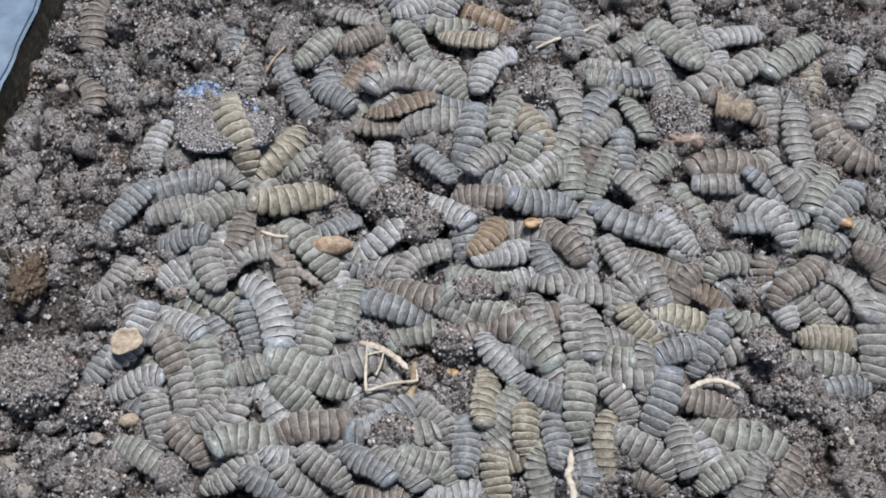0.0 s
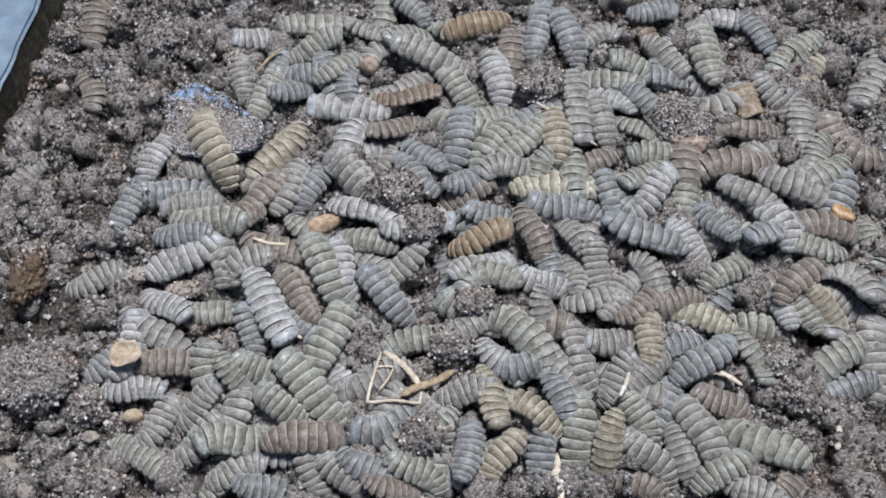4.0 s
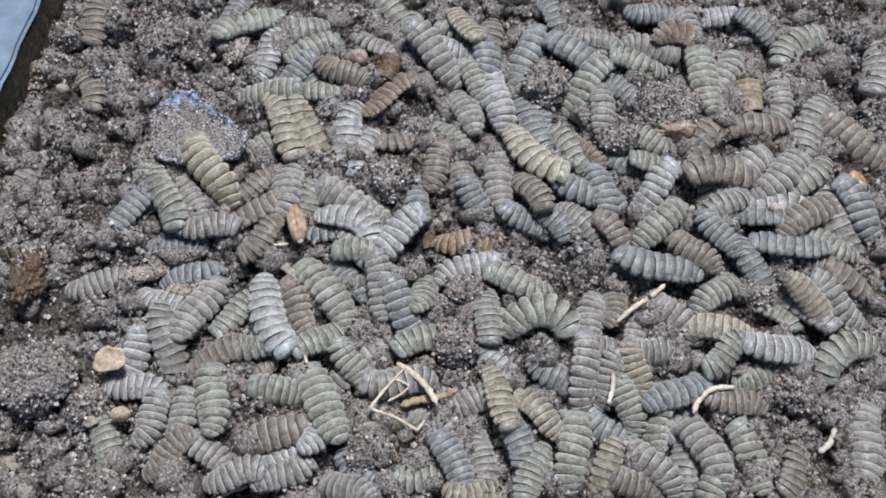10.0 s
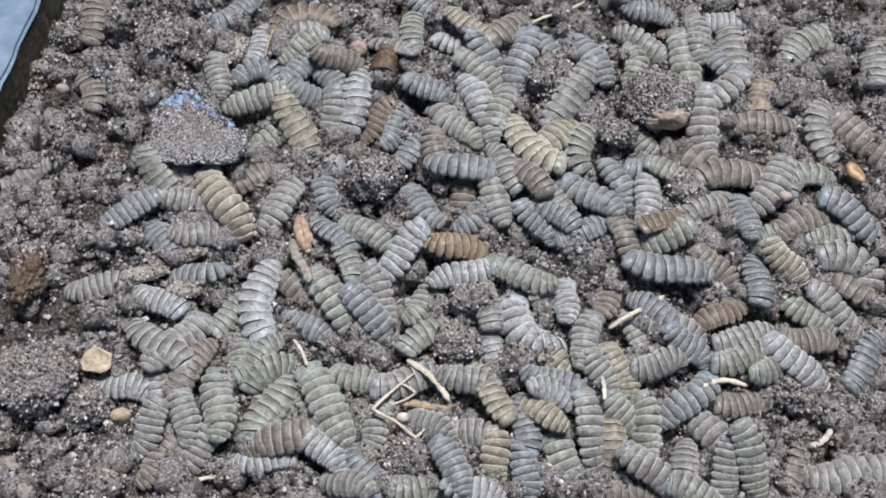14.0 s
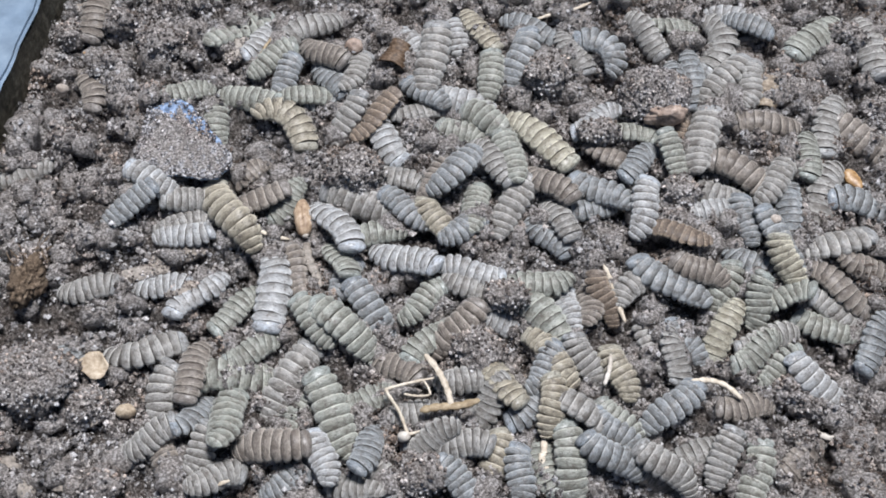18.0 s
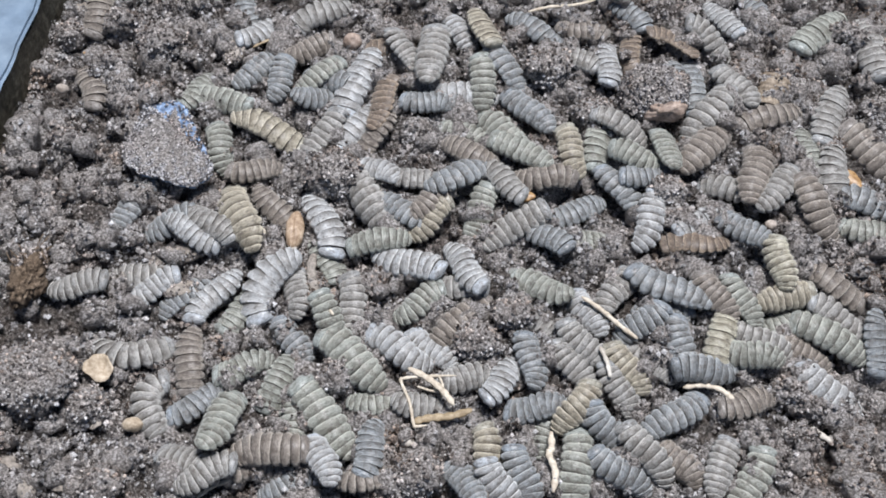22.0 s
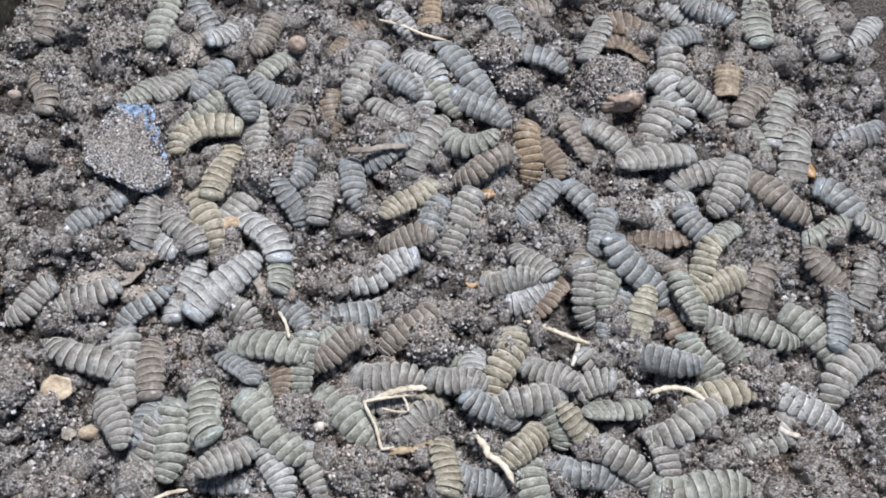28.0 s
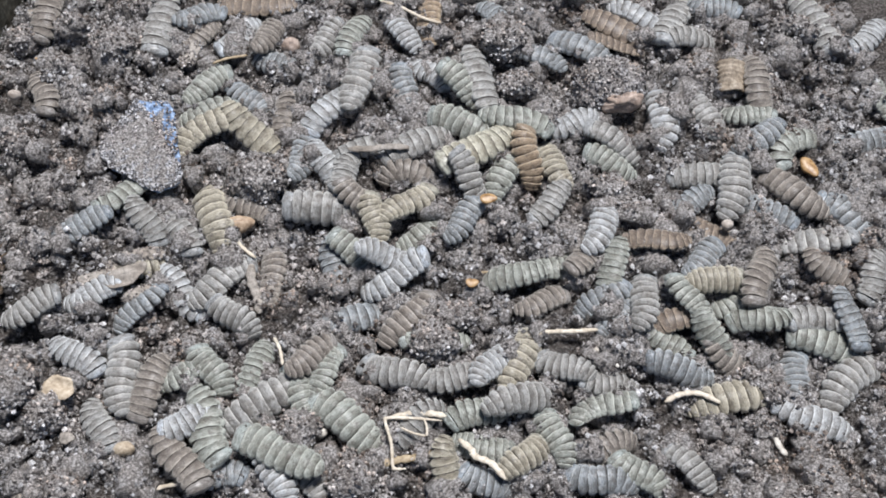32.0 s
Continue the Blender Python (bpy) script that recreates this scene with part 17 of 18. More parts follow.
    crawl('moss', 15, 5.9, 23.2, -4, [(0,81.2,-15.1,-7.5,43,0),(8.1,81.2,-15.1,-7.5,43,0),(8.8,81.2,-15.1,2.1,43,-15),(9.2,81.2,-15.1,2.1,43,-15),(9.9,81.2,-15.1,-7.5,43,0),(15.1,77.5,-16.7,-7.5,79,0),(15.9,77.5,-16.7,2.3,79,-22),(18.5,76.2,-17.1,4.7,71,-29),(20,75.1,-15.9,3.4,94,2),(21.5,74.2,-15.2,1.8,115,-10),(23,72.7,-14.9,0.8,100,0),(24.3,71.3,-14.7,4.1,87,-29),(25.5,71.1,-16.2,6.1,86,-22),(28,70.3,-17.2,2.2,102,0),(30,69.7,-17.9,3.2,114,-29),(32,69.5,-18.8,5.7,115,1)])
    crawl('olive', 21.9, 7.3, -8.8, None, [(0,74.9,-49.7,-7.5,-52,0,-86),(8.1,74.9,-49.7,-7.5,-52,0,-86),(8.8,74.9,-49.7,2.3,-52,-3,-86),(9.2,74.9,-49.7,2.3,-52,-3,-86),(9.9,74.9,-49.7,-7.5,-52,0,-86),(23.2,71.3,-43.5,-7.5,14,0,3),(23.9,71.3,-43.5,1.6,14,19,3),(25.5,72.9,-43.9,2,15,26,3),(28,74.8,-42,0.6,19,6,3),(30,74.7,-42.2,1.1,20,21,3),(32,76.7,-42.8,0.5,11,0,3)])
    crawl('moss', 15, 5.9, 8.5, None, [(0,-76.7,21.4,-7.5,73,0,-10),(9.2,-76.7,21.4,-7.5,73,0,-10),(9.9,-76.7,21.4,3.7,73,-2,-10),(13.1,-75.7,22.4,3.6,73,-2,-10),(13.9,-75.7,22.4,-7.5,73,0,-10),(14.5,-72.7,33.5,-7.5,114.5,0,-6.5),(15.1,-69.6,44.5,-7.5,156,0,-3),(15.9,-69.6,44.5,3.9,156,-7,-3),(17,-69.6,44.5,3.9,156,-7,-3),(18.5,-67.6,46.8,3.2,218,-13,-3),(20,-65.4,47.1,2.8,254,-9,-3),(24.3,-66.9,47.2,2.2,211,-14,-3),(29.1,-67.9,48.7,2.3,218,-13,-3),(29.8,-67.9,48.7,-7.5,218,0,-3),(32,-67.9,48.7,-7.5,218,0,-3)])
    crawl('moss', 18.2, 6.3, -6.1, 20, [(0,70.7,-55,-7.5,108,0),(9.2,70.7,-55,-7.5,108,0),(9.9,70.7,-55,1.9,108,-3),(12,70.7,-55,1.9,100,-2),(14.3,69.5,-57,6,111,-30),(17,71.4,-59.2,2.1,82,-2),(23.2,70,-61.1,1.7,63,-5),(23.9,70,-61.1,-7.5,63,0),(32,70,-61.1,-7.5,63,0)])
    crawl('taupe', 15, 5.9, 8.4, -16, [(0,-49.1,18.2,-7.5,212,0),(9.2,-49.1,18.2,-7.5,212,0),(9.9,-49.1,18.2,0.5,212,4),(10.5,-49.1,18.2,0.5,212,4),(12,-49.3,19.5,-0.1,168,-2),(14.3,-50.1,21,0.1,204,2),(18.5,-51.6,21.8,0.3,207,3),(20,-51.4,21.2,2.2,181,-8),(23.2,-47.9,23.1,1.4,185,-8),(23.9,-47.9,23.1,-7.5,185,0),(29.1,-46.8,24.5,-7.5,184,0),(29.8,-46.8,24.5,-0.1,184,-4),(31.1,-46.8,24.5,-0.1,184,-4),(31.8,-46.8,24.5,-7.5,184,0),(32,-46.8,24.5,-7.5,184,0)])
    crawl('taupe', 15, 5.9, 0, -11, [(0,-1.8,23.2,-7.5,69,0),(9.2,-1.8,23.2,-7.5,69,0),(9.9,-1.8,23.2,2.3,69,-5),(12,-1.9,24.7,1.3,77,0),(14.3,-2.1,27.1,3.3,90,-7),(17,1.6,20.4,4,83,-10),(18.5,-3.2,17.9,2.5,42,2),(20,-3.2,16.1,2.7,59,8),(21.5,-3.2,14,2.2,29,-5),(23,-3.1,11.8,2.8,54,10),(24.3,-3.3,16.5,3.2,28,-9),(25.5,-5,18.2,1.6,69,-9),(26.1,-5,18.2,1.6,69,-9),(26.9,-5,18.2,-7.5,69,0),(31.1,-10.8,13.1,-7.5,132,0),(31.8,-10.8,13.1,1.8,132,-15),(32,-10.8,13.1,1.8,132,-15)])
    crawl('moss', 15, 5.9, -8, 6, [(0,-4.7,-13.6,-7.5,65,0),(9.2,-4.7,-13.6,-7.5,65,0),(9.9,-4.7,-13.6,2.3,65,29),(12,-4.7,-15.4,1.3,56,16),(17,-5.1,-15,0.5,46,6),(18.5,-5.1,-17.1,3.6,36,-9),(20,-9.5,-18.2,1.2,22,21),(21.5,-5.1,-15.8,2.4,29,-14),(23,-9.1,-18.6,1.8,37,9),(24.3,-12.5,-23.8,1.4,29,2),(25.5,-14.9,-25.7,0.4,23,6),(29.1,-15.5,-24.8,2.3,14,19),(29.8,-15.5,-24.8,-7.5,14,0),(32,-15.5,-24.8,-7.5,14,0)])
    crawl('ash', 15, 5.9, 0, 7, [(0,-28.7,-48.9,-7.5,55,0),(9.2,-28.7,-48.9,-7.5,55,0),(9.9,-28.7,-48.9,1.6,55,27),(10.5,-28.7,-48.9,1.6,55,27),(12,-29.4,-50.4,0,118,4),(14.3,-27.6,-53.8,4.1,132,-4),(18.5,-27.7,-55.3,2.7,104,10),(23,-27.4,-56.5,4.8,112,17),(24.3,-28.5,-55.9,1.4,113,-6),(28,-29.5,-57.5,-0.1,107,3),(32,-29.5,-58.8,-0.1,113,3)])
    crawl('slate', 15, 5.9, 0, -3, [(0,17.2,-49.9,-7.5,-81,0),(9.2,17.2,-49.9,-7.5,-81,0),(9.9,17.2,-49.9,0.4,-81,1),(12,18.6,-47.8,0.2,-65,4),(14.3,19.5,-45.7,-0.8,-96,0),(17,20.6,-43.2,2.9,-132,-15),(18.5,20.6,-43,2.6,-147,6),(20,21.8,-43.8,4.6,-142,-11),(21.5,21.1,-43.7,2.9,-183,20),(23,23.2,-42.8,2.8,-177,-3),(24.3,22.5,-43.7,3.1,-183,11),(25.5,19.2,-45.7,8.5,-180,-22),(28,20,-45.6,4.2,-214,-13),(29.1,20,-45.6,4.2,-214,-13),(29.8,20,-45.6,-7.5,-214,0),(32,20,-45.6,-7.5,-214,0)])
    crawl('slate', 15, 5.9, 56.8, 5, [(0,-8.2,40.9,-7.5,62,0),(11.1,-8.2,40.9,-7.5,62,0),(11.8,-8.2,40.9,-0.3,62,5),(14.3,-12.7,35.8,0.6,62,6),(17.2,-13.4,34.9,0.6,51,6),(17.9,-13.4,34.9,-7.5,51,0),(23.2,-20.4,29.4,-7.5,63,0),(23.9,-20.4,29.4,1.5,63,-2),(25.5,-24.2,27.9,1.5,74,-6),(28,-24.9,25.4,0.5,69,7),(32,-25.9,27.8,-0.5,69,9)])
    crawl('grey', 23, 7.5, 34.2, None, [(0,76,58.5,-7.5,-122,0,-4),(11.1,76,58.5,-7.5,-122,0,-4),(11.8,76,58.5,0.3,-122,-2,-4),(14.3,80.2,60.7,-0.1,-87,-1,-4),(17,78.7,63,-1.1,-93,0,-99),(18.5,77.8,64.3,2,-96,3,-151),(20.2,79.2,64.9,1.7,-93,-4,-168),(20.9,79.2,64.9,-7.5,-93,0,-168),(22.7,78,66.2,-7.5,-134.5,0,-86),(24.5,76.7,67.6,-7.5,-176,0,-4),(24.9,76.7,67.6,0.2,-176,4,-4),(26.1,76.7,67.6,0.2,-176,4,-4),(26.9,76.7,67.6,-7.5,-176,0,-4),(31.1,77.8,71,-7.5,-120,0,-4),(31.8,77.8,71,1,-120,-11,-4),(32,77.8,71,1,-120,-11,-4)])
    crawl('brown', 17.1, 5.3, 11.3, -12, [(0,59,9.5,-7.5,146,0),(11.1,59,9.5,-7.5,146,0),(11.8,59,9.5,3.9,146,-16),(14.3,57.3,5.9,3.6,204,-14),(17,59,4,1.9,175,0),(18.5,60,2.9,2.9,159,11),(20,62.4,-0.6,3.3,184,9),(23,63.1,0,3.6,180,5),(28,65.2,-1.2,3.3,182,13),(32,64.2,-0.9,2.7,178,8)])
    crawl('brown', 15, 5.3, 17, -2, [(0,85.7,2.4,-7.5,117,0),(11.1,85.7,2.4,-7.5,117,0),(11.8,85.7,2.4,2,117,-2),(13.1,85.7,2.4,2,117,-2),(13.9,85.7,2.4,-7.5,117,0),(19.1,85.8,2.4,-7.5,95,0),(19.8,85.8,2.4,1.9,95,-3),(20.2,85.8,2.4,1.9,95,-3),(20.9,85.8,2.4,-7.5,95,0),(31.1,79.4,0.9,-7.5,143,0),(31.8,79.4,0.9,1.8,143,-3),(32,79.4,0.9,1.8,143,-3)])
    crawl('olive', 19.5, 6.7, 12.8, 10, [(0,24,-26.6,-7.5,150,0),(11.1,24,-26.6,-7.5,150,0),(11.8,24,-26.6,0.8,150,12),(14.3,24.5,-27.1,-0.2,140,0),(17,25.1,-27.8,3.9,129,-2),(18.5,26.2,-31.4,3.9,127,13),(20.2,26.2,-31.3,3.6,132,14),(20.9,26.2,-31.3,-7.5,132,0),(26.1,24.1,-33.3,-7.5,71,0),(26.9,24.1,-33.3,3.9,71,3),(28,24.1,-33.3,3.9,71,3),(30,25.9,-32.9,0.7,72,0),(32,27.6,-32.5,1.7,73,6)])
    crawl('straw', 15, 5.9, -37.6, -10, [(0,85.3,-6.2,-7.5,93,0),(11.1,85.3,-6.2,-7.5,93,0),(11.8,85.3,-6.2,4.7,93,-9),(14.3,84.9,-5.7,3.3,133,-28),(17,85.3,-6.1,4.6,100,-28),(18.5,84.3,-6.7,5.4,109,-21),(20,83.8,-6.3,4.9,93,-7),(21.5,84.1,-4.8,1.8,102,-5),(23,84.1,-4.8,1.8,64,-7),(24.3,77.6,-8.3,5.1,64,-28),(29.1,74.4,-9,5.3,55,-21),(29.8,74.4,-9,-7.5,55,0),(32,74.4,-9,-7.5,55,0)])
    crawl('brown', 15.7, 5.3, 21.3, None, [(0,66.3,64.2,-7.5,134,0,9),(13.1,66.3,64.2,-7.5,134,0,9),(13.9,66.3,64.2,0.5,134,-3,9),(15.1,66.3,64.2,0.5,134,-3,9),(15.9,66.3,64.2,-7.5,134,0,9),(17,61,64.1,-7.5,188.7,0,0),(18,55.8,64,-7.5,243.3,0,-9),(19.1,50.5,63.9,-7.5,298,0,-18),(19.8,50.5,63.9,0.8,298,-9,-18),(22.1,52,62.9,0.8,274,-11,-18),(22.8,52,62.9,-7.5,274,0,-18),(29.1,54.4,62.1,-7.5,242,0,-18),(29.8,54.4,62.1,0.8,242,-12,-18),(31.1,54.4,62.1,0.8,242,-12,-18),(31.8,54.4,62.1,-7.5,242,0,-18),(32,54.4,62.1,-7.5,242,0,-18)])
    crawl('brown', 23, 6.8, 0, None, [(0,-39.4,74.5,-7.5,195,0,148),(13.1,-39.4,74.5,-7.5,195,0,148),(13.9,-39.4,74.5,1.7,195,-3,148),(15.1,-39.4,74.5,1.7,195,-3,148),(15.9,-39.4,74.5,-7.5,195,0,148),(29.1,-37.1,76.8,-7.5,224,0,-8),(29.8,-37.1,76.8,2.6,224,-16,-8),(32,-39.8,78.8,0.7,179,4,-8)])
    crawl('slate', 15, 5.9, 0, -3, [(0,-4.1,48.8,-7.5,153,0),(13.1,-4.1,48.8,-7.5,153,0),(13.9,-4.1,48.8,0.9,153,-10),(17,-3.4,47.4,3.2,135,-27),(18.5,-4.9,45.8,2.6,148,8),(20,-4.9,45.8,3.4,181,-3),(21.5,-4.1,44.2,1,178,-8),(23,-4.9,45.8,2.2,163,6),(24.3,-2.3,52.2,0.9,162,-7),(25.5,-0.1,51.6,4,163,-10),(28,0.7,51.8,0.2,130,0),(32,1.4,49,1.2,94,-8)])
    crawl('olive', 17.6, 5.9, 3.7, None, [(0,3.6,-44.7,-7.5,-13,0,-16),(15.1,3.6,-44.7,-7.5,-13,0,-16),(15.9,3.6,-44.7,5.2,-13,-10,-16),(17.2,3.6,-44.7,5.2,-13,-10,-16),(17.9,3.6,-44.7,-7.5,-13,0,-16),(23.2,0.2,9.3,-7.5,34,0,3),(23.9,0.2,9.3,2.4,34,-6,3),(25.5,2.5,10.4,2.8,13,-15,3),(30,1.6,12.8,3.3,60,16,3),(32,1.5,11,3.2,42,10,3)])
    crawl('slate', 15, 5.9, -10.7, -20, [(0,-35.4,-59.8,-7.5,27,0),(17.2,-35.4,-59.8,-7.5,27,0),(17.9,-35.4,-59.8,-0.3,27,-2),(23,-35.5,-60.3,-1.2,16,-1),(28,-40.6,-58.7,-2.1,-14,0),(30,-42.3,-57.9,0.2,-14,6),(32,-43.5,-57.9,0.3,0,6)])
    crawl('grey', 15, 5.9, 0, -17, [(0,-14.1,-58.9,-7.5,-53,0),(17.2,-14.1,-58.9,-7.5,-53,0),(17.9,-14.1,-58.9,1.2,-53,-6),(20.2,-13.9,-60.3,4,-42,15),(20.9,-13.9,-60.3,-7.5,-42,0),(23.2,-14.9,-60.8,-7.5,-47,0),(23.9,-14.9,-60.8,1.1,-47,-7),(24.5,-14.9,-60.8,1.1,-47,-7),(24.9,-14.9,-60.8,-7.5,-47,0),(32,-14.9,-60.8,-7.5,-47,0)])
    crawl('grey', 15, 5.9, 16.8, -24, [(0,-19.7,-62.3,-7.5,164,0),(17.2,-19.7,-62.3,-7.5,164,0),(17.9,-19.7,-62.3,1.6,164,21),(20.2,-21,-61.7,1.9,152,8),(20.9,-21,-61.7,-7.5,152,0),(26.1,-21.1,-57.9,-7.5,102,0),(26.9,-21.1,-57.9,0.5,102,0),(32,-21.7,-59.8,0.4,116,2)])
    crawl('ash', 15.2, 5.9, -0.7, 10, [(0,-65.1,1.7,-7.5,13,0),(17.2,-65.1,1.7,-7.5,13,0),(17.9,-65.1,1.7,4.1,13,1),(20,-64.4,1.5,3.1,2,0),(21.5,-63.6,1.4,5,-9,17),(23,-60.9,3.6,4.2,-44,6),(24.3,-64.6,3.6,1.6,-14,2),(28,-62.7,3.4,1.4,-32,0),(31.1,-62.2,3.5,3.2,-34,12),(31.8,-62.2,3.5,-7.5,-34,0),(32,-62.2,3.5,-7.5,-34,0)])
    crawl('slate', 15, 5.9, 16.5, -22, [(0,-57.6,-45.1,-7.5,229,0),(17.2,-57.6,-45.1,-7.5,229,0),(17.9,-57.6,-45.1,2.6,229,-31),(20,-60.2,-45.5,-0.3,237,-9),(21.5,-57.6,-43,0.6,221,-9),(23,-59.8,-40.5,1.4,198,9),(24.3,-60.5,-42.9,1.2,226,0),(25.5,-59.4,-42.8,1.2,219,-1),(29.1,-59.4,-45.5,3,248,-24),(29.8,-59.4,-45.5,-7.5,248,0),(32,-59.4,-45.5,-7.5,248,0)])
    crawl('taupe', 16, 5.9, 41.4, -8, [(0,-17.9,34.1,-7.5,236,0),(19.1,-17.9,34.1,-7.5,236,0),(19.8,-17.9,34.1,0.4,236,1),(21.5,-17.8,32.8,1.8,241,20),(23,-20.3,35.9,-0.9,254,-1),(24.3,-26.7,36,-0.5,296,-4),(25.5,-29.1,36.4,-0.4,295,-1),(28,-28.2,36.5,0.7,256,6),(32,-31.4,41.1,0.2,272,4)])
    crawl('brown', 15, 5.3, -26.5, 21, [(0,43.2,26.9,-7.5,128,0),(19.1,43.2,26.9,-7.5,128,0),(19.8,43.2,26.9,2.2,128,10),(20.2,43.2,26.9,2.2,128,10),(20.9,43.2,26.9,-7.5,128,0),(24.5,41,23.6,-7.5,94,0),(24.9,41,23.6,0.9,94,7),(29.1,39.7,26.2,1,106,7),(29.8,39.7,26.2,-7.5,106,0),(32,39.7,26.2,-7.5,106,0)])
    crawl('olive', 15.7, 5.9, 0, None, [(0,-63.1,-1.7,-7.5,-6,0,134),(19.1,-63.1,-1.7,-7.5,-6,0,134),(19.8,-63.1,-1.7,3.4,-6,-22,134),(20.2,-63.1,-1.7,3.4,-6,-22,134),(20.9,-63.1,-1.7,-7.5,-6,0,134),(29.1,-66.2,-4,-7.5,25,0,10),(29.8,-66.2,-4,1.1,25,6,10),(32,-65.5,-4.8,1.1,33,8,10)])
    crawl('grey', 15, 5.9, -9.4, None, [(0,75.9,20.2,-7.5,218,0,2),(19.1,75.9,20.2,-7.5,218,0,2),(19.8,75.9,20.2,1.4,218,8,2),(20.2,75.9,20.2,1.4,218,8,2),(20.9,75.9,20.2,-7.5,218,0,2),(23.2,113.7,-13,-7.5,253,0,17),(23.9,113.7,-13,2,253,10,17),(28,114.8,-13.7,1.8,244,13,17),(32,117.1,-12.3,2.1,242,10,17)])
    crawl('ash', 15, 5.9, 0, -5, [(0,12.8,-62.6,-7.5,104,0),(20.2,12.8,-62.6,-7.5,104,0),(20.9,12.8,-62.6,4.5,104,-20),(23.2,12.8,-63.4,4.9,137,-20),(23.9,12.8,-63.4,-7.5,137,0),(32,12.8,-63.4,-7.5,137,0)])
    crawl('brown', 17, 5.3, 31.3, None, [(0,64.5,64.7,-7.5,149,0,94),(20.2,64.5,64.7,-7.5,149,0,94),(20.9,64.5,64.7,2.2,149,-6,94),(22.1,64.5,64.7,2.2,149,-6,94),(22.8,64.5,64.7,-7.5,149,0,94),(26.1,63,62,-7.5,161,0,134),(26.9,63,62,1.6,161,-15,134),(28,63,62,1.6,161,-15,134),(30,62.8,60.3,1.6,158,-16,9),(32,60.7,62,1.6,166,-12,9)])
    crawl('ash', 15.3, 5.9, -3.9, None, [(0,45.1,56.2,-7.5,-100,0,18),(20.2,45.1,56.2,-7.5,-100,0,18),(20.9,45.1,56.2,2.1,-100,-7,18),(22.1,45.1,56.2,2.1,-100,-7,18),(22.8,45.1,56.2,-7.5,-100,0,18),(31.1,46.5,36.1,-7.5,-171,0,-1),(31.8,46.5,36.1,1.4,-171,6,-1),(32,46.5,36.1,1.4,-171,6,-1)])
    crawl('taupe', 15, 5.9, -0.5, -16, [(0,38.9,68.4,-7.5,-10,0),(20.2,38.9,68.4,-7.5,-10,0),(20.9,38.9,68.4,1.3,-10,5),(23,39,69.9,1.4,-16,5),(24.3,38.7,73.2,1.5,16,2),(25.5,37.8,73.4,1.5,30,2),(29.1,37.1,75.2,0.6,-3,1),(29.8,37.1,75.2,-7.5,-3,0),(32,37.1,75.2,-7.5,-3,0)])
    crawl('grey', 15, 5.9, -47, 15, [(0,-35.3,-14,-7.5,95,0),(20.2,-35.3,-14,-7.5,95,0),(20.9,-35.3,-14,1.7,95,10),(23,-37.3,-11.9,0.6,91,-2),(24.3,-38.3,-15.4,0.6,109,-9),(28,-40.5,-16.8,0.5,133,-7),(32,-41.1,-18.3,0.4,139,-7)])
    crawl('slate', 17.1, 6, -61.5, 7, [(0,62,-33.6,-7.5,182,0),(20.2,62,-33.6,-7.5,182,0),(20.9,62,-33.6,1.8,182,-25),(23,64.5,-33.9,3,187,1),(24.3,66.9,-35,3,189,-25),(25.5,63.7,-33.3,4.5,196,-8),(28,62.7,-33.6,2,170,18),(30,65.5,-35.9,0.7,179,1),(32,66,-35.6,1.3,166,-6)])
    crawl('ash', 15, 5.9, 9.6, -2, [(0,14.9,-36,-7.5,-127,0),(20.2,14.9,-36,-7.5,-127,0),(20.9,14.9,-36,2.7,-127,-21),(23,13.5,-36.9,3.1,-135,-6),(25.5,15.3,-35.6,3,-105,-23),(29.1,16.1,-35,1.4,-112,-9),(29.8,16.1,-35,-7.5,-112,0),(32,16.1,-35,-7.5,-112,0)])
    crawl('taupe', 15, 5.9, 17.3, 18, [(0,44.9,-3,-7.5,177,0),(23.2,44.9,-3,-7.5,177,0),(23.9,44.9,-3,0.8,177,2),(25.5,45.1,-4.2,-0.2,193,0),(28,45.4,-6.7,3.9,226,-24),(30,45.9,-5.1,0.8,218,2),(32,45.6,-5.5,3.1,219,-20)])
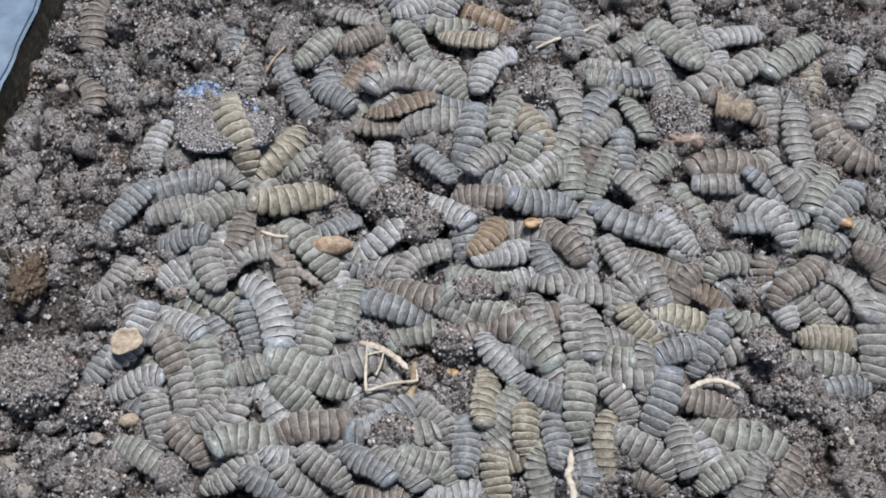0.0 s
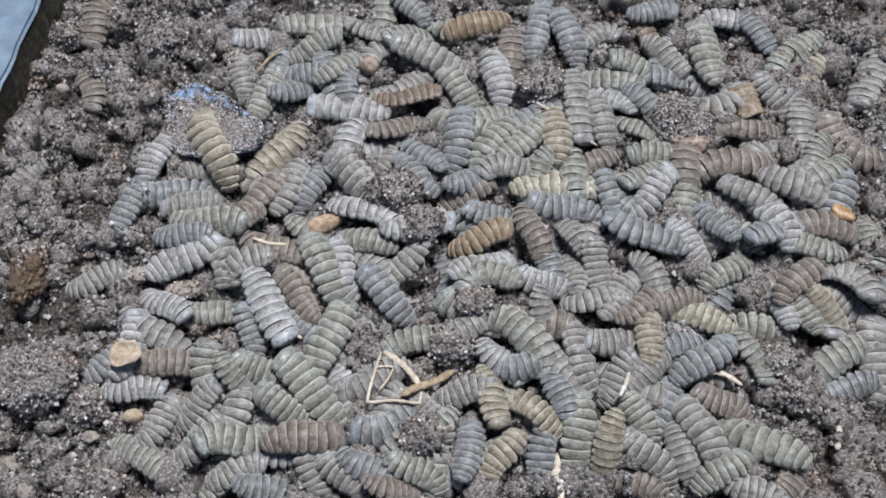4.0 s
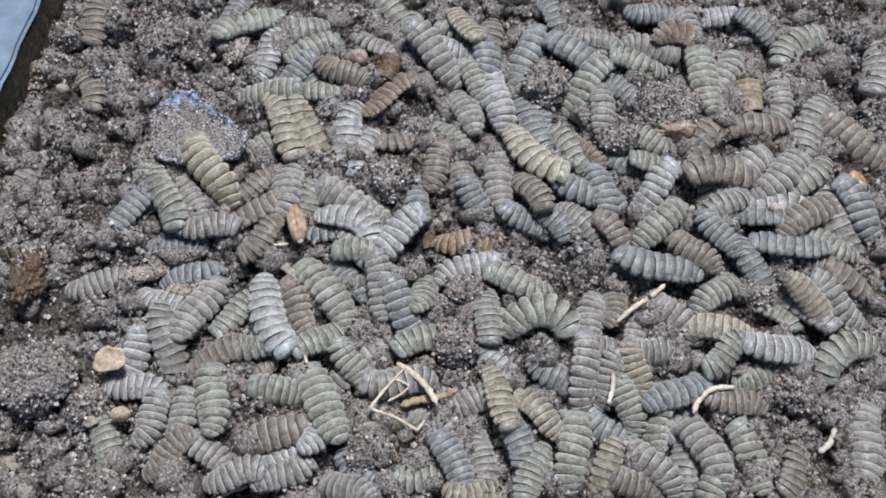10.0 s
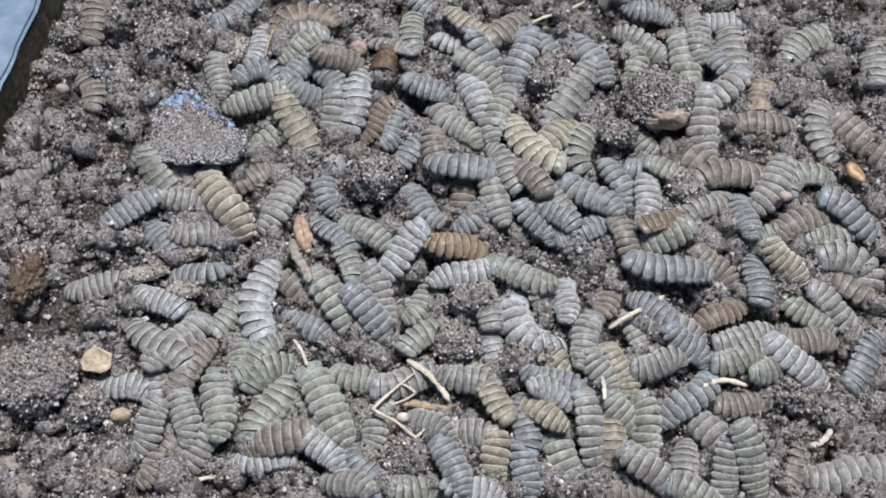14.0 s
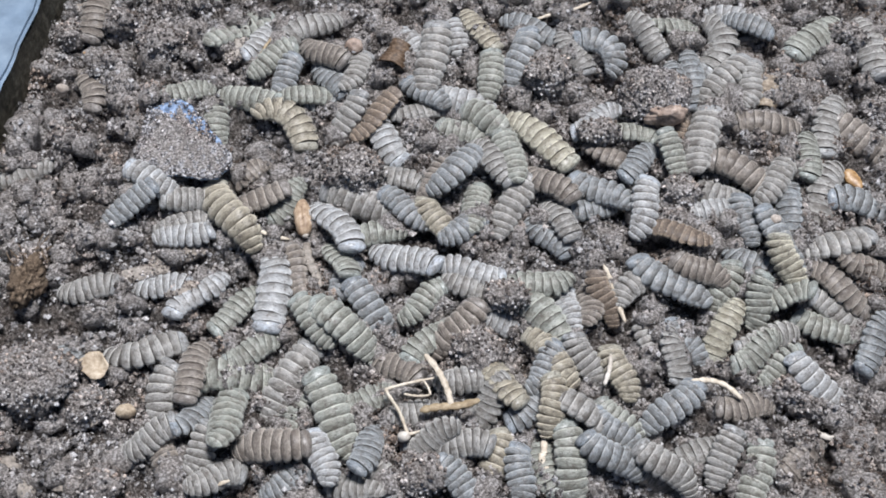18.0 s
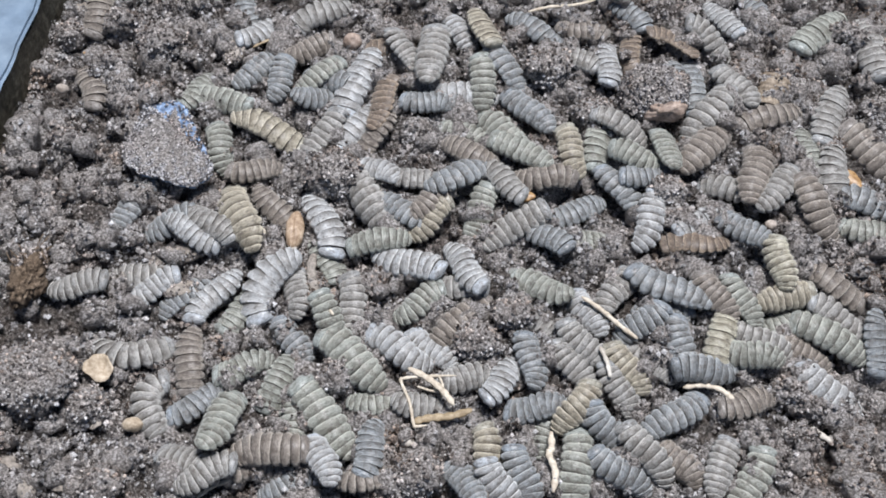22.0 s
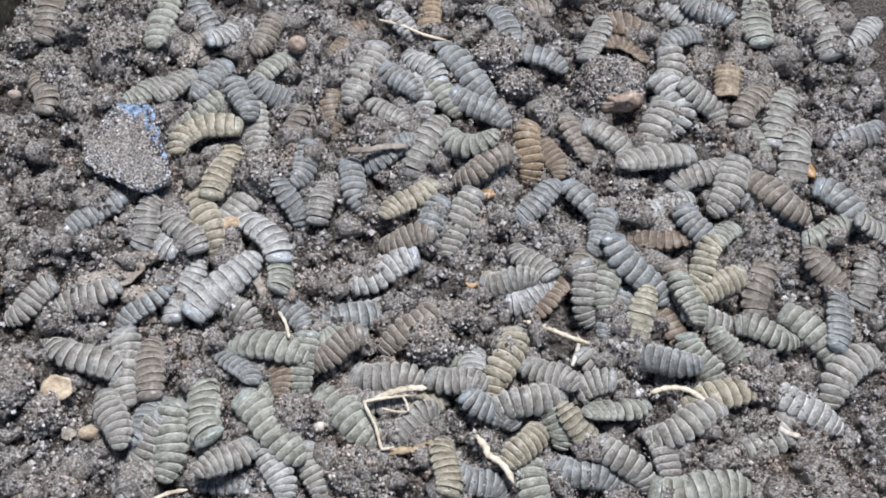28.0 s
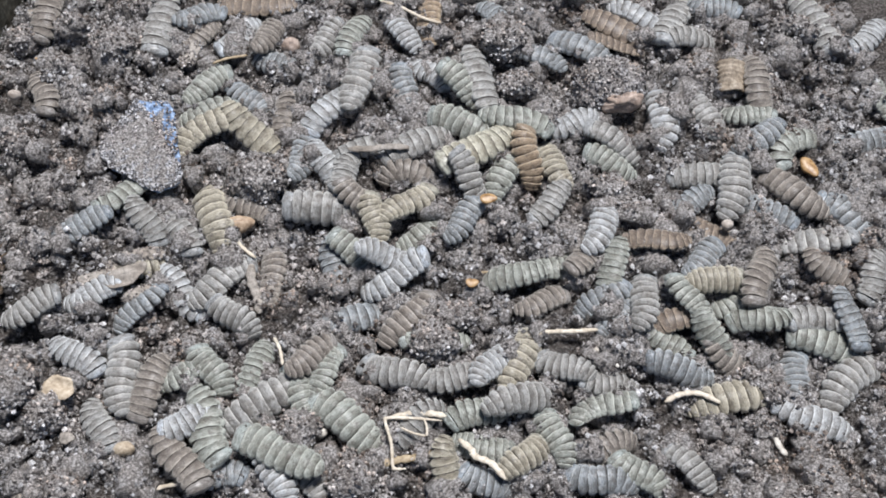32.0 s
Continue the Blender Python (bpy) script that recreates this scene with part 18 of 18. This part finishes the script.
    crawl('taupe', 15, 5.9, 0, -18, [(0,-57.1,65.9,-7.5,202,0),(23.2,-57.1,65.9,-7.5,202,0),(23.9,-57.1,65.9,0.7,202,-9),(25.5,-54.3,68.2,0.4,203,-6),(28,-55.5,66.3,1.6,201,3),(30,-54.6,68.9,2.3,220,12),(32,-54.9,67.5,1.3,222,-4)])
    crawl('slate', 17.1, 5.9, -56.2, -15, [(0,120.7,29.1,-7.5,180,0),(23.2,120.7,29.1,-7.5,180,0),(23.9,120.7,29.1,1.6,180,3),(25.5,121.8,27.1,1.5,195,4),(28,122.2,29.3,1.6,207,5),(30,123,27.8,0.9,189,4),(32,124.5,28.3,0.9,201,4)])
    crawl('brown', 15, 5.3, -29.3, -23, [(0,-28.6,-29.3,-7.5,99,0),(23.2,-28.6,-29.3,-7.5,99,0),(23.9,-28.6,-29.3,2.9,99,-15),(25.5,-28.4,-28.5,0.8,84,19),(28,-29.4,-33.6,2.7,86,11),(29.1,-29.4,-33.6,2.7,86,11),(29.8,-29.4,-33.6,-7.5,86,0),(32,-29.4,-33.6,-7.5,86,0)])
    crawl('taupe', 15, 5.9, 15.3, -9, [(0,-16,-29.4,-7.5,26,0),(26.1,-16,-29.4,-7.5,26,0),(26.9,-16,-29.4,4.7,26,-12),(28,-16,-29.4,4.7,26,-12),(30,-20.1,-30.2,2.6,33,17),(32,-22.2,-29.7,1.4,36,15)])
    crawl('grey', 15, 5.9, 37.2, 19, [(0,120.3,-0.6,-7.5,151,0),(26.1,120.3,-0.6,-7.5,151,0),(26.9,120.3,-0.6,3.8,151,-27),(29.1,120.3,-0.6,3.8,151,-27),(29.8,120.3,-0.6,-7.5,151,0),(32,120.3,-0.6,-7.5,151,0)])
    crawl('moss', 15, 5.9, 0, -7, [(0,132.4,42.8,-7.5,88,0),(29.1,132.4,42.8,-7.5,88,0),(29.8,132.4,42.8,0.3,88,-6),(32,131.6,42.8,0.3,103,-5)])
    crawl('slate', 15, 5.9, -33.9, -11, [(0,93.5,-37.1,-7.5,69,0),(31.1,93.5,-37.1,-7.5,69,0),(31.8,93.5,-37.1,-0.5,69,11),(32,93.5,-37.1,-0.5,69,11)])
    settle()


motions()
